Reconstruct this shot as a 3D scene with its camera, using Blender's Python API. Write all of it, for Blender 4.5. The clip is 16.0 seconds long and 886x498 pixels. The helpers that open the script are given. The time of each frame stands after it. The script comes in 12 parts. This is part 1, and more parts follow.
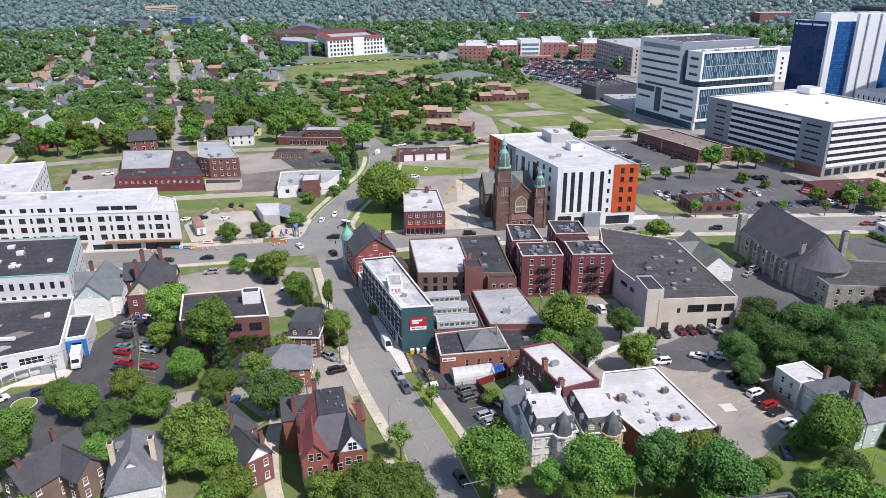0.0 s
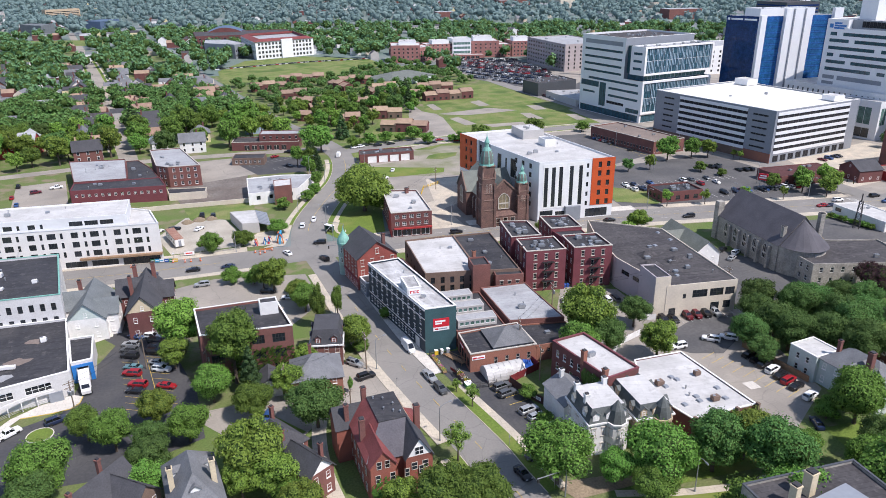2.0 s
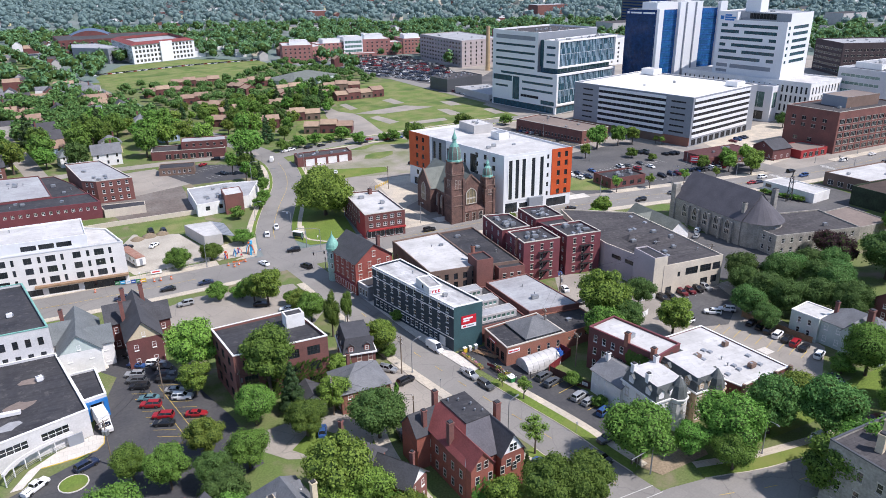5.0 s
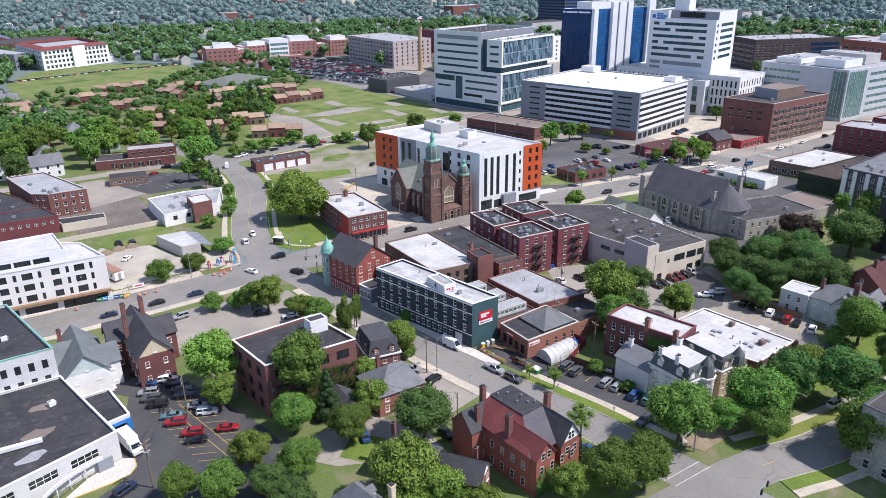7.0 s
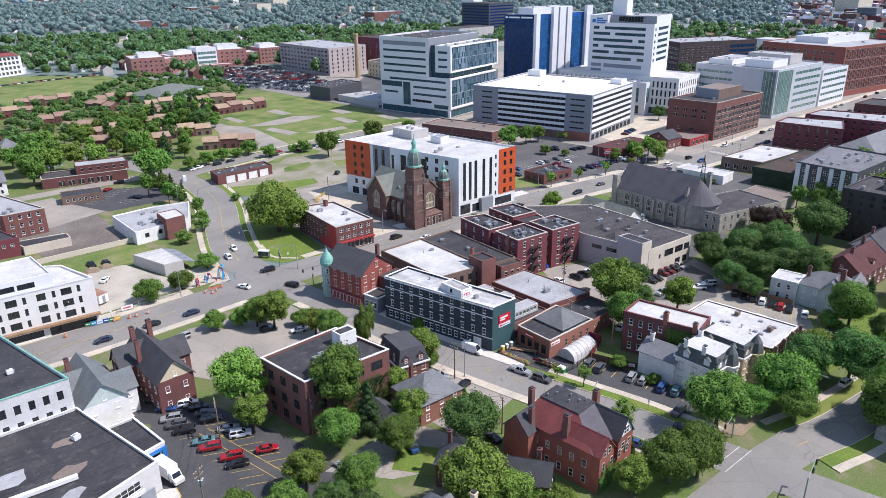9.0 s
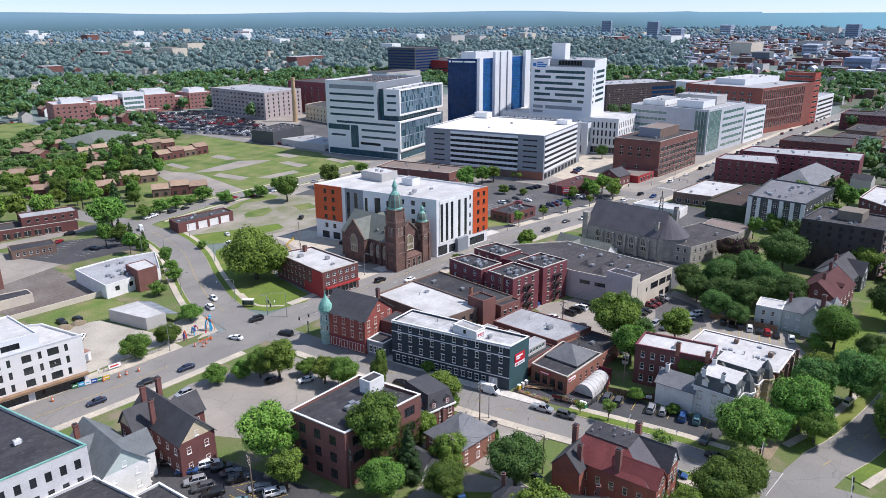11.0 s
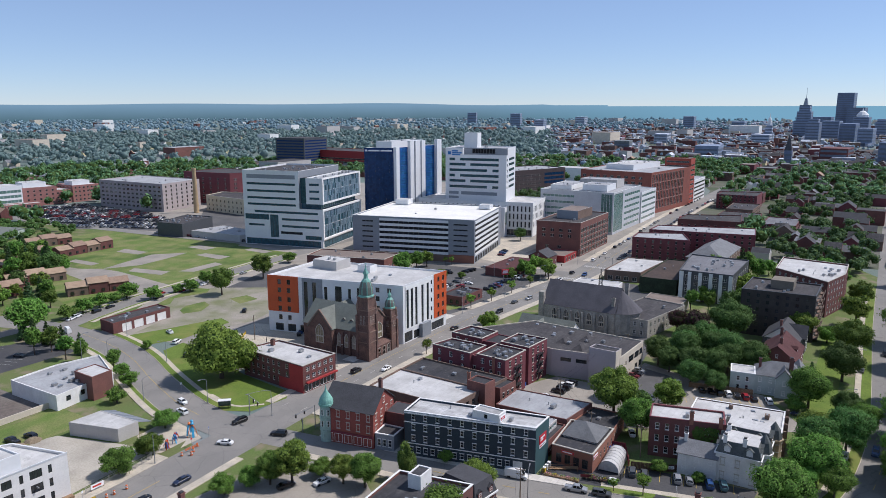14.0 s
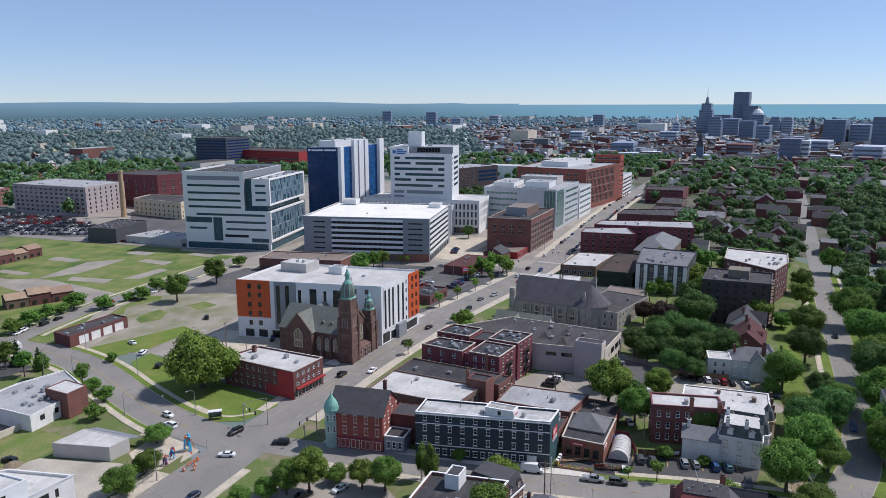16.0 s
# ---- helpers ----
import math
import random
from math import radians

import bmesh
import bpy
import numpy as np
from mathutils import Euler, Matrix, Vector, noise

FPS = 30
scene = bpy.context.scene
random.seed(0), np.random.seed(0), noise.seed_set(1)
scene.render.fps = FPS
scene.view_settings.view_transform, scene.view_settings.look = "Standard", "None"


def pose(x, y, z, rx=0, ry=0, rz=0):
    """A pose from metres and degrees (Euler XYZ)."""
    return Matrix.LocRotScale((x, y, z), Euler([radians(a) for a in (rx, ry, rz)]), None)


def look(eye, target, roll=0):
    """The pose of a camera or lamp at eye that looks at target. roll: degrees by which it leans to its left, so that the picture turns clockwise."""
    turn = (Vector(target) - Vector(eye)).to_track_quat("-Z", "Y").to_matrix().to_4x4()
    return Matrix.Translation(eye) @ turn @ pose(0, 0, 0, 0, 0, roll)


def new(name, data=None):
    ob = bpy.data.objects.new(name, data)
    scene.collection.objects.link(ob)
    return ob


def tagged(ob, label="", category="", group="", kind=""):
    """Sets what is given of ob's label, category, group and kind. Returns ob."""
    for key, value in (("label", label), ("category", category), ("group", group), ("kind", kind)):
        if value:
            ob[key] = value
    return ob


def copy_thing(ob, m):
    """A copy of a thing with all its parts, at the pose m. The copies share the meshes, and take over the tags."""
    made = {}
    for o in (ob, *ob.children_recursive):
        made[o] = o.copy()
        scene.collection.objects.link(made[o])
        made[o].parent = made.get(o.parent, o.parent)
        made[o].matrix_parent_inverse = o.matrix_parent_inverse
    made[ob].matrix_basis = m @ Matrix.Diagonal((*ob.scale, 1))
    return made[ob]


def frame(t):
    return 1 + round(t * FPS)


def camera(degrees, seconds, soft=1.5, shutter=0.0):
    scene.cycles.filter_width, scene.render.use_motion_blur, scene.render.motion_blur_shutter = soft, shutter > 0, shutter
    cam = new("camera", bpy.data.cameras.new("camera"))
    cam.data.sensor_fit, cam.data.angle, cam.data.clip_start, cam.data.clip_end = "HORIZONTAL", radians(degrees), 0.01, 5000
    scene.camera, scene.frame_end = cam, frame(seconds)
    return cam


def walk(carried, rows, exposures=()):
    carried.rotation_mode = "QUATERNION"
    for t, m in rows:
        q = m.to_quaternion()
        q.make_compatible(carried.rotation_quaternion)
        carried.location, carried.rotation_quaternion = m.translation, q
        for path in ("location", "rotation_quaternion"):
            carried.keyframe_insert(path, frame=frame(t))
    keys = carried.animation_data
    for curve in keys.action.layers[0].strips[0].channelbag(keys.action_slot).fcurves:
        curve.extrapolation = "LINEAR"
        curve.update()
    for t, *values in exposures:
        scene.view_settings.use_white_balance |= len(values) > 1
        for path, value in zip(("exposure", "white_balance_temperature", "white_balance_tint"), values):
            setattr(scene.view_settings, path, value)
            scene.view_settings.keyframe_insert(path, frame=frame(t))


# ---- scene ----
cam = camera(63.6, 16.0, soft=0.5)
METRES, EYE, TILT, LEAN, TURN = 195.9, 89.6, 0.0, 0.0, -20.4
ROWS = [
    (0.0, 0.0, 0.0, 0.0, -0.12, -21.45, 0.31),
    (0.5, -0.0327, 0.0004, 0.0006, -1.91, -21.49, 0.4),
    (1.0, -0.0645, 0.0021, 0.0007, -3.7, -21.53, 0.48),
    (1.5, -0.0959, 0.0048, 0.0006, -5.48, -21.53, 0.52),
    (2.0, -0.1271, 0.0087, 0.0006, -7.26, -21.53, 0.58),
    (2.5, -0.1581, 0.0131, 0.0012, -9.05, -21.54, 0.64),
    (3.0, -0.1891, 0.0188, 0.0013, -10.88, -21.54, 0.66),
    (3.5, -0.22, 0.0256, 0.001, -12.75, -21.55, 0.67),
    (4.0, -0.2494, 0.0368, 0.0, -14.62, -21.66, 0.68),
    (6.5, -0.4001, 0.0864, -0.0026, -23.96, -21.73, 0.66),
    (7.0, -0.4283, 0.0998, -0.0029, -25.78, -21.74, 0.62),
    (7.5, -0.4557, 0.114, -0.0027, -27.57, -21.72, 0.6),
    (8.0, -0.4831, 0.1291, -0.0024, -29.32, -21.73, 0.56),
    (8.5, -0.5098, 0.1447, -0.0021, -31.12, -21.75, 0.52),
    (11.0, -0.6329, 0.2338, -0.0001, -39.74, -18.17, 0.29),
    (11.5, -0.6562, 0.2539, -0.0003, -41.53, -16.31, 0.25),
    (12.0, -0.6785, 0.275, -0.0006, -43.29, -14.5, 0.2),
    (12.5, -0.7002, 0.2968, -0.0004, -45.08, -12.72, 0.15),
    (13.0, -0.7215, 0.3192, -0.0013, -46.89, -11.11, 0.09),
    (13.5, -0.7422, 0.3424, -0.002, -48.64, -11.21, 0.06),
    (14.0, -0.7621, 0.3663, -0.0029, -50.39, -11.29, 0.05),
    (14.5, -0.781, 0.3906, -0.0033, -52.18, -11.36, 0.08),
    (15.0, -0.7991, 0.4154, -0.0032, -53.95, -11.39, 0.1),
    (15.5, -0.8165, 0.4408, -0.003, -55.74, -11.41, 0.1),
    (16.0, -0.8335, 0.4663, -0.0022, -57.49, -11.41, 0.09),
]
walk(cam, [(t, pose(0, 0, EYE, TILT, LEAN, TURN) @ pose(METRES * x, METRES * y, METRES * z, 90 + pitch, roll, yaw)) for t, x, y, z, yaw, pitch, roll in ROWS],
     exposures=[(0.0, 0.13, 6370, 17), (3.5, 0.16, 6320, 17), (8.5, 0.22, 6240, 17), (11.0, 0.11, 6240, 16), (13.0, -0.20, 6250, 15), (16.0, -0.28, 6250, 15)])

# ---- world, sun ----
world = bpy.data.worlds.new("world")
scene.world = world
world.use_nodes = True
wn = world.node_tree.nodes
sky = wn.new("ShaderNodeTexSky")
sky.sky_type, sky.sun_disc = "NISHITA", False
SUN_TO = Vector((0.36, -0.65, 1.0)).normalized()
sky.sun_elevation = math.asin(SUN_TO.z)
sky.sun_rotation = math.atan2(SUN_TO.x, SUN_TO.y)
sky.altitude, sky.air_density, sky.dust_density, sky.ozone_density = 100, 0.75, 0.0, 4.0
wn["Background"].inputs["Strength"].default_value = 0.128
tint = wn.new("ShaderNodeMix")
tint.data_type, tint.blend_type = "RGBA", "MULTIPLY"
tint.inputs["Factor"].default_value = 1.0
tint.inputs["B"].default_value = (0.82, 0.88, 1.0, 1)
world.node_tree.links.new(sky.outputs[0], tint.inputs["A"])
haze = wn.new("ShaderNodeMix")
haze.data_type = "RGBA"
haze.inputs["Factor"].default_value = 0.26
haze.inputs["B"].default_value = (5.4, 6.9, 8.4, 1)
world.node_tree.links.new(tint.outputs["Result"], haze.inputs["A"])
world.node_tree.links.new(haze.outputs["Result"], wn["Background"].inputs[0])
sun = new("sun", bpy.data.lights.new("sun", "SUN"))
sun.data.energy, sun.data.angle, sun.data.color = 5.0, radians(0.53), (1.0, 0.96, 0.90)
sun.matrix_world = look(tuple(SUN_TO * 300), (0, 0, 0))

# ---- materials ----
def material(name, colour, rough=0.8, vary=0.15, big=0.15, fine=3.0, bump=0.0, metal=0.0, rand=0.0, spec=0.5, stain=None, squash=None):
    """Base colour with stains at one scale, grain at another, and a little difference from object to object."""
    m = bpy.data.materials.new(name)
    m.use_nodes = True
    nt = m.node_tree
    b = nt.nodes["Principled BSDF"]
    b.inputs["Roughness"].default_value, b.inputs["Metallic"].default_value = rough, metal
    b.inputs["Specular IOR Level"].default_value = spec
    tc = nt.nodes.new("ShaderNodeTexCoord")
    src = tc.outputs["Object"]
    if squash:
        mp = nt.nodes.new("ShaderNodeMapping")
        mp.inputs["Scale"].default_value = squash
        nt.links.new(src, mp.inputs[0])
        src = mp.outputs[0]
    n1, n2 = nt.nodes.new("ShaderNodeTexNoise"), nt.nodes.new("ShaderNodeTexNoise")
    n1.inputs["Scale"].default_value, n2.inputs["Scale"].default_value = big, fine
    n1.inputs["Detail"].default_value, n2.inputs["Detail"].default_value = 5, 3
    for n in (n1, n2):
        nt.links.new(src, n.inputs["Vector"])
    r1 = nt.nodes.new("ShaderNodeMapRange")
    r1.inputs["From Min"].default_value, r1.inputs["From Max"].default_value = 0.35, 0.68
    nt.links.new(n1.outputs["Fac"], r1.inputs["Value"])
    c = Vector(colour)
    other = Vector(stain) if stain else c * (1 - 1.6 * vary)
    mx = nt.nodes.new("ShaderNodeMix")
    mx.data_type = "RGBA"
    mx.inputs["A"].default_value, mx.inputs["B"].default_value = (*c, 1), (*other, 1)
    nt.links.new(r1.outputs[0], mx.inputs["Factor"])
    hs = nt.nodes.new("ShaderNodeHueSaturation")
    nt.links.new(mx.outputs["Result"], hs.inputs["Color"])
    val = nt.nodes.new("ShaderNodeMapRange")
    val.inputs["From Min"].default_value, val.inputs["From Max"].default_value = 0.3, 0.7
    val.inputs["To Min"].default_value, val.inputs["To Max"].default_value = 1 - vary, 1 + vary
    nt.links.new(n2.outputs["Fac"], val.inputs["Value"])
    last = val.outputs[0]
    if rand:
        oi = nt.nodes.new("ShaderNodeObjectInfo")
        rr = nt.nodes.new("ShaderNodeMapRange")
        rr.inputs["To Min"].default_value, rr.inputs["To Max"].default_value = 1 - rand, 1 + rand
        nt.links.new(oi.outputs["Random"], rr.inputs["Value"])
        mul = nt.nodes.new("ShaderNodeMath")
        mul.operation = "MULTIPLY"
        nt.links.new(last, mul.inputs[0])
        nt.links.new(rr.outputs[0], mul.inputs[1])
        last = mul.outputs[0]
        hr = nt.nodes.new("ShaderNodeMapRange")
        hr.inputs["To Min"].default_value, hr.inputs["To Max"].default_value = 0.5 - 0.06 * rand, 0.5 + 0.06 * rand
        nt.links.new(oi.outputs["Random"], hr.inputs["Value"])
        nt.links.new(hr.outputs[0], hs.inputs["Hue"])
    nt.links.new(last, hs.inputs["Value"])
    nt.links.new(hs.outputs[0], b.inputs["Base Color"])
    if bump:
        bp = nt.nodes.new("ShaderNodeBump")
        bp.inputs["Strength"].default_value, bp.inputs["Distance"].default_value = bump, 0.1
        nt.links.new(n2.outputs["Fac"], bp.inputs["Height"])
        nt.links.new(bp.outputs[0], b.inputs["Normal"])
    return m


def leafy(name, c1, c2, rand=0.34):
    """Foliage: each leaf clump its own green, a little light through it."""
    m = bpy.data.materials.new(name)
    m.use_nodes = True
    nt = m.node_tree
    b = nt.nodes["Principled BSDF"]
    b.inputs["Roughness"].default_value, b.inputs["Specular IOR Level"].default_value = 0.75, 0.25
    g = nt.nodes.new("ShaderNodeNewGeometry")
    mx = nt.nodes.new("ShaderNodeMix")
    mx.data_type = "RGBA"
    mx.inputs["A"].default_value, mx.inputs["B"].default_value = (*c1, 1), (*c2, 1)
    nt.links.new(g.outputs["Random Per Island"], mx.inputs["Factor"])
    oi = nt.nodes.new("ShaderNodeObjectInfo")
    hs = nt.nodes.new("ShaderNodeHueSaturation")
    v = nt.nodes.new("ShaderNodeMapRange")
    v.inputs["To Min"].default_value, v.inputs["To Max"].default_value = 1 - rand, 1 + rand
    h = nt.nodes.new("ShaderNodeMapRange")
    h.inputs["To Min"].default_value, h.inputs["To Max"].default_value = 0.478, 0.522
    nt.links.new(oi.outputs["Random"], v.inputs["Value"])
    nt.links.new(oi.outputs["Random"], h.inputs["Value"])
    nt.links.new(mx.outputs["Result"], hs.inputs["Color"])
    nt.links.new(v.outputs[0], hs.inputs["Value"])
    nt.links.new(h.outputs[0], hs.inputs["Hue"])
    nt.links.new(hs.outputs[0], b.inputs["Base Color"])
    tr = nt.nodes.new("ShaderNodeBsdfTranslucent")
    nt.links.new(hs.outputs[0], tr.inputs["Color"])
    ms = nt.nodes.new("ShaderNodeMixShader")
    ms.inputs[0].default_value = 0.22
    nt.links.new(b.outputs[0], ms.inputs[1])
    nt.links.new(tr.outputs[0], ms.inputs[2])
    nt.links.new(ms.outputs[0], nt.nodes["Material Output"].inputs["Surface"])
    return m


def grass_mix(name, a, b, c, s1, s2):
    """Three tones of grass and earth, at two scales."""
    m = material(name, a, 0.95, 0.2, s1, 2.5, bump=0.3, stain=b, spec=0.2)
    nt = m.node_tree
    n = nt.nodes.new("ShaderNodeTexNoise")
    n.inputs["Scale"].default_value, n.inputs["Detail"].default_value = s2, 6
    tc = nt.nodes.new("ShaderNodeTexCoord")
    nt.links.new(tc.outputs["Object"], n.inputs["Vector"])
    r = nt.nodes.new("ShaderNodeMapRange")
    r.inputs["From Min"].default_value, r.inputs["From Max"].default_value = 0.52, 0.66
    nt.links.new(n.outputs["Fac"], r.inputs["Value"])
    mx = nt.nodes.new("ShaderNodeMix")
    mx.data_type = "RGBA"
    hs = [x for x in nt.nodes if x.type == "HUE_SAT"][0]
    mx.inputs["B"].default_value = (*c, 1)
    nt.links.new(hs.outputs[0], mx.inputs["A"])
    nt.links.new(r.outputs[0], mx.inputs["Factor"])
    nt.links.new(mx.outputs["Result"], nt.nodes["Principled BSDF"].inputs["Base Color"])
    return m


def overlay(m, node, out, b, factor=1.0, blend="MULTIPLY"):
    """Lays a pattern over a material's base colour."""
    nt = m.node_tree
    base = nt.nodes["Principled BSDF"].inputs["Base Color"]
    mx = nt.nodes.new("ShaderNodeMix")
    mx.data_type, mx.blend_type = "RGBA", blend
    mx.inputs["Factor"].default_value = factor
    nt.links.new(base.links[0].from_socket, mx.inputs["A"])
    if b is None:
        nt.links.new(node.outputs[out], mx.inputs["B"])
    else:
        mx.inputs["B"].default_value = (*b, 1)
        nt.links.new(node.outputs[out], mx.inputs["Factor"])
    nt.links.new(mx.outputs["Result"], base)
    return m


def cracked(m, tar, scale=0.11, width=0.012, patches=0.5):
    """Sealed cracks that wander over old asphalt, and squarish repair patches."""
    nt = m.node_tree
    tc, nz, ad = nt.nodes.new("ShaderNodeTexCoord"), nt.nodes.new("ShaderNodeTexNoise"), nt.nodes.new("ShaderNodeMix")
    nz.inputs["Scale"].default_value, nz.inputs["Detail"].default_value = 0.25, 4
    ad.data_type, ad.blend_type = "RGBA", "LINEAR_LIGHT"
    ad.inputs["Factor"].default_value = 0.9
    nt.links.new(tc.outputs["Object"], nz.inputs["Vector"])
    nt.links.new(tc.outputs["Object"], ad.inputs["A"])
    nt.links.new(nz.outputs["Color"], ad.inputs["B"])
    vo = nt.nodes.new("ShaderNodeTexVoronoi")
    vo.feature = "DISTANCE_TO_EDGE"
    vo.inputs["Scale"].default_value = scale
    nt.links.new(ad.outputs["Result"], vo.inputs["Vector"])
    rg = nt.nodes.new("ShaderNodeMapRange")
    rg.inputs["From Min"].default_value, rg.inputs["From Max"].default_value = width, 0.0
    rg.inputs["To Max"].default_value = 0.5
    nt.links.new(vo.outputs["Distance"], rg.inputs["Value"])
    overlay(m, rg, 0, tar, blend="MIX")
    if patches:
        br = nt.nodes.new("ShaderNodeTexBrick")
        br.inputs["Color1"].default_value, br.inputs["Color2"].default_value, br.inputs["Mortar"].default_value = (1, 1, 1, 1), (1 - 0.4 * patches,) * 3 + (1,), (0.86, 0.86, 0.86, 1)
        br.inputs["Scale"].default_value, br.inputs["Mortar Size"].default_value, br.inputs["Bias"].default_value = 1.0, 0.03, -0.55
        br.inputs["Brick Width"].default_value, br.inputs["Row Height"].default_value = 6.5, 3.4
        nt.links.new(tc.outputs["Object"], br.inputs["Vector"])
        overlay(m, br, "Color", None, 0.8)
    return m


def seamed(m, row=1.3, run=11.0, low=0.84, seam=0.72, spots=None, turn=-14):
    """Roofing laid in strips: each strip a shade of its own, dark seams, and spots of dirt and old repairs."""
    nt = m.node_tree
    tc, mp, br = nt.nodes.new("ShaderNodeTexCoord"), nt.nodes.new("ShaderNodeMapping"), nt.nodes.new("ShaderNodeTexBrick")
    mp.inputs["Rotation"].default_value = (0, 0, radians(-turn))
    nt.links.new(tc.outputs["Object"], mp.inputs[0])
    nt.links.new(mp.outputs[0], br.inputs["Vector"])
    br.inputs["Color1"].default_value, br.inputs["Color2"].default_value, br.inputs["Mortar"].default_value = (1, 1, 1, 1), (low, low, low, 1), (seam, seam, seam, 1)
    br.inputs["Scale"].default_value, br.inputs["Mortar Size"].default_value = 1.0, 0.035
    br.inputs["Brick Width"].default_value, br.inputs["Row Height"].default_value = run, row
    overlay(m, br, "Color", None, 1.0)
    if spots:
        nz, rg = nt.nodes.new("ShaderNodeTexNoise"), nt.nodes.new("ShaderNodeMapRange")
        nz.inputs["Scale"].default_value, nz.inputs["Detail"].default_value, nz.inputs["Roughness"].default_value = 0.55, 7, 0.68
        rg.inputs["From Min"].default_value, rg.inputs["From Max"].default_value, rg.inputs["To Max"].default_value = 0.56, 0.66, 0.7
        nt.links.new(tc.outputs["Object"], nz.inputs["Vector"])
        nt.links.new(nz.outputs["Fac"], rg.inputs["Value"])
        overlay(m, rg, 0, spots, blend="MIX")
    return m


ASPHALT = material("asphalt", (0.245, 0.230, 0.210), 0.9, 0.06, 0.05, 2.5, bump=0.05, stain=(0.195, 0.185, 0.172))
ASPHALT_LOT = material("dark_grey_lot_asphalt", (0.078, 0.077, 0.079), 0.9, 0.15, 0.07, 1.2, bump=0.15, stain=(0.120, 0.115, 0.112))
ASPHALT_NEW = material("fresh_asphalt", (0.050, 0.050, 0.056), 0.85, 0.15, 0.12, 1.5, bump=0.1, stain=(0.075, 0.073, 0.072))
ASPHALT_OLD = material("worn_asphalt", (0.335, 0.300, 0.255), 0.92, 0.07, 0.07, 2.2, bump=0.08, stain=(0.245, 0.222, 0.195))
ASPHALT_BROWN = material("brown_worn_asphalt", (0.13, 0.105, 0.09), 0.92, 0.2, 0.08, 1.0, bump=0.2, stain=(0.19, 0.17, 0.15))
CONCRETE = material("concrete", (0.56, 0.49, 0.385), 0.9, 0.07, 0.2, 2.0, bump=0.05, stain=(0.43, 0.385, 0.32))
CONCRETE_NEW = material("pale_concrete", (0.62, 0.58, 0.52), 0.9, 0.06, 0.2, 2.0, bump=0.1)
GRAVEL = material("gravel", (0.44, 0.40, 0.335), 0.95, 0.12, 0.12, 2.0, bump=0.15, stain=(0.33, 0.30, 0.25))
LAWN = grass_mix("mown_grass", (0.138, 0.196, 0.038), (0.108, 0.160, 0.032), (0.18, 0.20, 0.055), 0.2, 0.07)
FIELD = grass_mix("meadow_grass", (0.118, 0.176, 0.043), (0.205, 0.208, 0.085), (0.072, 0.122, 0.030), 0.11, 0.045)
WEEDY = material("weedy_asphalt", (0.315, 0.28, 0.235), 0.92, 0.12, 0.075, 2.2, bump=0.08, stain=(0.165, 0.175, 0.085))
YARD = grass_mix("yard_grass", (0.105, 0.160, 0.042), (0.14, 0.155, 0.065), (0.22, 0.185, 0.125), 0.08, 0.12)
# Haze over the distant plain is painted in as paler, bluer tones.
HAZED_GROUND = grass_mix("hazed_far_ground", (0.13, 0.18, 0.16), (0.17, 0.20, 0.18), (0.25, 0.26, 0.27), 0.015, 0.006)
TOWN = grass_mix("town_ground", (0.095, 0.115, 0.070), (0.155, 0.145, 0.13), (0.070, 0.095, 0.050), 0.03, 0.02)
for m_, tar_ in ((ASPHALT, (0.115, 0.11, 0.105)), (ASPHALT_OLD, (0.15, 0.14, 0.125)), (WEEDY, (0.12, 0.14, 0.06)), (ASPHALT_LOT, (0.06, 0.06, 0.06)), (ASPHALT_BROWN, (0.08, 0.07, 0.065))):
    cracked(m_, tar_)
cracked(ASPHALT_NEW, (0.035, 0.035, 0.038), 0.07, 0.008, 0.2)
for m_ in (CONCRETE, CONCRETE_NEW):
    seamed(m_, 1.5, 1.5, 0.90, 0.70)
DIRT = material("bare_earth", (0.27, 0.21, 0.14), 0.95, 0.2, 0.2, 2.5, bump=0.3)
PAINT_WHITE = material("white_road_paint", (0.62, 0.61, 0.58), 0.8, 0.15, 0.5, 3, stain=(0.36, 0.35, 0.33))
PAINT_YELLOW = material("yellow_road_paint", (0.62, 0.44, 0.09), 0.8, 0.2, 0.5, 3)

RED_BRICK = material("red_brick", (0.205, 0.085, 0.070), 0.9, 0.2, 0.25, 6.0, bump=0.25, stain=(0.150, 0.068, 0.058))
ORANGE_BRICK = material("orange_brick", (0.255, 0.112, 0.082), 0.9, 0.16, 0.25, 6.0, bump=0.25, stain=(0.28, 0.12, 0.08))
DARK_BRICK = material("dark_red_brick", (0.165, 0.060, 0.055), 0.9, 0.16, 0.25, 6.0, bump=0.25, stain=(0.12, 0.05, 0.046))
MAROON = material("maroon_painted_brick", (0.180, 0.048, 0.058), 0.8, 0.12, 0.3, 5.0, bump=0.15)
BROWN_BRICK = material("brown_brick", (0.20, 0.135, 0.105), 0.9, 0.16, 0.25, 6.0, bump=0.25)
PAINT_RED = material("red_painted_wall", (0.36, 0.035, 0.035), 0.75, 0.12, 0.3, 4.0)
SANDSTONE = material("red_sandstone", (0.178, 0.100, 0.080), 0.92, 0.26, 0.4, 2.5, bump=0.5, stain=(0.100, 0.062, 0.053))
GREY_STONE = material("grey_stone", (0.36, 0.335, 0.295), 0.92, 0.22, 0.4, 2.0, bump=0.4, stain=(0.25, 0.235, 0.21))
NAVY = material("navy_painted_brick", (0.028, 0.045, 0.062), 0.7, 0.15, 0.3, 5.0, bump=0.15)
TEAL = material("teal_painted_brick", (0.040, 0.095, 0.105), 0.7, 0.12, 0.3, 5.0, bump=0.1)
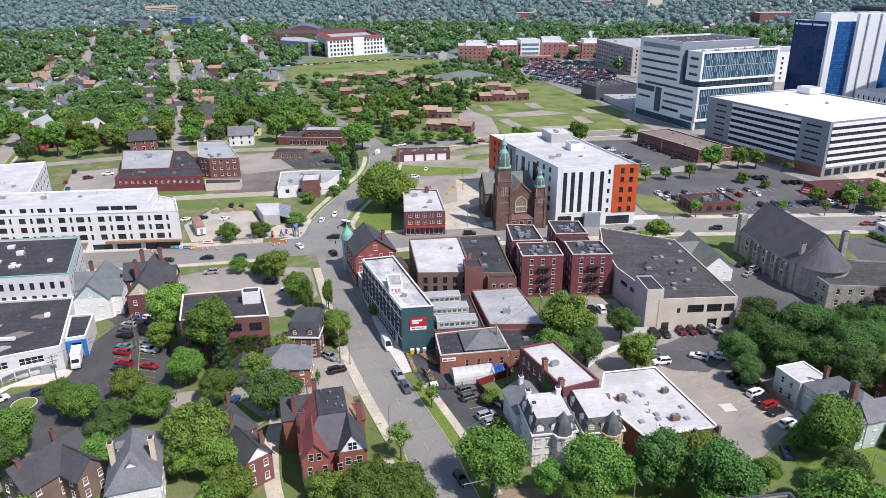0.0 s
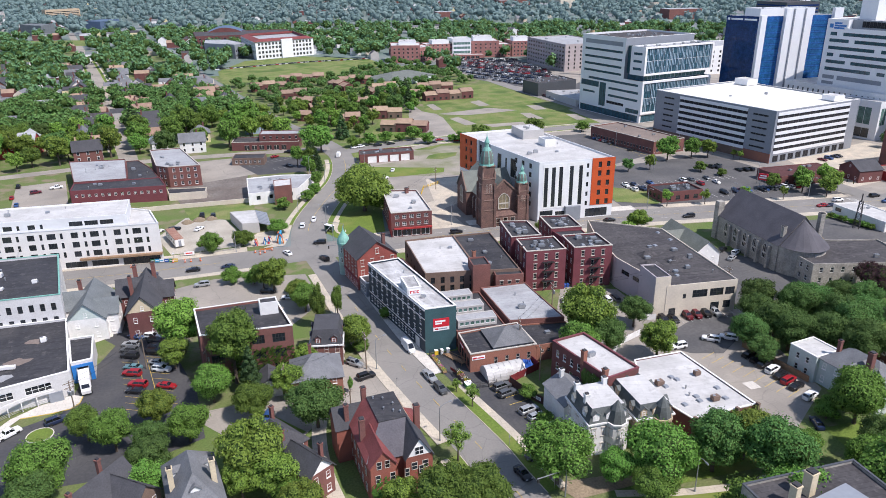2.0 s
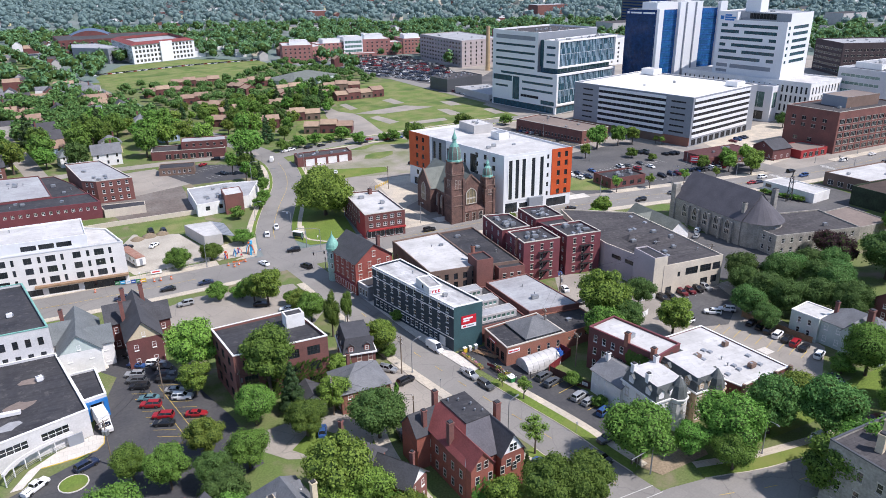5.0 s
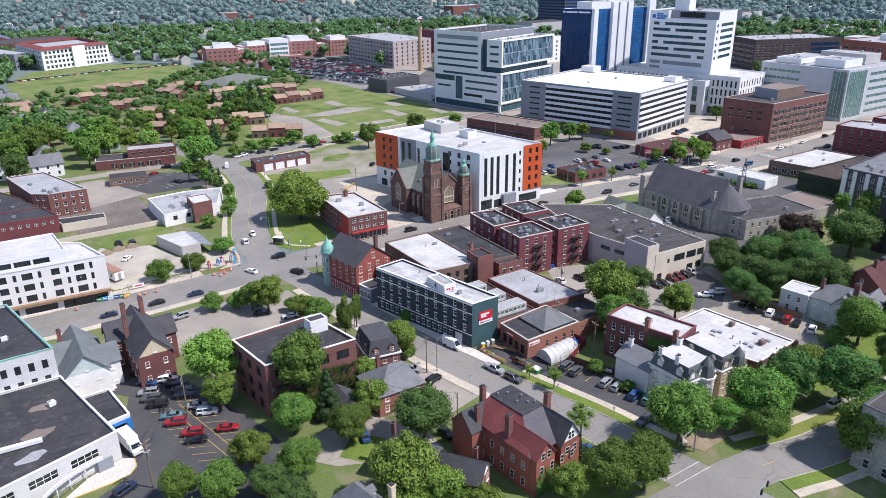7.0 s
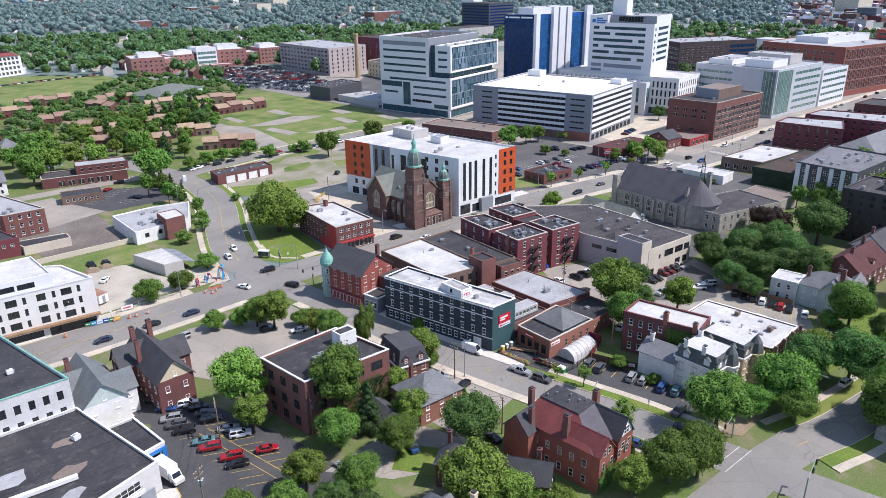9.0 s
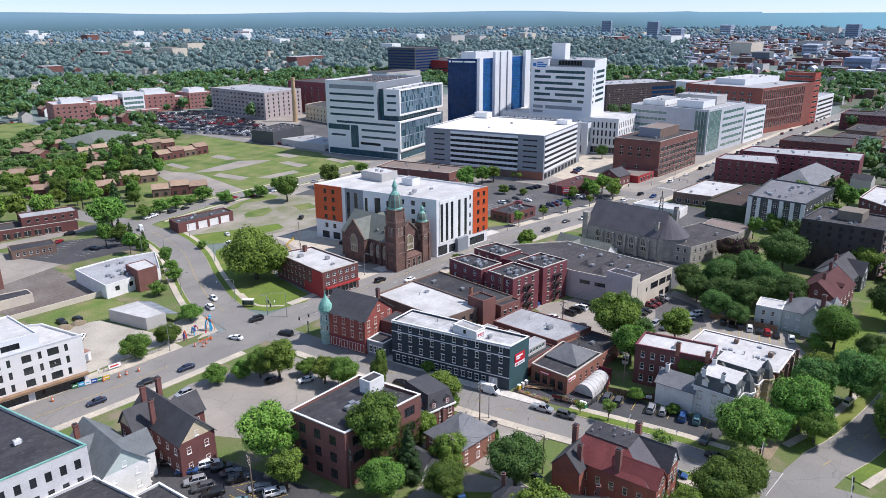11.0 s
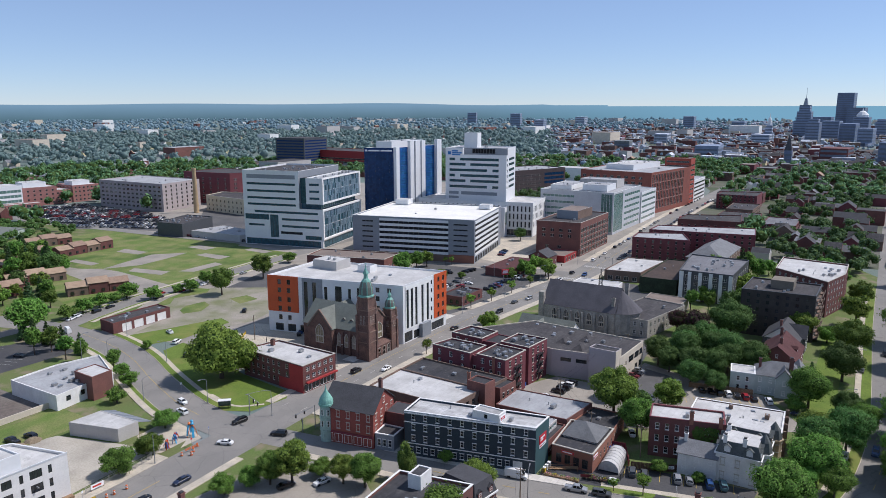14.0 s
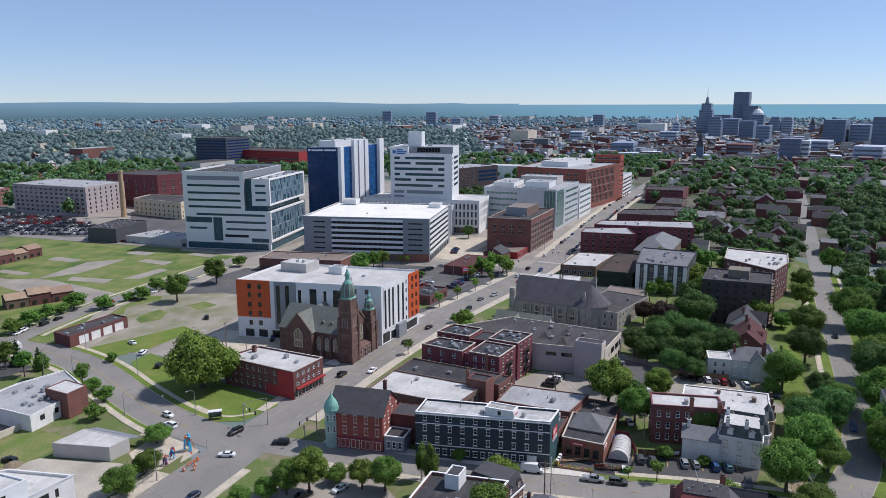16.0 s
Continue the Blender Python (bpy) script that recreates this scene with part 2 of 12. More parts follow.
WHITE_WALL = material("white_painted_wall", (0.78, 0.77, 0.75), 0.75, 0.05, 0.3, 3.0, bump=0.05, stain=(0.66, 0.65, 0.63))
WHITE_BRICK = material("white_painted_brick", (0.63, 0.62, 0.61), 0.8, 0.08, 0.35, 3.0, bump=0.15, stain=(0.55, 0.54, 0.53))
WHITE_CLAD = material("off_white_cladding", (0.74, 0.72, 0.69), 0.7, 0.05, 0.3, 3.0)
DECK_PALE = material("pale_deck_concrete", (0.80, 0.78, 0.73), 0.85, 0.06, 0.1, 1.0, stain=(0.70, 0.68, 0.63))
GREY_CLAD = material("grey_cladding", (0.47, 0.45, 0.43), 0.8, 0.06, 0.3, 3.0)
BEIGE = material("beige_render", (0.62, 0.55, 0.44), 0.85, 0.08, 0.2, 3.0, bump=0.05, stain=(0.52, 0.46, 0.38))
LILAC = material("lilac_grey_render", (0.45, 0.40, 0.41), 0.85, 0.07, 0.2, 3.0)
CREAM = material("cream_stucco", (0.62, 0.52, 0.36), 0.85, 0.08, 0.3, 3.0)
TAN_WALL = material("tan_siding", (0.47, 0.36, 0.24), 0.8, 0.08, 0.3, 3.0)
ORANGE_PANEL = material("orange_panel", (0.56, 0.088, 0.020), 0.55, 0.07, 0.3, 2.0)
PANEL_WHITE = material("white_metal_panel", (0.74, 0.745, 0.75), 0.45, 0.03, 0.1, 1.0)
PANEL_GREY = material("grey_metal_panel", (0.25, 0.27, 0.30), 0.45, 0.06, 0.1, 1.0)
PANEL_DARK = material("dark_metal_panel", (0.075, 0.080, 0.088), 0.5, 0.1, 0.1, 1.0)
PALE_STONE = material("pale_precast", (0.77, 0.77, 0.75), 0.7, 0.05, 0.2, 1.5)
GREY_GREEN = material("grey_green_siding", (0.50, 0.57, 0.54), 0.8, 0.07, 0.3, 3.0)
WHITE_TRIM = material("white_trim", (0.80, 0.79, 0.77), 0.6, 0.04, 0.5, 3.0)
STONE_TRIM = material("stone_trim", (0.52, 0.48, 0.42), 0.85, 0.08, 0.5, 3.0)
BLACK_TRIM = material("black_metal", (0.025, 0.025, 0.027), 0.5, 0.1, 1.0, 3.0)
STEEL = material("galvanised_steel", (0.42, 0.43, 0.44), 0.45, 0.08, 1.0, 3.0, metal=0.7)
COPPER_GREEN = material("copper_patina", (0.22, 0.46, 0.38), 0.7, 0.15, 0.6, 3.0, stain=(0.14, 0.33, 0.28))
WOOD = material("timber", (0.30, 0.19, 0.11), 0.8, 0.15, 0.6, 5.0)
WOOD_DARK = material("dark_stained_timber", (0.10, 0.045, 0.035), 0.8, 0.15, 0.6, 5.0)

ROOF_WHITE = material("white_roof_membrane", (0.57, 0.56, 0.545), 0.75, 0.06, 0.16, 0.9, stain=(0.43, 0.42, 0.405))
ROOF_PATCHY = material("weathered_silver_roof", (0.66, 0.66, 0.66), 0.75, 0.12, 0.25, 1.6, stain=(0.28, 0.27, 0.26), squash=(1.0, 0.35, 1.0))
ROOF_BLACK = material("black_roof_membrane", (0.030, 0.030, 0.036), 0.8, 0.2, 0.16, 1.0, stain=(0.056, 0.054, 0.057))
ROOF_GREY = material("grey_roof_felt", (0.066, 0.062, 0.066), 0.9, 0.18, 0.12, 1.0, spec=0.2, stain=(0.092, 0.087, 0.088))
ROOF_MID = material("mid_grey_roof", (0.20, 0.20, 0.215), 0.85, 0.12, 0.12, 1.0, spec=0.3, stain=(0.15, 0.15, 0.16))
ROOF_LIGHT = material("pale_grey_roof", (0.40, 0.41, 0.42), 0.8, 0.1, 0.12, 1.0, stain=(0.31, 0.31, 0.32))
seamed(ROOF_WHITE, 1.6, 14.0, 0.92, 0.78, (0.36, 0.35, 0.335))
seamed(ROOF_PATCHY, 1.1, 6.0, 0.80, 0.66, (0.24, 0.235, 0.23))
seamed(ROOF_BLACK, 1.0, 9.0, 0.72, 1.25, (0.095, 0.090, 0.088))
seamed(ROOF_GREY, 1.0, 9.0, 0.80, 0.62, (0.125, 0.118, 0.116))
seamed(ROOF_MID, 1.0, 9.0, 0.86, 0.7, (0.13, 0.13, 0.135))
seamed(ROOF_LIGHT, 1.4, 12.0, 0.88, 0.72, (0.27, 0.265, 0.26))
SHINGLE_MAROON = material("maroon_shingles", (0.105, 0.045, 0.045), 0.88, 0.16, 0.4, 3.5, bump=0.3, spec=0.25)
ROOF_RUST = material("dark_brown_roof", (0.085, 0.062, 0.053), 0.92, 0.2, 0.1, 1.5, spec=0.2, stain=(0.055, 0.045, 0.042))
ROOF_BROWN = material("brown_gravel_roof", (0.22, 0.175, 0.15), 0.9, 0.12, 0.1, 1.5)
SHINGLE_GREY = material("grey_shingles", (0.17, 0.175, 0.185), 0.88, 0.16, 0.4, 3.5, bump=0.3, rand=0.12)
SHINGLE_DARK = material("charcoal_shingles", (0.065, 0.065, 0.072), 0.88, 0.16, 0.4, 3.5, bump=0.3, rand=0.1)
SHINGLE_BLUE = material("blue_grey_shingles", (0.155, 0.172, 0.178), 0.88, 0.14, 0.4, 3.5, bump=0.3)
SHINGLE_RED = material("red_shingles", (0.215, 0.055, 0.052), 0.88, 0.16, 0.4, 3.5, bump=0.3)
SHINGLE_TAN = material("tan_shingles", (0.34, 0.235, 0.165), 0.88, 0.14, 0.4, 3.5, bump=0.3, rand=0.15)
SLATE_DARK = material("dark_weathered_slate", (0.075, 0.085, 0.085), 0.75, 0.16, 0.5, 3.0, bump=0.3, stain=(0.115, 0.125, 0.12))
SLATE_GREEN = material("grey_green_slate", (0.150, 0.165, 0.145), 0.75, 0.14, 0.4, 3.0, bump=0.3)
SLATE_GREY = material("grey_slate", (0.105, 0.10, 0.112), 0.8, 0.13, 0.3, 3.0, bump=0.3, spec=0.25)


def glass(name, colour, rough=0.06, spec=0.7):
    m = material(name, colour, rough, 0.25, 0.4, 1.5, spec=spec, rand=0.35)
    return m


# GLASS: opaque glossy panes, the dark of unlit rooms put into their colour.
GLASS = glass("window_glass", (0.030, 0.036, 0.042))
GLASS_BLUE = glass("blue_curtain_glass", (0.022, 0.12, 0.32), 0.18, 0.35)
GLASS_NAVY = glass("navy_curtain_glass", (0.010, 0.045, 0.14), 0.18, 0.35)
GLASS_TEAL = glass("teal_curtain_glass", (0.050, 0.120, 0.155), 0.15, 0.4)
GLASS_GREEN = glass("green_curtain_glass", (0.11, 0.20, 0.17), 0.12)
CAR_GLASS = glass("car_glass", (0.012, 0.014, 0.017), 0.08)
TYRE = material("tyre_rubber", (0.018, 0.018, 0.019), 0.9, 0.1, 1, 5)
RIM = material("wheel_alloy", (0.40, 0.41, 0.42), 0.35, 0.05, 1, 5, metal=0.8)


# ---- mesh tools ----
class Mesh:
    """Collects faces, with a material slot each, and links them as one object."""

    def __init__(self):
        self.v, self.f, self.m = [], [], []

    def face(self, pts, m=0):
        b = len(self.v)
        self.v += [tuple(p) for p in pts]
        self.f.append(list(range(b, b + len(pts))))
        self.m.append(m)

    def add(self, pts, faces, m=0):
        b = len(self.v)
        self.v += [tuple(p) for p in pts]
        for f in faces:
            self.f.append([b + i for i in f])
            self.m.append(m)

    def prism(self, poly, z0, z1, m=0, mt=None, top=None, bottom=True):
        """Poly runs anticlockwise from above; top: another outline of as many corners."""
        n = len(poly)
        t = top or poly
        pts = [(p[0], p[1], z0) for p in poly] + [(p[0], p[1], z1) for p in t]
        self.add(pts, [[i, (i + 1) % n, n + (i + 1) % n, n + i] for i in range(n)], m)
        self.add(pts[n:], [list(range(n))], m if mt is None else mt)
        if bottom:
            self.add(pts[:n], [list(range(n - 1, -1, -1))], m)

    def box(self, x0, y0, z0, x1, y1, z1, m=0):
        self.prism([(x0, y0), (x1, y0), (x1, y1), (x0, y1)], z0, z1, m)

    def beam(self, a, b, w, h, m=0):
        """A bar from a to b, w wide and h thick."""
        a, b = Vector(a), Vector(b)
        d = (b - a).normalized()
        s = d.cross(Vector((0, 0, 1)))
        s = s.normalized() if s.length > 1e-4 else Vector((1, 0, 0))
        u = s.cross(d).normalized()
        s, u = s * w / 2, u * h / 2
        q = [a - s - u, a + s - u, a + s + u, a - s + u, b - s - u, b + s - u, b + s + u, b - s + u]
        self.add(q, [(3, 2, 1, 0), (4, 5, 6, 7), (0, 1, 5, 4), (1, 2, 6, 5), (2, 3, 7, 6), (3, 0, 4, 7)], m)

    def tube(self, x, y, z0, z1, r0, r1=None, n=10, m=0, mt=None):
        r1 = r0 if r1 is None else r1
        ang = [2 * math.pi * i / n for i in range(n)]
        lo = [(x + r0 * math.cos(a), y + r0 * math.sin(a)) for a in ang]
        hi = [(x + r1 * math.cos(a), y + r1 * math.sin(a)) for a in ang]
        self.prism(lo, z0, z1, m, mt, hi)

    def turn(self, x, y, rings, n=12, m=0):
        """A turned form: rings of (z, radius)."""
        for (za, ra), (zb, rb) in zip(rings, rings[1:]):
            p = []
            for z, r in ((za, ra), (zb, rb)):
                p += [(x + r * math.cos(2 * math.pi * i / n), y + r * math.sin(2 * math.pi * i / n), z) for i in range(n)]
            self.add(p, [[i, (i + 1) % n, n + (i + 1) % n, n + i] for i in range(n)], m)

    def make(self, name, mats, parent=None, label="", smooth=False):
        me = bpy.data.meshes.new(name)
        me.from_pydata(self.v, [], self.f)
        for k in mats if isinstance(mats, (list, tuple)) else [mats]:
            me.materials.append(k)
        me.polygons.foreach_set("material_index", self.m)
        if smooth:
            me.polygons.foreach_set("use_smooth", [True] * len(self.f))
        me.update()
        ob = new(name, me)
        if parent:
            ob.parent = parent
        if label:
            ob["label"] = label
        return ob


def thing(name, label, category, x=0.0, y=0.0, z=0.0, yaw=0.0, group="", kind=""):
    e = new(name)
    e.matrix_world = pose(x, y, z, 0, 0, yaw)
    return tagged(e, label, category, group, kind)


def child(name, me, parent, m, label=""):
    o = new(name, me)
    o.parent = parent
    o.matrix_basis = m
    if label:
        o["label"] = label
    return o


def inset(poly, d):
    """The outline moved inwards by d (anticlockwise outline)."""
    out, n = [], len(poly)
    for i in range(n):
        p0, p1, p2 = Vector(poly[i - 1][:2]), Vector(poly[i][:2]), Vector(poly[(i + 1) % n][:2])
        a, b = (p1 - p0).normalized(), (p2 - p1).normalized()
        na, nb = Vector((-a.y, a.x)), Vector((-b.y, b.x))
        k = na + nb
        k = k / max(0.35, k.dot(na)) if k.length > 1e-3 else na
        out.append(tuple(p1 + k * d))
    return out


def anticlockwise(poly):
    s = sum(a[0] * b[1] - b[0] * a[1] for a, b in zip(poly, poly[1:] + poly[:1]))
    return list(poly) if s > 0 else list(poly)[::-1]

# ---- ground, roads, lots ----
def sheet(name, label, category, poly, z, mat, thick=0.0, kind="structure"):
    """A level patch of ground; with thick it is a raised slab with a real edge."""
    g = Mesh()
    poly = anticlockwise(poly)
    if thick:
        g.prism(poly, z - thick, z)
    else:
        g.face([(x, y, z) for x, y in poly])
    return tagged(g.make(name, mat), label, category, kind=kind)


def offsets(pts, d):
    out = []
    for i, p in enumerate(pts):
        a = Vector(pts[max(0, i - 1)])
        b = Vector(pts[min(len(pts) - 1, i + 1)])
        t = (b - a).normalized()
        out.append((p[0] - t.y * d, p[1] + t.x * d))
    return out


def smooth_line(pts, k=4):
    """A rounded line through the given points."""
    P = [Vector(p) for p in pts]
    P = [P[0] * 2 - P[1]] + P + [P[-1] * 2 - P[-2]]
    out = []
    for i in range(1, len(P) - 2):
        for j in range(k):
            t = j / k
            a, b, c, d = P[i - 1], P[i], P[i + 1], P[i + 2]
            q = 0.5 * (2 * b + (c - a) * t + (2 * a - 5 * b + 4 * c - d) * t * t + (3 * b - a - 3 * c + d) * t ** 3)
            out.append(tuple(q))
    return out + [tuple(P[-2])]


def ribbon(name, label, category, pts, d0, d1, z, mat, thick=0.0):
    """A strip between two distances from a line (to its left is positive)."""
    lo, hi = offsets(pts, d0), offsets(pts, d1)
    g = Mesh()
    for i in range(len(pts) - 1):
        q = [lo[i], lo[i + 1], hi[i + 1], hi[i]]
        g.face([(x, y, z) for x, y in q])
        if thick:
            for a, b in ((lo[i + 1], lo[i]), (hi[i], hi[i + 1])):
                g.face([(*a, z), (*b, z), (*b, z - thick), (*a, z - thick)])
    return tagged(g.make(name, mat), label, category, kind="structure")


R = 4950
sheet("ground", "wide plain of dark grass, earth and woods, haze in its colour", "ground", [(R * math.cos(i * math.pi / 32), R * math.sin(i * math.pi / 32)) for i in range(64)], 0.0, HAZED_GROUND)
sheet("ground_near", "yards of grass and bare earth between the houses", "ground", [(-260, 20), (150, -30), (330, 30), (330, 140), (160, 205), (100, 222), (30, 240), (-260, 300)], 0.02, YARD)
sheet("ground_block", "grass and earth round the low housing", "ground", [(98, 330), (300, 330), (300, 520), (300, 660), (95, 690)], 0.016, YARD)
sheet("ground_left", "grass and earth between houses and streets", "ground", [(-260, 300), (30, 240), (100, 340), (85, 700), (90, 1000), (-260, 1000)], 0.02, YARD)
sheet("ground_middle", "worn asphalt and earth round the tall buildings", "ground", [(100, 222), (160, 205), (340, 160), (640, 100), (700, 420), (560, 640), (300, 620), (285, 400), (98, 340)], 0.02, ASPHALT_OLD)

sheet("ground_town", "grey and brown town ground between far roofs", "ground", [(300, -260), (1500, -520), (1800, 240), (700, 100), (340, 130), (330, 30)], 0.012, TOWN)

ROAD_A = smooth_line([(36.5, -60), (37.0, 40), (37.4, 95), (38.2, 112), (37.5, 135), (37.5, 160), (39.2, 184), (41.6, 212), (43, 236)])
ROAD_B = smooth_line([(-400, 330), (-130, 268), (-60, 252), (-8, 240), (30, 233.5), (60, 228.5), (100, 221), (131, 214), (166, 205), (215, 188), (267, 171.5), (338, 158), (494, 131), (620, 105), (900, 45), (1500, -85)])
ROAD_C = smooth_line([(41.5, 233), (49.5, 258), (64, 283), (81, 308.5), (92.5, 335), (97.5, 360), (97, 400), (91, 458), (88, 560), (88, 700), (90, 1000), (92, 1500)])
ROAD_E = smooth_line([(97, 360), (120, 362), (145, 361.5), (182, 357.5), (240, 350), (300, 341), (420, 322), (560, 300)])
ROAD_D = smooth_line([(-300, 160), (-60, 107), (0, 94), (43, 83.5), (62, 75), (93, 65), (131, 56.5), (202, 42), (279, 25), (400, -2), (700, -69), (1400, -224)])
ROAD_G = smooth_line([(262, 172), (270, 240), (273, 300), (276, 345), (284, 400), (290, 470), (302, 560), (318, 660), (330, 800)])
ROAD_S = smooth_line([(-92, 262), (-88, 400), (-86, 672), (-83, 815), (-95, 1300), (-111, 1980)])
ROAD_T = smooth_line([(-2, 385), (0, 420), (4, 700), (3, 934), (0, 1300)])
ROAD_N = smooth_line([(-88, 392), (-2, 392), (45, 384), (97, 372)])
ROAD_W = smooth_line([(120, 640), (90, 705), (190, 745), (262, 742), (330, 700)])
roads = [("road_1", ROAD_A, 4.8, ASPHALT), ("road_2", ROAD_B, 7.6, ASPHALT), ("road_3", ROAD_C, 6.3, ASPHALT), ("road_4", ROAD_E, 5.0, ASPHALT),
         ("road_5", ROAD_D, 4.6, ASPHALT), ("road_6", ROAD_G, 5.0, ASPHALT), ("road_7", ROAD_S, 4.5, ASPHALT_OLD), ("road_8", ROAD_T, 4.5, ASPHALT_OLD), ("road_9", ROAD_N, 4.0, ASPHALT_OLD)]
for i, (name, line, half, mat) in enumerate(roads):
    ribbon(name, "grey asphalt street with worn lanes", "road", line, -half, half, 0.075 + 0.004 * i, mat)


def cut(line, lo, hi, axis=1):
    return [p for p in line if lo <= p[axis] <= hi]


def pavement(name, line, side, half, w, lo, hi, axis=1, verge=0.0, mat=None):
    """A kerbed pavement along one side of a street; verge: a strip of grass at the kerb."""
    pts = cut(line, lo, hi, axis)
    if len(pts) < 2:
        return
    s = side
    if verge:
        ribbon(name + "_verge", "mown grass verge beside the kerb", "verge", pts, *sorted((s * (half + 0.16), s * (half + verge))), 0.19, LAWN, 0.2)
        ribbon(name + "_kerb", "concrete kerb", "kerb", pts, *sorted((s * half, s * (half + 0.16))), 0.2, CONCRETE, 0.2)
    ribbon(name, "concrete pavement with a raised kerb", "pavement", pts, *sorted((s * (half + verge), s * (half + verge + w))), 0.2, mat or CONCRETE, 0.2)


pavement("pavement_1", ROAD_A, -1, 4.8, 3.0, 140, 214, mat=CONCRETE_NEW)
pavement("pavement_2", ROAD_A, -1, 4.8, 1.8, 92, 140, verge=2.6)
pavement("pavement_3", ROAD_A, 1, 4.8, 2.4, 116, 212)
pavement("pavement_4", ROAD_A, 1, 4.8, 1.8, 92, 116, verge=2.6)
pavement("pavement_5", ROAD_B, 1, 7.6, 4.5, -120, 22, 0)
pavement("pavement_6", ROAD_B, -1, 7.6, 2.4, -120, 30, 0)
pavement("pavement_7", ROAD_B, 1, 7.6, 3.0, 58, 96, 0)
pavement("pavement_8", ROAD_B, 1, 7.6, 5.0, 96, 172, 0, mat=CONCRETE_NEW)
pavement("pavement_9", ROAD_B, 1, 7.6, 4.0, 172, 258, 0)
pavement("pavement_10", ROAD_B, 1, 7.6, 4.0, 282, 640, 0)
pavement("pavement_11", ROAD_B, -1, 7.6, 3.5, 52, 640, 0)
pavement("pavement_12", ROAD_C, -1, 6.3, 1.6, 246, 335, verge=2.2)
pavement("pavement_13", ROAD_C, 1, 6.3, 2.0, 256, 350, verge=1.4)
pavement("pavement_14", ROAD_D, 1, 4.6, 1.8, 46, 300, 0, verge=3.0)
pavement("pavement_15", ROAD_D, -1, 4.6, 1.8, 46, 300, 0, verge=3.0)
pavement("pavement_16", ROAD_E, 1, 5.0, 1.8, 108, 260, 0, verge=1.5)
pavement("pavement_17", ROAD_E, -1, 5.0, 1.8, 108, 260, 0, verge=1.5)
pavement("pavement_18", ROAD_T, -1, 4.5, 1.6, 398, 900, 1, verge=2.5)
pavement("pavement_19", ROAD_T, 1, 4.5, 1.6, 398, 900, 1, verge=2.5)
pavement("pavement_20", ROAD_S, -1, 4.5, 1.6, 300, 900, 1, verge=2.5)

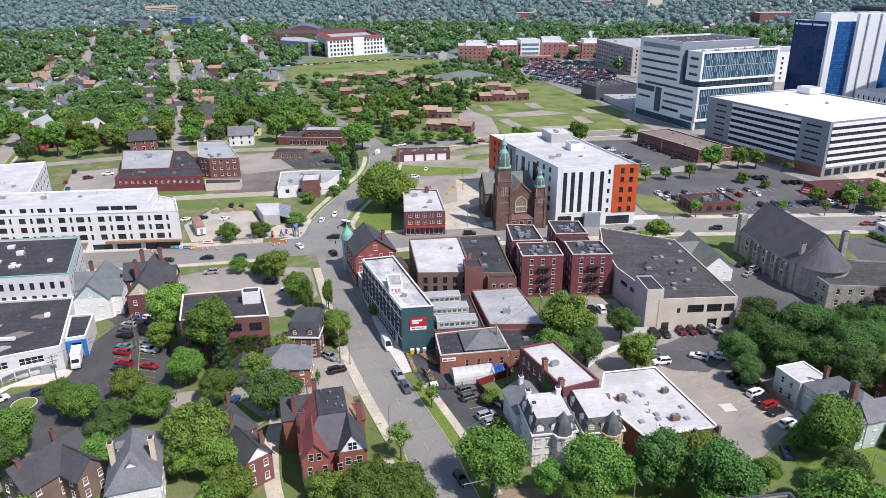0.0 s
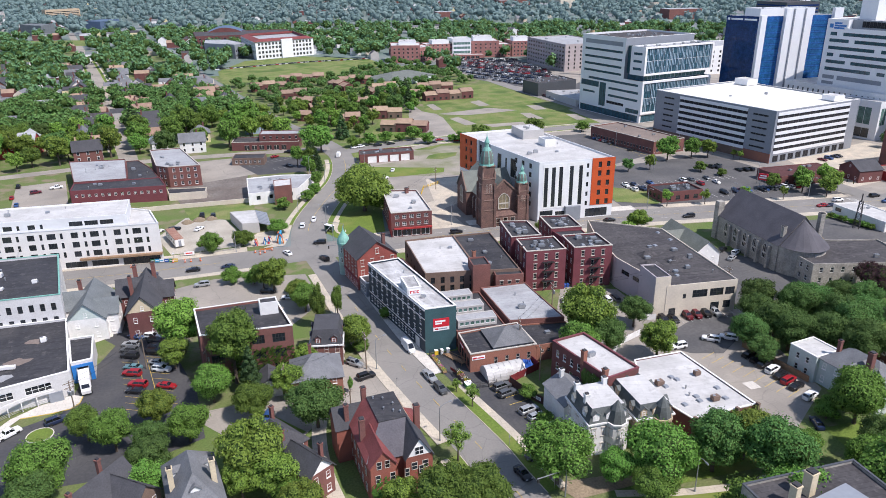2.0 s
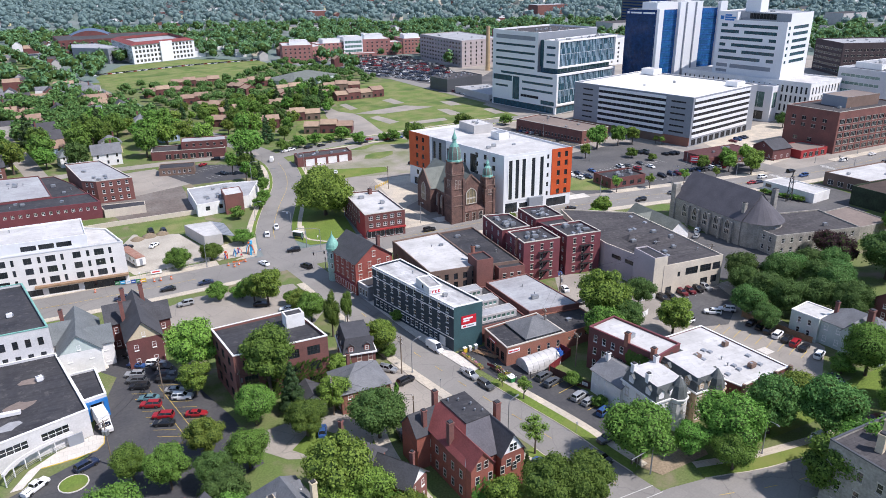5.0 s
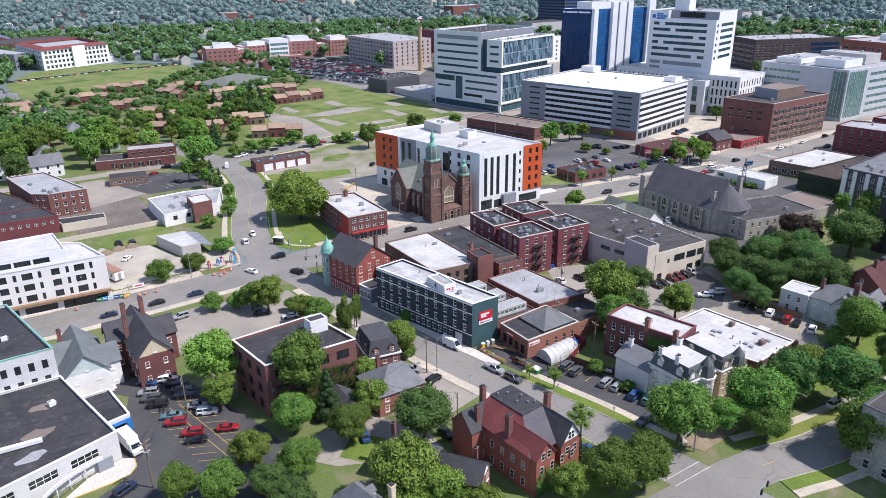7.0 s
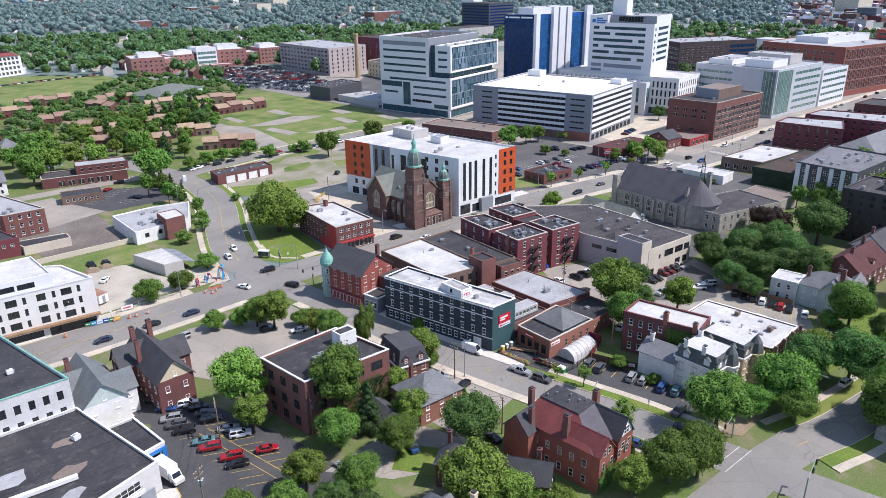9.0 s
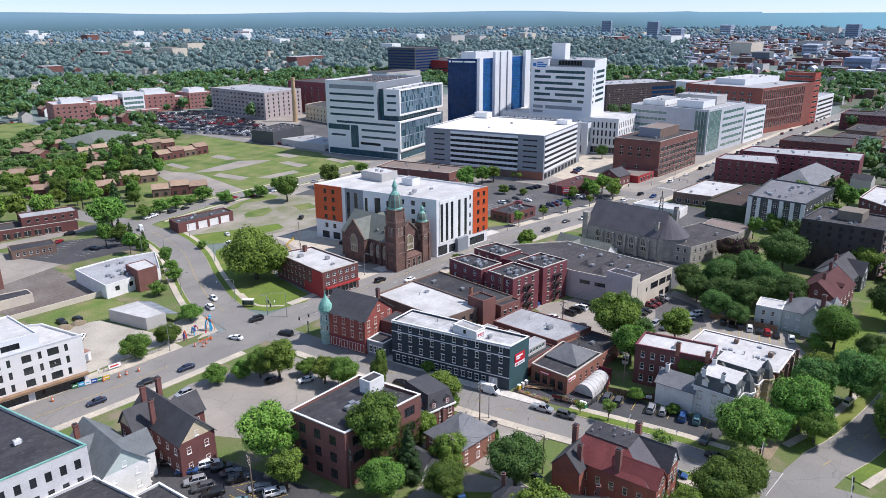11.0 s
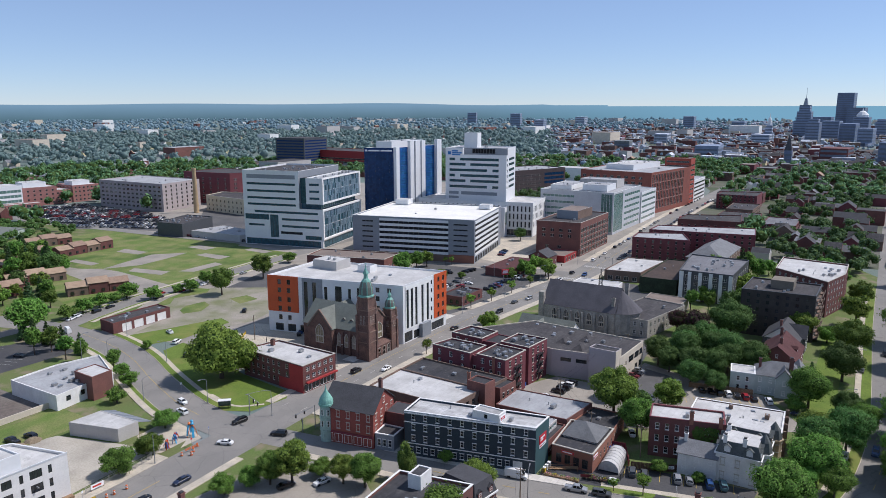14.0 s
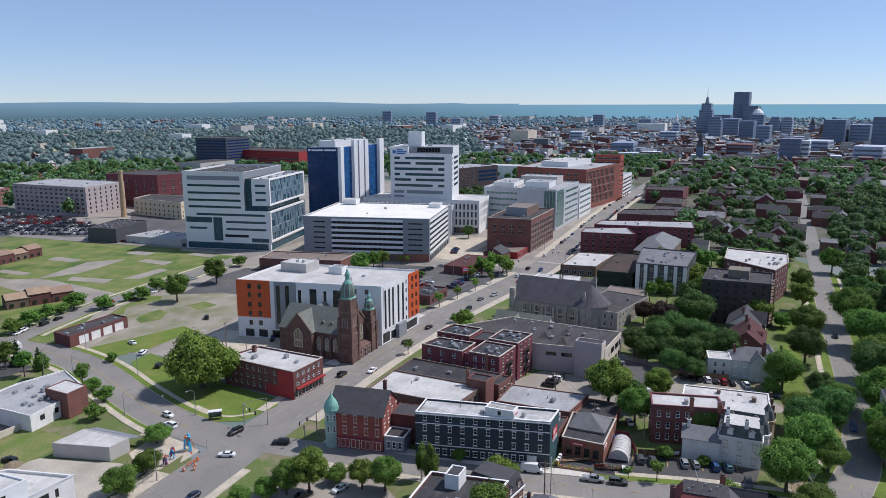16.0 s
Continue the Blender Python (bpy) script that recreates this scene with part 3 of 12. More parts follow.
LOTS = [
    ("dark asphalt car park with yellow bay lines", ASPHALT_NEW, [(-33, 214), (-21, 214), (-12, 207), (-8.5, 160), (-10, 142), (-30, 138), (-60, 145), (-62, 160), (-36, 166), (-31.5, 178), (-23, 193)]),
    ("pale worn asphalt yard behind the street corner", ASPHALT_OLD, [(-6, 222), (8, 224), (34, 214), (32, 192), (20, 182), (0, 186), (-7, 205)]),
    ("fresh black asphalt car park with yellow bay lines", ASPHALT_NEW, [(44.6, 150.5), (57, 148), (57, 134), (56.5, 118), (54.5, 100), (45.2, 103)]),
    ("worn grey asphalt car park behind the shops", ASPHALT_OLD, [(77, 142), (99, 168), (112, 158), (108, 138), (135, 131), (126, 116), (117, 94), (93, 84), (84, 116)]),
    ("asphalt car park between the stone church and the workshop", ASPHALT_LOT, [(134, 132), (146, 172), (160, 178), (168, 150), (166, 128)]),
    ("asphalt car park with bay lines beside the street", ASPHALT_LOT, [(166, 217), (176, 262), (198, 268), (262, 262), (258, 185), (230, 193), (180, 211)]),
    ("asphalt car park with yellow bay lines", ASPHALT_LOT, [(170, 288), (202, 270), (234, 276), (236, 332), (212, 338), (176, 336)]),
    ("cracked weed-grown asphalt of a vacant plot", WEEDY, [(98, 326), (112, 300), (134, 291), (180, 292), (184, 318), (172, 350), (140, 345), (122, 343), (122, 328)]),
    ("brown worn asphalt yard", ASPHALT_BROWN, [(10, 337), (46, 341), (37, 300), (11, 306)]),
    ("grey cracked asphalt yard", ASPHALT_OLD, [(25, 337), (26, 378), (46, 376), (50, 340)]),
    ("dark asphalt car park with pale bay lines", ASPHALT_NEW, [(46, 362), (64, 370), (85, 354), (79, 331), (50, 338)]),
    ("gravel construction yard", GRAVEL, [(-1, 252), (22, 249), (25, 258), (23, 280), (10, 290), (-3, 272)]),
    ("asphalt car park with a grass edge", ASPHALT_OLD, [(-52, 300), (-30, 300), (-30, 372), (-50, 372)]),
    ("large asphalt car park full of cars", ASPHALT_LOT, [(304, 478), (330, 486), (352, 520), (374, 560), (385, 610), (398, 655), (347, 682), (306, 606), (290, 548)]),
    ("asphalt yard beside the tall clinic", ASPHALT_LOT, [(278, 395), (305, 360), (380, 350), (420, 420), (400, 520), (325, 470), (295, 470)]),
    ("worn asphalt yard beside the brick corner store", ASPHALT_OLD, [(80, 262), (88, 262), (104, 250), (112, 290), (100, 298), (92, 282)]),
    ("pale concrete loading court", CONCRETE, [(87, 230), (100, 227), (103, 251), (130, 262), (131, 288), (115, 292), (104, 262), (92, 258)]),
    ("light asphalt car park beside the brick office", CONCRETE, [(285, 236), (352, 240), (356, 205), (310, 214), (290, 190), (262, 190)]),
    ("asphalt yard behind the mansion", ASPHALT_OLD, [(14, 158), (33, 156), (32, 136), (12, 136)]),
    ("asphalt drive and turning yard", ASPHALT_OLD, [(-12, 152), (10, 150), (12, 136), (6, 131), (-6, 140)]),
    ("asphalt yard behind the grey stone church", ASPHALT_LOT, [(196, 146), (226, 138), (250, 142), (256, 161), (212, 172), (206, 160)]),
    ("darker patched asphalt of the car park behind the shops", ASPHALT_LOT, [(97.1, 130.6), (103.0, 119.7), (109.9, 115.8), (124.4, 121.4), (129.1, 130.4), (119.3, 133.5), (109.4, 131.0)]),
    ("asphalt car park beside a dark hedge", ASPHALT_LOT, [(213, 168), (238, 160), (234, 132), (205, 138)]),
]
for i, (label, mat, poly) in enumerate(LOTS):
    sheet("car_park_%d" % (i + 1), label, "car park", poly, 0.045 + 0.0015 * i, mat)

GREENS = [
    ("mown green lawn at the street bend", LAWN, [(52, 247), (54, 239), (66, 234), (71, 236), (79, 258), (92, 282), (100, 300), (90, 301), (74, 284), (62, 266)]),
    ("rough meadow over cleared plots", FIELD, [(120, 375), (172, 367), (236, 358), (264, 352), (274, 400), (283, 470), (290, 520), (244, 530), (205, 480), (188, 440), (150, 430)]),
    ("broad mown school lawn", FIELD, [(96, 640), (166, 600), (262, 680), (268, 735), (218, 797), (150, 790), (108, 720)]),
    ("strip of rough grass under the retaining wall", FIELD, [(11, 300), (38, 296), (34, 278), (11, 284)]),
    ("grass island between street and vacant plot", LAWN, [(92, 312), (104, 303), (128, 299), (132, 306), (112, 318), (98, 328)]),
    ("lawn in front of the white terrace", LAWN, [(66, 92), (94, 85), (96, 78.5), (60, 86.5)]),
    ("lawn in front of the timber houses", LAWN, [(104, 84), (190, 66), (188, 58), (102, 77)]),
    ("lawn beside the brick mansion", LAWN, [(20, 104), (30, 112), (31, 94), (14, 98)]),
    ("small back garden lawn", LAWN, [(-4, 142), (3, 146), (9, 134), (1, 131)]),
    ("grass bank beside the orange and white block", FIELD, [(168, 224), (180, 214), (198, 214), (184, 236), (176, 246)]),
    ("grass verge of the street corner", FIELD, [(176, 262), (196, 270), (202, 266), (188, 255)]),
    ("weeds over the edge of a vacant plot", FIELD, [(134, 346), (143, 342), (152, 347), (166, 339), (172, 342), (172, 350), (152, 350)]),
    ("weeds in a vacant plot", FIELD, [(132, 326), (138, 321), (148, 324), (152, 330), (143, 333), (136, 331)]),
    ("weeds in a vacant plot", FIELD, [(154, 312), (164, 309), (168, 318), (160, 322)]),
    ("grass by the small depot", FIELD, [(103, 355), (128, 352), (122, 345), (101, 346)]),
    ("bare earth at the street corner", DIRT, [(44, 97), (60, 92), (58, 89), (46, 91)]),
    ("ball field grass beyond the houses", FIELD, [(-67, 1086), (30, 1062), (54, 1138), (-58, 1190)]),
    ("playground sand and paving", CONCRETE, [(22, 250), (30, 259), (42, 258), (36, 244), (24, 246)]),
    ("paved forecourt at the street bend", CONCRETE, [(28, 243), (35, 241.5), (38, 247), (44, 262), (40, 263), (36, 246)]),
]
for i, (label, mat, poly) in enumerate(GREENS):
    sheet("lawn_%d" % (i + 1), label, "grass", poly, 0.085 + 0.0015 * i, mat)
for label, poly in (("pale slab of a cleared house", [(231, 456), (240, 458), (237, 437), (229, 437)]), ("grey street stub across the meadow", [(190, 427), (204, 428), (231, 429), (243, 412), (228, 412), (205, 414)]),
                    ("pale slab of a cleared house", [(190, 409), (197.5, 412), (197, 387), (189, 386)]), ("pale slab of a cleared house", [(199, 383), (225, 378), (222, 371), (201, 374)]),
                    ("pale slab of a cleared house", [(239, 403), (245, 400), (242, 380), (233, 381)]), ("pale slab of a cleared house", [(199, 461), (205, 462), (201, 440), (195, 440)]),
                    ("grey estate street with a turning place", [(185, 468), (190, 462), (186, 440), (190, 428), (188, 414), (172, 366), (154, 366), (164, 412), (172, 432), (180, 448)]),
                    ("pale slab of a cleared house", [(258, 424), (266, 420), (262, 405), (254, 407)]), ("pale slab of a cleared house", [(262, 384), (268, 382), (264, 364), (257, 366)])):
    sheet("slab", label, "slab", poly, 0.15, ASPHALT_OLD, kind="")

# street paint
def dashes(line, d, on, off, w, mat, lo, hi, axis=1, name="lane_mark", label="painted lane line"):
    pts = [Vector(p) for p in cut(line, lo, hi, axis)]
    g = Mesh()
    run = 0.0
    for a, b in zip(pts, pts[1:]):
        t = (b - a).normalized()
        nrm = Vector((-t.y, t.x))
        s, L = 0.0, (b - a).length
        while s < L:
            if run % (on + off) < on:
                e = min(L, s + 0.6)
                p, q = a + t * s + nrm * d, a + t * e + nrm * d
                g.face([(*(p - nrm * w / 2), 0.135), (*(q - nrm * w / 2), 0.135), (*(q + nrm * w / 2), 0.135), (*(p + nrm * w / 2), 0.135)])
            s += 0.6
            run += 0.6
    tagged(g.make(name, mat), label, "road marking", kind="structure")


dashes(ROAD_A, 0.0, 3, 6, 0.12, PAINT_YELLOW, 92, 205)
for d in (-3.6, 3.6):
    dashes(ROAD_B, d, 3, 6, 0.12, PAINT_WHITE, 60, 500, 0)
dashes(ROAD_B, 0.12, 60, 0, 0.12, PAINT_YELLOW, -120, 20, 0)
dashes(ROAD_B, 0.12, 60, 0, 0.12, PAINT_YELLOW, 70, 520, 0)
dashes(ROAD_C, 0.1, 60, 0, 0.12, PAINT_YELLOW, 246, 350)
dashes(ROAD_D, 0.0, 3, 6, 0.12, PAINT_YELLOW, 48, 300, 0)


def bay_lines(x, y, yaw, n, pitch, depth, mat=PAINT_YELLOW, lean=0.0):
    """A row of painted bay lines that starts at x, y and runs along yaw."""
    g = Mesh()
    for i in range(n + 1):
        p = i * pitch
        g.face([(p - 0.06, 0, 0), (p + 0.06, 0, 0), (p + 0.06 + lean, depth, 0), (p - 0.06 + lean, depth, 0)])
    o = g.make("bay_line", mat)
    o.matrix_world = pose(x, y, 0.1, 0, 0, yaw)
    tagged(o, "row of painted parking bay lines", "road marking", kind="structure")


bay_lines(-22.2, 189.0, -92.5, 10, 2.82, 3.9, lean=2.7)
bay_lines(-16.6, 186.0, -91, 9, 2.82, 4.0, lean=2.8)
bay_lines(-16.7, 182.0, 180, 1, 2.1, 24.0)
bay_lines(56.6, 130.5, -90, 9, 2.8, -5.2)
bay_lines(112, 138, -14, 8, 2.7, -5.0, PAINT_WHITE)
bay_lines(112, 96, 100, 8, 2.7, 5.0)
bay_lines(182, 214, -13, 20, 2.7, 5.2, PAINT_WHITE)
bay_lines(184, 236, -13, 20, 2.7, 5.0, PAINT_WHITE)
bay_lines(184, 237, -13, 20, 2.7, 5.2, PAINT_WHITE)
bay_lines(205, 274, 85, 20, 2.7, 5.0, PAINT_YELLOW)
bay_lines(228, 278, 85, 18, 2.7, -5.0, PAINT_YELLOW)
bay_lines(60, 341, 8, 7, 2.7, 5.0, PAINT_WHITE)
bay_lines(52, 352, 20, 9, 2.7, 5.0, PAINT_WHITE)

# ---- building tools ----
# Near-black sheets close the openings in place of the shade inside.
OPENING_SHADE = material("opening_shade", (0.022, 0.022, 0.025), 0.9, 0.2, 0.3, 1)
SHINE = {"blue": GLASS_BLUE, "navy": GLASS_NAVY, "teal": GLASS_TEAL, "green": GLASS_GREEN, "door": WHITE_WALL, "open": OPENING_SHADE, "steel": PANEL_GREY}
PANES = {}
FOOT = []


def window_mesh(w, h, style, far=False):
    """Frame and pane of a window w by h, origin at its lower left outer corner, outside towards -y."""
    key = (round(w, 2), round(h, 2), style, far)
    if key in PANES:
        return PANES[key]
    look_of = {"white": WHITE_TRIM, "ace": WHITE_TRIM, "black": BLACK_TRIM, "stone": STONE_TRIM, "steel": PANEL_WHITE, "arch": STONE_TRIM, "sash": WHITE_TRIM, "dark": BLACK_TRIM, "hood": STONE_TRIM,
               "blue": PANEL_WHITE, "navy": GLASS_NAVY, "teal": BLACK_TRIM, "green": PANEL_WHITE, "mull": BLACK_TRIM, "shop": WHITE_TRIM, "open": BLACK_TRIM, "door": WHITE_TRIM}
    base = style.split("_")[0]
    b = min(0.09, w * 0.1, h * 0.1)
    f = Mesh()
    y0, y1 = 0.06, 0.16
    f.box(0, y0, 0, b, y1, h)
    f.box(w - b, y0, 0, w, y1, h)
    f.box(b, y0, 0, w - b, y1, b)
    f.box(b, y0, h - b, w - b, y1, h)
    if base in ("white", "ace", "sash", "hood", "dark", "stone", "arch"):
        f.box(b, y0 + 0.01, h * 0.5 - b * 0.4, w - b, y1 - 0.01, h * 0.5 + b * 0.4)
    n = int(style.split("_")[1]) if "_" in style else 0
    for i in range(1, n):
        x = w * i / n
        f.box(x - b * 0.5, y0 + 0.005, b, x + b * 0.5, y1 - 0.005, h - b)
    if base in ("ace", "hood"):
        f.box(-0.12, -0.07, h, w + 0.12, y1, h + 0.22)
        f.box(-0.12, -0.10, -0.14, w + 0.12, y1, 0)
    if base in ("sash", "stone"):
        f.box(-0.05, -0.06, -0.12, w + 0.05, y1, 0)
    yy = 0.12
    quad = [(b, yy, b), (w - b, yy, b), (w - b, yy, h - b), (b, yy, h - b)]
    shine = SHINE.get(base, GLASS)
    fr = bpy.data.meshes.new("window")
    if far:
        f.face(quad, 1)
        fr.from_pydata(f.v, [], f.f)
        fr.materials.append(look_of[base])
        fr.materials.append(shine)
        fr.polygons.foreach_set("material_index", f.m)
        PANES[key] = (fr, None)
        return PANES[key]
    fr.from_pydata(f.v, [], f.f)
    fr.materials.append(look_of[base])
    p = bpy.data.meshes.new("pane")
    p.from_pydata(quad, [], [(0, 1, 2, 3)])
    p.materials.append(shine)
    PANES[key] = (fr, p)
    return PANES[key]


def pierced(g, a, b, z0, z1, holes, m=0, deep=0.22):
    """A wall face from a to b with openings (s0, s1, z0, z1) and their reveals; outside on the right of a to b."""
    a, b = Vector(a[:2]), Vector(b[:2])
    L = (b - a).length
    t = (b - a) / L
    inn = Vector((-t.y, t.x)) * deep
    xs = sorted({0.0, L, *[round(v, 3) for h in holes for v in h[:2]]})
    zs = sorted({z0, z1, *[round(v, 3) for h in holes for v in h[2:4]]})

    def at(s, z, k=0):
        p = a + t * s + inn * k
        return (p.x, p.y, z)
    cells = [[True] * (len(zs) - 1) for _ in range(len(xs) - 1)]
    for h in holes:
        for i in range(len(xs) - 1):
            if h[0] - 1e-3 <= xs[i] and xs[i + 1] <= h[1] + 1e-3:
                for j in range(len(zs) - 1):
                    if h[2] - 1e-3 <= zs[j] and zs[j + 1] <= h[3] + 1e-3:
                        cells[i][j] = False
    for j in range(len(zs) - 1):
        i = 0
        while i < len(xs) - 1:
            if not cells[i][j]:
                i += 1
                continue
            k = i
            while k < len(xs) - 1 and cells[k][j]:
                k += 1
            g.face([at(xs[i], zs[j]), at(xs[k], zs[j]), at(xs[k], zs[j + 1]), at(xs[i], zs[j + 1])], m)
            i = k
    for h in holes:
        s0, s1, a0, a1 = h[:4]
        c = [at(s0, a0), at(s1, a0), at(s1, a1), at(s0, a1)]
        d = [at(s0, a0, 1), at(s1, a0, 1), at(s1, a1, 1), at(s0, a1, 1)]
        for i in range(4):
            j = (i + 1) % 4
            g.face([c[i], c[j], d[j], d[i]][::-1], m)


def bays(L, n, w, floors, h, style="white", lead=1.0, tail=None, skip=()):
    """Openings: n of width w to a floor, for sills at the heights in floors."""
    tail = lead if tail is None else tail
    out = []
    for k, z in enumerate(floors):
        for i in range(n):
            if (k, i) in skip:
                continue
            c = lead + (L - lead - tail) * (i + 0.5) / n
            out.append((c - w / 2, c + w / 2, z, z + h, style))
    return out


def length(a, b):
    return math.hypot(a[0] - b[0], a[1] - b[1])


def block(name, label, category, poly, h, wall, roof, edges=None, parapet=0.6, cap=None, z0=0.0, group="", units=0, seed=1, plinth=None, unit_mat=None, wall_mats=None, parent=None, skylights=0):
    """A flat-roofed building over an anticlockwise outline. edges: for an edge, its openings, as a function of the edge's length.
    wall_mats: for an edge, another wall material. units: how many machines stand on the roof."""
    edges = edges or {}
    poly = [tuple(p) for p in poly]
    n = len(poly)
    FOOT.append(poly)
    cx, cy = sum(p[0] for p in poly) / n, sum(p[1] for p in poly) / n
    loc = [(p[0] - cx, p[1] - cy) for p in poly]
    if parent is None:
        e = thing(name, label, category, cx, cy, 0, 0, group)
        base = Matrix()
    else:
        e = parent
        base = Matrix.Translation((cx - parent.location.x, cy - parent.location.y, 0))
    mats = [wall] + [m for m in (wall_mats or {}).values()]
    slot = {k: 1 + i for i, k in enumerate((wall_mats or {}).keys())}
    g = Mesh()
    wins = []
    for i in range(n):
        a, b = loc[i], loc[(i + 1) % n]
        L = length(a, b)
        spec = edges.get(i)
        holes = [q for q in (spec(L) if spec else []) if q[0] > 0.05 and q[1] < L - 0.05]
        pierced(g, a, b, z0, h, [(round(q[0], 3), round(q[1], 3), round(q[2], 3), round(q[3], 3)) for q in holes], slot.get(i, 0))
        yaw = math.atan2(b[1] - a[1], b[0] - a[0])
        R3 = Matrix.Rotation(yaw, 4, "Z")
        for q in holes:
            p = Vector(a) + (Vector(b) - Vector(a)) / L * q[0]
            wins.append((Matrix.Translation((p.x, p.y, q[2])) @ R3, q[1] - q[0], q[3] - q[2], q[4]))
    inn = inset(loc, 0.3)
    deck = h - parapet
    for i in range(n):
        j = (i + 1) % n
        g.face([(*loc[i], h), (*loc[j], h), (*inn[j], h), (*inn[i], h)], 0)
        g.face([(*inn[j], h), (*inn[j], deck), (*inn[i], deck), (*inn[i], h)][::-1], 0)
    w = g.make("wall", mats, e)
    w.matrix_basis = base
    r = Mesh()
    r.face([(*p, deck + 0.004) for p in inn])
    o = r.make("roof", roof, e)
    o.matrix_basis = base
    if cap:
        c = Mesh()
        out, mid = inset(loc, -0.06), inset(loc, 0.34)
        for i in range(n):
            j = (i + 1) % n
            c.face([(*out[i], h + 0.1), (*out[j], h + 0.1), (*mid[j], h + 0.1), (*mid[i], h + 0.1)])
            c.face([(*out[i], h - 0.12), (*out[j], h - 0.12), (*out[j], h + 0.1), (*out[i], h + 0.1)])
            c.face([(*mid[j], h - 0.02), (*mid[i], h - 0.02), (*mid[i], h + 0.1), (*mid[j], h + 0.1)])
        o = c.make("coping", cap, e)
        o.matrix_basis = base
    away = length((cx, cy), (-40, 60))
    if away > 345:
        joined_windows(e, base, wins)
        wins = []
    for m, ww, hh, style in wins:
        fr, pa = window_mesh(ww, hh, style, away > 158)
        f = child("window", fr, e, base @ m)
        if pa:
            child("pane", pa, f, Matrix())
    rnd = random.Random(seed)
    for k in range(units):
        roof_unit(e, base, inset(loc, 2.0), deck, rnd, unit_mat or STEEL)
    for k in range(skylights):
        u, v = rnd.random(), rnd.random()
        q = quad_at(inset(loc, 2.2), u, v)
        s = Mesh()
        s.prism([(-0.6, -0.6), (0.6, -0.6), (0.6, 0.6), (-0.6, 0.6)], 0, 0.35, 0, 0, [(-0.45, -0.45), (0.45, -0.45), (0.45, 0.45), (-0.45, 0.45)])
        o = s.make("skylight", PANEL_GREY, e)
        o.matrix_basis = base @ Matrix.Translation((q[0], q[1], deck))
    return e


def joined_windows(e, base, wins):
    """The many windows of a building far off, joined by their kind of glass."""
    kinds = {}
    for m, ww, hh, style in wins:
        root = style.split("_")[0]
        fr, pn = kinds.setdefault(SHINE.get(root, GLASS), (Mesh(), Mesh()))
        n = int(style.split("_")[1]) if "_" in style else 1
        for i in range(n):
            x0, x1 = ww * i / n + 0.08, ww * (i + 1) / n - 0.08
            pn.face([m @ Vector(p) for p in ((x0, 0.1, 0.08), (x1, 0.1, 0.08), (x1, 0.1, hh - 0.08), (x0, 0.1, hh - 0.08))])
            if i and ww / n > 0.8 and root != "open":
                fr.beam(m @ Vector((x0 - 0.08, 0.08, 0)), m @ Vector((x0 - 0.08, 0.08, hh)), 0.12, 0.12)
        for a, b in (((0, 0.08, 0), (ww, 0.08, 0)), ((0, 0.08, hh), (ww, 0.08, hh))):
            fr.beam(m @ Vector(a), m @ Vector(b), 0.16, 0.16)
    for shine, (fr, pn) in kinds.items():
        for nm, k, mt in (("window_frames", fr, BLACK_TRIM if shine in (GLASS_TEAL, OPENING_SHADE) else STONE_TRIM if shine is GLASS else GLASS_NAVY if shine in (GLASS_BLUE, GLASS_NAVY) else PANEL_WHITE), ("window_panes", pn, shine)):
            o = k.make(nm, mt, e)
            o.matrix_basis = base
            o["kind"] = "stuff"


def quad_at(p, u, v):
    a, b, c, d = [Vector(q[:2]) for q in (p[0], p[1], p[2], p[-1])]
    return (a * (1 - u) + b * u) * (1 - v) + (d * (1 - u) + c * u) * v


def roof_unit(e, base, loc, deck, rnd, mat):
    """An air handling unit with a fan ring and feet, or a vent pipe, on the roof."""
    q = quad_at(loc, rnd.uniform(0.08, 0.92), rnd.uniform(0.1, 0.9))
    yaw = math.atan2(loc[1][1] - loc[0][1], loc[1][0] - loc[0][0])
    g = Mesh()
    k = rnd.random()
    if k < 0.55:
        w, d, h = rnd.uniform(0.9, 1.9), rnd.uniform(0.8, 1.4), rnd.uniform(0.7, 1.3)
        g.box(-w / 2, -d / 2, 0.18, w / 2, d / 2, h)
        g.box(-w / 2 + 0.1, -d / 2 + 0.1, 0, w / 2 - 0.1, d / 2 - 0.1, 0.18, 1)
        g.tube(-w * 0.2, 0, h, h + 0.12, d * 0.32, d * 0.3, 10, 0, 1)
        g.box(w / 2, -d * 0.3, 0.3, w / 2 + 0.25, d * 0.3, h * 0.8, 1)
        o = g.make("roof_unit", [mat, PANEL_GREY], e)
    elif k < 0.8:
        g.tube(0, 0, 0, 0.7, 0.14, 0.14, 8)
        g.tube(0, 0, 0.7, 0.85, 0.26, 0.2, 8)
        o = g.make("vent_pipe", [STEEL], e)
    else:
        g.prism([(-0.6, -0.5), (0.6, -0.5), (0.6, 0.5), (-0.6, 0.5)], 0, 0.5, 0, 0, [(-0.5, -0.4), (0.5, -0.4), (0.5, 0.4), (-0.5, 0.4)])
        g.box(-0.65, -0.55, 0.5, 0.65, 0.55, 0.58)
        o = g.make("roof_hatch", [mat], e)
    o.matrix_basis = base @ Matrix.Translation((q[0], q[1], deck)) @ Matrix.Rotation(yaw, 4, "Z")


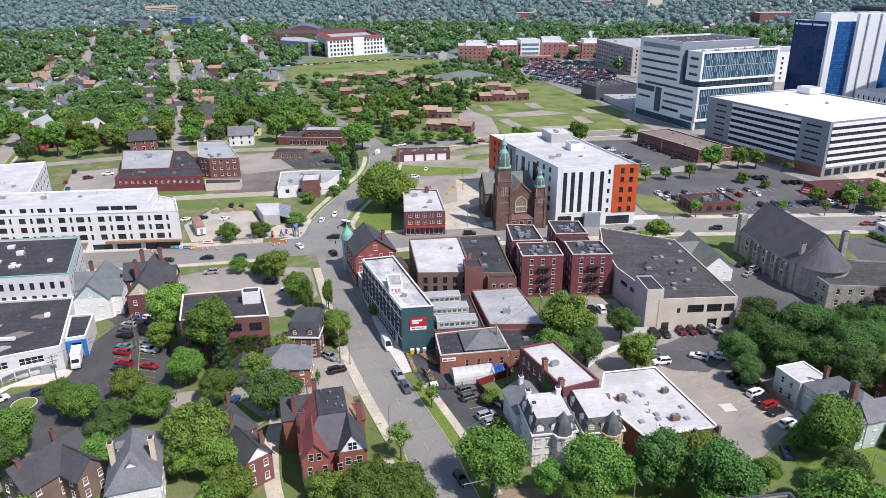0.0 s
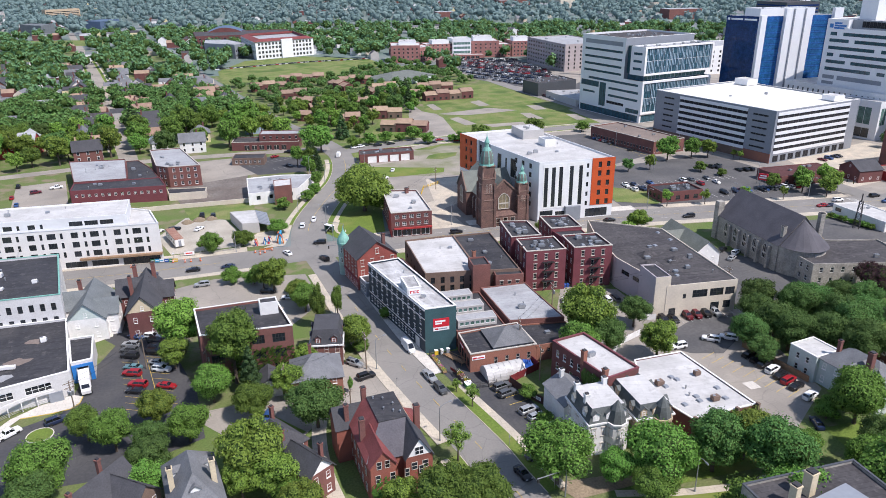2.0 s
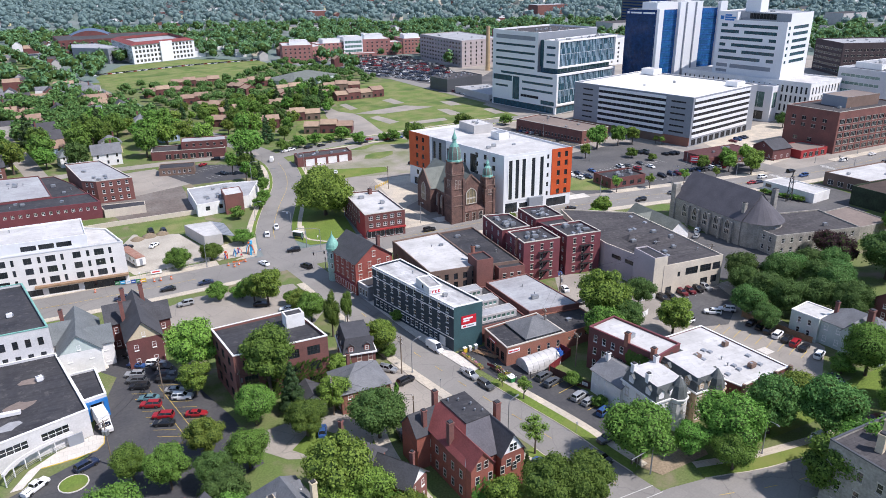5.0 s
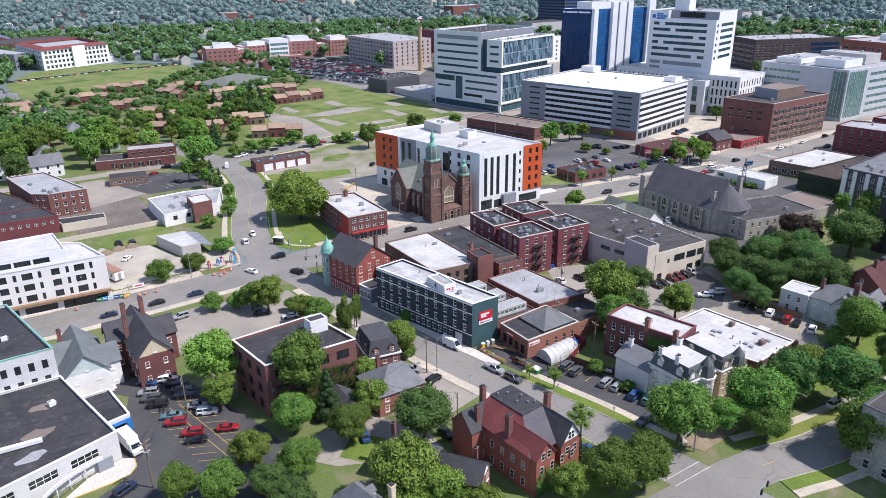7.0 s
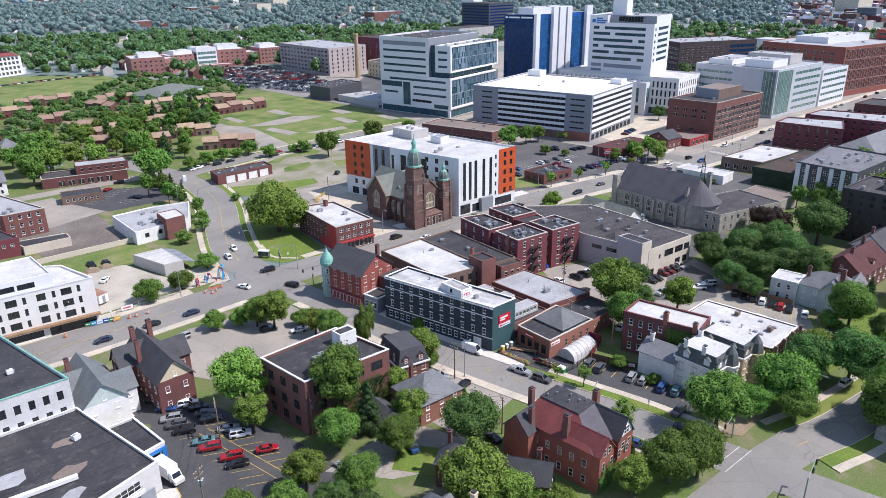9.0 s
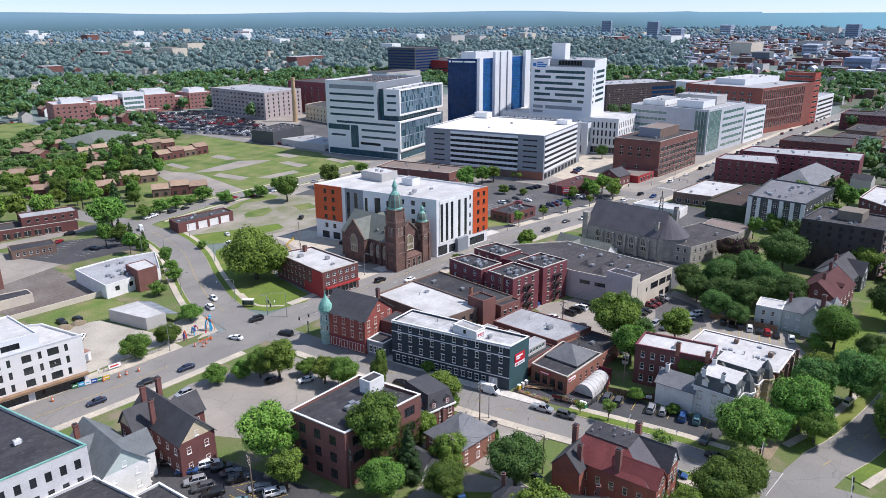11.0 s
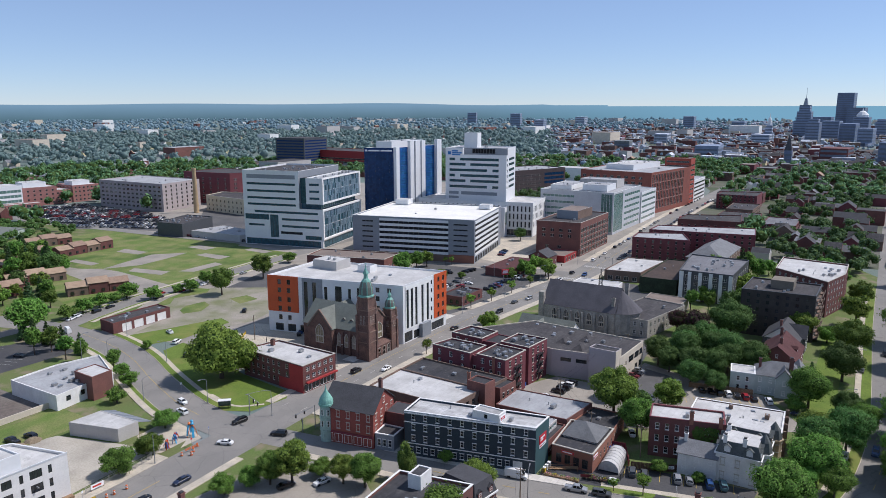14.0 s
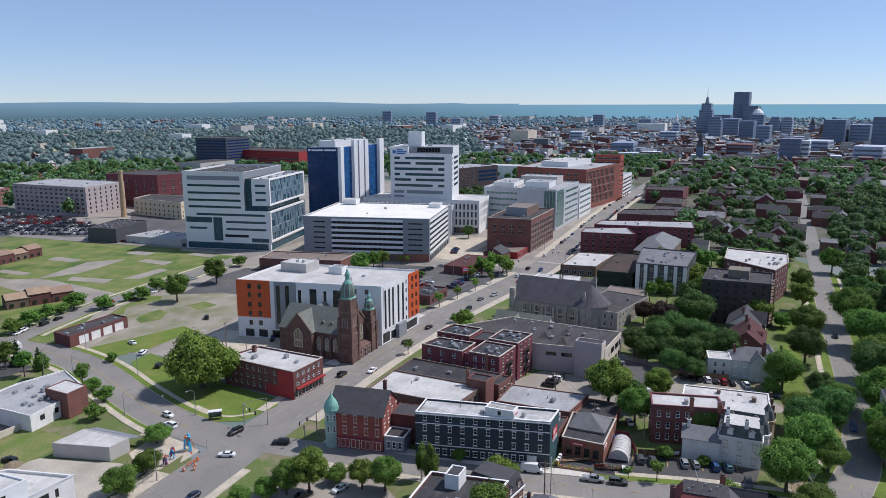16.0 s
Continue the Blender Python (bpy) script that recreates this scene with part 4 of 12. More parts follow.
def put_windows(e, m, wins):
    """Windows (x, z, w, h, style) on a wall plane m: x along it, z up, outside towards -y."""
    top = e if e.parent is None else e.parent
    far = length(top.matrix_world.translation if e.parent is None else top.matrix_basis.translation, (-40, 60)) > 148
    for x, z, w, h, style in wins:
        fr, pa = window_mesh(w, h, style, far)
        f = child("window", fr, e, m @ Matrix.Translation((x, -0.10, z)))
        if pa:
            child("pane", pa, f, Matrix())


def roof_slab(g, pts, thick=0.18, m=0):
    """A roof slope of some thickness; pts anticlockwise seen from outside."""
    p = [Vector(q) for q in pts]
    nrm = (p[1] - p[0]).cross(p[2] - p[0]).normalized() * thick
    lo = [q - nrm for q in p]
    n = len(p)
    g.add([*p, *lo], [list(range(n)), list(range(2 * n - 1, n - 1, -1))] + [[(i + 1) % n, i, n + i, n + (i + 1) % n] for i in range(n)], m)


def pitched(e, w, d, eave, ridge, wall, roof, kind="gable", m=None, over=0.4, z0=0.0, gable_mat=None, flat_top=0.0):
    """Walls and roof of a house body w along x, d along y, centred; gable ends at +-x, or a hip. Returns nothing; adds parts to e."""
    m = m or Matrix()
    g = Mesh()
    x, y = w / 2, d / 2
    FOOT.append([tuple((e.matrix_world @ m @ Vector((a, b, 0))).to_2d()) for a, b in ((-x, -y), (x, -y), (x, y), (-x, y))])
    g.prism([(-x, -y), (x, -y), (x, y), (-x, y)], z0, eave)
    if kind == "gable":
        for s in (-1, 1):
            q = [(s * x, -y * s, eave), (s * x, y * s, eave), (s * x, 0, ridge - 0.12)]
            g.face(q, 1 if gable_mat else 0)
    o = g.make("wall", [wall] + ([gable_mat] if gable_mat else []), e)
    o.matrix_basis = m
    r = Mesh()
    k = (ridge - eave) / y
    ox, oy, oz = x + over, y + over, eave - over * k + 0.05
    if kind == "gable":
        roof_slab(r, [(-ox, -oy, oz), (ox, -oy, oz), (ox, 0, ridge + 0.05), (-ox, 0, ridge + 0.05)])
        roof_slab(r, [(ox, oy, oz), (-ox, oy, oz), (-ox, 0, ridge + 0.05), (ox, 0, ridge + 0.05)])
    else:
        hx, hy = max(flat_top / 2, x - y + flat_top / 2 if x > y else 0.05), flat_top / 2
        a = [(-ox, -oy, oz), (ox, -oy, oz), (ox, oy, oz), (-ox, oy, oz)]
        b = [(-hx, -hy, ridge), (hx, -hy, ridge), (hx, hy, ridge), (-hx, hy, ridge)]
        for i in range(4):
            j = (i + 1) % 4
            if length(b[i], b[j]) < 0.02:
                roof_slab(r, [a[i], a[j], b[j]])
            else:
                roof_slab(r, [a[i], a[j], b[j], b[i]])
        if flat_top:
            roof_slab(r, b)
    o = r.make("roof", roof, e)
    o.matrix_basis = m


def chimney(e, x, y, z0, z1, w=0.7, mat=None):
    g = Mesh()
    g.box(x - w / 2, y - w / 2, z0, x + w / 2, y + w / 2, z1 - 0.35)
    g.box(x - w / 2 - 0.1, y - w / 2 - 0.1, z1 - 0.35, x + w / 2 + 0.1, y + w / 2 + 0.1, z1 - 0.1)
    g.box(x - w / 2 + 0.1, y - w / 2 + 0.1, z1 - 0.1, x + w / 2 - 0.1, y + w / 2 - 0.1, z1 + 0.15, 1)
    g.make("chimney", [mat or RED_BRICK, ROOF_BLACK], e)


def dormer(e, m, w=1.6, h=1.5, d=2.2, wall=None, roof=None):
    """A gabled dormer that looks towards -y."""
    g = Mesh()
    g.box(-w / 2, 0, 0, w / 2, d, h)
    g.face([(-w / 2, 0, h), (w / 2, 0, h), (0, 0, h + w * 0.4)])
    r = Mesh()
    o = 0.2
    roof_slab(r, [(-w / 2 - o, -o, h - 0.1), (0, -o, h + w * 0.45), (0, d + 0.6, h + w * 0.45), (-w / 2 - o, d + 0.6, h - 0.1)][::-1], 0.1)
    roof_slab(r, [(w / 2 + o, -o, h - 0.1), (w / 2 + o, d + 0.6, h - 0.1), (0, d + 0.6, h + w * 0.45), (0, -o, h + w * 0.45)][::-1], 0.1)
    body = g.make("dormer", wall or WHITE_WALL, e)
    body.matrix_basis = m
    top = r.make("dormer_roof", roof or SHINGLE_GREY, body)
    put_windows(body, Matrix(), [(-w * 0.28, h * 0.2, w * 0.56, h * 0.7, "white")])


def house(name, label, x, y, yaw, w, d, eave, ridge, wall, roof, kind="gable", floors=2, cols=(3, 2), style="white", chimneys=(), wings=(), dormers=(), gable_mat=None, group="houses", flat_top=0.0, porch=None, trim=None, win=(0.95, 1.5)):
    """A pitched-roof house. cols: windows along the long side and across the end. wings: (x, y, turn, w, d, eave, ridge, kind)."""
    e = thing(name, label, "house", x, y, 0, yaw, group)
    pitched(e, w, d, eave, ridge, wall, roof, kind, gable_mat=gable_mat, flat_top=flat_top)
    fz = [1.0 + i * (eave - 0.3) / floors for i in range(floors)]
    for turn, run, off, n in ((0, w, d / 2, cols[0]), (180, w, d / 2, cols[0]), (90, d, w / 2, cols[1]), (-90, d, w / 2, cols[1])):
        m = Matrix.Rotation(radians(turn), 4, "Z") @ Matrix.Translation((0, -off, 0))
        put_windows(e, m, [(-run / 2 + run * (i + 0.5) / n - win[0] / 2, z, win[0], win[1], style) for z in fz for i in range(n)])
        if turn in (90, -90) and kind == "gable" and ridge - eave > 2.6:
            put_windows(e, m, [(-0.4, eave + 0.4, 0.8, 1.2, style)])
    for wx, wy, turn, ww, wd, we, wr, wk in wings:
        m = pose(wx, wy, 0, 0, 0, turn)
        pitched(e, ww, wd, we, wr, wall, roof, wk, m, gable_mat=gable_mat)
        for tt, run, off in ((0, ww, wd / 2), (180, ww, wd / 2), (90, wd, ww / 2), (-90, wd, ww / 2)):
            mm = m @ Matrix.Rotation(radians(tt), 4, "Z") @ Matrix.Translation((0, -off, 0))
            nn = max(1, int(run / 3))
            put_windows(e, mm, [(-run / 2 + run * (i + 0.5) / nn - win[0] / 2, z, win[0], win[1], style) for z in fz if z + win[1] < we + 0.3 for i in range(nn)])
    for c in chimneys:
        chimney(e, *c)
    for dx, dy, dz, turn in dormers:
        dormer(e, pose(dx, dy, dz, 0, 0, turn), wall=wall, roof=roof)
    if porch:
        px_, py_, turn, pw, pd = porch
        m = pose(px_, py_, 0, 0, 0, turn)
        g = Mesh()
        g.box(-pw / 2, -pd, 0, pw / 2, 0, 0.5)
        for i in range(4):
            xx = -pw / 2 + 0.15 + (pw - 0.3) * i / 3
            g.box(xx - 0.09, -pd + 0.1, 0.5, xx + 0.09, -pd + 0.28, 2.9)
        roof_slab(g, [(-pw / 2 - 0.3, -pd - 0.3, 2.9), (pw / 2 + 0.3, -pd - 0.3, 2.9), (pw / 2 + 0.3, 0, 3.7), (-pw / 2 - 0.3, 0, 3.7)], 0.2)
        o = g.make("porch", trim or WHITE_TRIM, e)
        o.matrix_basis = m
    return e

# ---- buildings round the corner of the two streets ----
F4 = [0.9, 4.1, 7.2, 10.0]


def sash(n, w, floors, h, style="white", lead=1.0, tail=None, skip=()):
    return lambda L: bays(L, n, w, floors, h, style, lead, tail, skip)


def both(*fs):
    return lambda L: [q for f in fs for q in f(L)]


def front_band(e, a, b, z, h, out, mat, name="string_course"):
    """A band along a wall from a to b, in the thing's own axes."""
    a, b = Vector(a) - e.location.to_2d(), Vector(b) - e.location.to_2d()
    t = (b - a).normalized()
    nrm = Vector((t.y, -t.x))
    g = Mesh()
    g.prism([tuple(a), tuple(a + nrm * out), tuple(b + nrm * out), tuple(b)][::1], z, z + h)
    return g.make(name, mat, e)


def sign(e, m, w, h, mat, bars=(), label="", deep=0.12):
    """A sign board with plain bars (x, z, w, h, material) for its lettering, on a wall plane m."""
    g = Mesh()
    g.box(0, -deep, 0, w, 0, h)
    o = g.make("sign", mat, e, label)
    o.matrix_basis = m
    for x, z, bw, bh, bm in bars:
        k = Mesh()
        k.box(x, -deep - 0.03, z, x + bw, -deep, z + bh)
        k.make("sign_mark", bm, o)
    return o


SIGN_RED = material("red_sign_enamel", (0.55, 0.020, 0.035), 0.45, 0.04, 1, 3)
SIGN_WHITE = material("white_sign_enamel", (0.82, 0.82, 0.82), 0.45, 0.03, 1, 3)
SIGN_BLUE = material("blue_sign_enamel", (0.02, 0.16, 0.45), 0.45, 0.03, 1, 3)

# hardware store in navy and teal paint
ace = [(45.2, 151.2), (53.0, 149.5), (53.3, 184.6), (44.3, 185.4)]
store = block("hardware_store", "four-storey navy painted brick store with white window heads", "shop building", ace, 12.3, NAVY, ROOF_PATCHY,
              {3: both(sash(10, 0.95, [4.3, 7.3, 10.1], 1.55, "ace", 0.8), sash(14, 1.1, [1.1], 1.5, "ace", 0.8, 6.0), lambda L: [(L - 5.6, L - 3.2, 0.1, 2.9, "door")]),
               2: sash(3, 0.95, [4.3, 7.3, 10.1], 1.55, "ace")}, 0.5, WHITE_TRIM, units=3, seed=4, wall_mats={0: TEAL})
for z in (3.5, 9.3):
    front_band(store, ace[3], ace[0], z, 0.22, 0.12, WHITE_TRIM)
front_band(store, ace[3], ace[0], 11.75, 0.3, 0.22, WHITE_TRIM, "cornice")
pent = block("penthouse", "", "", [(44.9, 160.4), (48.4, 159.6), (50.0, 166.9), (46.3, 167.7)], 14.3, WHITE_WALL, ROOF_PATCHY, {3: sash(1, 0.9, [12.7], 1.1, "dark", 0.5)}, 0.15, WHITE_TRIM, z0=11.7, parent=store)
m = Matrix.Translation((45.15 - store.location.x, 160.28 - store.location.y, 12.45)) @ Matrix.Rotation(radians(-12.9), 4, "Z")
sign(store, m, 3.0, 1.35, SIGN_WHITE, [(0.35, 0.3, 0.25, 0.75, SIGN_RED), (0.65, 0.75, 0.35, 0.28, SIGN_RED), (1.2, 0.3, 0.28, 0.75, SIGN_RED), (1.48, 0.3, 0.35, 0.2, SIGN_RED), (1.48, 0.85, 0.35, 0.2, SIGN_RED), (2.05, 0.3, 0.26, 0.75, SIGN_RED), (2.31, 0.3, 0.35, 0.18, SIGN_RED), (2.31, 0.85, 0.35, 0.18, SIGN_RED)], "white roof sign with red marks")
m = Matrix.Translation((47.2 - store.location.x, 150.74 - store.location.y, 7.0)) @ Matrix.Rotation(radians(-12.3), 4, "Z")
sign(store, m, 4.1, 2.3, SIGN_RED, [(0.5, 1.35, 2.6, 0.45, SIGN_WHITE), (0.5, 0.75, 1.7, 0.42, SIGN_WHITE)], "red sign board with white bars")
m = Matrix.Translation((47.2 - store.location.x, 150.74 - store.location.y, 6.0)) @ Matrix.Rotation(radians(-12.3), 4, "Z")
sign(store, m, 4.1, 0.95, SIGN_WHITE, [(0.4, 0.3, 0.9, 0.4, SIGN_RED), (1.5, 0.35, 2.0, 0.25, PANEL_GREY)], "white sign board with a red mark")

# sheds with clerestories behind the store
shed = block("warehouse_shed", "low shed with dark roof and raised clerestory lights", "shed", [(53.6, 150.2), (66.2, 147.4), (70.4, 168), (59, 172.5), (54.2, 184)], 4.6, RED_BRICK, ROOF_BLACK, {0: sash(3, 1.2, [1.2], 1.8, "white")}, 0.4)
for k, (x, y) in enumerate(((60.3, 152.6), (61.0, 160.2), (61.6, 167.4))):
    q = [(-5.2, -1.9), (5.2, -1.9), (5.2, 1.9), (-5.2, 1.9)]
    mm = pose(x, y, 0, 0, 0, -13)
    w4 = [tuple((mm @ Vector((a, b, 0))).to_2d()) for a, b in q]
    block("clerestory", "", "", w4, 6.3, GREY_CLAD, ROOF_LIGHT, {0: sash(7, 1.15, [4.8], 1.0, "green", 0.4)}, 0.12, z0=4.2, parent=shed)

# corner block with the copper turret
corner = thing("corner_building", "red brick corner building with dark gabled roof and green copper turret", "building", 50.8, 201.5, 0, 88)
CORNER_RED = material("bright_red_brick", (0.300, 0.080, 0.062), 0.9, 0.15, 0.3, 6.0, bump=0.25)
pitched(corner, 15.0, 12.6, 10.2, 14.8, CORNER_RED, SHINGLE_DARK, gable_mat=CORNER_RED)
for turn, run, off, ww in ((0, 15.0, 6.3, 0), (-90, 12.6, 7.5, 0), (90, 12.6, 7.5, 0), (180, 15.0, 6.3, 0)):
    m = Matrix.Rotation(radians(turn), 4, "Z") @ Matrix.Translation((0, -off, 0))
    n = 5 if run > 14 else 4
    if turn == 180:
        put_windows(corner, m, [(-run / 2 + run * (i + 0.5) / n - 0.5, z, 1.0, 1.9, "hood") for z in (4.4, 7.6) for i in range(n)])
        put_windows(corner, m, [(-run / 2 + 0.4 + i * 2.9, 0.4, 2.4, 2.4, "shop_2") for i in range(5)])
        g = Mesh()
        g.box(-run / 2, -0.25, 3.0, run / 2, 0, 3.5)
        o = g.make("shop_fascia", material("dark_red_fascia", (0.22, 0.03, 0.05), 0.6), corner)
        o.matrix_basis = m
    else:
        put_windows(corner, m, [(-run / 2 + run * (i + 0.5) / n - 0.5, z, 1.0, 1.9, "hood") for z in (4.4, 7.6) for i in range(n)])
        if turn == -90:
            put_windows(corner, m, [(-0.5, 10.9, 1.0, 1.6, "hood")])
OLD_TEAL = material("faded_teal_paint", (0.33, 0.46, 0.41), 0.7, 0.12, 0.6, 3.0)
g = Mesh()
g.turn(0, 0, [(0, 1.75), (3.2, 1.75), (3.2, 1.95), (3.5, 1.95), (3.5, 1.75), (6.6, 1.75), (6.6, 1.9), (6.9, 1.9), (6.9, 1.75), (10.2, 1.75)], 12)
turret = g.make("turret", OLD_TEAL, corner, "round corner bay in faded teal paint")
turret.matrix_basis = corner.matrix_world.inverted() @ pose(45.4, 208.6, 0)
g = Mesh()
g.turn(0, 0, [(10.2, 2.05), (10.8, 2.1), (10.9, 2.0), (11.3, 1.95), (12.0, 1.75), (12.8, 1.3), (13.6, 0.75), (14.4, 0.32), (15.2, 0.1), (16.0, 0.03)], 14)
g.make("turret_roof", COPPER_GREEN, turret, "green copper cone with a finial")
put_windows(turret, Matrix.Rotation(radians(-100), 4, "Z") @ Matrix.Translation((0, -1.72, 0)), [(-0.4, z, 0.8, 1.7, "white") for z in (4.4, 7.6)])
for turn in (-50, 0, 160):
    put_windows(turret, Matrix.Rotation(radians(turn), 4, "Z") @ Matrix.Translation((0, -1.72, 0)), [(-0.4, z, 0.8, 1.7, "white") for z in (4.4, 7.6)])
put_windows(turret, Matrix.Rotation(radians(-150), 4, "Z") @ Matrix.Translation((0, -1.72, 0)), [(-0.4, z, 0.8, 1.7, "white") for z in (4.4, 7.6)])
chimney(corner, -5.2, -3.0, 11.0, 16.2, 0.9)
block("shop_annex", "small one-storey grey shop with white windows", "shop", [(44.6, 188.6), (50, 188.0), (50.6, 193.8), (44.7, 194.0)], 4.6, PANEL_GREY, ROOF_BLACK, {3: sash(3, 0.9, [1.2], 1.9, "ace", 0.4)}, 0.3, WHITE_TRIM)
block("annex_building", "dark-roofed rear building between brick walls", "building", [(50.6, 186.2), (57.8, 184.6), (58.6, 193.6), (51.2, 193.8)], 8.0, DARK_BRICK, SHINGLE_DARK, {}, 0.1)

# long brick hall with white and black roofs
hall = block("brick_hall", "brick hall with a bright white flat roof", "building", [(58.3, 177.6), (73.0, 172.4), (80.2, 201.4), (64.5, 204.7)], 9.0, BROWN_BRICK, ROOF_WHITE, {0: sash(5, 1.2, [3.0, 5.6], 1.9, "dark", 0.8), 3: sash(5, 1.2, [4.2], 1.6, "dark")}, 0.5, units=2, seed=5)
hall2 = block("brick_annex_hall", "brick hall with a black flat roof and brick stair towers", "building", [(73.04, 172.4), (84.1, 168.2), (92.3, 198.5), (80.24, 201.4)], 8.8, BROWN_BRICK, ROOF_BLACK, {0: sash(4, 1.1, [1.6, 5.4], 1.9, "hood", 0.8), 1: sash(5, 1.2, [4.5], 1.6, "dark")}, 0.5, units=4, seed=8)
block("stair_tower", "", "", [(70.2, 171.2), (75.0, 169.5), (76.6, 175.6), (71.9, 177.0)], 11.4, RED_BRICK, ROOF_BLACK, {}, 0.4, parent=hall2)
block("stair_tower", "", "", [(76.0, 168.2), (83.6, 165.4), (84.6, 168.9), (77.2, 171.8)], 8.3, RED_BRICK, ROOF_BLACK, {0: sash(3, 1.0, [1.2, 4.6], 1.8, "hood", 0.6)}, 0.4, parent=hall2)
chimney(hall2, 6.0, -11.5, 8.0, 13.0, 0.9, ORANGE_BRICK)
chimney(hall2, -8.5, -8.0, 8.0, 13.2, 0.9, ORANGE_BRICK)

# four maroon apartment houses
apts = [[(87.2, 169.6), (98.6, 165.8), (101.6, 176.2), (90.2, 179.6)], [(89.9, 181.8), (99.0, 179.0), (102.4, 192.0), (94.6, 196.0)],
        [(101.2, 165.4), (112.2, 161.6), (114.8, 172.2), (104.2, 175.6)], [(105.0, 182.2), (114.6, 179.2), (117.8, 190.2), (108.6, 194.0)]]
for k, q in enumerate(apts):
    a = block("apartment_house", "four-storey maroon brick apartment house with a dark flat roof", "apartment house", q, 12.9, MAROON, ROOF_BLACK,
              {0: sash(3, 0.95, [0.9, 4.0, 7.0, 10.0], 1.7, "hood", 1.2), 3: sash(3, 1.2, [0.9, 4.0, 7.0, 10.0], 1.8, "white_2", 0.6), 1: sash(3, 0.95, [0.9, 4.0, 7.0, 10.0], 1.7, "hood")}, 0.45, STONE_TRIM, group="maroon apartment houses", units=9, seed=20 + k, skylights=2)
    if k in (0, 2):
        g = Mesh()
        ax, ay = q[0][0] - a.location.x, q[0][1] - a.location.y
        bx, by = q[1][0] - a.location.x, q[1][1] - a.location.y
        t = Vector((bx - ax, by - ay)).normalized()
        nrm = Vector((t.y, -t.x))
        c = Vector((ax, ay)) * 0.45 + Vector((bx, by)) * 0.55
        for z in (3.2, 6.2, 9.2):
            p = [c - t * 1.8, c + t * 1.8, c + t * 1.8 + nrm * 1.1, c - t * 1.8 + nrm * 1.1]
            g.prism([tuple(p[0]), tuple(p[3]), tuple(p[2]), tuple(p[1])], z, z + 0.08)
            for s in (-1.8, -0.6, 0.6, 1.8):
                o = c + t * s + nrm * 1.08
                g.beam((*o, z), (*o, z + 1.0), 0.06, 0.06)
            g.beam((*(c - t * 1.8 + nrm * 1.08), z + 1.0), (*(c + t * 1.8 + nrm * 1.08), z + 1.0), 0.06, 0.06)
            g.beam((*(c - t * 1.5 + nrm * 0.6), z - 2.9), (*(c + t * 1.2 + nrm * 0.6), z), 0.5, 0.08)
        g.make("fire_escape", BLACK_TRIM, a, "black iron fire escape")
for q in ([(90.4, 179.7), (97.0, 177.7), (97.6, 179.3), (91.0, 181.3)], [(104.6, 175.7), (112.6, 173.1), (114.4, 179.1), (105.4, 182.0)]):
    block("link_building", "recessed maroon brick link between two apartment houses", "building", q, 12.0, MAROON, ROOF_BLACK, {3: sash(1, 0.9, [1, 4, 7], 1.6, "hood", 0.3)}, 0.3)

# beige workshop with the long dark roof
shop = block("workshop_building", "two-storey beige rendered workshop with a long dark roof", "workshop", [(111.0, 137.5), (131.2, 131.6), (142.4, 172.4), (126.5, 191.0), (119.0, 177.5), (112.6, 160.0)], 9.4, BEIGE, ROOF_GREY,
             {0: both(lambda L: [(1.2, 3.2, 0.1, 2.6, "dark"), (5.0, 5.9, 5.2, 6.6, "dark"), (7.8, 12.2, 5.2, 7.4, "dark_4"), (13.0, 17.0, 5.2, 7.4, "dark_4"), (17.6, 20.4, 5.2, 7.4, "dark_3"), (13.6, 16.2, 1.0, 3.2, "dark_3"), (17.4, 19.6, 1.2, 3.4, "dark_3")]),
              5: lambda L: [(3 + i * 5.2, 6.6 + i * 5.2, 5.6, 6.9, "dark_3") for i in range(4)]}, 0.35, units=10, seed=31, wall_mats={5: LILAC, 4: LILAC}, skylights=4)
block("stair_tower", "", "", [(107.8, 138.6), (112.0, 137.3), (114.2, 146.0), (110.2, 147.4)], 12.2, LILAC, ROOF_BLACK, {}, 0.3, parent=shop, wall_mats={0: BEIGE})
for x, y, s in ((-6.0, -10.5, 3.4), (3.6, -11.5, 3.6), (-1.0, -4.0, 3.0)):
    g = Mesh()
    g.prism([(-s, -s * 0.6), (s, -s * 0.6), (s, s * 0.6), (-s, s * 0.6)], 9.05, 10.5, 0, 0, [(-s * 0.35, -0.15), (s * 0.35, -0.15), (s * 0.35, 0.15), (-s * 0.35, 0.15)])
    o = g.make("roof_light", ROOF_GREY, shop)
    o.matrix_basis = Matrix.Translation((x, y, 0)) @ Matrix.Rotation(radians(-14), 4, "Z")

block("pale_roof_shop", "low brick shop with a pale patched flat roof", "shop", [(67.2, 147.2), (80.8, 142.2), (84.0, 165.2), (71.0, 168.2)], 5.6, RED_BRICK, ROOF_LIGHT, {1: sash(4, 1.0, [1.4], 1.4, "dark")}, 0.25, units=3, seed=41)
garden = block("garden_shop", "low orange brick garden shop with a dark hipped roof", "shop", [(50.5, 138.0), (67.0, 134.6), (69.0, 146.4), (53.0, 148.6)], 5.0, ORANGE_BRICK, ROOF_BLACK,
               {3: sash(4, 1.5, [0.6], 2.4, "dark_2", 0.8), 0: sash(4, 0.9, [1.4], 1.8, "arch", 5.0, 0.6)}, 0.35, STONE_TRIM)
gm = Matrix.Translation((62.6 - garden.location.x, 141.4 - garden.location.y, 0)) @ Matrix.Rotation(radians(-12), 4, "Z")
pitched(garden, 9.5, 9.0, 5.4, 8.0, GREY_CLAD, SHINGLE_GREY, "hip", gm, z0=4.4)
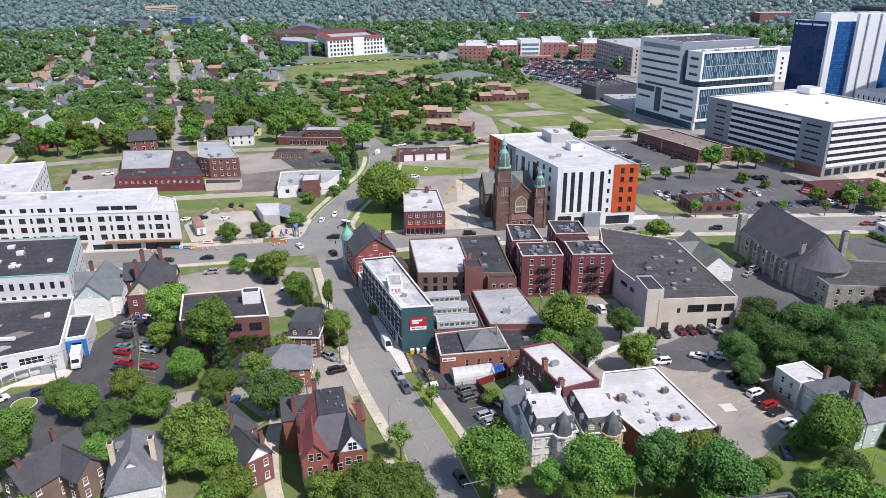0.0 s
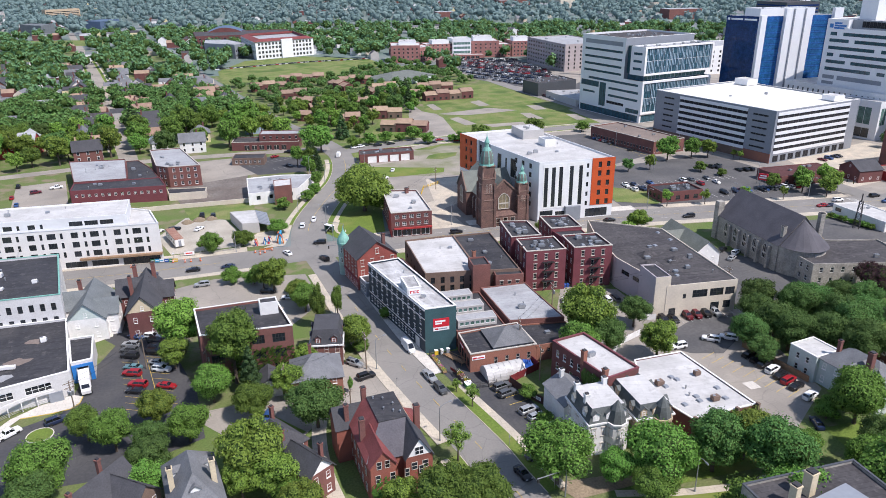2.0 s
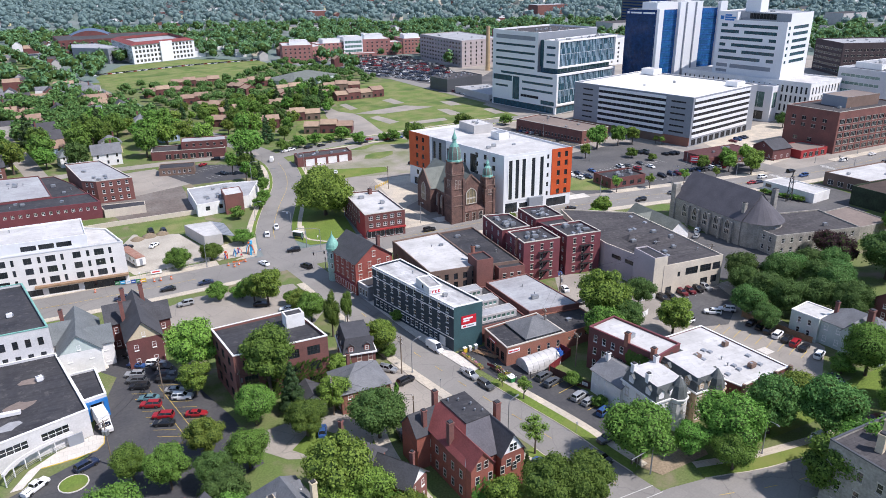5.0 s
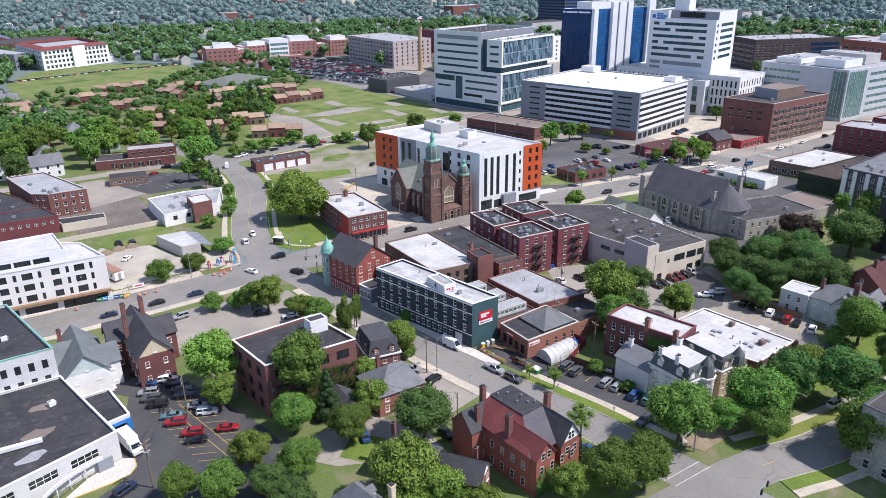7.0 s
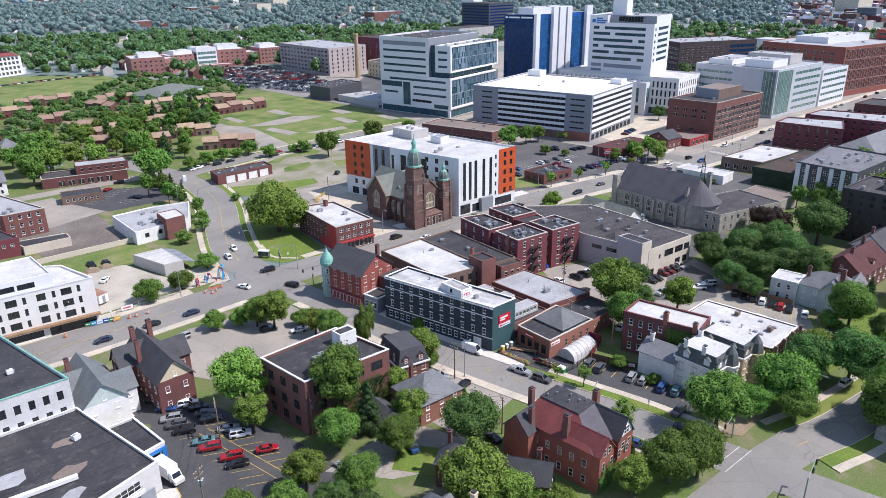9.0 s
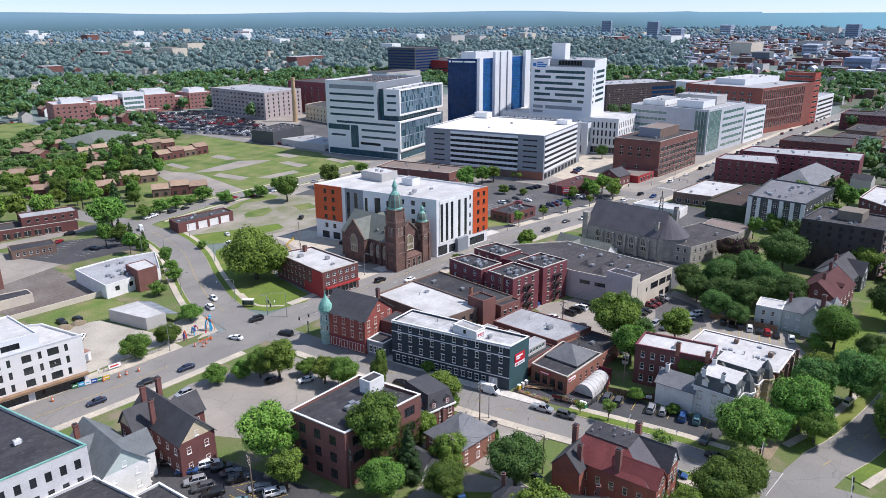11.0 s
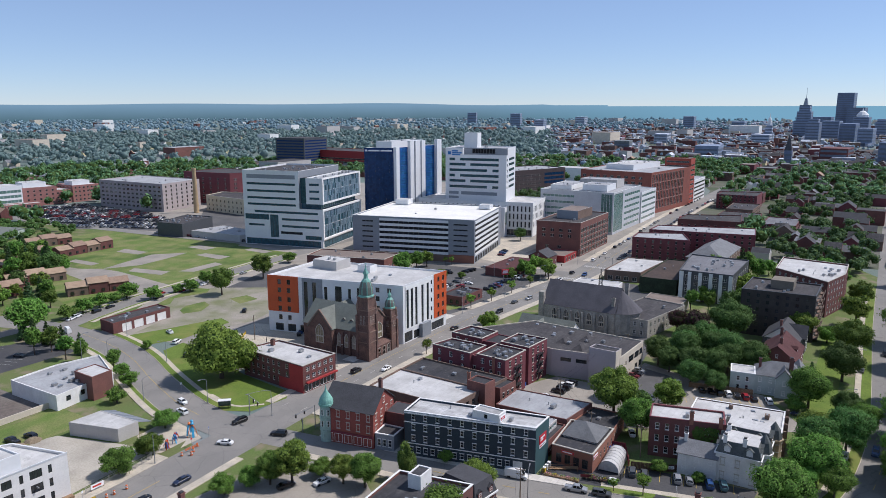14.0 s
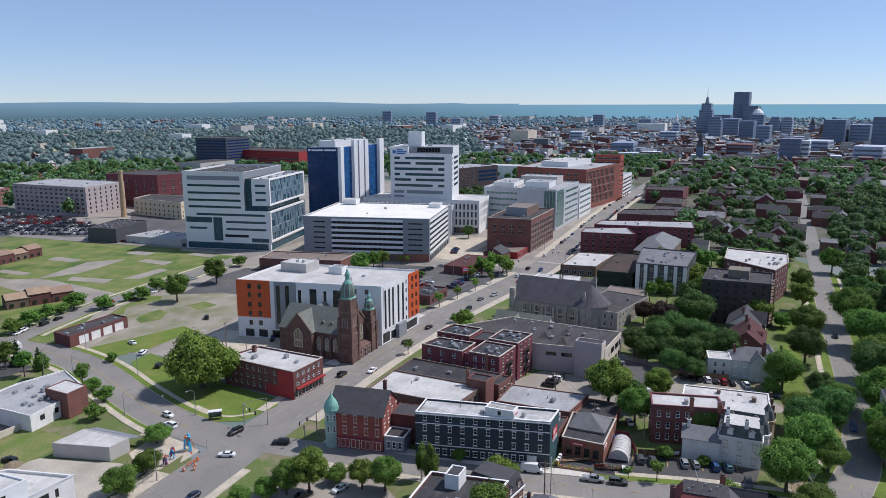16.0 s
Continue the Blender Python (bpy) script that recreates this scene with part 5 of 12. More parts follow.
m = Matrix.Translation((50.9 - garden.location.x, 137.9 - garden.location.y, 3.3)) @ Matrix.Rotation(radians(-11.6), 4, "Z")
sign(garden, m, 3.2, 0.9, SIGN_WHITE, [(0.2, 0.25, 0.9, 0.4, SIGN_RED), (1.3, 0.3, 1.6, 0.25, SIGN_RED)], "white sign with red bars")
m = Matrix.Translation((52.3 - garden.location.x, 146.0 - garden.location.y, 3.5)) @ Matrix.Rotation(radians(-103.5), 4, "Z")
sign(garden, m, 3.4, 0.7, SIGN_RED, [(0.3, 0.2, 2.6, 0.3, SIGN_WHITE)], "red fascia sign with a white bar")
block("brick_store_room", "low orange brick store with a black roof", "shop", [(67.2, 134.8), (79.0, 133.0), (81.0, 142.0), (69.2, 146.2)], 4.4, ORANGE_BRICK, ROOF_BLACK, {0: sash(6, 0.8, [2.2], 0.9, "arch", 0.6)}, 0.3, units=1, seed=44)

# garden tunnel of white film
tun = thing("garden_tunnel", "white film garden tunnel on hoops", "greenhouse", 56.8, 133.6, 0.1, -8)
g = Mesh()
ring = [(2.5 * math.cos(math.pi * i / 12), 0.4 + 2.6 * math.sin(math.pi * i / 12)) for i in range(13)]
for a, b in zip(ring, ring[1:]):
    g.face([(-4.8, a[0], a[1]), (4.8, a[0], a[1]), (4.8, b[0], b[1]), (-4.8, b[0], b[1])][::-1])
for s in (-4.8, 4.8):
    g.face([(s, p[0], p[1]) for p in ring])
g.box(-4.8, -2.56, 0, 4.8, -2.46, 0.42)
g.box(-4.8, 2.46, 0, 4.8, 2.56, 0.42)
g.make("cover", ROOF_WHITE, tun)
for i in range(7):
    h = Mesh()
    for a, b in zip(ring, ring[1:]):
        h.beam((-4.8 + 1.6 * i, a[0] * 1.01, a[1] * 1.01), (-4.8 + 1.6 * i, b[0] * 1.01, b[1] * 1.01), 0.07, 0.07)
    h.make("hoop", STEEL, tun)

# dark-red flats with the white roof, the long white-roofed office, the terrace
flats = block("brick_flats", "three-storey dark red brick flats with a white roof", "apartment house", [(65.6, 107.3), (74.0, 107.5), (73.5, 125.5), (64.9, 125.7)], 10.8, DARK_BRICK, ROOF_WHITE,
              {3: both(sash(7, 1.0, [1.2, 4.4, 7.6], 1.7, "sash", 0.8, 0.8, {(0, 4), (1, 4), (2, 4)})), 2: sash(3, 1.0, [1.2, 4.4, 7.6], 1.7, "sash")}, 0.4, MAROON, units=1, seed=51)
chimney(flats, -3.8, -1.0, 9.8, 13.2, 1.0, ORANGE_BRICK)
chimney(flats, -3.8, -8.0, 9.8, 12.4, 1.0, ORANGE_BRICK)
g = Mesh()
rnd = random.Random(9)
for i in range(420):
    y, z = rnd.uniform(-7.5, -1.6), rnd.uniform(0.5, 9.6)
    s = rnd.uniform(0.2, 0.45)
    g.face([(-4.45 - rnd.uniform(0, 0.25), y - s, z - s), (-4.5 - rnd.uniform(0, 0.2), y + s, z - s * 0.6), (-4.42 - rnd.uniform(0, 0.2), y + s * 0.6, z + s), (-4.5, y - s * 0.5, z + s * 0.8)][::-1])
IVY = leafy("ivy", (0.05, 0.11, 0.02), (0.09, 0.17, 0.03))
g.make("ivy", IVY, flats, "green ivy on the brick wall")
office = block("long_office", "long one-storey brick office with a white flat roof", "office", [(75.5, 93.2), (90.8, 90.8), (93.0, 114.0), (81.0, 116.2), (74.3, 107.4)], 6.2, DARK_BRICK, ROOF_WHITE,
               {0: lambda L: [(1.0 + i * 4.9, 4.7 + i * 4.9, 3.0, 5.2, "stone_9") for i in range(3)]}, 0.25, WHITE_TRIM, units=5, seed=55, unit_mat=BROWN_BRICK, skylights=8)
for i in range(4):
    g = Mesh()
    x, y = 75.6 + i * 4.95 - office.location.x, 92.9 - i * 0.78 - office.location.y
    g.box(x - 0.3, y - 0.7, 0, x + 0.3, y + 0.1, 6.9)
    g.make("fin", BROWN_BRICK, office)


def mansard_house(label, x, y, yaw, w, d, wall, roof, top, eave=6.6, ridge=9.8, n=(4, 3), style="hood", bay=True):
    """A house with steep roof slopes, a flat top and dormers."""
    e = thing("mansard_house", label, "house", x, y, 0, yaw, "mansard houses")
    X, Y = w / 2, d / 2
    g = Mesh()
    g.prism([(-X, -Y), (X, -Y), (X, Y), (-X, Y)], 0, eave)
    g.make("wall", wall, e)
    g = Mesh()
    g.prism([(-X - 0.35, -Y - 0.35), (X + 0.35, -Y - 0.35), (X + 0.35, Y + 0.35), (-X - 0.35, Y + 0.35)], eave, eave + 0.35)
    g.make("cornice", WHITE_TRIM, e)
    g = Mesh()
    k = 0.85
    g.prism([(-X - 0.1, -Y - 0.1), (X + 0.1, -Y - 0.1), (X + 0.1, Y + 0.1), (-X - 0.1, Y + 0.1)], eave + 0.35, ridge, 0, 1, [(-X + k, -Y + k), (X - k, -Y + k), (X - k, Y - k), (-X + k, Y - k)])
    g.make("roof", [roof, top], e)
    fz = [0.9, 0.9 + eave / 2]
    for turn, run, off, c in ((0, w, Y, n[0]), (180, w, Y, n[0]), (90, d, X, n[1]), (-90, d, X, n[1])):
        m = Matrix.Rotation(radians(turn), 4, "Z") @ Matrix.Translation((0, -off, 0))
        put_windows(e, m, [(-run / 2 + run * (i + 0.5) / c - 0.5, z, 1.0, 1.8, style) for z in fz for i in range(c)])
        for i in range(max(1, c - 1)):
            dormer(e, m @ Matrix.Translation((-run / 2 + run * (i + 0.5) / max(1, c - 1), 0.05, eave + 0.5)), 1.4, 1.6, 1.4, wall, roof)
    if bay:
        g = Mesh()
        g.turn(X * 0.35, -Y, [(0, 1.9), (eave, 1.9), (eave, 2.2), (eave + 0.35, 2.2), (eave + 0.35, 1.9)], 8)
        o = g.make("bay_tower", [wall], e)
        g = Mesh()
        g.turn(X * 0.35, -Y, [(eave + 0.36, 1.92), (ridge - 0.3, 1.3), (ridge + 1.6, 0.1)], 8)
        g.make("bay_roof", [roof], o)
        for a in (-60, 0, 60):
            put_windows(o, Matrix.Translation((X * 0.35, -Y, 0)) @ Matrix.Rotation(radians(a), 4, "Z") @ Matrix.Translation((0, -1.72, 0)), [(-0.45, z, 0.9, 1.8, style) for z in fz])
    return e


wm = mansard_house("white painted mansard terrace house with a white flat top", 60.3, 103.9, -12, 8.6, 10.0, WHITE_WALL, SLATE_DARK, ROOF_WHITE, 7.2, 10.4)
for cx, cy in ((-3.2, 3.2), (-3.2, -1.2), (3.0, 3.4)):
    chimney(wm, cx, cy, 9.0, 12.0, 0.9, WHITE_WALL)
house("rear_wing", "white two-storey rear wing with grey roof", 60.8, 113.3, 82, 9.0, 7.6, 5.8, 7.9, WHITE_WALL, SHINGLE_GREY, "gable", 2, (3, 2), chimneys=((3.2, 0.5, 6.5, 9.6, 0.8, WHITE_WALL),))
mansard_house("tan mansard terrace house with slate slopes", 69.4, 101.6, -12, 7.8, 11.5, TAN_WALL, SLATE_DARK, ROOF_WHITE, 7.2, 10.2)

# red mansion
MANSION_BRICK = material("warm_red_brick", (0.290, 0.092, 0.062), 0.9, 0.2, 0.3, 6.0, bump=0.3, stain=(0.21, 0.075, 0.055))
man = thing("brick_mansion", "large red brick mansion with red roofs and tall chimneys", "house", 19.3, 116.4, 0, -7)
FOOT.append([(13.6, 109.0), (25.0, 107.5), (25.8, 124.0), (14.6, 125.4)])
g = Mesh()
g.prism([(-5.75, -8.5), (5.75, -8.5), (5.75, 8.5), (-5.75, 8.5)], 0, 9.2)
g.make("wall", MANSION_BRICK, man)
low_, top_ = [(-6.15, -8.9, 9.0), (6.15, -8.9, 9.0), (6.15, 8.9, 9.0), (-6.15, 8.9, 9.0)], [(-1.6, -2.6, 13.3), (4.0, -2.6, 13.3), (4.0, 6.4, 13.3), (-1.6, 6.4, 13.3)]
for i, mt in enumerate((SLATE_GREY, SHINGLE_TAN, SHINGLE_RED, SHINGLE_RED)):
    g = Mesh()
    j = (i + 1) % 4
    roof_slab(g, [low_[i], low_[j], top_[j], top_[i]])
    g.make("roof_slope", mt, man, ("grey slate front slope", "brown shingle slope", "red shingle slope", "red shingle slope")[i])
g = Mesh()
g.box(-1.75, -2.75, 13.2, 4.15, 6.55, 13.42)
flat_ = g.make("flat_roof", ROOF_BLACK, man, "black felt on the flat top")
for x, y in ((0.4, 1.0), (2.6, 2.0), (3.2, -1.2), (1.2, 4.4), (2.0, -0.4), (-0.6, 5.4)):
    g = Mesh()
    g.tube(x, y, 13.42, 13.95, 0.13, 0.13, 8)
    g.tube(x, y, 13.95, 14.05, 0.22, 0.16, 8)
    g.make("vent_pipe", STEEL, flat_)
pitched(man, 9.0, 5.0, 9.2, 12.4, MANSION_BRICK, SHINGLE_RED, "gable", pose(-3.2, -5.8, 0, 0, 0, -90), 0.3)
pitched(man, 7.0, 5.4, 9.2, 13.4, MANSION_BRICK, SHINGLE_DARK, "gable", pose(4.0, -6.6, 0, 0, 0, -90), 0.3, gable_mat=WHITE_TRIM)
pitched(man, 6.5, 6.0, 8.6, 12.2, MANSION_BRICK, SHINGLE_DARK, "gable", pose(-5.6, 7.0, 0, 0, 0, 180), 0.3)
pitched(man, 5.0, 5.0, 8.0, 10.6, MANSION_BRICK, SHINGLE_RED, "hip", pose(5.4, 4.0, 0), 0.3)
for turn, run, off in ((0, 11.5, 10.35), (90, 17, 6.4), (-90, 17, 5.85), (180, 11.5, 8.6)):
    mm = Matrix.Rotation(radians(turn), 4, "Z") @ Matrix.Translation((0, -off, 0))
    n = 4 if run < 12 else 6
    put_windows(man, mm, [(-run / 2 + run * (i + 0.5) / n - 0.5, z, 1.0, 1.9, "arch") for z in (1.2, 5.0) for i in range(n)])
put_windows(man, Matrix.Translation((-3.2, -10.32, 0)), [(-1.3, 8.2, 1.0, 1.8, "arch"), (0.3, 8.2, 1.0, 1.8, "arch")])
put_windows(man, Matrix.Translation((4.0, -10.15, 0)), [(-0.9, 9.4, 1.8, 1.9, "white_2"), (-1.6, 6.0, 1.2, 1.8, "arch"), (0.6, 6.0, 1.2, 1.8, "arch")])
for c in ((-5.0, -2.2, 8.0, 14.8, 1.1), (6.4, -1.6, 6.0, 14.8, 1.1), (-1.8, 8.6, 8.5, 14.6, 1.0), (-6.4, 5.2, 8.5, 13.6, 0.9)):
    chimney(man, *c, mat=RED_BRICK)
g = Mesh()
rnd = random.Random(10)
for i in range(350):
    x, z = rnd.uniform(-5.6, 0.4), rnd.uniform(0.3, 6.5) * rnd.uniform(0.4, 1)
    s = rnd.uniform(0.2, 0.4)
    g.face([(x - s, -10.42 - rnd.uniform(0, 0.3), z - s), (x + s, -10.45 - rnd.uniform(0, 0.3), z - s * 0.5), (x + s * 0.5, -10.4 - rnd.uniform(0, 0.3), z + s)])
g.make("ivy", IVY, man, "green ivy on the brick gable")
man.scale = (0.94, 0.96, 0.90)
man.scale = (0.94, 0.96, 0.90)

# brick school block with ivy
school = block("brick_school", "three-storey brick block with a black flat roof and a white coping", "school", [(-5.8, 162.8), (14.2, 157.8), (14.7, 174.4), (-4.6, 177.6)], 12.8, RED_BRICK, ROOF_BLACK,
               {0: sash(4, 2.9, [1.2, 5.0, 8.9], 2.2, "dark_4", 1.0), 3: sash(3, 1.8, [1.2, 5.0, 8.9], 2.2, "dark_3", 1.2), 1: sash(4, 2.2, [1.2, 5.0, 8.9], 2.2, "dark_3")}, 0.6, WHITE_TRIM, units=5, seed=61)
block("penthouse", "", "", [(9.2, 167.4), (13.4, 166.6), (13.8, 169.6), (9.6, 170.4)], 15.4, WHITE_WALL, ROOF_BLACK, {}, 0.2, z0=12.0, parent=school)
g = Mesh()
rnd = random.Random(12)
for i in range(700):
    u = rnd.random()
    x, z = 6 + 14.0 * rnd.random() ** 1.4, rnd.uniform(0, 1) ** 1.3 * 8.0
    px0, py0 = -5.8 + x, 162.8 - x * 0.25 - 0.15 - rnd.uniform(0, 0.4)
    s = rnd.uniform(0.25, 0.5)
    g.face([(px0 - s - school.location.x, py0 - school.location.y, z - s), (px0 + s - school.location.x, py0 - 0.1 - school.location.y, z - s * 0.4), (px0 + s * 0.4 - school.location.x, py0 - school.location.y - 0.2, z + s)])
g.make("ivy", IVY, school, "ivy over the lower wall")

mansard_house("dark slate mansard brick house with small dormers", 23.6, 161.8, -22, 7.6, 10.0, RED_BRICK, SHINGLE_DARK, SHINGLE_DARK, 5.6, 9.6, (3, 3), bay=False)
house("brick_house", "brick house with a grey hipped roof and ivy", 16.6, 149.4, -14, 11.0, 10.0, 5.3, 9.0, ORANGE_BRICK, SHINGLE_GREY, "hip", 2, (3, 3), "sash", ((-1.0, 4.2, 5.5, 9.2),))
house("white_garage", "small white garage with grey gabled roof", 6.6, 153.6, -104, 6.4, 5.6, 2.8, 4.8, WHITE_WALL, SHINGLE_DARK, "gable", 1, (1, 2))
house("brick_house", "brick house with dark slate roof and chimneys", 2.0, 128.6, -68, 10.5, 6.0, 5.4, 8.0, RED_BRICK, SHINGLE_DARK, "hip", 2, (3, 2), "sash", ((-3.6, 1.5, 5.6, 9.6), (3.6, -1.6, 5.6, 9.0)))
house("brick_house", "red brick gabled house with white trim", 4.2, 116.8, -68, 8.0, 5.6, 6.2, 9.0, RED_BRICK, SHINGLE_DARK, "gable", 2, (2, 2), "sash", ((1.6, 2.0, 6.5, 10.0),), gable_mat=WHITE_TRIM)
house("white_house", "white timber house with a grey roof, dormer and tan chimneys", -15.3, 119.6, 88, 15.5, 8.6, 6.8, 11.6, WHITE_WALL, SHINGLE_GREY, "hip", 2, (5, 3), "sash", ((-1.0, 3.4, 7.5, 12.2, 0.9, CREAM), (-2.0, -3.4, 7.5, 12.4, 0.9, CREAM)), dormers=((-5.5, 0.0, 8.2, -90), (2.5, -2.9, 7.8, 0), (2.0, 2.9, 7.8, 180)))
house("grey_house", "timber house with a dark grey cross-gabled roof", -30.6, 125.6, 40, 13.0, 7.5, 5.6, 9.4, BROWN_BRICK, SHINGLE_DARK, "gable", 2, (3, 2), "sash", ((3.0, 1.6, 6, 11.0), (-5.0, -0.5, 6, 10.6)), wings=((3.0, -4.5, 90, 8.0, 6.0, 5.6, 8.6, "gable"),))
house("white_house", "white timber house with blue-grey cross-gabled roofs", -26.8, 207.2, 78, 17.0, 9.2, 6.4, 10.8, WHITE_WALL, SHINGLE_BLUE, "gable", 2, (4, 2), "sash", ((5.0, 3.0, 7, 12.0, 0.9, RED_BRICK),), wings=((2.0, 4.5, 90, 7.5, 7.0, 6.4, 10.2, "gable"), (-3.0, -4.0, 90, 6.5, 6.0, 6.4, 9.6, "gable")), gable_mat=GREY_GREEN)
house("brick_house", "dark red brick Victorian house with steep slate gables", -13.4, 203.4, 79, 20.0, 8.0, 7.6, 12.0, DARK_BRICK, SHINGLE_DARK, "gable", 2, (6, 2), "sash", ((6.0, 2.5, 8, 14.6, 1.0), (8.0, -2.0, 8, 14.2, 1.0), (1.0, 3.4, 8, 13.6, 0.9)), wings=((5.0, 3.4, 90, 8.0, 6.0, 7.6, 11.4, "gable"), (2.0, -3.6, 90, 7.0, 6.0, 7.6, 11.0, "gable")), gable_mat=CREAM)

# white institution on the left
inst = block("white_institution", "white painted brick block with a black flat roof", "institution", [(-55.0, 207.0), (-33.2, 202.2), (-33.0, 233.4), (-58.0, 239.0)], 13.2, WHITE_BRICK, ROOF_BLACK,
             {0: sash(8, 1.15, [1.6, 5.2, 9.0], 2.0, "dark", 0.8), 1: sash(9, 1.15, [1.6, 5.2, 9.0], 2.0, "dark", 0.8)}, 0.6, COPPER_GREEN, units=9, seed=71, unit_mat=WHITE_WALL)
block("white_wing", "low white institution wing with a black roof and a loading dock", "institution", [(-66.0, 170.0), (-33.2, 172.8), (-33.0, 202.0), (-55.2, 206.8), (-72.0, 208.0)], 6.3, WHITE_BRICK, ROOF_BLACK,
      {0: lambda L: [(L - 9.2 - i * 7.5, L - 4.0 - i * 7.5, 3.0, 4.8, "white_4") for i in range(4)]}, 0.5, WHITE_TRIM, units=4, seed=72, unit_mat=WHITE_WALL)
annex = block("white_annex", "white annex with a loading bay", "institution", [(-33.0, 178.2), (-28.4, 178.2), (-27.4, 190.6), (-33.0, 191.6)], 5.4, WHITE_BRICK, ROOF_BLACK, {0: lambda L: [(1.2, L - 1.2, 0.2, 3.9, "open")]}, 0.4, WHITE_TRIM)
for a, b, z, hh in (((-33.0, 178.2), (-28.4, 178.2), 4.0, 0.6), ((-33.0, 178.2), (-32.1, 178.2), 0.1, 3.9), ((-29.3, 178.2), (-28.4, 178.2), 0.1, 3.9)):
    front_band(annex, a, b, z, hh, 0.35, SIGN_BLUE, "dock_surround")
rampg = thing("entrance_ramp", "curved white entrance canopy over a railed ramp", "entrance canopy", -41.5, 170.5, 0, 0)
line = smooth_line([(-8.6, -4.6), (-6.8, -2.4), (-4.6, -1.0), (-2.0, 0.0), (1.0, 0.7), (4.6, 1.1)], 4)
inner = offsets(line, 0.45)
g = Mesh()
for i in range(len(line) - 1):
    g.prism(anticlockwise([line[i], line[i + 1], inner[i + 1], inner[i]]), 2.5, 3.1)
g.make("canopy_edge", WHITE_BRICK, rampg, "curved white canopy edge")
for i in range(0, len(line), 4):
    g = Mesh()
    g.tube(line[i][0], line[i][1] + 0.22, 0.05, 2.5, 0.12, 0.12, 8)
    g.make("post", WHITE_TRIM, rampg)
g = Mesh()
for z in (0.5, 0.85, 1.2):
    for i in range(len(line) - 1):
        g.beam((*line[i], z), (*line[i + 1], z), 0.06, 0.06)
g.make("rail", STEEL, rampg, "grey steel hand rail")
g = Mesh()
g.box(3.4, 0.9, 0.1, 6.2, 1.25, 2.5)
g.make("door", PANEL_GREY, rampg, "grey roller door")

# patches and ducts on the institution's roofs
wing_ = [o for o in bpy.data.objects if o.name == "white_wing"][0]
for x, y, s, k in ((-52, 190, 2.6, 1), (-44, 184, 1.8, 2), (-58, 181, 2.2, 3), (-40, 193, 1.5, 4), (-47, 177, 1.6, 5)):
    r = random.Random(k)
    g = Mesh()
    g.prism([(x + s * r.uniform(0.6, 1.2) * math.cos(i * 0.7) * 1.7 - wing_.location.x, y + s * r.uniform(0.6, 1.2) * math.sin(i * 0.7) - wing_.location.y) for i in range(9)], 5.81, 5.83)
    g.make("roof_patch", ROOF_LIGHT if k % 2 else ROOF_BROWN, wing_, "worn pale patch of roofing")
g = Mesh()
g.beam((-62 - wing_.location.x, 186 - wing_.location.y, 6.4), (-44 - wing_.location.x, 180.5 - wing_.location.y, 6.4), 0.9, 0.7)
g.make("duct", WHITE_WALL, wing_, "long white roof duct")

# new white flats along the cross street
f4 = [4.2, 7.4, 10.6]


def mixed(floors, h, start, end, pattern, step):
    """A repeating run of broad and narrow windows: pattern of (offset, width, style) every step metres."""
    def f(L):
        out, s0 = [], start
        while s0 < L - end:
            out += [(s0 + o, s0 + o + w, z, z + h, st) for o, w, st in pattern for z in floors if s0 + o + w < L - end]
            s0 += step
        return out
    return f


FLAT_RUN = [(0.4, 2.1, "black_2"), (4.0, 0.8, "black"), (6.1, 2.6, "black_3"), (10.0, 0.8, "black")]
new_flats = block("white_flats", "new four-storey apartment block in off-white cladding with black windows", "apartment building", [(-80.0, 268.5), (-3.8, 246.6), (-4.4, 262.0), (-12, 270.0), (-62.0, 281.0), (-77.0, 285.0)], 13.6, WHITE_CLAD, ROOF_WHITE,
                  {0: both(mixed(f4, 1.9, 1.0, 0.6, FLAT_RUN, 12.8), lambda L: [(L - 12.5, L - 1.0, 0.2, 2.8, "black_5"), (L - 22, L - 14, 0.6, 2.5, "black_5"), (L - 30, L - 23.5, 0.6, 2.5, "black_4"), (L - 46, L - 40.5, 0.5, 2.3, "black_3"), (L - 39.5, L - 35, 0.5, 2.3, "black_2")]), 1: sash(3, 1.5, f4, 1.9, "black_2", 1.2)}, 0.5, PANEL_WHITE, units=3, seed=81)
block("upper_floor", "", "", [(-79.2, 268.9), (-12.6, 249.75), (-10.0, 266.4), (-62, 279.4), (-76.0, 283.6)], 17.2, PANEL_WHITE, ROOF_WHITE, {0: both(mixed([14.2], 1.5, 1.0, 22.0, FLAT_RUN, 12.8), lambda L: [(L - 17.4 + i * 4.6, L - 13.4 + i * 4.6, 14.4, 15.9, "black_4") for i in range(3)])}, 0.4, z0=13.2, parent=new_flats, units=6, seed=85)
front_band(new_flats, (-28.0, 253.6), (-3.8, 246.6), 3.2, 0.55, 1.4, WOOD, "canopy")
front_band(new_flats, (-52.0, 260.45), (-34.0, 255.3), 3.0, 0.45, 1.2, WOOD, "canopy")
front_band(new_flats, (-80.0, 268.5), (-3.8, 246.6), 13.62, 0.3, 0.12, PANEL_WHITE)
block("white_flats", "four-storey white panelled apartment block with a white roof", "apartment building", [(-88.0, 288.0), (-54.0, 281.8), (-54.6, 336.0), (-88.0, 338.0)], 14.4, PANEL_WHITE, ROOF_WHITE,
      {1: sash(11, 1.7, [1.2, 4.6, 7.8, 11.0], 1.6, "black_2", 1.0)}, 0.5, units=5, seed=83)

# ---- further buildings ----
FL = [0.9, 4.1, 7.2, 10.2]
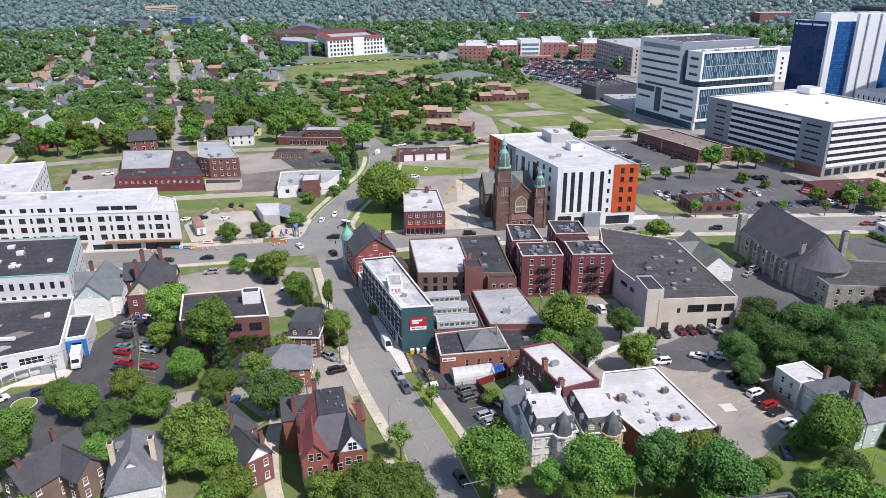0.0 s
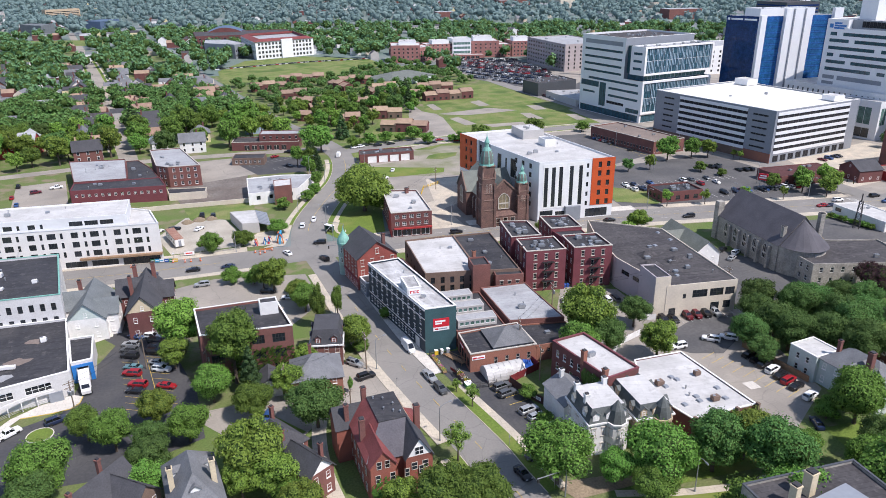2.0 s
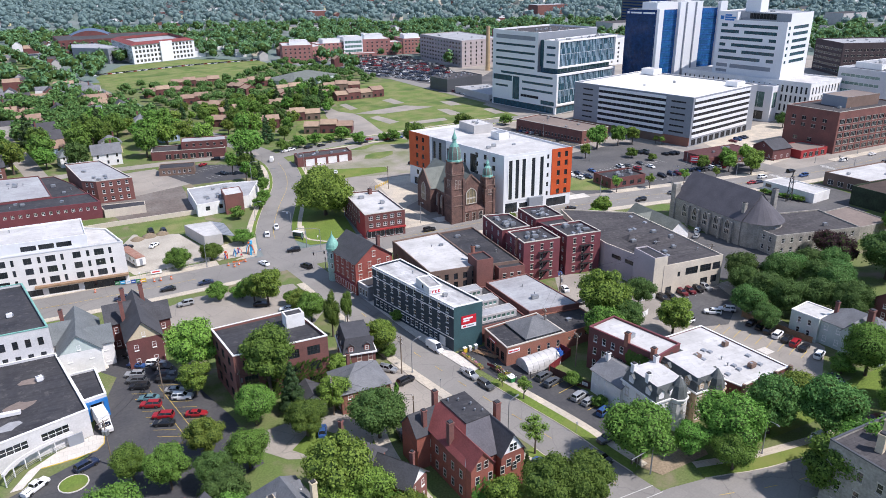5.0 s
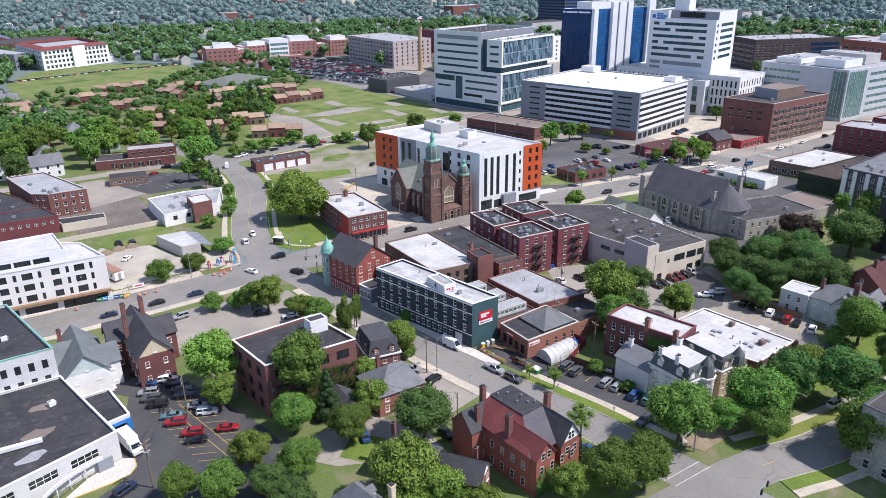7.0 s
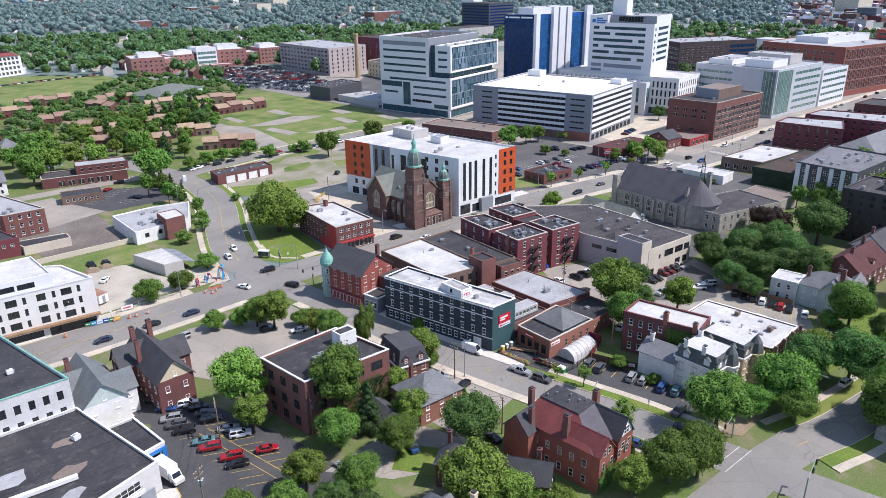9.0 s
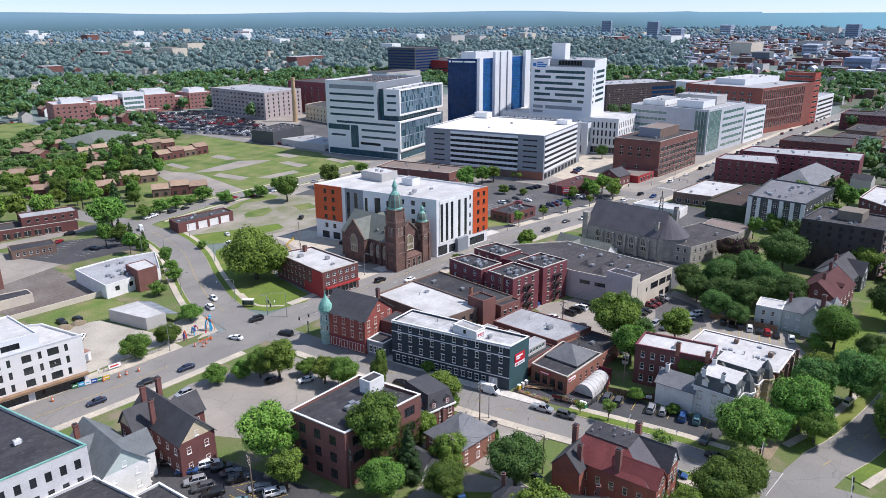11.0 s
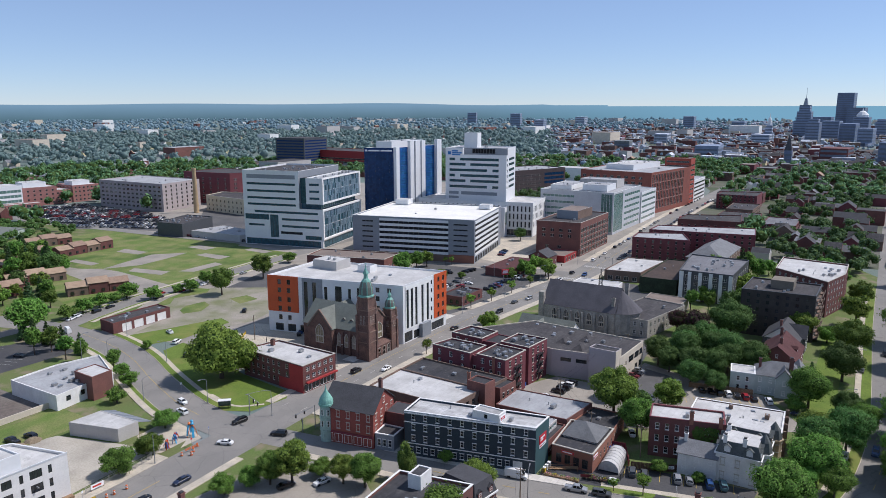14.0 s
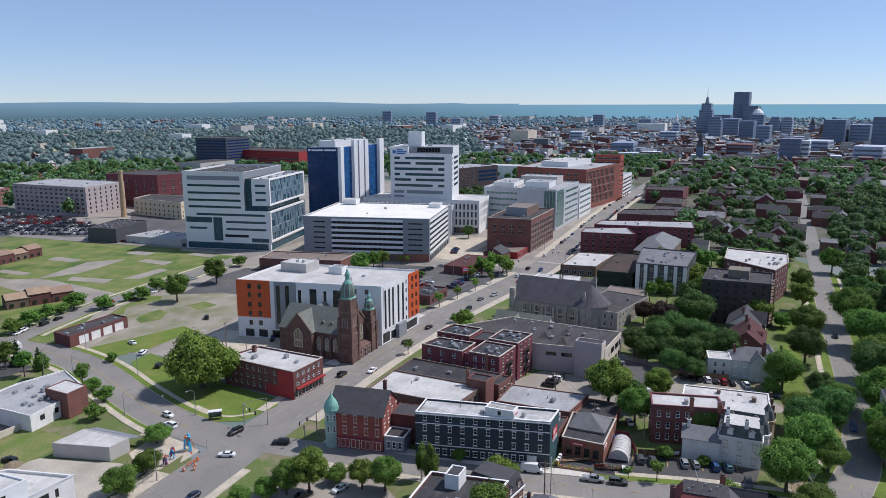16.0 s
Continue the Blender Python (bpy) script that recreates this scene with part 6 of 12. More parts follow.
low = block("brick_lowrise", "two-storey dark red brick block with grey and black flat roofs", "building", [(-28.6, 328.0), (7.2, 317.0), (6.6, 332.0), (-26.6, 340.0)], 6.6, MAROON, ROOF_BLACK, {0: sash(14, 1.1, [3.6], 1.3, "white_2", 1.0)}, 0.4, units=4, seed=91)
block("grey_roof_hall", "hall with a pale grey flat roof", "building", [(-26.6, 340.1), (-6.0, 335.2), (-3.5, 372.0), (-27.2, 380.0)], 7.0, DARK_BRICK, ROOF_LIGHT, {}, 0.4, units=8, seed=92)
block("black_roof_hall", "hall with a black flat roof", "building", [(-5.9, 335.1), (6.6, 332.2), (5.6, 352.0), (2, 370.6), (-3.4, 371.9)], 6.0, DARK_BRICK, ROOF_BLACK, {}, 0.3, units=3, seed=93)
block("brick_block", "three-storey red brick block with a pale grey roof", "building", [(6.8, 341.6), (11.0, 336.4), (24.2, 333.4), (21.6, 372.0), (8.0, 374.4)], 9.4, RED_BRICK, ROOF_LIGHT, {0: sash(2, 1.1, [1.0, 4.0, 7.0], 1.6, "sash"), 1: sash(4, 1.2, [1.0, 4.0, 7.0], 1.6, "sash", 0.8)}, 0.4, STONE_TRIM, units=5, seed=94)
block("street_front_shed", "low shed with a dark blue flat roof", "shed", [(7.6, 316.0), (22.0, 312.4), (23.4, 318.0), (8.0, 324.0)], 3.2, BEIGE, ROOF_BLACK, {}, 0.2)
g = Mesh()
g.beam((-6, 306.5, 0.9), (10, 303.5, 0.9), 0.4, 1.8)
g.beam((10, 303.5, 0.9), (37.5, 297.5, 0.9), 0.4, 1.8)
tagged(g.make("retaining_wall", BEIGE), "long pale concrete retaining wall", "wall", kind="structure")
clinic = block("white_shop", "low white shop with a grey roof and many roof pipes", "shop", [(35.4, 293.2), (56.0, 291.6), (68.0, 309.0), (55.0, 315.2), (40.4, 317.2)], 5.0, WHITE_WALL, ROOF_LIGHT, {0: lambda L: [(3.2, 4.8, 2.0, 3.6, "dark"), (8.4, 9.8, 2.0, 3.6, "dark"), (L - 4.0, L - 2.6, 2.0, 3.6, "dark")]}, 0.4, units=14, seed=95)
block("red_tower", "", "", [(45.0, 289.0), (52.0, 288.0), (54.6, 297.2), (47.4, 298.4)], 7.8, RED_BRICK, ROOF_WHITE, {}, 0.2, parent=clinic)
sh = block("white_shed", "low shed with a white metal roof", "shed", [(25.4, 261.0), (31.2, 259.4), (33.4, 274.6), (24.4, 277.0)], 3.9, GREY_CLAD, ROOF_WHITE, {}, 0.1)
g = Mesh()
roof_slab(g, [(31.3 - sh.location.x, 259.4 - sh.location.y, 3.7), (35.2 - sh.location.x, 258.4 - sh.location.y, 2.4), (37.6 - sh.location.x, 273.6 - sh.location.y, 2.4), (33.5 - sh.location.x, 274.6 - sh.location.y, 3.7)], 0.15)
for i in range(9):
    t = i / 8
    a, b = Vector((31.4, 259.8, 3.82)).lerp(Vector((33.5, 274.4, 3.82)), t), Vector((35.1, 258.9, 2.52)).lerp(Vector((37.5, 273.4, 2.52)), t)
    off = Vector((sh.location.x, sh.location.y, 0))
    g.beam(a - off, b - off, 0.12, 0.08)
g.make("lean_to_roof", PANEL_GREY, sh, "ribbed grey lean-to roof")
depot = block("brick_depot", "small red brick depot with four white doors", "garage", [(99.2, 332.8), (126.0, 327.6), (128.6, 336.2), (102.4, 342.4)], 4.6, DARK_BRICK, ROOF_GREY, {0: lambda L: [(4.0 + i * 5.6, 8.4 + i * 5.6, 0.1, 3.4, "door") for i in range(4)]}, 0.5, units=2, seed=96, skylights=5)
strip = block("brick_row", "one-storey red brick shop row with a light parapet", "shop", [(50.0, 392.0), (82.0, 377.0), (87.0, 388.0), (55.0, 404.0)], 4.6, DARK_BRICK, ROOF_GREY, {0: sash(6, 2.6, [0.4], 2.4, "shop_2", 6.0)}, 0.4, STONE_TRIM)
block("upper_floor", "", "", [(64.0, 388.0), (84.0, 378.8), (87.4, 388.0), (68.0, 397.4)], 8.2, DARK_BRICK, ROOF_LIGHT, {0: sash(6, 1.2, [5.6], 1.4, "white")}, 0.4, z0=4.4, parent=strip)
block("dark_shop", "small brown brick shop with a black roof", "shop", [(43.4, 361.4), (57.6, 355.0), (61.0, 363.0), (46.8, 369.6)], 3.6, BROWN_BRICK, ROOF_BLACK, {0: sash(6, 1.1, [1.0], 1.5, "white", 1)}, 0.3)
bc = block("brick_corner_store", "three-storey brick corner store with red painted side and red awning", "shop", [(71.2, 230.8), (85.3, 226.8), (91.5, 252.0), (79.6, 258.4)], 9.2, DARK_BRICK, ROOF_WHITE,
           {0: both(sash(5, 1.5, [4.2, 6.8], 1.5, "white_2", 0.8), lambda L: [(0.6 + i * 3.4, 3.6 + i * 3.4, 0.3, 2.8, "shop_2") for i in range(4)]), 3: both(sash(7, 1.0, [1.6, 4.2, 6.8], 1.4, "stone", 1.0, 10.0), sash(2, 1.0, [4.2, 6.8], 1.4, "stone", 19.0, 0.8))}, 0.5, STONE_TRIM, units=3, seed=97)
front_band(bc, (72.0, 230.4), (85.2, 226.7), 3.1, 0.5, 0.9, PAINT_RED, "awning")
a, b = Vector((71.16, 230.86)), Vector((74.4, 241.6))
front_band(bc, b, a, 0.0, 3.6, 0.05, PAINT_RED, "painted_wall")
front_band(bc, Vector((72.9, 236.7)), a, 3.6, 5.3, 0.05, PAINT_RED, "painted_wall")
chimney(bc, 5.0, 9.5, 8.5, 10.8, 1.2)

# brown stone church with copper domes
ch = thing("stone_church", "dark red sandstone church with a tall copper-domed bell tower", "church", 113.2, 223.3, 0, -11)
pitched(ch, 29.0, 15.0, 9.8, 17.0, SANDSTONE, SLATE_GREEN, "gable", pose(0.3, 15.3, 0, 0, 0, 90), 0.3)
pitched(ch, 20.0, 11.0, 9.8, 16.2, SANDSTONE, SLATE_GREEN, "gable", pose(0.3, 20.0, 0), 0.3)


def church_tower(x, y, w, h, dome, n=8):
    g = Mesh()
    for s, z0, z1 in ((1.0, 0, h * 0.45), (0.93, h * 0.45, h * 0.8), (0.98, h * 0.8, h * 0.83), (0.86, h * 0.83, h)):
        k = w / 2 * s
        g.box(x - k, y - k, z0, x + k, y + k, z1)
    for sx in (-1, 1):
        for sy in (-1, 1):
            g.box(x + sx * w * 0.46 - 0.45, y + sy * w * 0.46 - 0.45, 0, x + sx * w * 0.46 + 0.45, y + sy * w * 0.46 + 0.45, h * 0.72)
    o = g.make("tower", SANDSTONE, ch)
    g = Mesh()
    r = w * 0.5
    g.turn(x, y, [(h, r * 1.08), (h + 0.5, r * 1.08), (h + 0.6, r * 0.95)] + [(h + 0.6 + dome * a, r * b) for a, b in ((0.10, 0.96), (0.25, 0.92), (0.42, 0.66), (0.50, 0.42), (0.52, 0.30), (0.65, 0.28), (0.66, 0.40), (0.71, 0.34), (0.79, 0.18), (0.87, 0.06), (1.0, 0.02))], n)
    g.make("dome", COPPER_GREEN, o, "green copper dome and spire")
    g = Mesh()
    for i in range(n):
        a = 2 * math.pi * (i + 0.5) / n
        p = [(h + 0.8, 0.96), (h + 0.6 + dome * 0.10, 0.97), (h + 0.6 + dome * 0.25, 0.93), (h + 0.6 + dome * 0.42, 0.67)]
        for (za, ra), (zb, rb) in zip(p, p[1:]):
            g.face([(x + r * ra * math.cos(a + da) * 0.985, y + r * ra * math.sin(a + da) * 0.985, za) for da in (-0.3, 0.3)] + [(x + r * rb * math.cos(a + da) * 0.985, y + r * rb * math.sin(a + da) * 0.985, zb) for da in (0.3, -0.3)])
    g.make("dome_panels", SLATE_GREEN, o)["kind"] = "stuff"
    for turn in (0, 90, 180, -90):
        m = Matrix.Translation((x, y, 0)) @ Matrix.Rotation(radians(turn), 4, "Z") @ Matrix.Translation((0, -w / 2 * 0.93, 0))
        put_windows(o, m, [(-w * 0.2 + i * w * 0.26, h * 0.57, w * 0.14, h * 0.14, "arch") for i in range(2)] + [(-w * 0.1, h * 0.2, w * 0.2, h * 0.12, "arch")])
    return o


church_tower(-6.4, 1.0, 5.2, 23.2, 11.4)
church_tower(7.2, 0.4, 3.9, 15.6, 6.6)
def arch_window(e, m, w, h, mat=None):
    """A tall pointed window with tracery bars and a stone surround."""
    g = Mesh()
    pts = [(-w / 2, 0), (w / 2, 0), (w / 2, h * 0.7), (w * 0.3, h * 0.88), (0, h), (-w * 0.3, h * 0.88), (-w / 2, h * 0.7)]
    for a, b in zip(pts, pts[1:] + pts[:1]):
        g.beam((a[0], -0.12, a[1]), (b[0], -0.12, b[1]), 0.28, 0.22)
    for x in (-w / 6, w / 6):
        g.beam((x, -0.1, 0), (x, -0.1, h * 0.85), 0.12, 0.14)
    g.beam((-w / 2, -0.1, h * 0.35), (w / 2, -0.1, h * 0.35), 0.12, 0.5)
    o = g.make("window", STONE_TRIM, e)
    o.matrix_basis = m
    k = Mesh()
    k.face([(x, -0.04, z) for x, z in pts])
    k.make("pane", mat or GLASS, o)


GOLD_GLASS = material("tan_leaded_glass", (0.30, 0.25, 0.155), 0.35, 0.3, 0.9, 6.0)
arch_window(ch, pose(0.4, 0.8, 6.0), 4.2, 6.0, GOLD_GLASS)
arch_window(ch, pose(0.3 - 10.0, 20.0, 4.0, 0, 0, -90), 3.4, 7.0, GOLD_GLASS)
for k in range(3):
    arch_window(ch, pose(0.3 - 7.5, 6.2 + k * 3.4, 3.0, 0, 0, -90), 1.6, 5.0, GOLD_GLASS)
    b_ = Mesh()
    b_.box(-8.0, 4.1 + k * 3.4, 0, -7.15, 4.9 + k * 3.4, 7.6)
    b_.prism([(-8.0, 4.1 + k * 3.4), (-7.15, 4.1 + k * 3.4), (-7.15, 4.9 + k * 3.4), (-8.0, 4.9 + k * 3.4)], 7.6, 8.8, 0, 0, [(-7.3, 4.1 + k * 3.4), (-7.15, 4.1 + k * 3.4), (-7.15, 4.9 + k * 3.4), (-7.3, 4.9 + k * 3.4)])
    b_.make("buttress", SANDSTONE, ch)
for s in (-2.6, 0.4, 3.4):
    put_windows(ch, Matrix.Translation((s - 0.7, 0.75, 0)), [(0, 0.3, 1.6, 3.0, "arch")])
for k in range(3):
    dormer(ch, pose(-4.6, 5.5 + k * 3.6, 11.6, 0, 0, -90), 1.0, 0.9, 1.4, SANDSTONE, SLATE_GREEN)

PALE_SANDSTONE = material("weathered_sandstone_trim", (0.235, 0.150, 0.118), 0.9, 0.15, 0.4, 2.5)
for x0, x1, y0, z0, z1 in ((-7.35, 0.3, 0.62, 9.8, 17.2), (7.95, 0.3, 0.62, 9.8, 17.2)):
    g = Mesh()
    g.beam((x0, y0 + 0.1, z0), (x1, y0 + 0.1, z1), 0.5, 0.45)
    g.make("gable_coping", PALE_SANDSTONE, ch, "raised stone coping of the gable")
for x0, x1, z0, z1 in ((14.3, 20.0, 9.8, 16.4), (25.7, 20.0, 9.8, 16.4)):
    g = Mesh()
    g.beam((-9.75, x0, z0), (-9.75, x1, z1), 0.45, 0.5)
    g.make("gable_coping", PALE_SANDSTONE, ch, "raised stone coping of the gable")
g = Mesh()
g.prism([(-4.2, -1.6), (4.8, -1.6), (4.8, 0.75), (-4.2, 0.75)], 0, 4.0)
g.prism([(-4.4, -1.8), (5.0, -1.8), (5.0, 0.75), (-4.4, 0.75)], 4.0, 5.2, 0, 0, [(-4.4, 0.3), (5.0, 0.3), (5.0, 0.75), (-4.4, 0.75)])
g.make("entrance_porch", SANDSTONE, ch)
for s in (-2.6, 0.3, 3.2):
    put_windows(ch, Matrix.Translation((s - 0.8, -1.62, 0)), [(0, 0.1, 1.6, 3.2, "arch")])
for x, y, w, zs in ((-6.4, 1.0, 5.2, (6.6, 10.4, 13.0, 18.4, 23.0)), (7.2, 0.4, 3.9, (6.0, 9.6, 12.6, 15.4))):
    for z in zs:
        g = Mesh()
        k = w / 2 * (1.06 if z < 11 else 1.0 if z < 18.6 else 0.95)
        g.box(x - k, y - k, z, x + k, y + k, z + 0.32)
        g.make("string_course", PALE_SANDSTONE, ch)
    for sx in (-1, 1):
        for sy in (-1, 1):
            g = Mesh()
            h = zs[-1] * 0.80
            g.tube(x + sx * w * 0.44, y + sy * w * 0.44, h, h + 1.6, 0.5, 0.42, 6)
            g.tube(x + sx * w * 0.44, y + sy * w * 0.44, h + 1.6, h + 3.6, 0.5, 0.04, 6)
            g.make("pinnacle", PALE_SANDSTONE, ch)

# orange and white block
ob_poly = [(125.8, 219.2), (155.2, 212.1), (157.0, 272.0), (125.0, 277.6)]
hi = [5.0, 8.7, 12.4, 16.2, 19.6]
TALL = (2.1, 5.0, 7.9, 12.1, 15.8)
ow = block("orange_white_flats", "six-storey apartment block in white and orange panels", "apartment building", ob_poly, 23.0, PANEL_WHITE, ROOF_WHITE,
           {0: both(lambda L: [(u, u + 1.5, 5.6, 20.8, "black_2") for u in TALL], lambda L: [(18.9, 19.8, z, z + 1.7, "black") for z in hi], lambda L: [(23.5 + i * 3.4, 24.9 + i * 3.4, z, z + 2.1, "black_2") for z in hi for i in range(2)], lambda L: [(0.8, 6.0, 0.4, 4.2, "black_4"), (7, 16, 0.4, 3.6, "black_6"), (L - 11, L - 2, 0.4, 3.6, "black_6")]),
            3: both(lambda L: [(4.69 + i * 4.13, 6.20 + i * 4.13, z, z + 2.0, "black_2") for z in hi for i in range(2)], lambda L: [(16.43, 18.03, 5.9, 21.4, "black_2"), (20.19, 21.78, 5.9, 21.4, "black_2"), (25.35, 26.67, 13.2, 20, "black"), (30.05, 32.86, 13.2, 20.6, "black_2"), (35.68, 36.81, 13.2, 20, "black"), (39.44, 43.19, 13.2, 20.6, "black_3")], lambda L: [(L - 16 + i * 4.8, L - 14.4 + i * 4.8, z, z + 1.9, "black_2") for z in hi for i in range(3)], lambda L: [(3 + 5.6 * i, 6.6 + 5.6 * i, 0.4, 3.4, "black_2") for i in range(4)]),
            1: sash(12, 1.6, hi, 1.8, "black_2", 1.5)}, 0.7, units=4, seed=101)


def panel_with_bays(e, a, b, z0, z1, holes, mat, out=0.14, name="orange_panel"):
    """Cladding that stands proud of a wall and leaves its windows open."""
    a, b = Vector(a) - e.location.to_2d(), Vector(b) - e.location.to_2d()
    t = (b - a).normalized()
    nrm = Vector((t.y, -t.x)) * out
    g = Mesh()
    pierced(g, a + nrm, b + nrm, z0, z1, holes, 0, out + 0.02)
    g.prism([tuple(a), tuple(a + nrm * 0.98), tuple(b + nrm * 0.98), tuple(b)], z1, z1 + 0.3)
    for p in (a, b):
        g.face([(*p, z0), (*(p + nrm), z0), (*(p + nrm), z1), (*p, z1)])
        g.face([(*p, z0), (*(p + nrm), z0), (*(p + nrm), z1), (*p, z1)][::-1])
    return g.make(name, mat, e)


panel_with_bays(ow, (146.21, 214.27), (155.20, 212.10), 4.9, 22.8, [(2.5 + i * 3.4, 3.9 + i * 3.4, z, z + 2.1) for z in hi for i in range(2)], ORANGE_PANEL)
panel_with_bays(ow, (125.00, 277.60), (125.19, 263.70), 8.3, 22.8, [(4.69 + i * 4.13, 6.20 + i * 4.13, z, z + 2.0) for z in hi[1:] for i in range(2)], ORANGE_PANEL)
panel_with_bays(ow, (125.21, 262.01), (125.34, 253.00), 4.0, 22.6, [(0.85, 2.44, 5.9, 21.4), (4.60, 6.20, 5.9, 21.4)], PANEL_GREY, 0.1, "grey_panel")
panel_with_bays(ow, (125.40, 248.31), (125.63, 231.41), 4.0, 12.8, [], PANEL_GREY, 0.1, "grey_panel")
panel_with_bays(ow, (127.36, 218.82), (143.69, 214.88), 4.9, 21.8, [(u - 1.6, u - 0.1, 5.6, 20.8) for u in TALL], PALE_STONE, 0.1, "white_panel")
front_band(ow, (136.10, 216.71), (141.94, 215.30), 0.1, 5.4, 1.6, PANEL_GREY, "entrance_block")
block("machine_room", "", "", [(143, 256), (152, 254), (154, 266), (145, 268)], 26.0, GREY_CLAD, ROOF_WHITE, {}, 0.2, z0=22.2, parent=ow, units=3, seed=4)
block("machine_room", "", "", [(143.5, 241), (148, 240), (149, 246), (144.5, 247)], 25.2, WHITE_WALL, PANEL_GREY, {}, 0.2, z0=22.2, parent=ow)

block("brick_office", "long one-storey brick office with a brown gravel roof", "office", [(235.5, 275.7), (254.5, 273.8), (252.0, 322.6), (232.6, 321.8)], 6.9, RED_BRICK, ROOF_BROWN, {3: sash(20, 1.2, [1.4], 1.6, "white", 1.0), 0: sash(5, 1.6, [1.2], 1.6, "white")}, 0.5, STONE_TRIM, units=5, seed=103)
small = block("diner", "low dark brick restaurant with a machine-covered flat roof", "restaurant", [(183.0, 214.0), (200.6, 209.6), (203.0, 221.0), (185.4, 225.4)], 4.4, DARK_BRICK, ROOF_BLACK, {0: sash(4, 2.0, [0.8], 1.8, "dark_2"), 3: sash(3, 1.6, [0.8], 1.8, "dark_2")}, 0.7, units=12, seed=105)
block("restaurant", "low restaurant with a maroon shingle roof", "restaurant", [(243.0, 206.0), (274.0, 199.0), (276.5, 214.0), (246.0, 221.0)], 4.6, DARK_BRICK, SHINGLE_MAROON, {0: sash(7, 1.6, [0.8], 1.6, "white")}, 0.2, units=4, seed=106)
house("restaurant_annex", "dark red gabled restaurant annex", 284.0, 197.5, -14, 12.0, 12.0, 5.4, 8.6, DARK_BRICK, SHINGLE_DARK, "gable", 1, (3, 3))
block("restaurant_shop", "low red shop with a pale brown roof", "shop", [(290, 186), (308, 182), (310, 196), (292, 200)], 4.0, PAINT_RED, ROOF_BROWN, {0: sash(4, 2.4, [0.5], 2.2, "shop_2")}, 0.3)

# parking garage
gar_poly = [(271.0, 234.8), (333.4, 235.6), (331.0, 310.8), (267.1, 309.8)]
lv = [5.9 + 3.1 * i for i in range(6)]
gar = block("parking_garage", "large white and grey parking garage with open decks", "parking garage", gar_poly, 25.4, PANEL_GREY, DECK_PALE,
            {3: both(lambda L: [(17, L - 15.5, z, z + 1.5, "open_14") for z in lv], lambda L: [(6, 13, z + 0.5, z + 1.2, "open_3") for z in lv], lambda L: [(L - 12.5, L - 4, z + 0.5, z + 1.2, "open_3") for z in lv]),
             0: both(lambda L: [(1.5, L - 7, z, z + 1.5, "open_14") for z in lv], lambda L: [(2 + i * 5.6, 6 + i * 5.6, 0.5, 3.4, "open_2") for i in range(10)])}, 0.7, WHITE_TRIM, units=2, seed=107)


def deck_bands(e, a, b, levels, s0, s1, mat, h=1.5, out=0.25):
    a, b = Vector(a) - e.location.to_2d(), Vector(b) - e.location.to_2d()
    t = (b - a).normalized()
    nrm = Vector((t.y, -t.x))
    for z in levels:
        g = Mesh()
        p, q = a + t * s0, a + t * s1
        g.prism([tuple(p), tuple(p + nrm * out), tuple(q + nrm * out), tuple(q)], z - h + 0.02, z - 0.02)
        g.make("deck_band", mat, e)


L3 = length(gar_poly[3], gar_poly[0])
deck_bands(gar, gar_poly[3], gar_poly[0], lv + [24.4], 17, L3 - 15.5, PANEL_WHITE, 1.55)
deck_bands(gar, gar_poly[0], gar_poly[1], lv + [24.4], 1.5, 55.4, PANEL_WHITE, 1.55)
front_band(gar, gar_poly[3], (268.2, 291.0), 0.05, 4.2, 0.16, BROWN_BRICK, "brick_base")
front_band(gar, (268.2, 291.0), (270.2, 250.0), 0.05, 4.2, 0.12, BROWN_BRICK, "brick_base")
front_band(gar, (270.2, 250.0), gar_poly[0], 0.05, 4.6, 0.3, ORANGE_BRICK, "brick_base")
front_band(gar, (274.6, 247.0), (270.4, 246.0), 0.3, 3.0, 0.1, GLASS, "entrance")
block("stair_head", "", "", [(322, 296), (330, 296), (330, 305), (322, 305)], 28.4, PANEL_WHITE, ROOF_WHITE, {}, 0.2, z0=25.0, parent=gar)
block("stair_head", "", "", [(318, 239), (326, 239), (326, 246), (318, 246)], 27.6, PANEL_WHITE, ROOF_WHITE, {}, 0.2, z0=25.0, parent=gar)

# tall clinic: a broad base, a white block with window strips, and a teal glass wing framed in white
low = [(282.6, 338.7), (340.0, 340.2), (336.7, 396.8), (282.1, 396.3)]
cla = block("clinic_tower", "ten-storey white panelled clinic with strip windows and framed glass", "clinic", low, 24.8, PANEL_WHITE, ROOF_GREY,
            {3: both(lambda L: [(8, 54.5, 21.4, 22.7, "teal_22"), (0.8, 18.6, 16.8, 20.2, "teal_9"), (3, 15, 12.6, 13.8, "teal_6"), (19.4, 25.6, 5.6, 20.2, "teal_3"), (28, 55, 16.9, 18.2, "teal_14"), (28, 55, 12.4, 13.7, "teal_14"), (27, 43, 8.0, 9.6, "open_6"), (1.0, 56.0, 0.4, 4.2, "teal_20"), (45, 56.5, 5.2, 7.6, "teal_4")]),
             0: lambda L: [(1.4, L - 1.6, 6.6, 14.4, "teal_26"), (1.4, L - 1.6, 14.9, 23.2, "teal_26"), (1.4, L - 1.6, 0.4, 4.4, "teal_14")]}, 0.4, WHITE_TRIM)
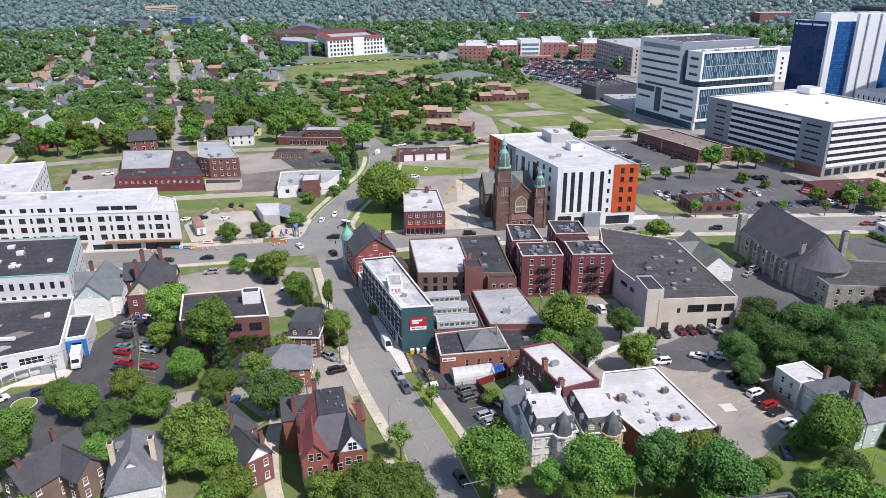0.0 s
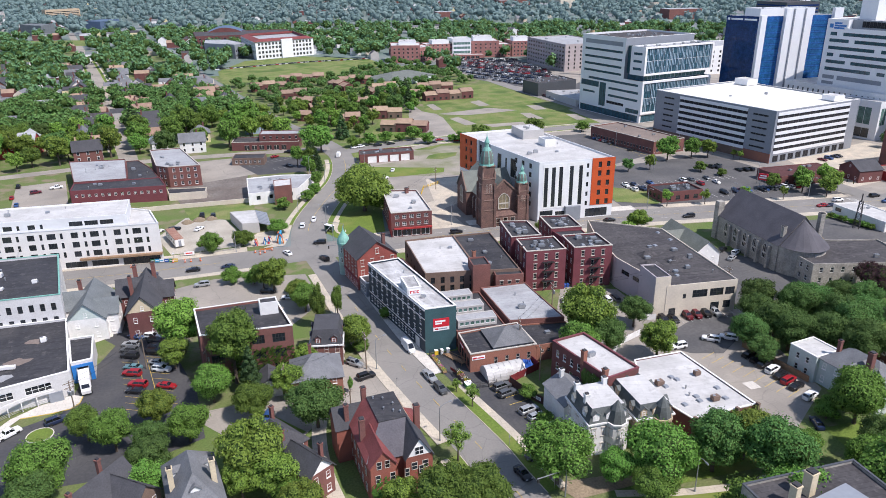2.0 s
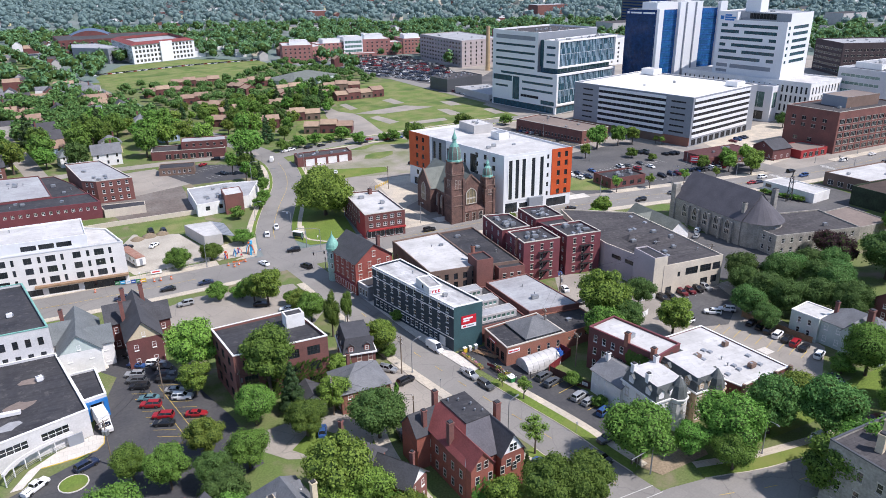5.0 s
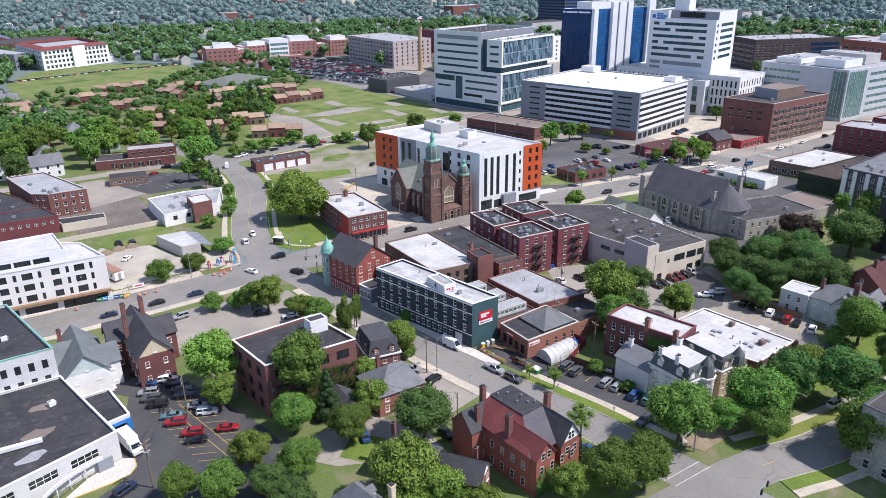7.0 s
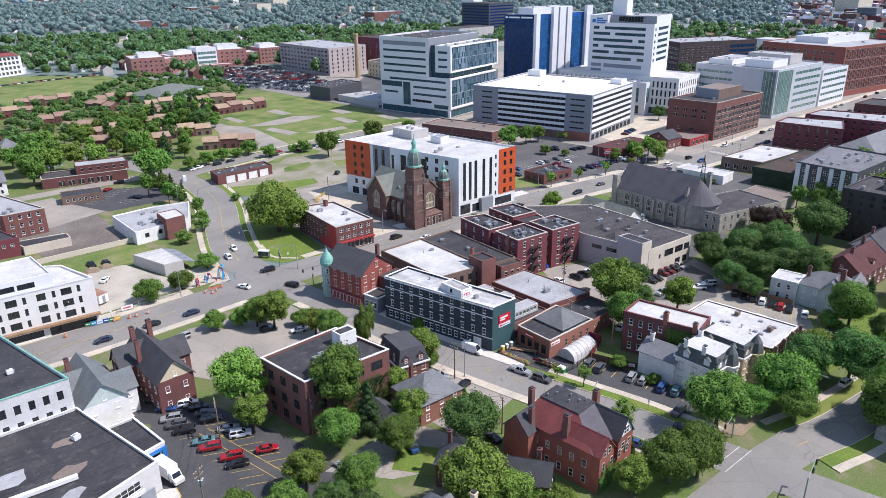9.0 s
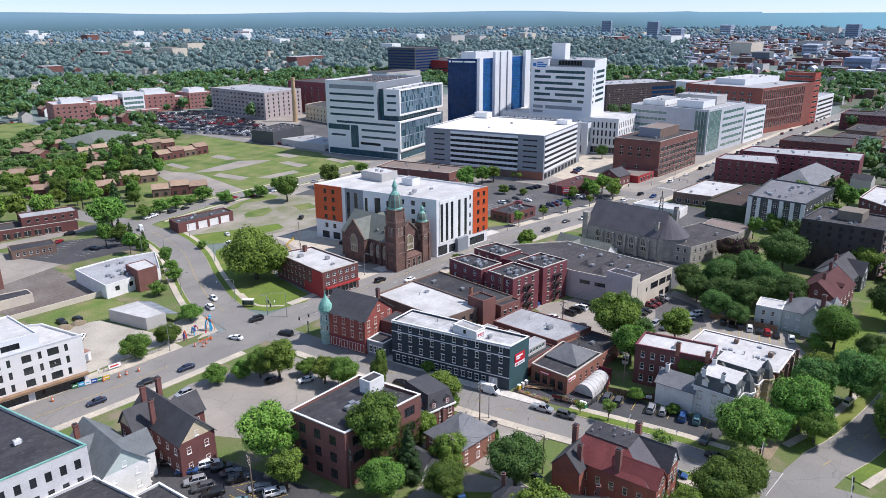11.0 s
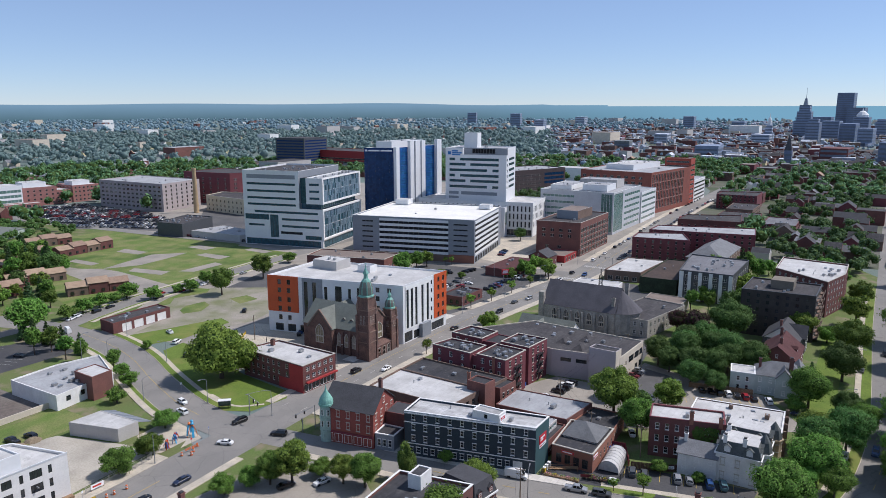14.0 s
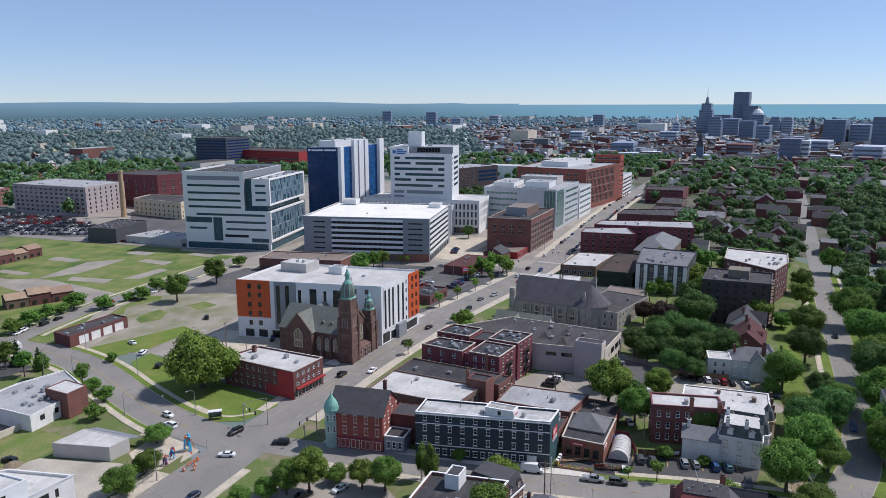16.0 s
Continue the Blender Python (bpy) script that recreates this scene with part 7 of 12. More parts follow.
block("upper_block", "", "", [(282.3, 354.8), (338.9, 355.7), (336.7, 396.6), (282.1, 396.3)], 48.8, PANEL_WHITE, ROOF_GREY,
      {3: lambda L: [(3, L - 2.6, z, z + 1.3, "teal_18") for z in (26.2, 30.4, 34.9, 39.5)] + [(3, L - 2.6, 43.5, 46.2, "steel_1")]}, 1.0, WHITE_TRIM, z0=24.7, parent=cla, units=16, seed=109, wall_mats={0: PANEL_GREY})
block("glass_wing", "", "", [(282.8, 338.7), (340.0, 340.2), (339.5, 353.4), (282.1, 349.6)], 44.7, PANEL_WHITE, ROOF_LIGHT,
      {0: lambda L: [(1.4, L - 1.6, 29.4, 36.3, "teal_26"), (1.4, L - 1.6, 36.7, 43.6, "teal_26")], 3: lambda L: [(2.2, L - 1.8, z, z + 1.3, "teal_4") for z in (31.2, 35.6, 40.0)]}, 0.6, WHITE_TRIM, z0=28.2, parent=cla, units=16, seed=110)
block("glass_recess", "", "", [(285.4, 341.0), (337.0, 342.4), (337.0, 355.2), (285.4, 355.2)], 28.3, GLASS_TEAL, ROOF_GREY, {0: lambda L: [(0.5, L - 0.5, 25.2, 27.8, "green_16")]}, 0.1, z0=24.7, parent=cla)
block("glass_recess", "", "", [(284.4, 349.8), (337.0, 353.6), (337.0, 355.6), (284.4, 354.8)], 44.4, GLASS_TEAL, ROOF_GREY, {}, 0.1, z0=28.3, parent=cla)
for p, q, zz, hh in ((low[0], low[1], 23.6, 1.2), (low[0], low[1], 5.2, 1.0), (low[0], (284.0, 338.75), 6.2, 17.4), ((338.6, 340.15), low[1], 6.2, 17.4), ((282.8, 338.7), (340.0, 340.2), 28.2, 1.0), ((282.8, 338.7), (340.0, 340.2), 43.8, 1.0), ((282.8, 338.7), (284.2, 338.75), 29.2, 14.6), ((338.6, 340.15), (340.0, 340.2), 29.2, 14.6)):
    front_band(cla, p, q, zz, hh, 0.7, WHITE_TRIM, "white_frame")

FIN_BLUE = material("pale_blue_fin", (0.40, 0.52, 0.60), 0.4, 0.06, 0.3, 2.0)
a_, b_ = Vector(low[0]) - cla.location.to_2d(), Vector(low[1]) - cla.location.to_2d()
t_ = (b_ - a_).normalized()
n_ = Vector((t_.y, -t_.x))
rnd = random.Random(12)
for zs in ((6.7, 14.8, 23.1), (29.5, 36.5, 43.5)):
    for z0, z1 in zip(zs, zs[1:]):
        g = Mesh()
        for i in range(44):
            p = a_ + t_ * (2.0 + i * 1.225 + rnd.uniform(-0.2, 0.2))
            q0 = z0 + rnd.choice((0.0, 0.0, (z1 - z0) * 0.5))
            q1 = z1 if rnd.random() < 0.7 else q0 + (z1 - z0) * 0.5
            g.prism([tuple(p - n_ * 0.25), tuple(p + n_ * 0.28), tuple(p + n_ * 0.28 + t_ * 0.30), tuple(p - n_ * 0.25 + t_ * 0.30)], q0, min(q1, z1))
        g.make("facade_fins", FIN_BLUE, cla, "pale blue upright fins before the glass")["kind"] = "stuff"
oldb = block("brick_office", "six-storey red brick loft with broad windows and a grey roof house", "office", [(310.8, 180.4), (361.0, 169.8), (364.4, 198.0), (313.0, 207.6)], 20.6, RED_BRICK, ROOF_GREY,
             {0: sash(10, 4.0, [0.8, 4.2, 7.6, 11.0, 14.4], 2.4, "dark_4", 0.8), 3: both(sash(4, 2.2, [11.0, 14.4], 1.8, "dark_2", 2.0, 4.0), sash(2, 2.2, [4.2], 1.8, "dark_2", 3.0, 9.0)), 1: sash(6, 3.0, [4.2, 7.6, 11.0, 14.4], 2.2, "dark_3")}, 0.6, STONE_TRIM, units=9, seed=112)
block("roof_house", "", "", [(326, 184.5), (350, 179), (353, 193), (329, 198)], 25.4, PANEL_GREY, ROOF_BROWN, {}, 0.2, z0=19.0, parent=oldb, wall_mats={0: BROWN_BRICK})

# hospital towers
bg = block("hospital_tower", "dark blue glass hospital tower with white corner shafts", "hospital", [(351.6, 318.8), (404.6, 303.7), (401.4, 325.4), (348.4, 340.0)], 60.4, PANEL_WHITE, ROOF_LIGHT,
           {3: lambda L: [(0.4, L - 0.6, 2 + 3.4 * i, 4.7 + 3.4 * i, "navy_8") for i in range(17)], 0: lambda L: [(4.0 + k * 32.4, 15.6 + k * 32.9, 14 + 3.4 * i, 16.3 + 3.4 * i, "blue") for i in range(13) for k in range(2)]}, 1.0, units=5, seed=114, wall_mats={3: GLASS_NAVY, 0: GLASS_BLUE})
sign(bg, Matrix.Translation((348.4 - bg.location.x, 340.0 - bg.location.y, 57.0)) @ Matrix.Rotation(radians(-81.4), 4, "Z"), 21.0, 3.0, GLASS_NAVY, [(0.8, 0.8, 1.6, 1.3, SIGN_WHITE), (3.2, 0.9, 8.0, 1.0, SIGN_WHITE), (12.2, 0.9, 8.2, 1.0, SIGN_WHITE)], "white sign marks on dark glass", 0.2)
for x0, x1, hgt in ((0.0, 3.6, 60.8), (16.2, 34.2, 64.6), (49.2, 55.0, 64.4)):
    t = Vector((53.0, -15.1)).normalized()
    a = Vector((351.6, 318.8)) + t * x0
    b = Vector((351.6, 318.8)) + t * x1
    front_band(bg, a, b, 0.1, hgt, 2.6, PANEL_WHITE, "white_shaft")
for x0, x1 in ((21.0, 21.8), (28.5, 29.3)):
    a = Vector((351.6, 318.8)) + t * x0 - Vector((-t.y, t.x)) * 2.6
    front_band(bg, a, a + t * (x1 - x0), 0.2, 64.4, 0.5, PANEL_GREY, "shaft_rib")
block("machine_room", "", "", [(356.0, 322.0), (392.0, 312.0), (396.0, 324.0), (358.0, 335.0)], 64.6, PANEL_WHITE, ROOF_LIGHT, {}, 0.4, z0=60.0, parent=bg, units=3, seed=7)
fl = (32.4, 36.4, 40.2, 44.0, 48.0, 51.6)
rows_of = (((2.9, 7.1), (10.9, 39.5)), ((2.9, 15.1), (18.5, 39.5)), ((2.9, 31.1), (34.9, 39.5)))
chh = block("childrens_hospital", "white panelled hospital tower with strip windows", "hospital", [(367.5, 241.0), (400.0, 242.5), (402.0, 286.0), (369.0, 286.0)], 55.8, PANEL_WHITE, ROOF_LIGHT,
            {3: both(lambda L: [(u0, u1, z, z + 1.7, "teal_%d" % max(1, int((u1 - u0) / 3))) for k, z in enumerate(reversed(fl)) for u0, u1 in rows_of[k % 3]], lambda L: [(2.4, 10.0, 27.6, 29.8, "steel_1"), (11.8, 38.6, 27.4, 29.9, "steel_1"), (2.4, 10.0, 24.6, 26.4, "steel_1")]),
             0: both(lambda L: [(2.2, 4.6, z, z + 1.6, "teal_1") for z in fl], lambda L: [(8.6, 28.4, z, z + 1.7, "teal_7") for z in fl])}, 0.6, z0=23.0)
block("penthouse", "", "", [(370.9, 241.1), (400.0, 242.5), (402.0, 286.0), (369.0, 286.0), (368.6, 273.0), (372.0, 273.0)], 60.4, PANEL_WHITE, ROOF_LIGHT, {5: lambda L: [(6.0, L - 9.0, 56.6, 59.6, "open_8")]}, 0.5, z0=55.0, parent=chh, wall_mats={5: PANEL_GREY}, units=6, seed=116)
block("machine_room", "", "", [(381.0, 266.0), (389.0, 265.5), (389.6, 275.5), (381.6, 276.0)], 70.4, PANEL_WHITE, ROOF_LIGHT, {}, 0.5, z0=59.6, parent=chh)
sign(chh, Matrix.Translation((368.86 - chh.location.x, 284.6 - chh.location.y, 54.2)) @ Matrix.Rotation(radians(-91.9), 4, "Z"), 11.4, 5.4, PANEL_WHITE, [(0.4, 1.4, 2.4, 2.2, SIGN_BLUE), (3.4, 3.5, 4.6, 1.0, SIGN_BLUE), (3.4, 2.2, 7.4, 1.0, SIGN_BLUE), (3.4, 0.9, 6.4, 1.0, SIGN_BLUE)], "blue sign marks on white panels")
block("hospital_podium", "white precast hospital podium with tall slot windows", "hospital", [(366.8, 221.5), (400.0, 219.5), (403.0, 302.0), (367.0, 306.0), (366.5, 243.0)], 23.7, PALE_STONE, ROOF_WHITE,
      {4: both(sash(7, 1.2, [6.4, 11.8, 17.2], 3.9, "dark", 1.0), lambda L: [(0.8, L - 0.8, 0.6, 4.6, "dark_8")]), 3: both(sash(18, 1.0, [18.2], 3.0, "dark", 1.0), lambda L: [(L - 24, L - 1, 0.6, 4.6, "dark_8")]), 0: sash(9, 1.2, [6.4, 11.8, 17.2], 3.9, "dark", 1.0)}, 0.6, cap=PANEL_WHITE, units=4, seed=3)
block("hospital_entrance", "white framed hospital entrance wing with tall panes", "hospital", [(358.8, 239.5), (366.4, 239.5), (366.4, 262.0), (358.8, 262.0)], 20.8, PANEL_WHITE, ROOF_LIGHT, {3: lambda L: [(1.6, L - 4.0, 1.0, 6.0, "dark_4"), (3.0, L - 4.5, 8.0, 17.2, "green_4")], 0: lambda L: [(1.5, L - 1.5, 8.0, 17.2, "green_2")]}, 0.5)

TERRACOTTA = material("terracotta_cladding", (0.255, 0.082, 0.060), 0.8, 0.1, 0.2, 2.0)
BRIGHT_TERRACOTTA = material("bright_terracotta_cladding", (0.37, 0.070, 0.045), 0.75, 0.08, 0.2, 2.0)


# medical buildings further along the street
def med(name, label, poly, h, wall, roof, edges, **k):
    return block(name, label, "medical building", poly, h, wall, roof, edges, **k)


def strips(zs, hh, style, lead=1.5):
    return lambda L: [(lead, L - lead, z, z + hh, style) for z in zs]


r6 = [2.5 + 4.4 * i for i in range(6)]
MED_GREY = material("mid_grey_precast", (0.50, 0.52, 0.545), 0.7, 0.06, 0.2, 1.5)
med("medical_building", "pale grey medical building with green glass corners", [(393.0, 170.0), (452.0, 156.0), (464.0, 212.0), (404.0, 224.0)], 29.6, MED_GREY, ROOF_LIGHT, {0: both(lambda L: [(1, 20, 1.5, 28.4, "green_10")], lambda L: [(24, L - 2, z, z + 2.0, "green_8") for z in r6]), 3: both(lambda L: [(2, 26, z, z + 1.8, "green_8") for z in r6], lambda L: [(L - 9, L - 1, 1.5, 28.4, "green_4")])}, parapet=0.8, cap=PANEL_WHITE, units=16, seed=120)
med("medical_building", "white panelled medical building with strip windows", [(453.0, 155.0), (492.0, 146.4), (502.0, 188.0), (463.0, 196.0)], 24.0, PANEL_WHITE, ROOF_LIGHT, {0: strips(r6[:5], 1.8, "green_12"), 3: strips(r6[:5], 1.8, "green_10")}, units=10, seed=121)
med("medical_school", "large terracotta red medical school with tall fins and a slanted roof", [(500.0, 151.0), (578.0, 121.0), (600.0, 190.0), (520.0, 212.0)], 35.0, TERRACOTTA, ROOF_LIGHT, {0: lambda L: [(2 + i * 3.2, 3.9 + i * 3.2, 4.0 + 7.4 * j, 10.8 + 7.4 * j, "dark_2") for i in range(21) for j in range(4)], 3: lambda L: [(2 + i * 6.4, 5.2 + i * 6.4, 2.5 + 4.4 * j, 4.6 + 4.4 * j, "dark_2") for i in range(9) for j in range(7)]}, units=12, seed=122)
med("medical_school_tower", "tall terracotta red end tower", [(579.0, 121.0), (592.0, 117.4), (596.0, 140.0), (583.0, 144.0)], 42.0, BRIGHT_TERRACOTTA, ROOF_BROWN, {0: strips([4 + 4.4 * i for i in range(8)], 1.6, "dark_3"), 3: strips([34, 38], 1.6, "dark_3")})
med("office_block", "pale office block with strip windows", [(593.0, 117.0), (640.0, 107.0), (648.0, 150.0), (600.0, 158.0)], 21.0, PALE_STONE, ROOF_LIGHT, {0: strips([2 + 3.6 * i for i in range(5)], 1.6, "dark_14"), 3: strips([2 + 3.6 * i for i in range(5)], 1.6, "dark_10")})

for q, h, wl in (([(404, 176), (424, 172), (428, 190), (408, 194)], 33.6, PANEL_WHITE), ([(430, 172), (446, 168), (452, 196), (436, 200)], 35.0, GREY_CLAD), ([(408, 202), (440, 196), (443, 212), (411, 218)], 32.4, PALE_STONE)):
    block("roof_house", "pale machine house on the medical building", "roof house", q, h, wl, ROOF_LIGHT, {}, 0.3, z0=29.0, units=5, seed=int(h))
block("roof_house", "long white machine house on the medical school", "roof house", [(528, 168), (580, 148), (588, 172), (536, 192)], 39.0, PANEL_WHITE, ROOF_WHITE, {}, 0.3, z0=34.4, units=8, seed=17)
block("dark_brick_hospital", "dark brick and glass hospital wing", "hospital", [(571.0, 294.0), (640.0, 246.0), (664.0, 280.0), (596.0, 328.0)], 26.0, material("near_black_brick", (0.075, 0.055, 0.058), 0.9, 0.15, 0.3, 4.0), ROOF_LIGHT,
      {0: both(lambda L: [(2 + i * 5.4, 5.6 + i * 5.4, z, z + 1.8, "dark_2") for i in range(9) for z in (2.5, 6.7, 10.9, 15.1, 19.3)], lambda L: [(L - 30, L - 2, z, z + 2.6, "navy_8") for z in (10.9, 15.1, 19.3)]), 3: strips([2.5, 6.7, 10.9, 15.1, 19.3], 1.8, "dark_8")}, 0.8, units=14, seed=19)

# south side of the street and the blocks behind
b3 = [0.9, 4.0, 7.2, 10.4]
block("brick_apartments", "red brick apartment house with pale flat roofs", "apartment house", [(312.6, 118.0), (338.0, 122.4), (331.0, 148.4), (314.4, 150.4)], 13.4, MAROON, ROOF_LIGHT, {3: sash(7, 1.1, b3, 1.7, "sash", 1.0), 0: sash(5, 1.1, b3, 1.7, "sash")}, units=3, seed=130)
block("brick_apartments", "long dark red brick apartment house with a pale flat roof", "apartment house", [(344.0, 81.0), (371.0, 79.0), (366.0, 138.0), (346.4, 142.6)], 13.2, MAROON, ROOF_LIGHT, {3: sash(14, 1.3, b3, 1.7, "sash", 1.0)}, units=6, seed=131)
block("brick_apartments", "red brick block with grey flat roof", "apartment house", [(400.0, 86.0), (433.0, 84.0), (427.0, 121.4), (402.6, 126.8)], 12.4, DARK_BRICK, ROOF_GREY, {3: sash(9, 1.3, b3[:3], 1.7, "sash", 1.0)}, units=4, seed=132)
block("brick_apartments", "maroon brick apartment house with a grey flat roof", "apartment house", [(556.0, 65.0), (590.0, 58.0), (584.0, 93.0), (561.0, 97.6)], 12.6, MAROON, ROOF_GREY, {3: sash(9, 1.3, b3, 1.7, "sash", 1.0)}, units=4, seed=133)
for q, h, wl, rf, lab in (([(440.0, 76.0), (488.0, 66.0), (494.0, 94.0), (446.0, 104.0)], 7.0, DARK_BRICK, ROOF_GREY, "low brick commercial block with a dark flat roof"), ([(436.0, 48.0), (474.0, 40.0), (478.0, 62.0), (440.0, 70.0)], 6.2, MAROON, ROOF_MID, "low maroon brick shop row with a grey flat roof"), ([(500.0, 72.0), (540.0, 63.0), (545.0, 84.0), (505.0, 92.0)], 7.6, BROWN_BRICK, ROOF_GREY, "low brown brick workshop with a grey flat roof")):
    block("flat_roofed_block", lab, "commercial building", q, h, wl, rf, {3: sash(5, 1.8, [0.8, 4.0], 1.6, "dark_2", 1.5), 0: sash(8, 1.8, [0.8, 4.0], 1.6, "dark_2", 1.5)}, 0.5, units=7, seed=int(h * 10))
house("hipped_hall", "hall with a big grey hipped roof", 319.0, 104.5, -14, 46.0, 20.0, 6.5, 12.4, BROWN_BRICK, SHINGLE_GREY, "hip", 2, (10, 4))
block("white_roof_shop", "low shop with a bright white flat roof", "shop", [(254.6, 141.0), (289.6, 130.0), (292.0, 150.6), (256.0, 159.4)], 5.6, BROWN_BRICK, ROOF_WHITE, {3: sash(4, 2.4, [0.6], 2.2, "shop_2")}, 0.5, units=3, seed=134)
block("dark_hall", "dark green ivy-covered hall with a brown roof", "hall", [(234.0, 123.0), (281.0, 111.0), (285.0, 129.0), (237.0, 140.4)], 7.6, material("dark_green_wall", (0.035, 0.055, 0.030), 0.9, 0.3, 0.3, 2), ROOF_RUST, {}, 0.5, units=2, seed=135)
block("white_low_shop", "low white shop with a pale roof and a hedge", "shop", [(226.6, 149.6), (237.4, 148.4), (240.6, 169.4), (230.2, 172.4)], 4.0, WHITE_WALL, ROOF_WHITE, {3: lambda L: [(1.2, 4.0, 1.6, 3.0, "dark_2")]}, 0.3, units=2, seed=5)
ga_ = block("grey_apartments", "four-storey grey apartment block with white bays and a pale roof", "apartment building", [(224.0, 99.0), (262.0, 90.0), (269.0, 117.0), (229.0, 122.0)], 14.2, PANEL_DARK, ROOF_MID, {3: sash(5, 1.8, b3, 1.8, "white_2", 1.5), 0: sash(8, 1.8, b3, 1.8, "white_2", 1.0)}, 0.6, units=18, seed=136)
six = block("brick_apartments", "six-storey dark brick apartment block with balconies", "apartment building", [(178.6, 72.0), (199.0, 67.0), (205.0, 92.4), (182.4, 98.0)], 18.4, material("dark_brown_brick", (0.070, 0.056, 0.052), 0.9, 0.2, 0.3, 5), ROOF_GREY, {3: sash(7, 1.2, [1.0, 4.0, 7.0, 10.0, 13.0, 15.6], 1.5, "dark_2", 1.0), 0: sash(6, 1.8, [1.0, 4.0, 7.0, 10.0, 13.0, 15.6], 1.6, "white_2", 1.0)}, 0.5, PANEL_DARK, units=6, seed=137)
c6 = Vector(six.location[:2])
d6 = Vector((20.4, -5.0)).normalized()
n6 = Vector((d6.y, -d6.x))
ph = Mesh()
ph.prism([tuple(Vector(q) - c6) for q in ((187.0, 79.0), (195.0, 77.0), (196.8, 85.0), (188.8, 87.0))], 18.0, 21.4)
ph.make("penthouse", material("dull_tan_render", (0.20, 0.17, 0.135), 0.9, 0.1, 0.3, 3.0), six, "tan penthouse on the roof")
for floor in range(6):
    for bay in range(3):
        a = Vector((178.6, 72.0)) + d6 * (2.0 + bay * 6.6) - c6
        bl = Mesh()
        q = [a, a + n6 * 1.5, a + n6 * 1.5 + d6 * 4.2, a + d6 * 4.2]
        bl.prism([tuple(v) for v in q], 0.8 + floor * 3.0, 1.0 + floor * 3.0)
        bl.prism([tuple(v) for v in (q[1] - n6 * 0.08, q[1], q[2], q[2] - n6 * 0.08)], 1.0 + floor * 3.0, 2.0 + floor * 3.0)
        bl.make("balcony", BROWN_BRICK, six, "brown concrete balcony")
c4 = Vector(ga_.location[:2])
a4, b4 = Vector((229.0, 122.0)), Vector((224.0, 99.0))
d4 = (b4 - a4).normalized()
n4 = Vector((d4.y, -d4.x))
for s0, w0 in ((0.0, 1.9), (3.9, 1.5), (8.6, 1.6), (13.2, 1.6), (17.6, 1.6), (21.8, 1.7)):
    q0 = a4 + d4 * s0 - c4
    bl = Mesh()
    bl.prism([tuple(v) for v in (q0, q0 + n4 * 0.35, q0 + n4 * 0.35 + d4 * w0, q0 + d4 * w0)], 0.2, 13.6)
    bl.make("bay_panel", PALE_STONE, ga_, "white wall panel")
block("brick_apartments", "five-storey brick apartment block with white roofs", "apartment building", [(217.0, 62.0), (236.0, 52.0), (258.0, 47.0), (268.0, 74.0), (240.0, 80.0)], 15.8, DARK_BRICK, ROOF_WHITE, {0: sash(6, 1.2, [1, 4, 7, 10, 13], 1.5, "white_2", 1.0), 4: sash(8, 1.2, [1, 4, 7, 10, 13], 1.5, "white_2", 1.0), 1: sash(6, 1.2, [1, 4, 7, 10, 13], 1.5, "white_2", 1.0)}, 0.6, STONE_TRIM, units=14, seed=138)

# grey stone church with the long slate roof
sc = thing("grey_stone_church", "grey stone church with a long slate roof and arched windows", "church", 175.0, 158.0, 0, -13)
pitched(sc, 31.0, 16.0, 8.8, 17.4, GREY_STONE, SLATE_GREY, "gable", pose(0, 0, 0, 0, 0, 90), 0.3)
g = Mesh()
n = 10
for i in range(n):
    a0, a1 = math.pi * (1 + i / n), math.pi * (1 + (i + 1) / n)
    p0, p1 = (7.6 * math.cos(a0), 7.6 * math.sin(a0) - 15.4), (7.6 * math.cos(a1), 7.6 * math.sin(a1) - 15.4)
    g.face([(*p0, 0), (*p1, 0), (*p1, 8.8), (*p0, 8.8)], 0)
    g.face([(*[v * 1.04 for v in p0], 8.7), (*[v * 1.04 for v in p1], 8.7), (0, -15.4, 16.6)], 1)
g.make("apse", [GREY_STONE, SLATE_GREY], sc)
for k in range(5):
    arch_window(sc, pose(-8.0, -10 + k * 5.0, 2.6, 0, 0, -90), 2.2, 5.0)
    b_ = Mesh()
    b_.box(-9.1, -12.8 + k * 5.0, 0, -8.0, -11.9 + k * 5.0, 7.5)
    b_.make("buttress", GREY_STONE, sc)
chimney(sc, -5.6, -14.0, 8.5, 14.4, 1.2, GREY_STONE)
chimney(sc, 6.0, -15.6, 8.5, 18.0, 1.5, GREY_STONE)
ga = Mesh()
ga.box(-8.6, 14.8, 0, -6.4, 17.0, 13.5)
ga.box(6.4, 14.8, 0, 8.6, 17.0, 13.5)
ga.make("gable_turret", GREY_STONE, sc)
block("parish_hall", "two-storey grey stone parish hall with a dark flat roof", "hall", [(163.5, 132.0), (192.0, 118.5), (199.5, 136.0), (186.0, 142.6), (178.0, 150.4), (168.4, 150.0)], 7.2, GREY_STONE, ROOF_GREY, {0: sash(9, 1.1, [1.0, 4.3], 1.7, "white", 1.0), 5: sash(6, 1.1, [1.0, 4.3], 1.7, "white", 1.0)}, 0.4, units=2, seed=140)
block("flat_annex", "low annex with a pale weathered roof", "hall", [(196, 122), (214, 117), (219, 134), (200, 138)], 4.6, GREY_STONE, ROOF_BROWN, {}, 0.3)
house("grey_roof_house", "white gabled house with a grey-green roof", 150.6, 168.4, 76, 22.0, 9.0, 5.0, 8.8, WHITE_WALL, SLATE_GREEN, "gable", 2, (5, 2), "sash", wings=((2.0, 3.2, 90, 8.0, 6.0, 5.0, 8.4, "gable"),))
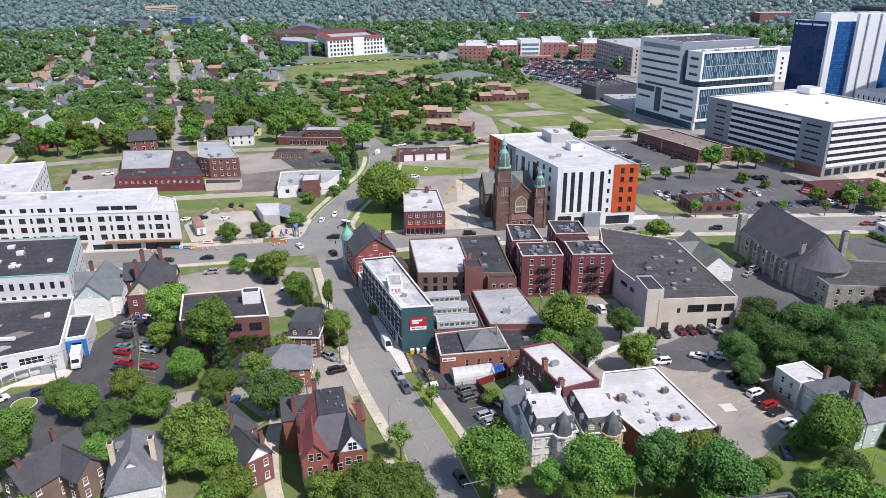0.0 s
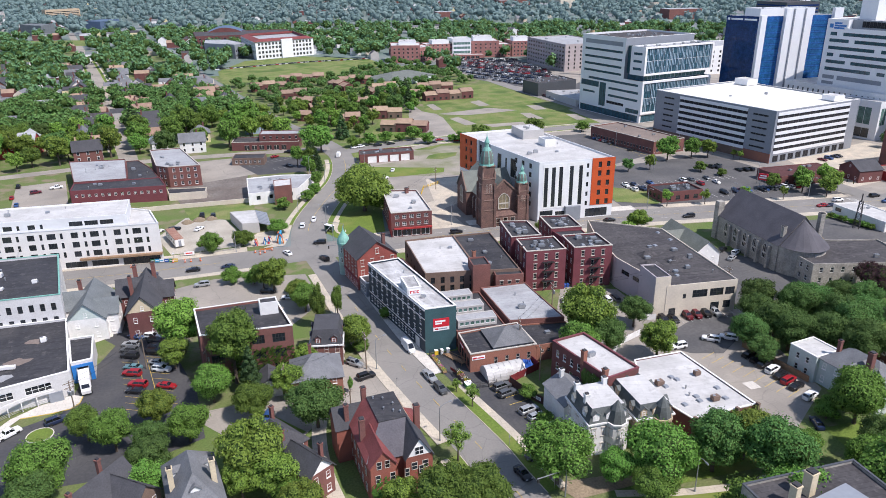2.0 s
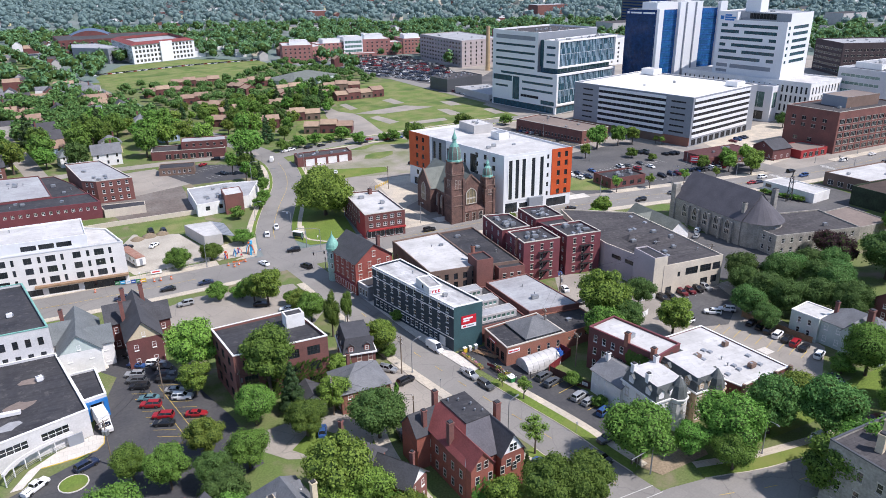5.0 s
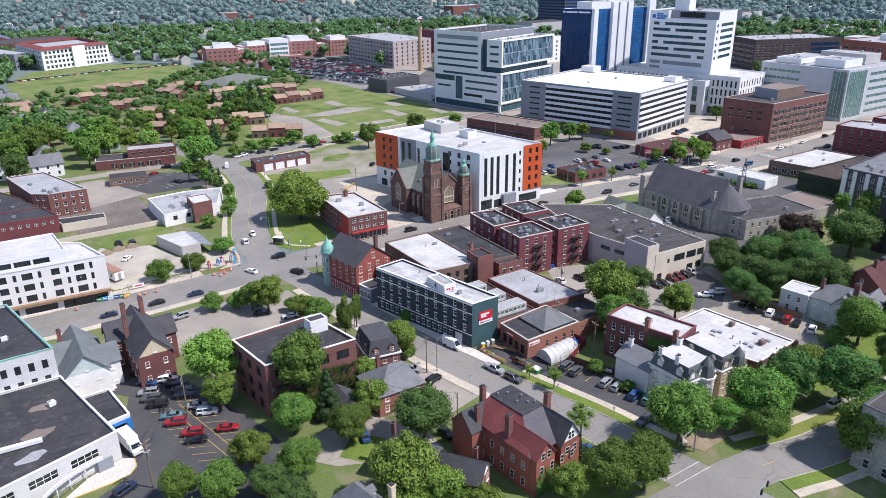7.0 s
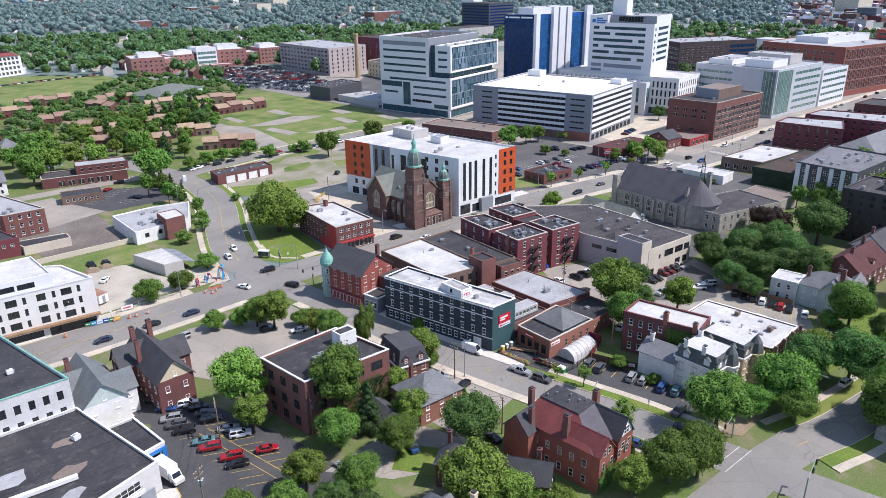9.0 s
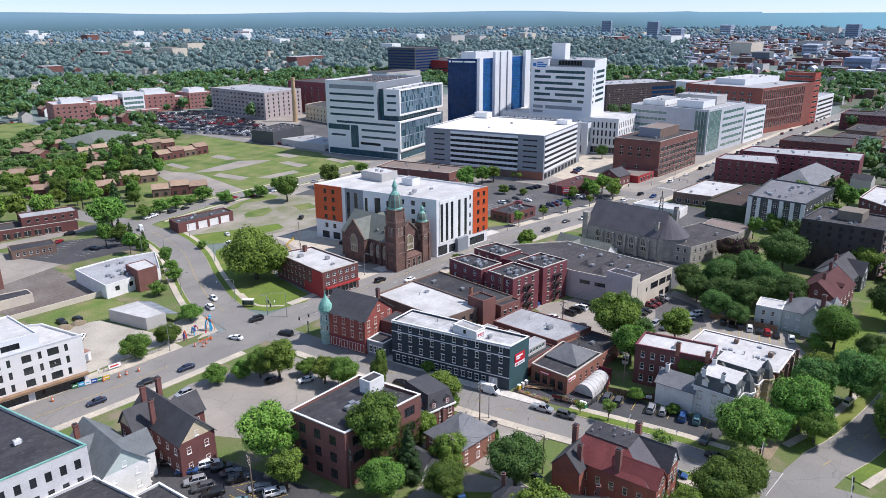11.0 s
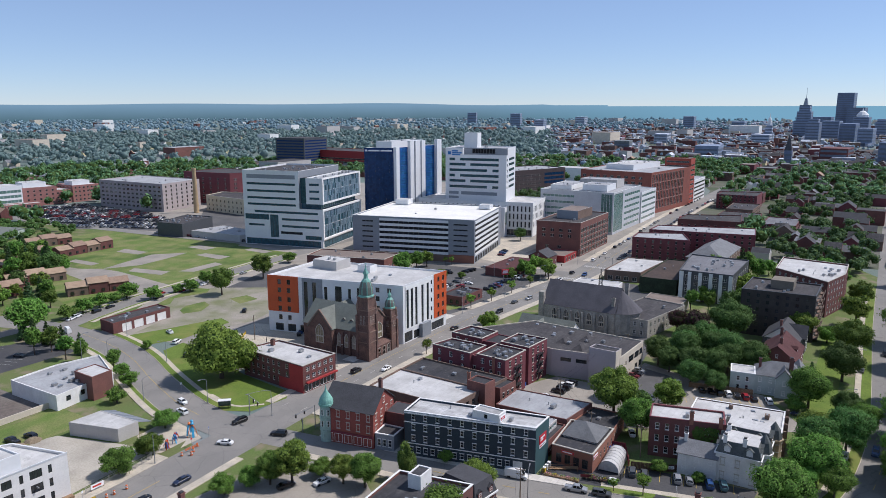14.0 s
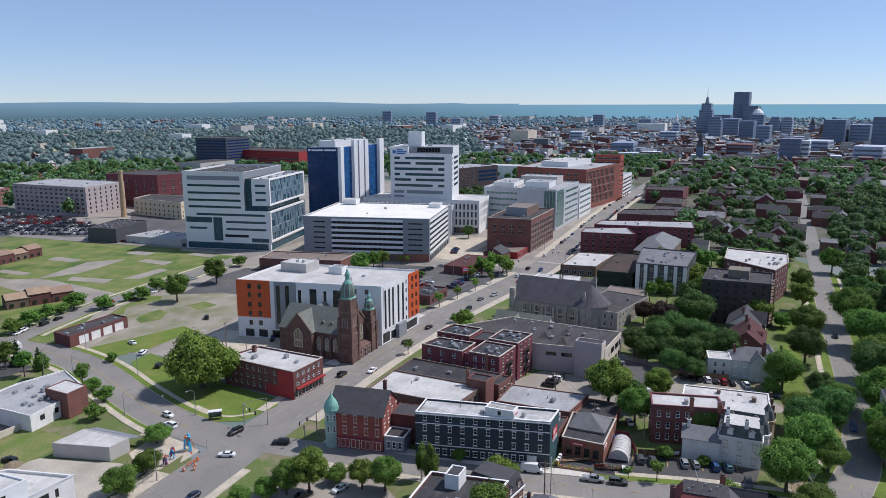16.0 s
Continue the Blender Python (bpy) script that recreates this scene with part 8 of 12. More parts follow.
house("green_house", "pale green timber house with a grey roof and brick chimneys", 122.4, 88.8, 86, 15.0, 9.4, 6.6, 9.9, GREY_GREEN, SHINGLE_GREY, "hip", 2, (5, 3), "sash", ((-2.6, 2.4, 6.8, 12.4, 1.2), (6.2, 0.6, 6.6, 10.6, 0.8)), wings=((-0.8, 3.0, 90, 6.2, 4.8, 6.6, 9.4, "gable"), (-5.2, -1.4, 90, 8.6, 5.0, 6.6, 9.6, "gable")))
block("house_wing", "pale green timber house wing with a white flat roof", "house", [(117.2, 96.6), (124.6, 96.2), (125.0, 103.4), (117.6, 103.8)], 6.7, GREY_GREEN, ROOF_WHITE, {3: sash(2, 0.95, [1.2, 4.0], 1.5, "sash", 1.0), 2: sash(2, 0.95, [1.2, 4.0], 1.5, "sash", 1.0)}, 0.15, WHITE_TRIM)
house("brick_house", "dark red brick house with a maroon roof and dormers", 144.6, 86.6, -14, 19.0, 12.0, 6.4, 11.0, DARK_BRICK, SHINGLE_MAROON, "gable", 2, (5, 3), "sash", ((6.0, 1.0, 8, 13.0, 0.9), (-5.0, -0.5, 8, 12.6, 0.9)), dormers=((0.0, -5.0, 6.6, 0),))
house("blue_house", "slate-blue timber house with white gable trim", 167.0, 83.4, -14, 15.0, 12.0, 6.0, 10.6, PANEL_DARK, SHINGLE_DARK, "gable", 2, (4, 3), "sash", ((-5.0, 0.5, 7, 12.6, 0.8),), wings=((2.0, -3.0, 90, 9.0, 7.0, 6.0, 9.8, "gable"),), gable_mat=WHITE_TRIM)
mans = block("flat_roof_mansion", "stone mansion with a grey flat roof and raised sheet-metal lantern", "house", [(57.0, 51.0), (77.6, 46.4), (81.4, 65.0), (60.6, 69.4)], 13.6, GREY_STONE, ROOF_GREY, {2: sash(6, 1.1, [1.0, 5.0, 9.0], 1.9, "hood", 1.0), 3: sash(5, 1.1, [1.0, 5.0, 9.0], 1.9, "hood", 1.0)}, 0.5, PANEL_DARK)
g = Mesh()
g.prism([(-5, -5), (5, -5), (5, 4), (-5, 4)], 13.1, 15.0, 0, 0, [(-4, -4), (4, -4), (4, 3), (-4, 3)])
g.make("lantern", PANEL_GREY, mans)
chimney(mans, -1.0, 5.5, 13.0, 17.4, 1.5, CREAM)
chimney(mans, -5.0, 5.0, 13.0, 16.8, 1.2, CREAM)

# left of the tall clinic
brow = block("brown_office", "long brown precast office with deep square windows", "office", [(382.0, 547.0), (430.0, 546.0), (444.0, 624.0), (397.0, 630.0)], 24.0, material("brown_precast", (0.40, 0.345, 0.335), 0.85, 0.08, 0.2, 2), ROOF_LIGHT, {3: sash(14, 3.0, [2, 5.6, 9.2, 12.8, 16.4, 20], 1.8, "dark_2", 1.5), 0: sash(7, 1.6, [2, 5.6, 9.2, 12.8, 16.4, 20], 2.2, "dark", 1.0)}, 0.6, units=6, seed=150)
stack = thing("brick_chimney_stack", "tall tan brick chimney stack", "chimney stack", 388.0, 518.0)
g = Mesh()
g.turn(0, 0, [(0, 2.4), (2, 2.2), (36, 1.6), (36, 1.9), (38, 1.9), (38, 1.2)], 14)
g.make("shaft", material("tan_stack_brick", (0.46, 0.33, 0.19), 0.9, 0.12, 0.3, 4.0), stack)
block("cream_hospital", "old cream stone hospital wing", "hospital", [(385.0, 464.0), (424.0, 470.0), (428.0, 520.0), (402.0, 518.0)], 13.6, CREAM, ROOF_GREY, {3: sash(10, 1.3, [1.2, 4.6, 8.8], 2.0, "dark", 1.0), 0: sash(7, 1.3, [1.2, 4.6, 8.8], 2.0, "dark", 1.0)}, 0.5, STONE_TRIM)
block("maroon_block", "tall maroon brick hospital block", "hospital", [(440.0, 520.0), (470.0, 500.0), (490.0, 560.0), (445.0, 575.0)], 29.0, MAROON, ROOF_GREY, {3: sash(6, 2.4, [2, 6, 10, 14, 18, 22], 2.0, "dark_2"), 0: sash(4, 3.0, [2, 6, 10, 14, 18, 22], 2.0, "dark_2")}, 0.5)
block("pale_block", "pale precast block with square windows", "hospital", [(470.0, 470.0), (520.0, 460.0), (530.0, 500.0), (480.0, 512.0)], 24.0, PALE_STONE, ROOF_LIGHT, {3: sash(5, 2.0, [2, 6, 10, 14, 18], 2.0, "dark"), 0: sash(7, 2.0, [2, 6, 10, 14, 18], 2.0, "dark")}, 0.5)
block("dark_plant", "low black metal plant building with roof machines", "plant building", [(286.0, 450.0), (322.0, 452.0), (324.0, 476.0), (287.0, 472.0)], 9.6, PANEL_DARK, ROOF_GREY, {}, 0.6, units=16, seed=152)
block("pale_low_block", "low pale grey block with a light roof", "building", [(284.0, 402.0), (300.0, 396.0), (316.0, 438.0), (290.0, 446.0)], 4.6, GREY_CLAD, ROOF_LIGHT, {}, 0.3, units=8, seed=153)
block("black_tower", "black glass office tower", "office tower", [(800.0, 650.0), (850.0, 640.0), (860.0, 690.0), (805.0, 700.0)], 44.0, PANEL_DARK, ROOF_GREY, {3: strips([4 * i + 3 for i in range(10)], 1.8, "navy_12"), 0: strips([4 * i + 3 for i in range(10)], 1.8, "navy_12")})
block("red_brick_block", "long red brick block", "building", [(808.0, 546.0), (860.0, 536.0), (905.0, 690.0), (850.0, 700.0)], 26.0, PAINT_RED, ROOF_GREY, {3: strips([4, 9, 14], 1.6, "dark_16")})
# red hospital blocks, school and others far ahead
PINK_BRICK = material("pinkish_red_brick", (0.36, 0.165, 0.145), 0.9, 0.12, 0.25, 4.0)
for q, h in (([(274, 690), (300, 677), (313, 706), (286, 720)], 17.2), ([(318, 700), (348, 694), (352, 716), (322, 722)], 15.0), ([(362, 690), (392, 676), (404, 706), (374, 718)], 17.0), ([(406, 672), (430, 664), (438, 692), (414, 700)], 16.0)):
    block("brick_apartments", "four-storey pinkish red brick block with pale roof", "apartment building", q, h, PINK_BRICK, ROOF_WHITE, {0: sash(6, 1.6, [1.4, 5, 9, 12.6], 1.8, "white", 1.0), 3: sash(6, 1.6, [1.4, 5, 9, 12.6], 1.8, "white", 1.0)}, 0.5, units=2, seed=int(q[0][0]))
for name, label, q, h, wl, ed in (
        ("glass_pavilion", "glazed link of the pink brick hospital", [(345, 692), (364, 686), (371, 708), (351, 715)], 20.0, PANEL_WHITE, {0: lambda L: [(1.0, L - 1.0, z, z + 2.6, "green_6") for z in (5, 9.4, 13.8)], 3: lambda L: [(1.0, L - 1.0, z, z + 2.6, "green_6") for z in (5, 9.4, 13.8)]}),
        ("entrance_wing", "low brick entrance wing with a white roof", [(338, 684), (371, 671), (375, 681), (342, 693)], 4.6, PINK_BRICK, {0: lambda L: [(2 + i * 5, 5.4 + i * 5, 0.8, 3.2, "dark_2") for i in range(6)]}),
        ("brick_link", "pink brick hospital link", [(298, 680), (320, 690), (322, 712), (306, 706)], 14.4, PINK_BRICK, {0: lambda L: [(2 + i * 4, 4 + i * 4, z, z + 1.8, "white") for i in range(5) for z in (1.4, 5, 9)]}),
        ("brick_link", "pink brick hospital link", [(391, 677), (407, 673), (412, 694), (396, 698)], 13.0, PINK_BRICK, {0: lambda L: [(1 + i * 3.6, 3 + i * 3.6, z, z + 1.8, "white") for i in range(4) for z in (1.4, 5, 9)]})):
    block(name, label, "hospital", q, h, wl, ROOF_WHITE, ed, 0.5, units=2, seed=7)
for q, h in (([(284, 694), (300, 686), (306, 702), (292, 710)], 20.6), ([(326, 702), (344, 698), (346, 710), (328, 714)], 18.6), ([(370, 692), (388, 684), (396, 702), (378, 710)], 21.0), ([(410, 676), (426, 671), (432, 686), (416, 692)], 19.6)):
    block("roof_house", "white panelled machine house on a hospital roof", "roof house", q, h, PANEL_WHITE, ROOF_WHITE, {}, 0.3, z0=14.0, units=1, seed=3)
hs = block("high_school", "large white stone school with a red tiled roof edge", "school", [(163.0, 792.0), (231.0, 807.0), (238.0, 893.0), (168.0, 880.0)], 18.0, PALE_STONE, ROOF_LIGHT, {0: sash(16, 2.4, [1.5, 6.0, 10.4, 14.4], 2.6, "dark_2", 2.0), 3: sash(16, 2.4, [1.5, 6.0, 10.4, 14.4], 2.6, "dark_2", 2.0)}, 0.5)
g = Mesh()
po = [(163.0 - hs.location.x, 792.0 - hs.location.y), (231.0 - hs.location.x, 807.0 - hs.location.y), (238.0 - hs.location.x, 893.0 - hs.location.y), (168.0 - hs.location.x, 880.0 - hs.location.y)]
out, inn2 = inset(po, -0.8), inset(po, 6.0)
for i in range(4):
    j = (i + 1) % 4
    g.face([(*out[i], 18.1), (*out[j], 18.1), (*inn2[j], 20.6), (*inn2[i], 20.6)])
    g.face([(*inn2[i], 20.6), (*inn2[j], 20.6), (*inn2[j], 18.0), (*inn2[i], 18.0)])
g.make("tiled_roof", SHINGLE_RED, hs, "red tiled roof edge")
front_band(hs, (192.0, 798.4), (205.0, 801.3), 0.1, 19.5, 2.0, PALE_STONE, "portico")
block("grey_gym", "grey panelled school gym", "school", [(121.0, 850.0), (146.0, 814.0), (160.0, 828.0), (152.0, 880.0), (130.0, 890.0)], 15.0, PANEL_GREY, ROOF_LIGHT, {1: sash(5, 2.0, [2, 7], 2.0, "dark")}, 0.5)
block("brick_school_wing", "dark brick school wing", "school", [(126.0, 930.0), (240.0, 905.0), (250.0, 975.0), (135.0, 1000.0)], 16.0, DARK_BRICK, ROOF_GREY, {0: sash(16, 2.0, [2, 7, 11], 2.4, "white")}, 0.5)
DEEP_BLUE = material("dull_dark_blue_metal", (0.085, 0.13, 0.20), 0.6, 0.08, 0.1, 1.0)
hall_ = thing("arched_hall", "wide hall with a blue-grey arched roof", "hall", 176.0, 1000.0, 0, -14)
g = Mesh()
g.box(-27, -22, 0, 27, 22, 12)
arc = [(-28 + 56 * i / 16, 12 + 9 * math.sin(math.pi * i / 16)) for i in range(17)]
for a, b in zip(arc, arc[1:]):
    g.face([(a[0], -22, a[1]), (b[0], -22, b[1]), (b[0], 22, b[1]), (a[0], 22, a[1])], 1)
g.face([(x, -22, z) for x, z in arc], 0)
g.make("body", [DARK_BRICK, DEEP_BLUE], hall_)
house("green_roof_school", "pale school with a wide grey-green hipped roof", 230.0, 572.0, 20, 52.0, 34.0, 4.6, 9.0, GREY_GREEN, SLATE_GREEN, "hip", 1, (12, 6))
rc = house("red_church", "red brick church with pale grey gabled roofs", -57.0, 440.0, -14, 34.0, 14.0, 7.0, 12.0, PAINT_RED, ROOF_LIGHT, "gable", 2, (8, 3), "white", wings=((-13.0, -3.0, 90, 22.0, 11.0, 7.5, 15.0, "gable"), (10.0, 5.0, 90, 22.0, 10.0, 7.0, 11.0, "gable")))
block("slab_flats", "long brown housing slab", "apartment building", [(-30.0, 1608.0), (30.0, 1640.0), (26.0, 1655.0), (-36.0, 1624.0)], 22.0, TAN_WALL, ROOF_LIGHT, {0: strips([3 * i + 2 for i in range(6)], 1.4, "dark_20")})
block("blue_hall", "blue metal sports hall", "hall", [(-66, 1290), (-38, 1252), (-20, 1280), (-50, 1320)], 16.0, SHINGLE_BLUE, SHINGLE_BLUE, {})
block("blue_hall", "dark blue metal sports hall", "hall", [(44, 1296), (76, 1340), (56, 1366), (24, 1320)], 16.0, DEEP_BLUE, DEEP_BLUE, {})

# ---- trees ----
def icosphere(sub=0):
    p = (1 + 5 ** 0.5) / 2
    v = [Vector(q).normalized() for q in ((-1, p, 0), (1, p, 0), (-1, -p, 0), (1, -p, 0), (0, -1, p), (0, 1, p), (0, -1, -p), (0, 1, -p), (p, 0, -1), (p, 0, 1), (-p, 0, -1), (-p, 0, 1))]
    f = [(0, 11, 5), (0, 5, 1), (0, 1, 7), (0, 7, 10), (0, 10, 11), (1, 5, 9), (5, 11, 4), (11, 10, 2), (10, 7, 6), (7, 1, 8), (3, 9, 4), (3, 4, 2), (3, 2, 6), (3, 6, 8), (3, 8, 9), (4, 9, 5), (2, 4, 11), (6, 2, 10), (8, 6, 7), (9, 8, 1)]
    for _ in range(sub):
        mid, nf = {}, []

        def half(a, b):
            k = (min(a, b), max(a, b))
            if k not in mid:
                v.append(((v[a] + v[b]) / 2).normalized())
                mid[k] = len(v) - 1
            return mid[k]
        for a, b, c in f:
            x, y, z = half(a, b), half(b, c), half(c, a)
            nf += [(a, x, z), (b, y, x), (c, z, y), (x, y, z)]
        f = nf
    return v, f


ICO0, ICO1 = icosphere(0), icosphere(1)
BARK = material("bark", (0.11, 0.085, 0.065), 0.95, 0.2, 1.0, 6.0, bump=0.4)
LEAF_MID = leafy("leaves", (0.102, 0.198, 0.034), (0.162, 0.280, 0.050))
LEAF_BRIGHT = leafy("bright_leaves", (0.146, 0.240, 0.038), (0.225, 0.330, 0.058))
LEAF_DEEP = leafy("deep_green_leaves", (0.066, 0.136, 0.036), (0.112, 0.200, 0.050))
LEAF_DARK = leafy("dark_needles", (0.036, 0.076, 0.030), (0.072, 0.122, 0.046))
LEAF_PURPLE = leafy("purple_leaves", (0.035, 0.018, 0.022), (0.065, 0.030, 0.032))
# Darker cores inside the crowns: the inner shade is put into their colour.
CORE_SHADE = material("crown_core_shade", (0.066, 0.112, 0.030), 0.95, 0.3, 1.0, 5.0, spec=0.1)
BROAD, LIGHT, ROUND, PURPLE, SPRUCE, COLUMN, YOUNG, SHRUB, SPREAD, DEEP = "broad", "light", "round", "purple", "spruce", "column", "young", "shrub", "spread", "deep"


def crown(kind, seed, lobes, leaves, fine=True):
    """A crown of radius 1 round the origin: rounded lobes on the limbs, each a dense shell of small leaves that face outwards, with gaps between the lobes."""
    r = random.Random(seed)
    g = Mesh()
    balls = []
    if kind == "spruce":
        for i in range(lobes):
            h = -1.45 + 2.95 * (i + r.random() * 0.6) / lobes
            w = (1.6 - h) / 3.2
            a = i * 2.4 + r.uniform(-0.4, 0.4)
            balls.append((Vector((math.cos(a) * w * 0.62, math.sin(a) * w * 0.62, h)), 0.07 + 0.30 * w * r.uniform(0.8, 1.2), Vector((1, 1, 0.8))))
    else:
        loose = kind in ("light", "young")
        for i in range(lobes):
            best = None
            for _ in range(14):
                a, u = r.uniform(0, 2 * math.pi), r.uniform(-0.62, 0.98)
                k = r.uniform(0.50, 0.70) * (0.86 if u < -0.2 else 1)
                c = Vector((k * math.cos(a) * (1 - u * u) ** 0.5, k * math.sin(a) * (1 - u * u) ** 0.5, k * u))
                d = min([(c - q[0]).length for q in balls], default=9)
                if best is None or d > best[0]:
                    best = (d, c)
            balls.append((best[1], r.uniform(0.22, 0.36) if loose else r.uniform(0.26, 0.43), Vector((r.uniform(0.85, 1.2), r.uniform(0.85, 1.2), r.uniform(0.72, 0.98)))))
        balls.append((Vector((0, 0, 0.02)), 0.50 if loose else 0.58, Vector((1, 1, 0.9))))
    squash = {"column": Vector((0.58, 0.58, 1.9)), "shrub": Vector((1, 1, 0.84)), "spread": Vector((1, 1, 0.86)), "round": Vector((0.92, 0.92, 1.12))}.get(kind, Vector((1, 1, 1)))
    v, f = ICO1 if fine else ICO0
    for c, size, q in balls:
        k = 0.55 if kind == "young" else 0.80
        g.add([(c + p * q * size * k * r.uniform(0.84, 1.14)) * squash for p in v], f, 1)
        for _ in range(int(leaves * (size / 0.34) ** 2)):
            d = Vector((r.gauss(0, 1), r.gauss(0, 1), r.gauss(0.15, 1))).normalized()
            p = c + d * q * size * (r.uniform(0.80, 1.10) if r.random() < 0.88 else r.uniform(1.05, 1.38))
            if any((p - e).length < 0.78 * s for e, s, _ in balls if e is not c):
                continue
            nrm = (d + Vector((r.gauss(0, 1), r.gauss(0, 1), r.gauss(0, 1))) * 0.42).normalized()
            s = nrm.cross(Vector((r.gauss(0, 1), r.gauss(0, 1), r.gauss(0, 1)))).normalized()
            t = nrm.cross(s)
            w = r.uniform(0.024, 0.042) * (1 if fine else 1.8)
            p = p * squash
            g.face([p - s * w - t * w * 0.6, p + s * w - t * w * 0.6, p + t * w * 1.2])
    me = bpy.data.meshes.new("crown")
    me.from_pydata(g.v, [], g.f)
    me.materials.append({"light": LEAF_BRIGHT, "spread": LEAF_BRIGHT, "young": LEAF_BRIGHT, "spruce": LEAF_DARK, "purple": LEAF_PURPLE, "deep": LEAF_DEEP}.get(kind, LEAF_MID))
    me.materials.append(CORE_SHADE)
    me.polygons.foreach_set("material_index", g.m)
    return me


def trunk(kind, seed, height):
    """A tapered trunk and its limbs for a crown of radius 1, of that height up to the crown's middle."""
    r = random.Random(seed)
    g = Mesh()
    g.tube(0, 0, 0, height * 0.35, 0.075, 0.055, 7)
    g.tube(0, 0, height * 0.35, height, 0.055, 0.03, 7)
    if kind not in ("spruce", "column"):
        for i in range(6):
            a = i * 1.05 + r.uniform(-0.3, 0.3)
            z = height * r.uniform(0.4, 0.75)
            k = r.uniform(0.4, 0.7)
            b = Vector((math.cos(a) * k, math.sin(a) * k, height + r.uniform(-0.15, 0.4)))
            m = Vector((math.cos(a) * k * 0.5, math.sin(a) * k * 0.5, (z + b.z) * 0.5 + 0.05))
            g.beam((0, 0, z), m, 0.045, 0.045)
            g.beam(m, b, 0.026, 0.026)
    me = bpy.data.meshes.new("trunk")
    me.from_pydata(g.v, [], g.f)
    me.materials.append(BARK)
    return me


TREE_LABEL = {"deep": "broadleaf tree with a deep olive green crown", "broad": "tall broadleaf tree with a dense green crown", "light": "broadleaf tree with a loose bright green crown", "round": "broadleaf tree with a dense round crown", "purple": "copper beech with dark purple leaves",
              "spruce": "dark green conical spruce", "column": "narrow column-shaped green tree", "young": "young street tree with an open crown", "shrub": "low round bush in full leaf", "spread": "great spreading shade tree on the lawn"}
LIFT = {"broad": 1.18, "deep": 1.18, "light": 1.22, "round": 1.7, "purple": 1.2, "spruce": 1.62, "column": 1.95, "young": 1.75, "shrub": 0.72, "spread": 0.80}
FINE, COARSE, STEMS = {}, {}, {}
for kd in LIFT:
    n = {"spruce": 40, "column": 9, "young": 10, "shrub": 9, "round": 13, "spread": 30}.get(kd, 17)
    FINE[kd] = [crown(kd, 100 + i, n, 660 if kd == "spread" else 300 if kd == "young" else 620) for i in range(4)]
    COARSE[kd] = [crown(kd, 200 + i, n * 2 // 3 + 2, 170, False) for i in range(4)]
    STEMS[kd] = trunk(kd, 7, LIFT[kd])


def inside(p, poly):
    c = False
    for a, b in zip(poly, poly[1:] + poly[:1]):
        if (a[1] > p[1]) != (b[1] > p[1]) and p[0] < (b[0] - a[0]) * (p[1] - a[1]) / (b[1] - a[1]) + a[0]:
            c = not c
    return c


ROUGH = [(line, half + (1.2 if half > 4.4 else 0.8)) for _, line, half, _ in roads]
BOX = [(min(p[0] for p in q), max(p[0] for p in q), min(p[1] for p in q), max(p[1] for p in q), q) for q in FOOT]


def free_spot(x, y, clear=1.0, move=True):
    """Moves a trunk out of buildings and streets, or says that the spot is taken."""
    for _ in range(3):
        for x0, x1, y0, y1, q in BOX:
            if x0 - clear < x < x1 + clear and y0 - clear < y < y1 + clear and inside((x, y), inset(anticlockwise(q), -clear)):
                if not move:
                    return None
                best = None
                q = anticlockwise(q)
                for a, b in zip(q, q[1:] + q[:1]):
                    a, b = Vector(a), Vector(b)
                    t = (b - a).normalized()
                    nrm = Vector((t.y, -t.x))
                    d = (Vector((x, y)) - a).dot(nrm)
                    if best is None or d > best[0]:
                        best = (d, nrm)
                x, y = x + best[1].x * (clear + 0.05 - best[0]), y + best[1].y * (clear + 0.05 - best[0])
        for line, half in ROUGH:
            for a, b in zip(line, line[1:]):
                a, b = Vector(a), Vector(b)
                t = (b - a)
                u = max(0, min(1, (Vector((x, y)) - a).dot(t) / t.length_squared))
                d = Vector((x, y)) - (a + t * u)
                if d.length < half:
                    if not move:
                        return None
                    k = d.normalized() if d.length > 1e-3 else Vector((1, 0))
                    x, y = x + k.x * (half - d.length), y + k.y * (half - d.length)
    return x, y


def plant(kind, x, y, radius, seed, fine):
    r = random.Random(seed)
    spot = free_spot(x, y)
    t = new("bush" if kind == "shrub" else "tree", STEMS[kind])
    tagged(t, TREE_LABEL[kind], "bush" if kind == "shrub" else "tree", "trees")
    t.matrix_world = pose(spot[0], spot[1], 0.0, 0, 0, r.uniform(0, 360)) @ Matrix.Diagonal((radius, radius, radius * r.uniform(0.92, 1.1), 1))
    c = child("crown", (FINE if fine else COARSE)[kind][r.randrange(4)], t, pose(0, 0, LIFT[kind], 0, 0, r.uniform(0, 360)))
    return t


PLANTED = []
PLANTED += [(BROAD, *q) for q in [(-5.7, 154.4, 4.2), (0.7, 144.2, 4.0), (-12.8, 142.2, 3.8), (-21.4, 132.5, 4.7), (-26.5, 145.9, 3.7), (-31.3, 152.4, 3.3), (-23.2, 127.5, 3.9), (-39.1, 137.1, 5.1), (-40.6, 131.9, 4.4), (23.2, 98.0, 5.0), (28.0, 94.2, 4.6), (45.2, 96.2, 6.0), (61.0, 87.0, 5.9), (80.5, 77.4, 6.1), (56.4, 82.6, 4.0), (54.8, 91.2, 3.5), (93.3, 80.1, 2.6), (110.8, 82.1, 5.4), (104.3, 73.2, 4.3), (94.9, 67.6, 4.1), (124.9, 109.3, 5.5), (117.7, 115.5, 4.5), (131.5, 103.9, 5.2), (133.0, 96.5, 5.8), (134.2, 126.5, 5.0), (125.9, 114.6, 5.8)]]
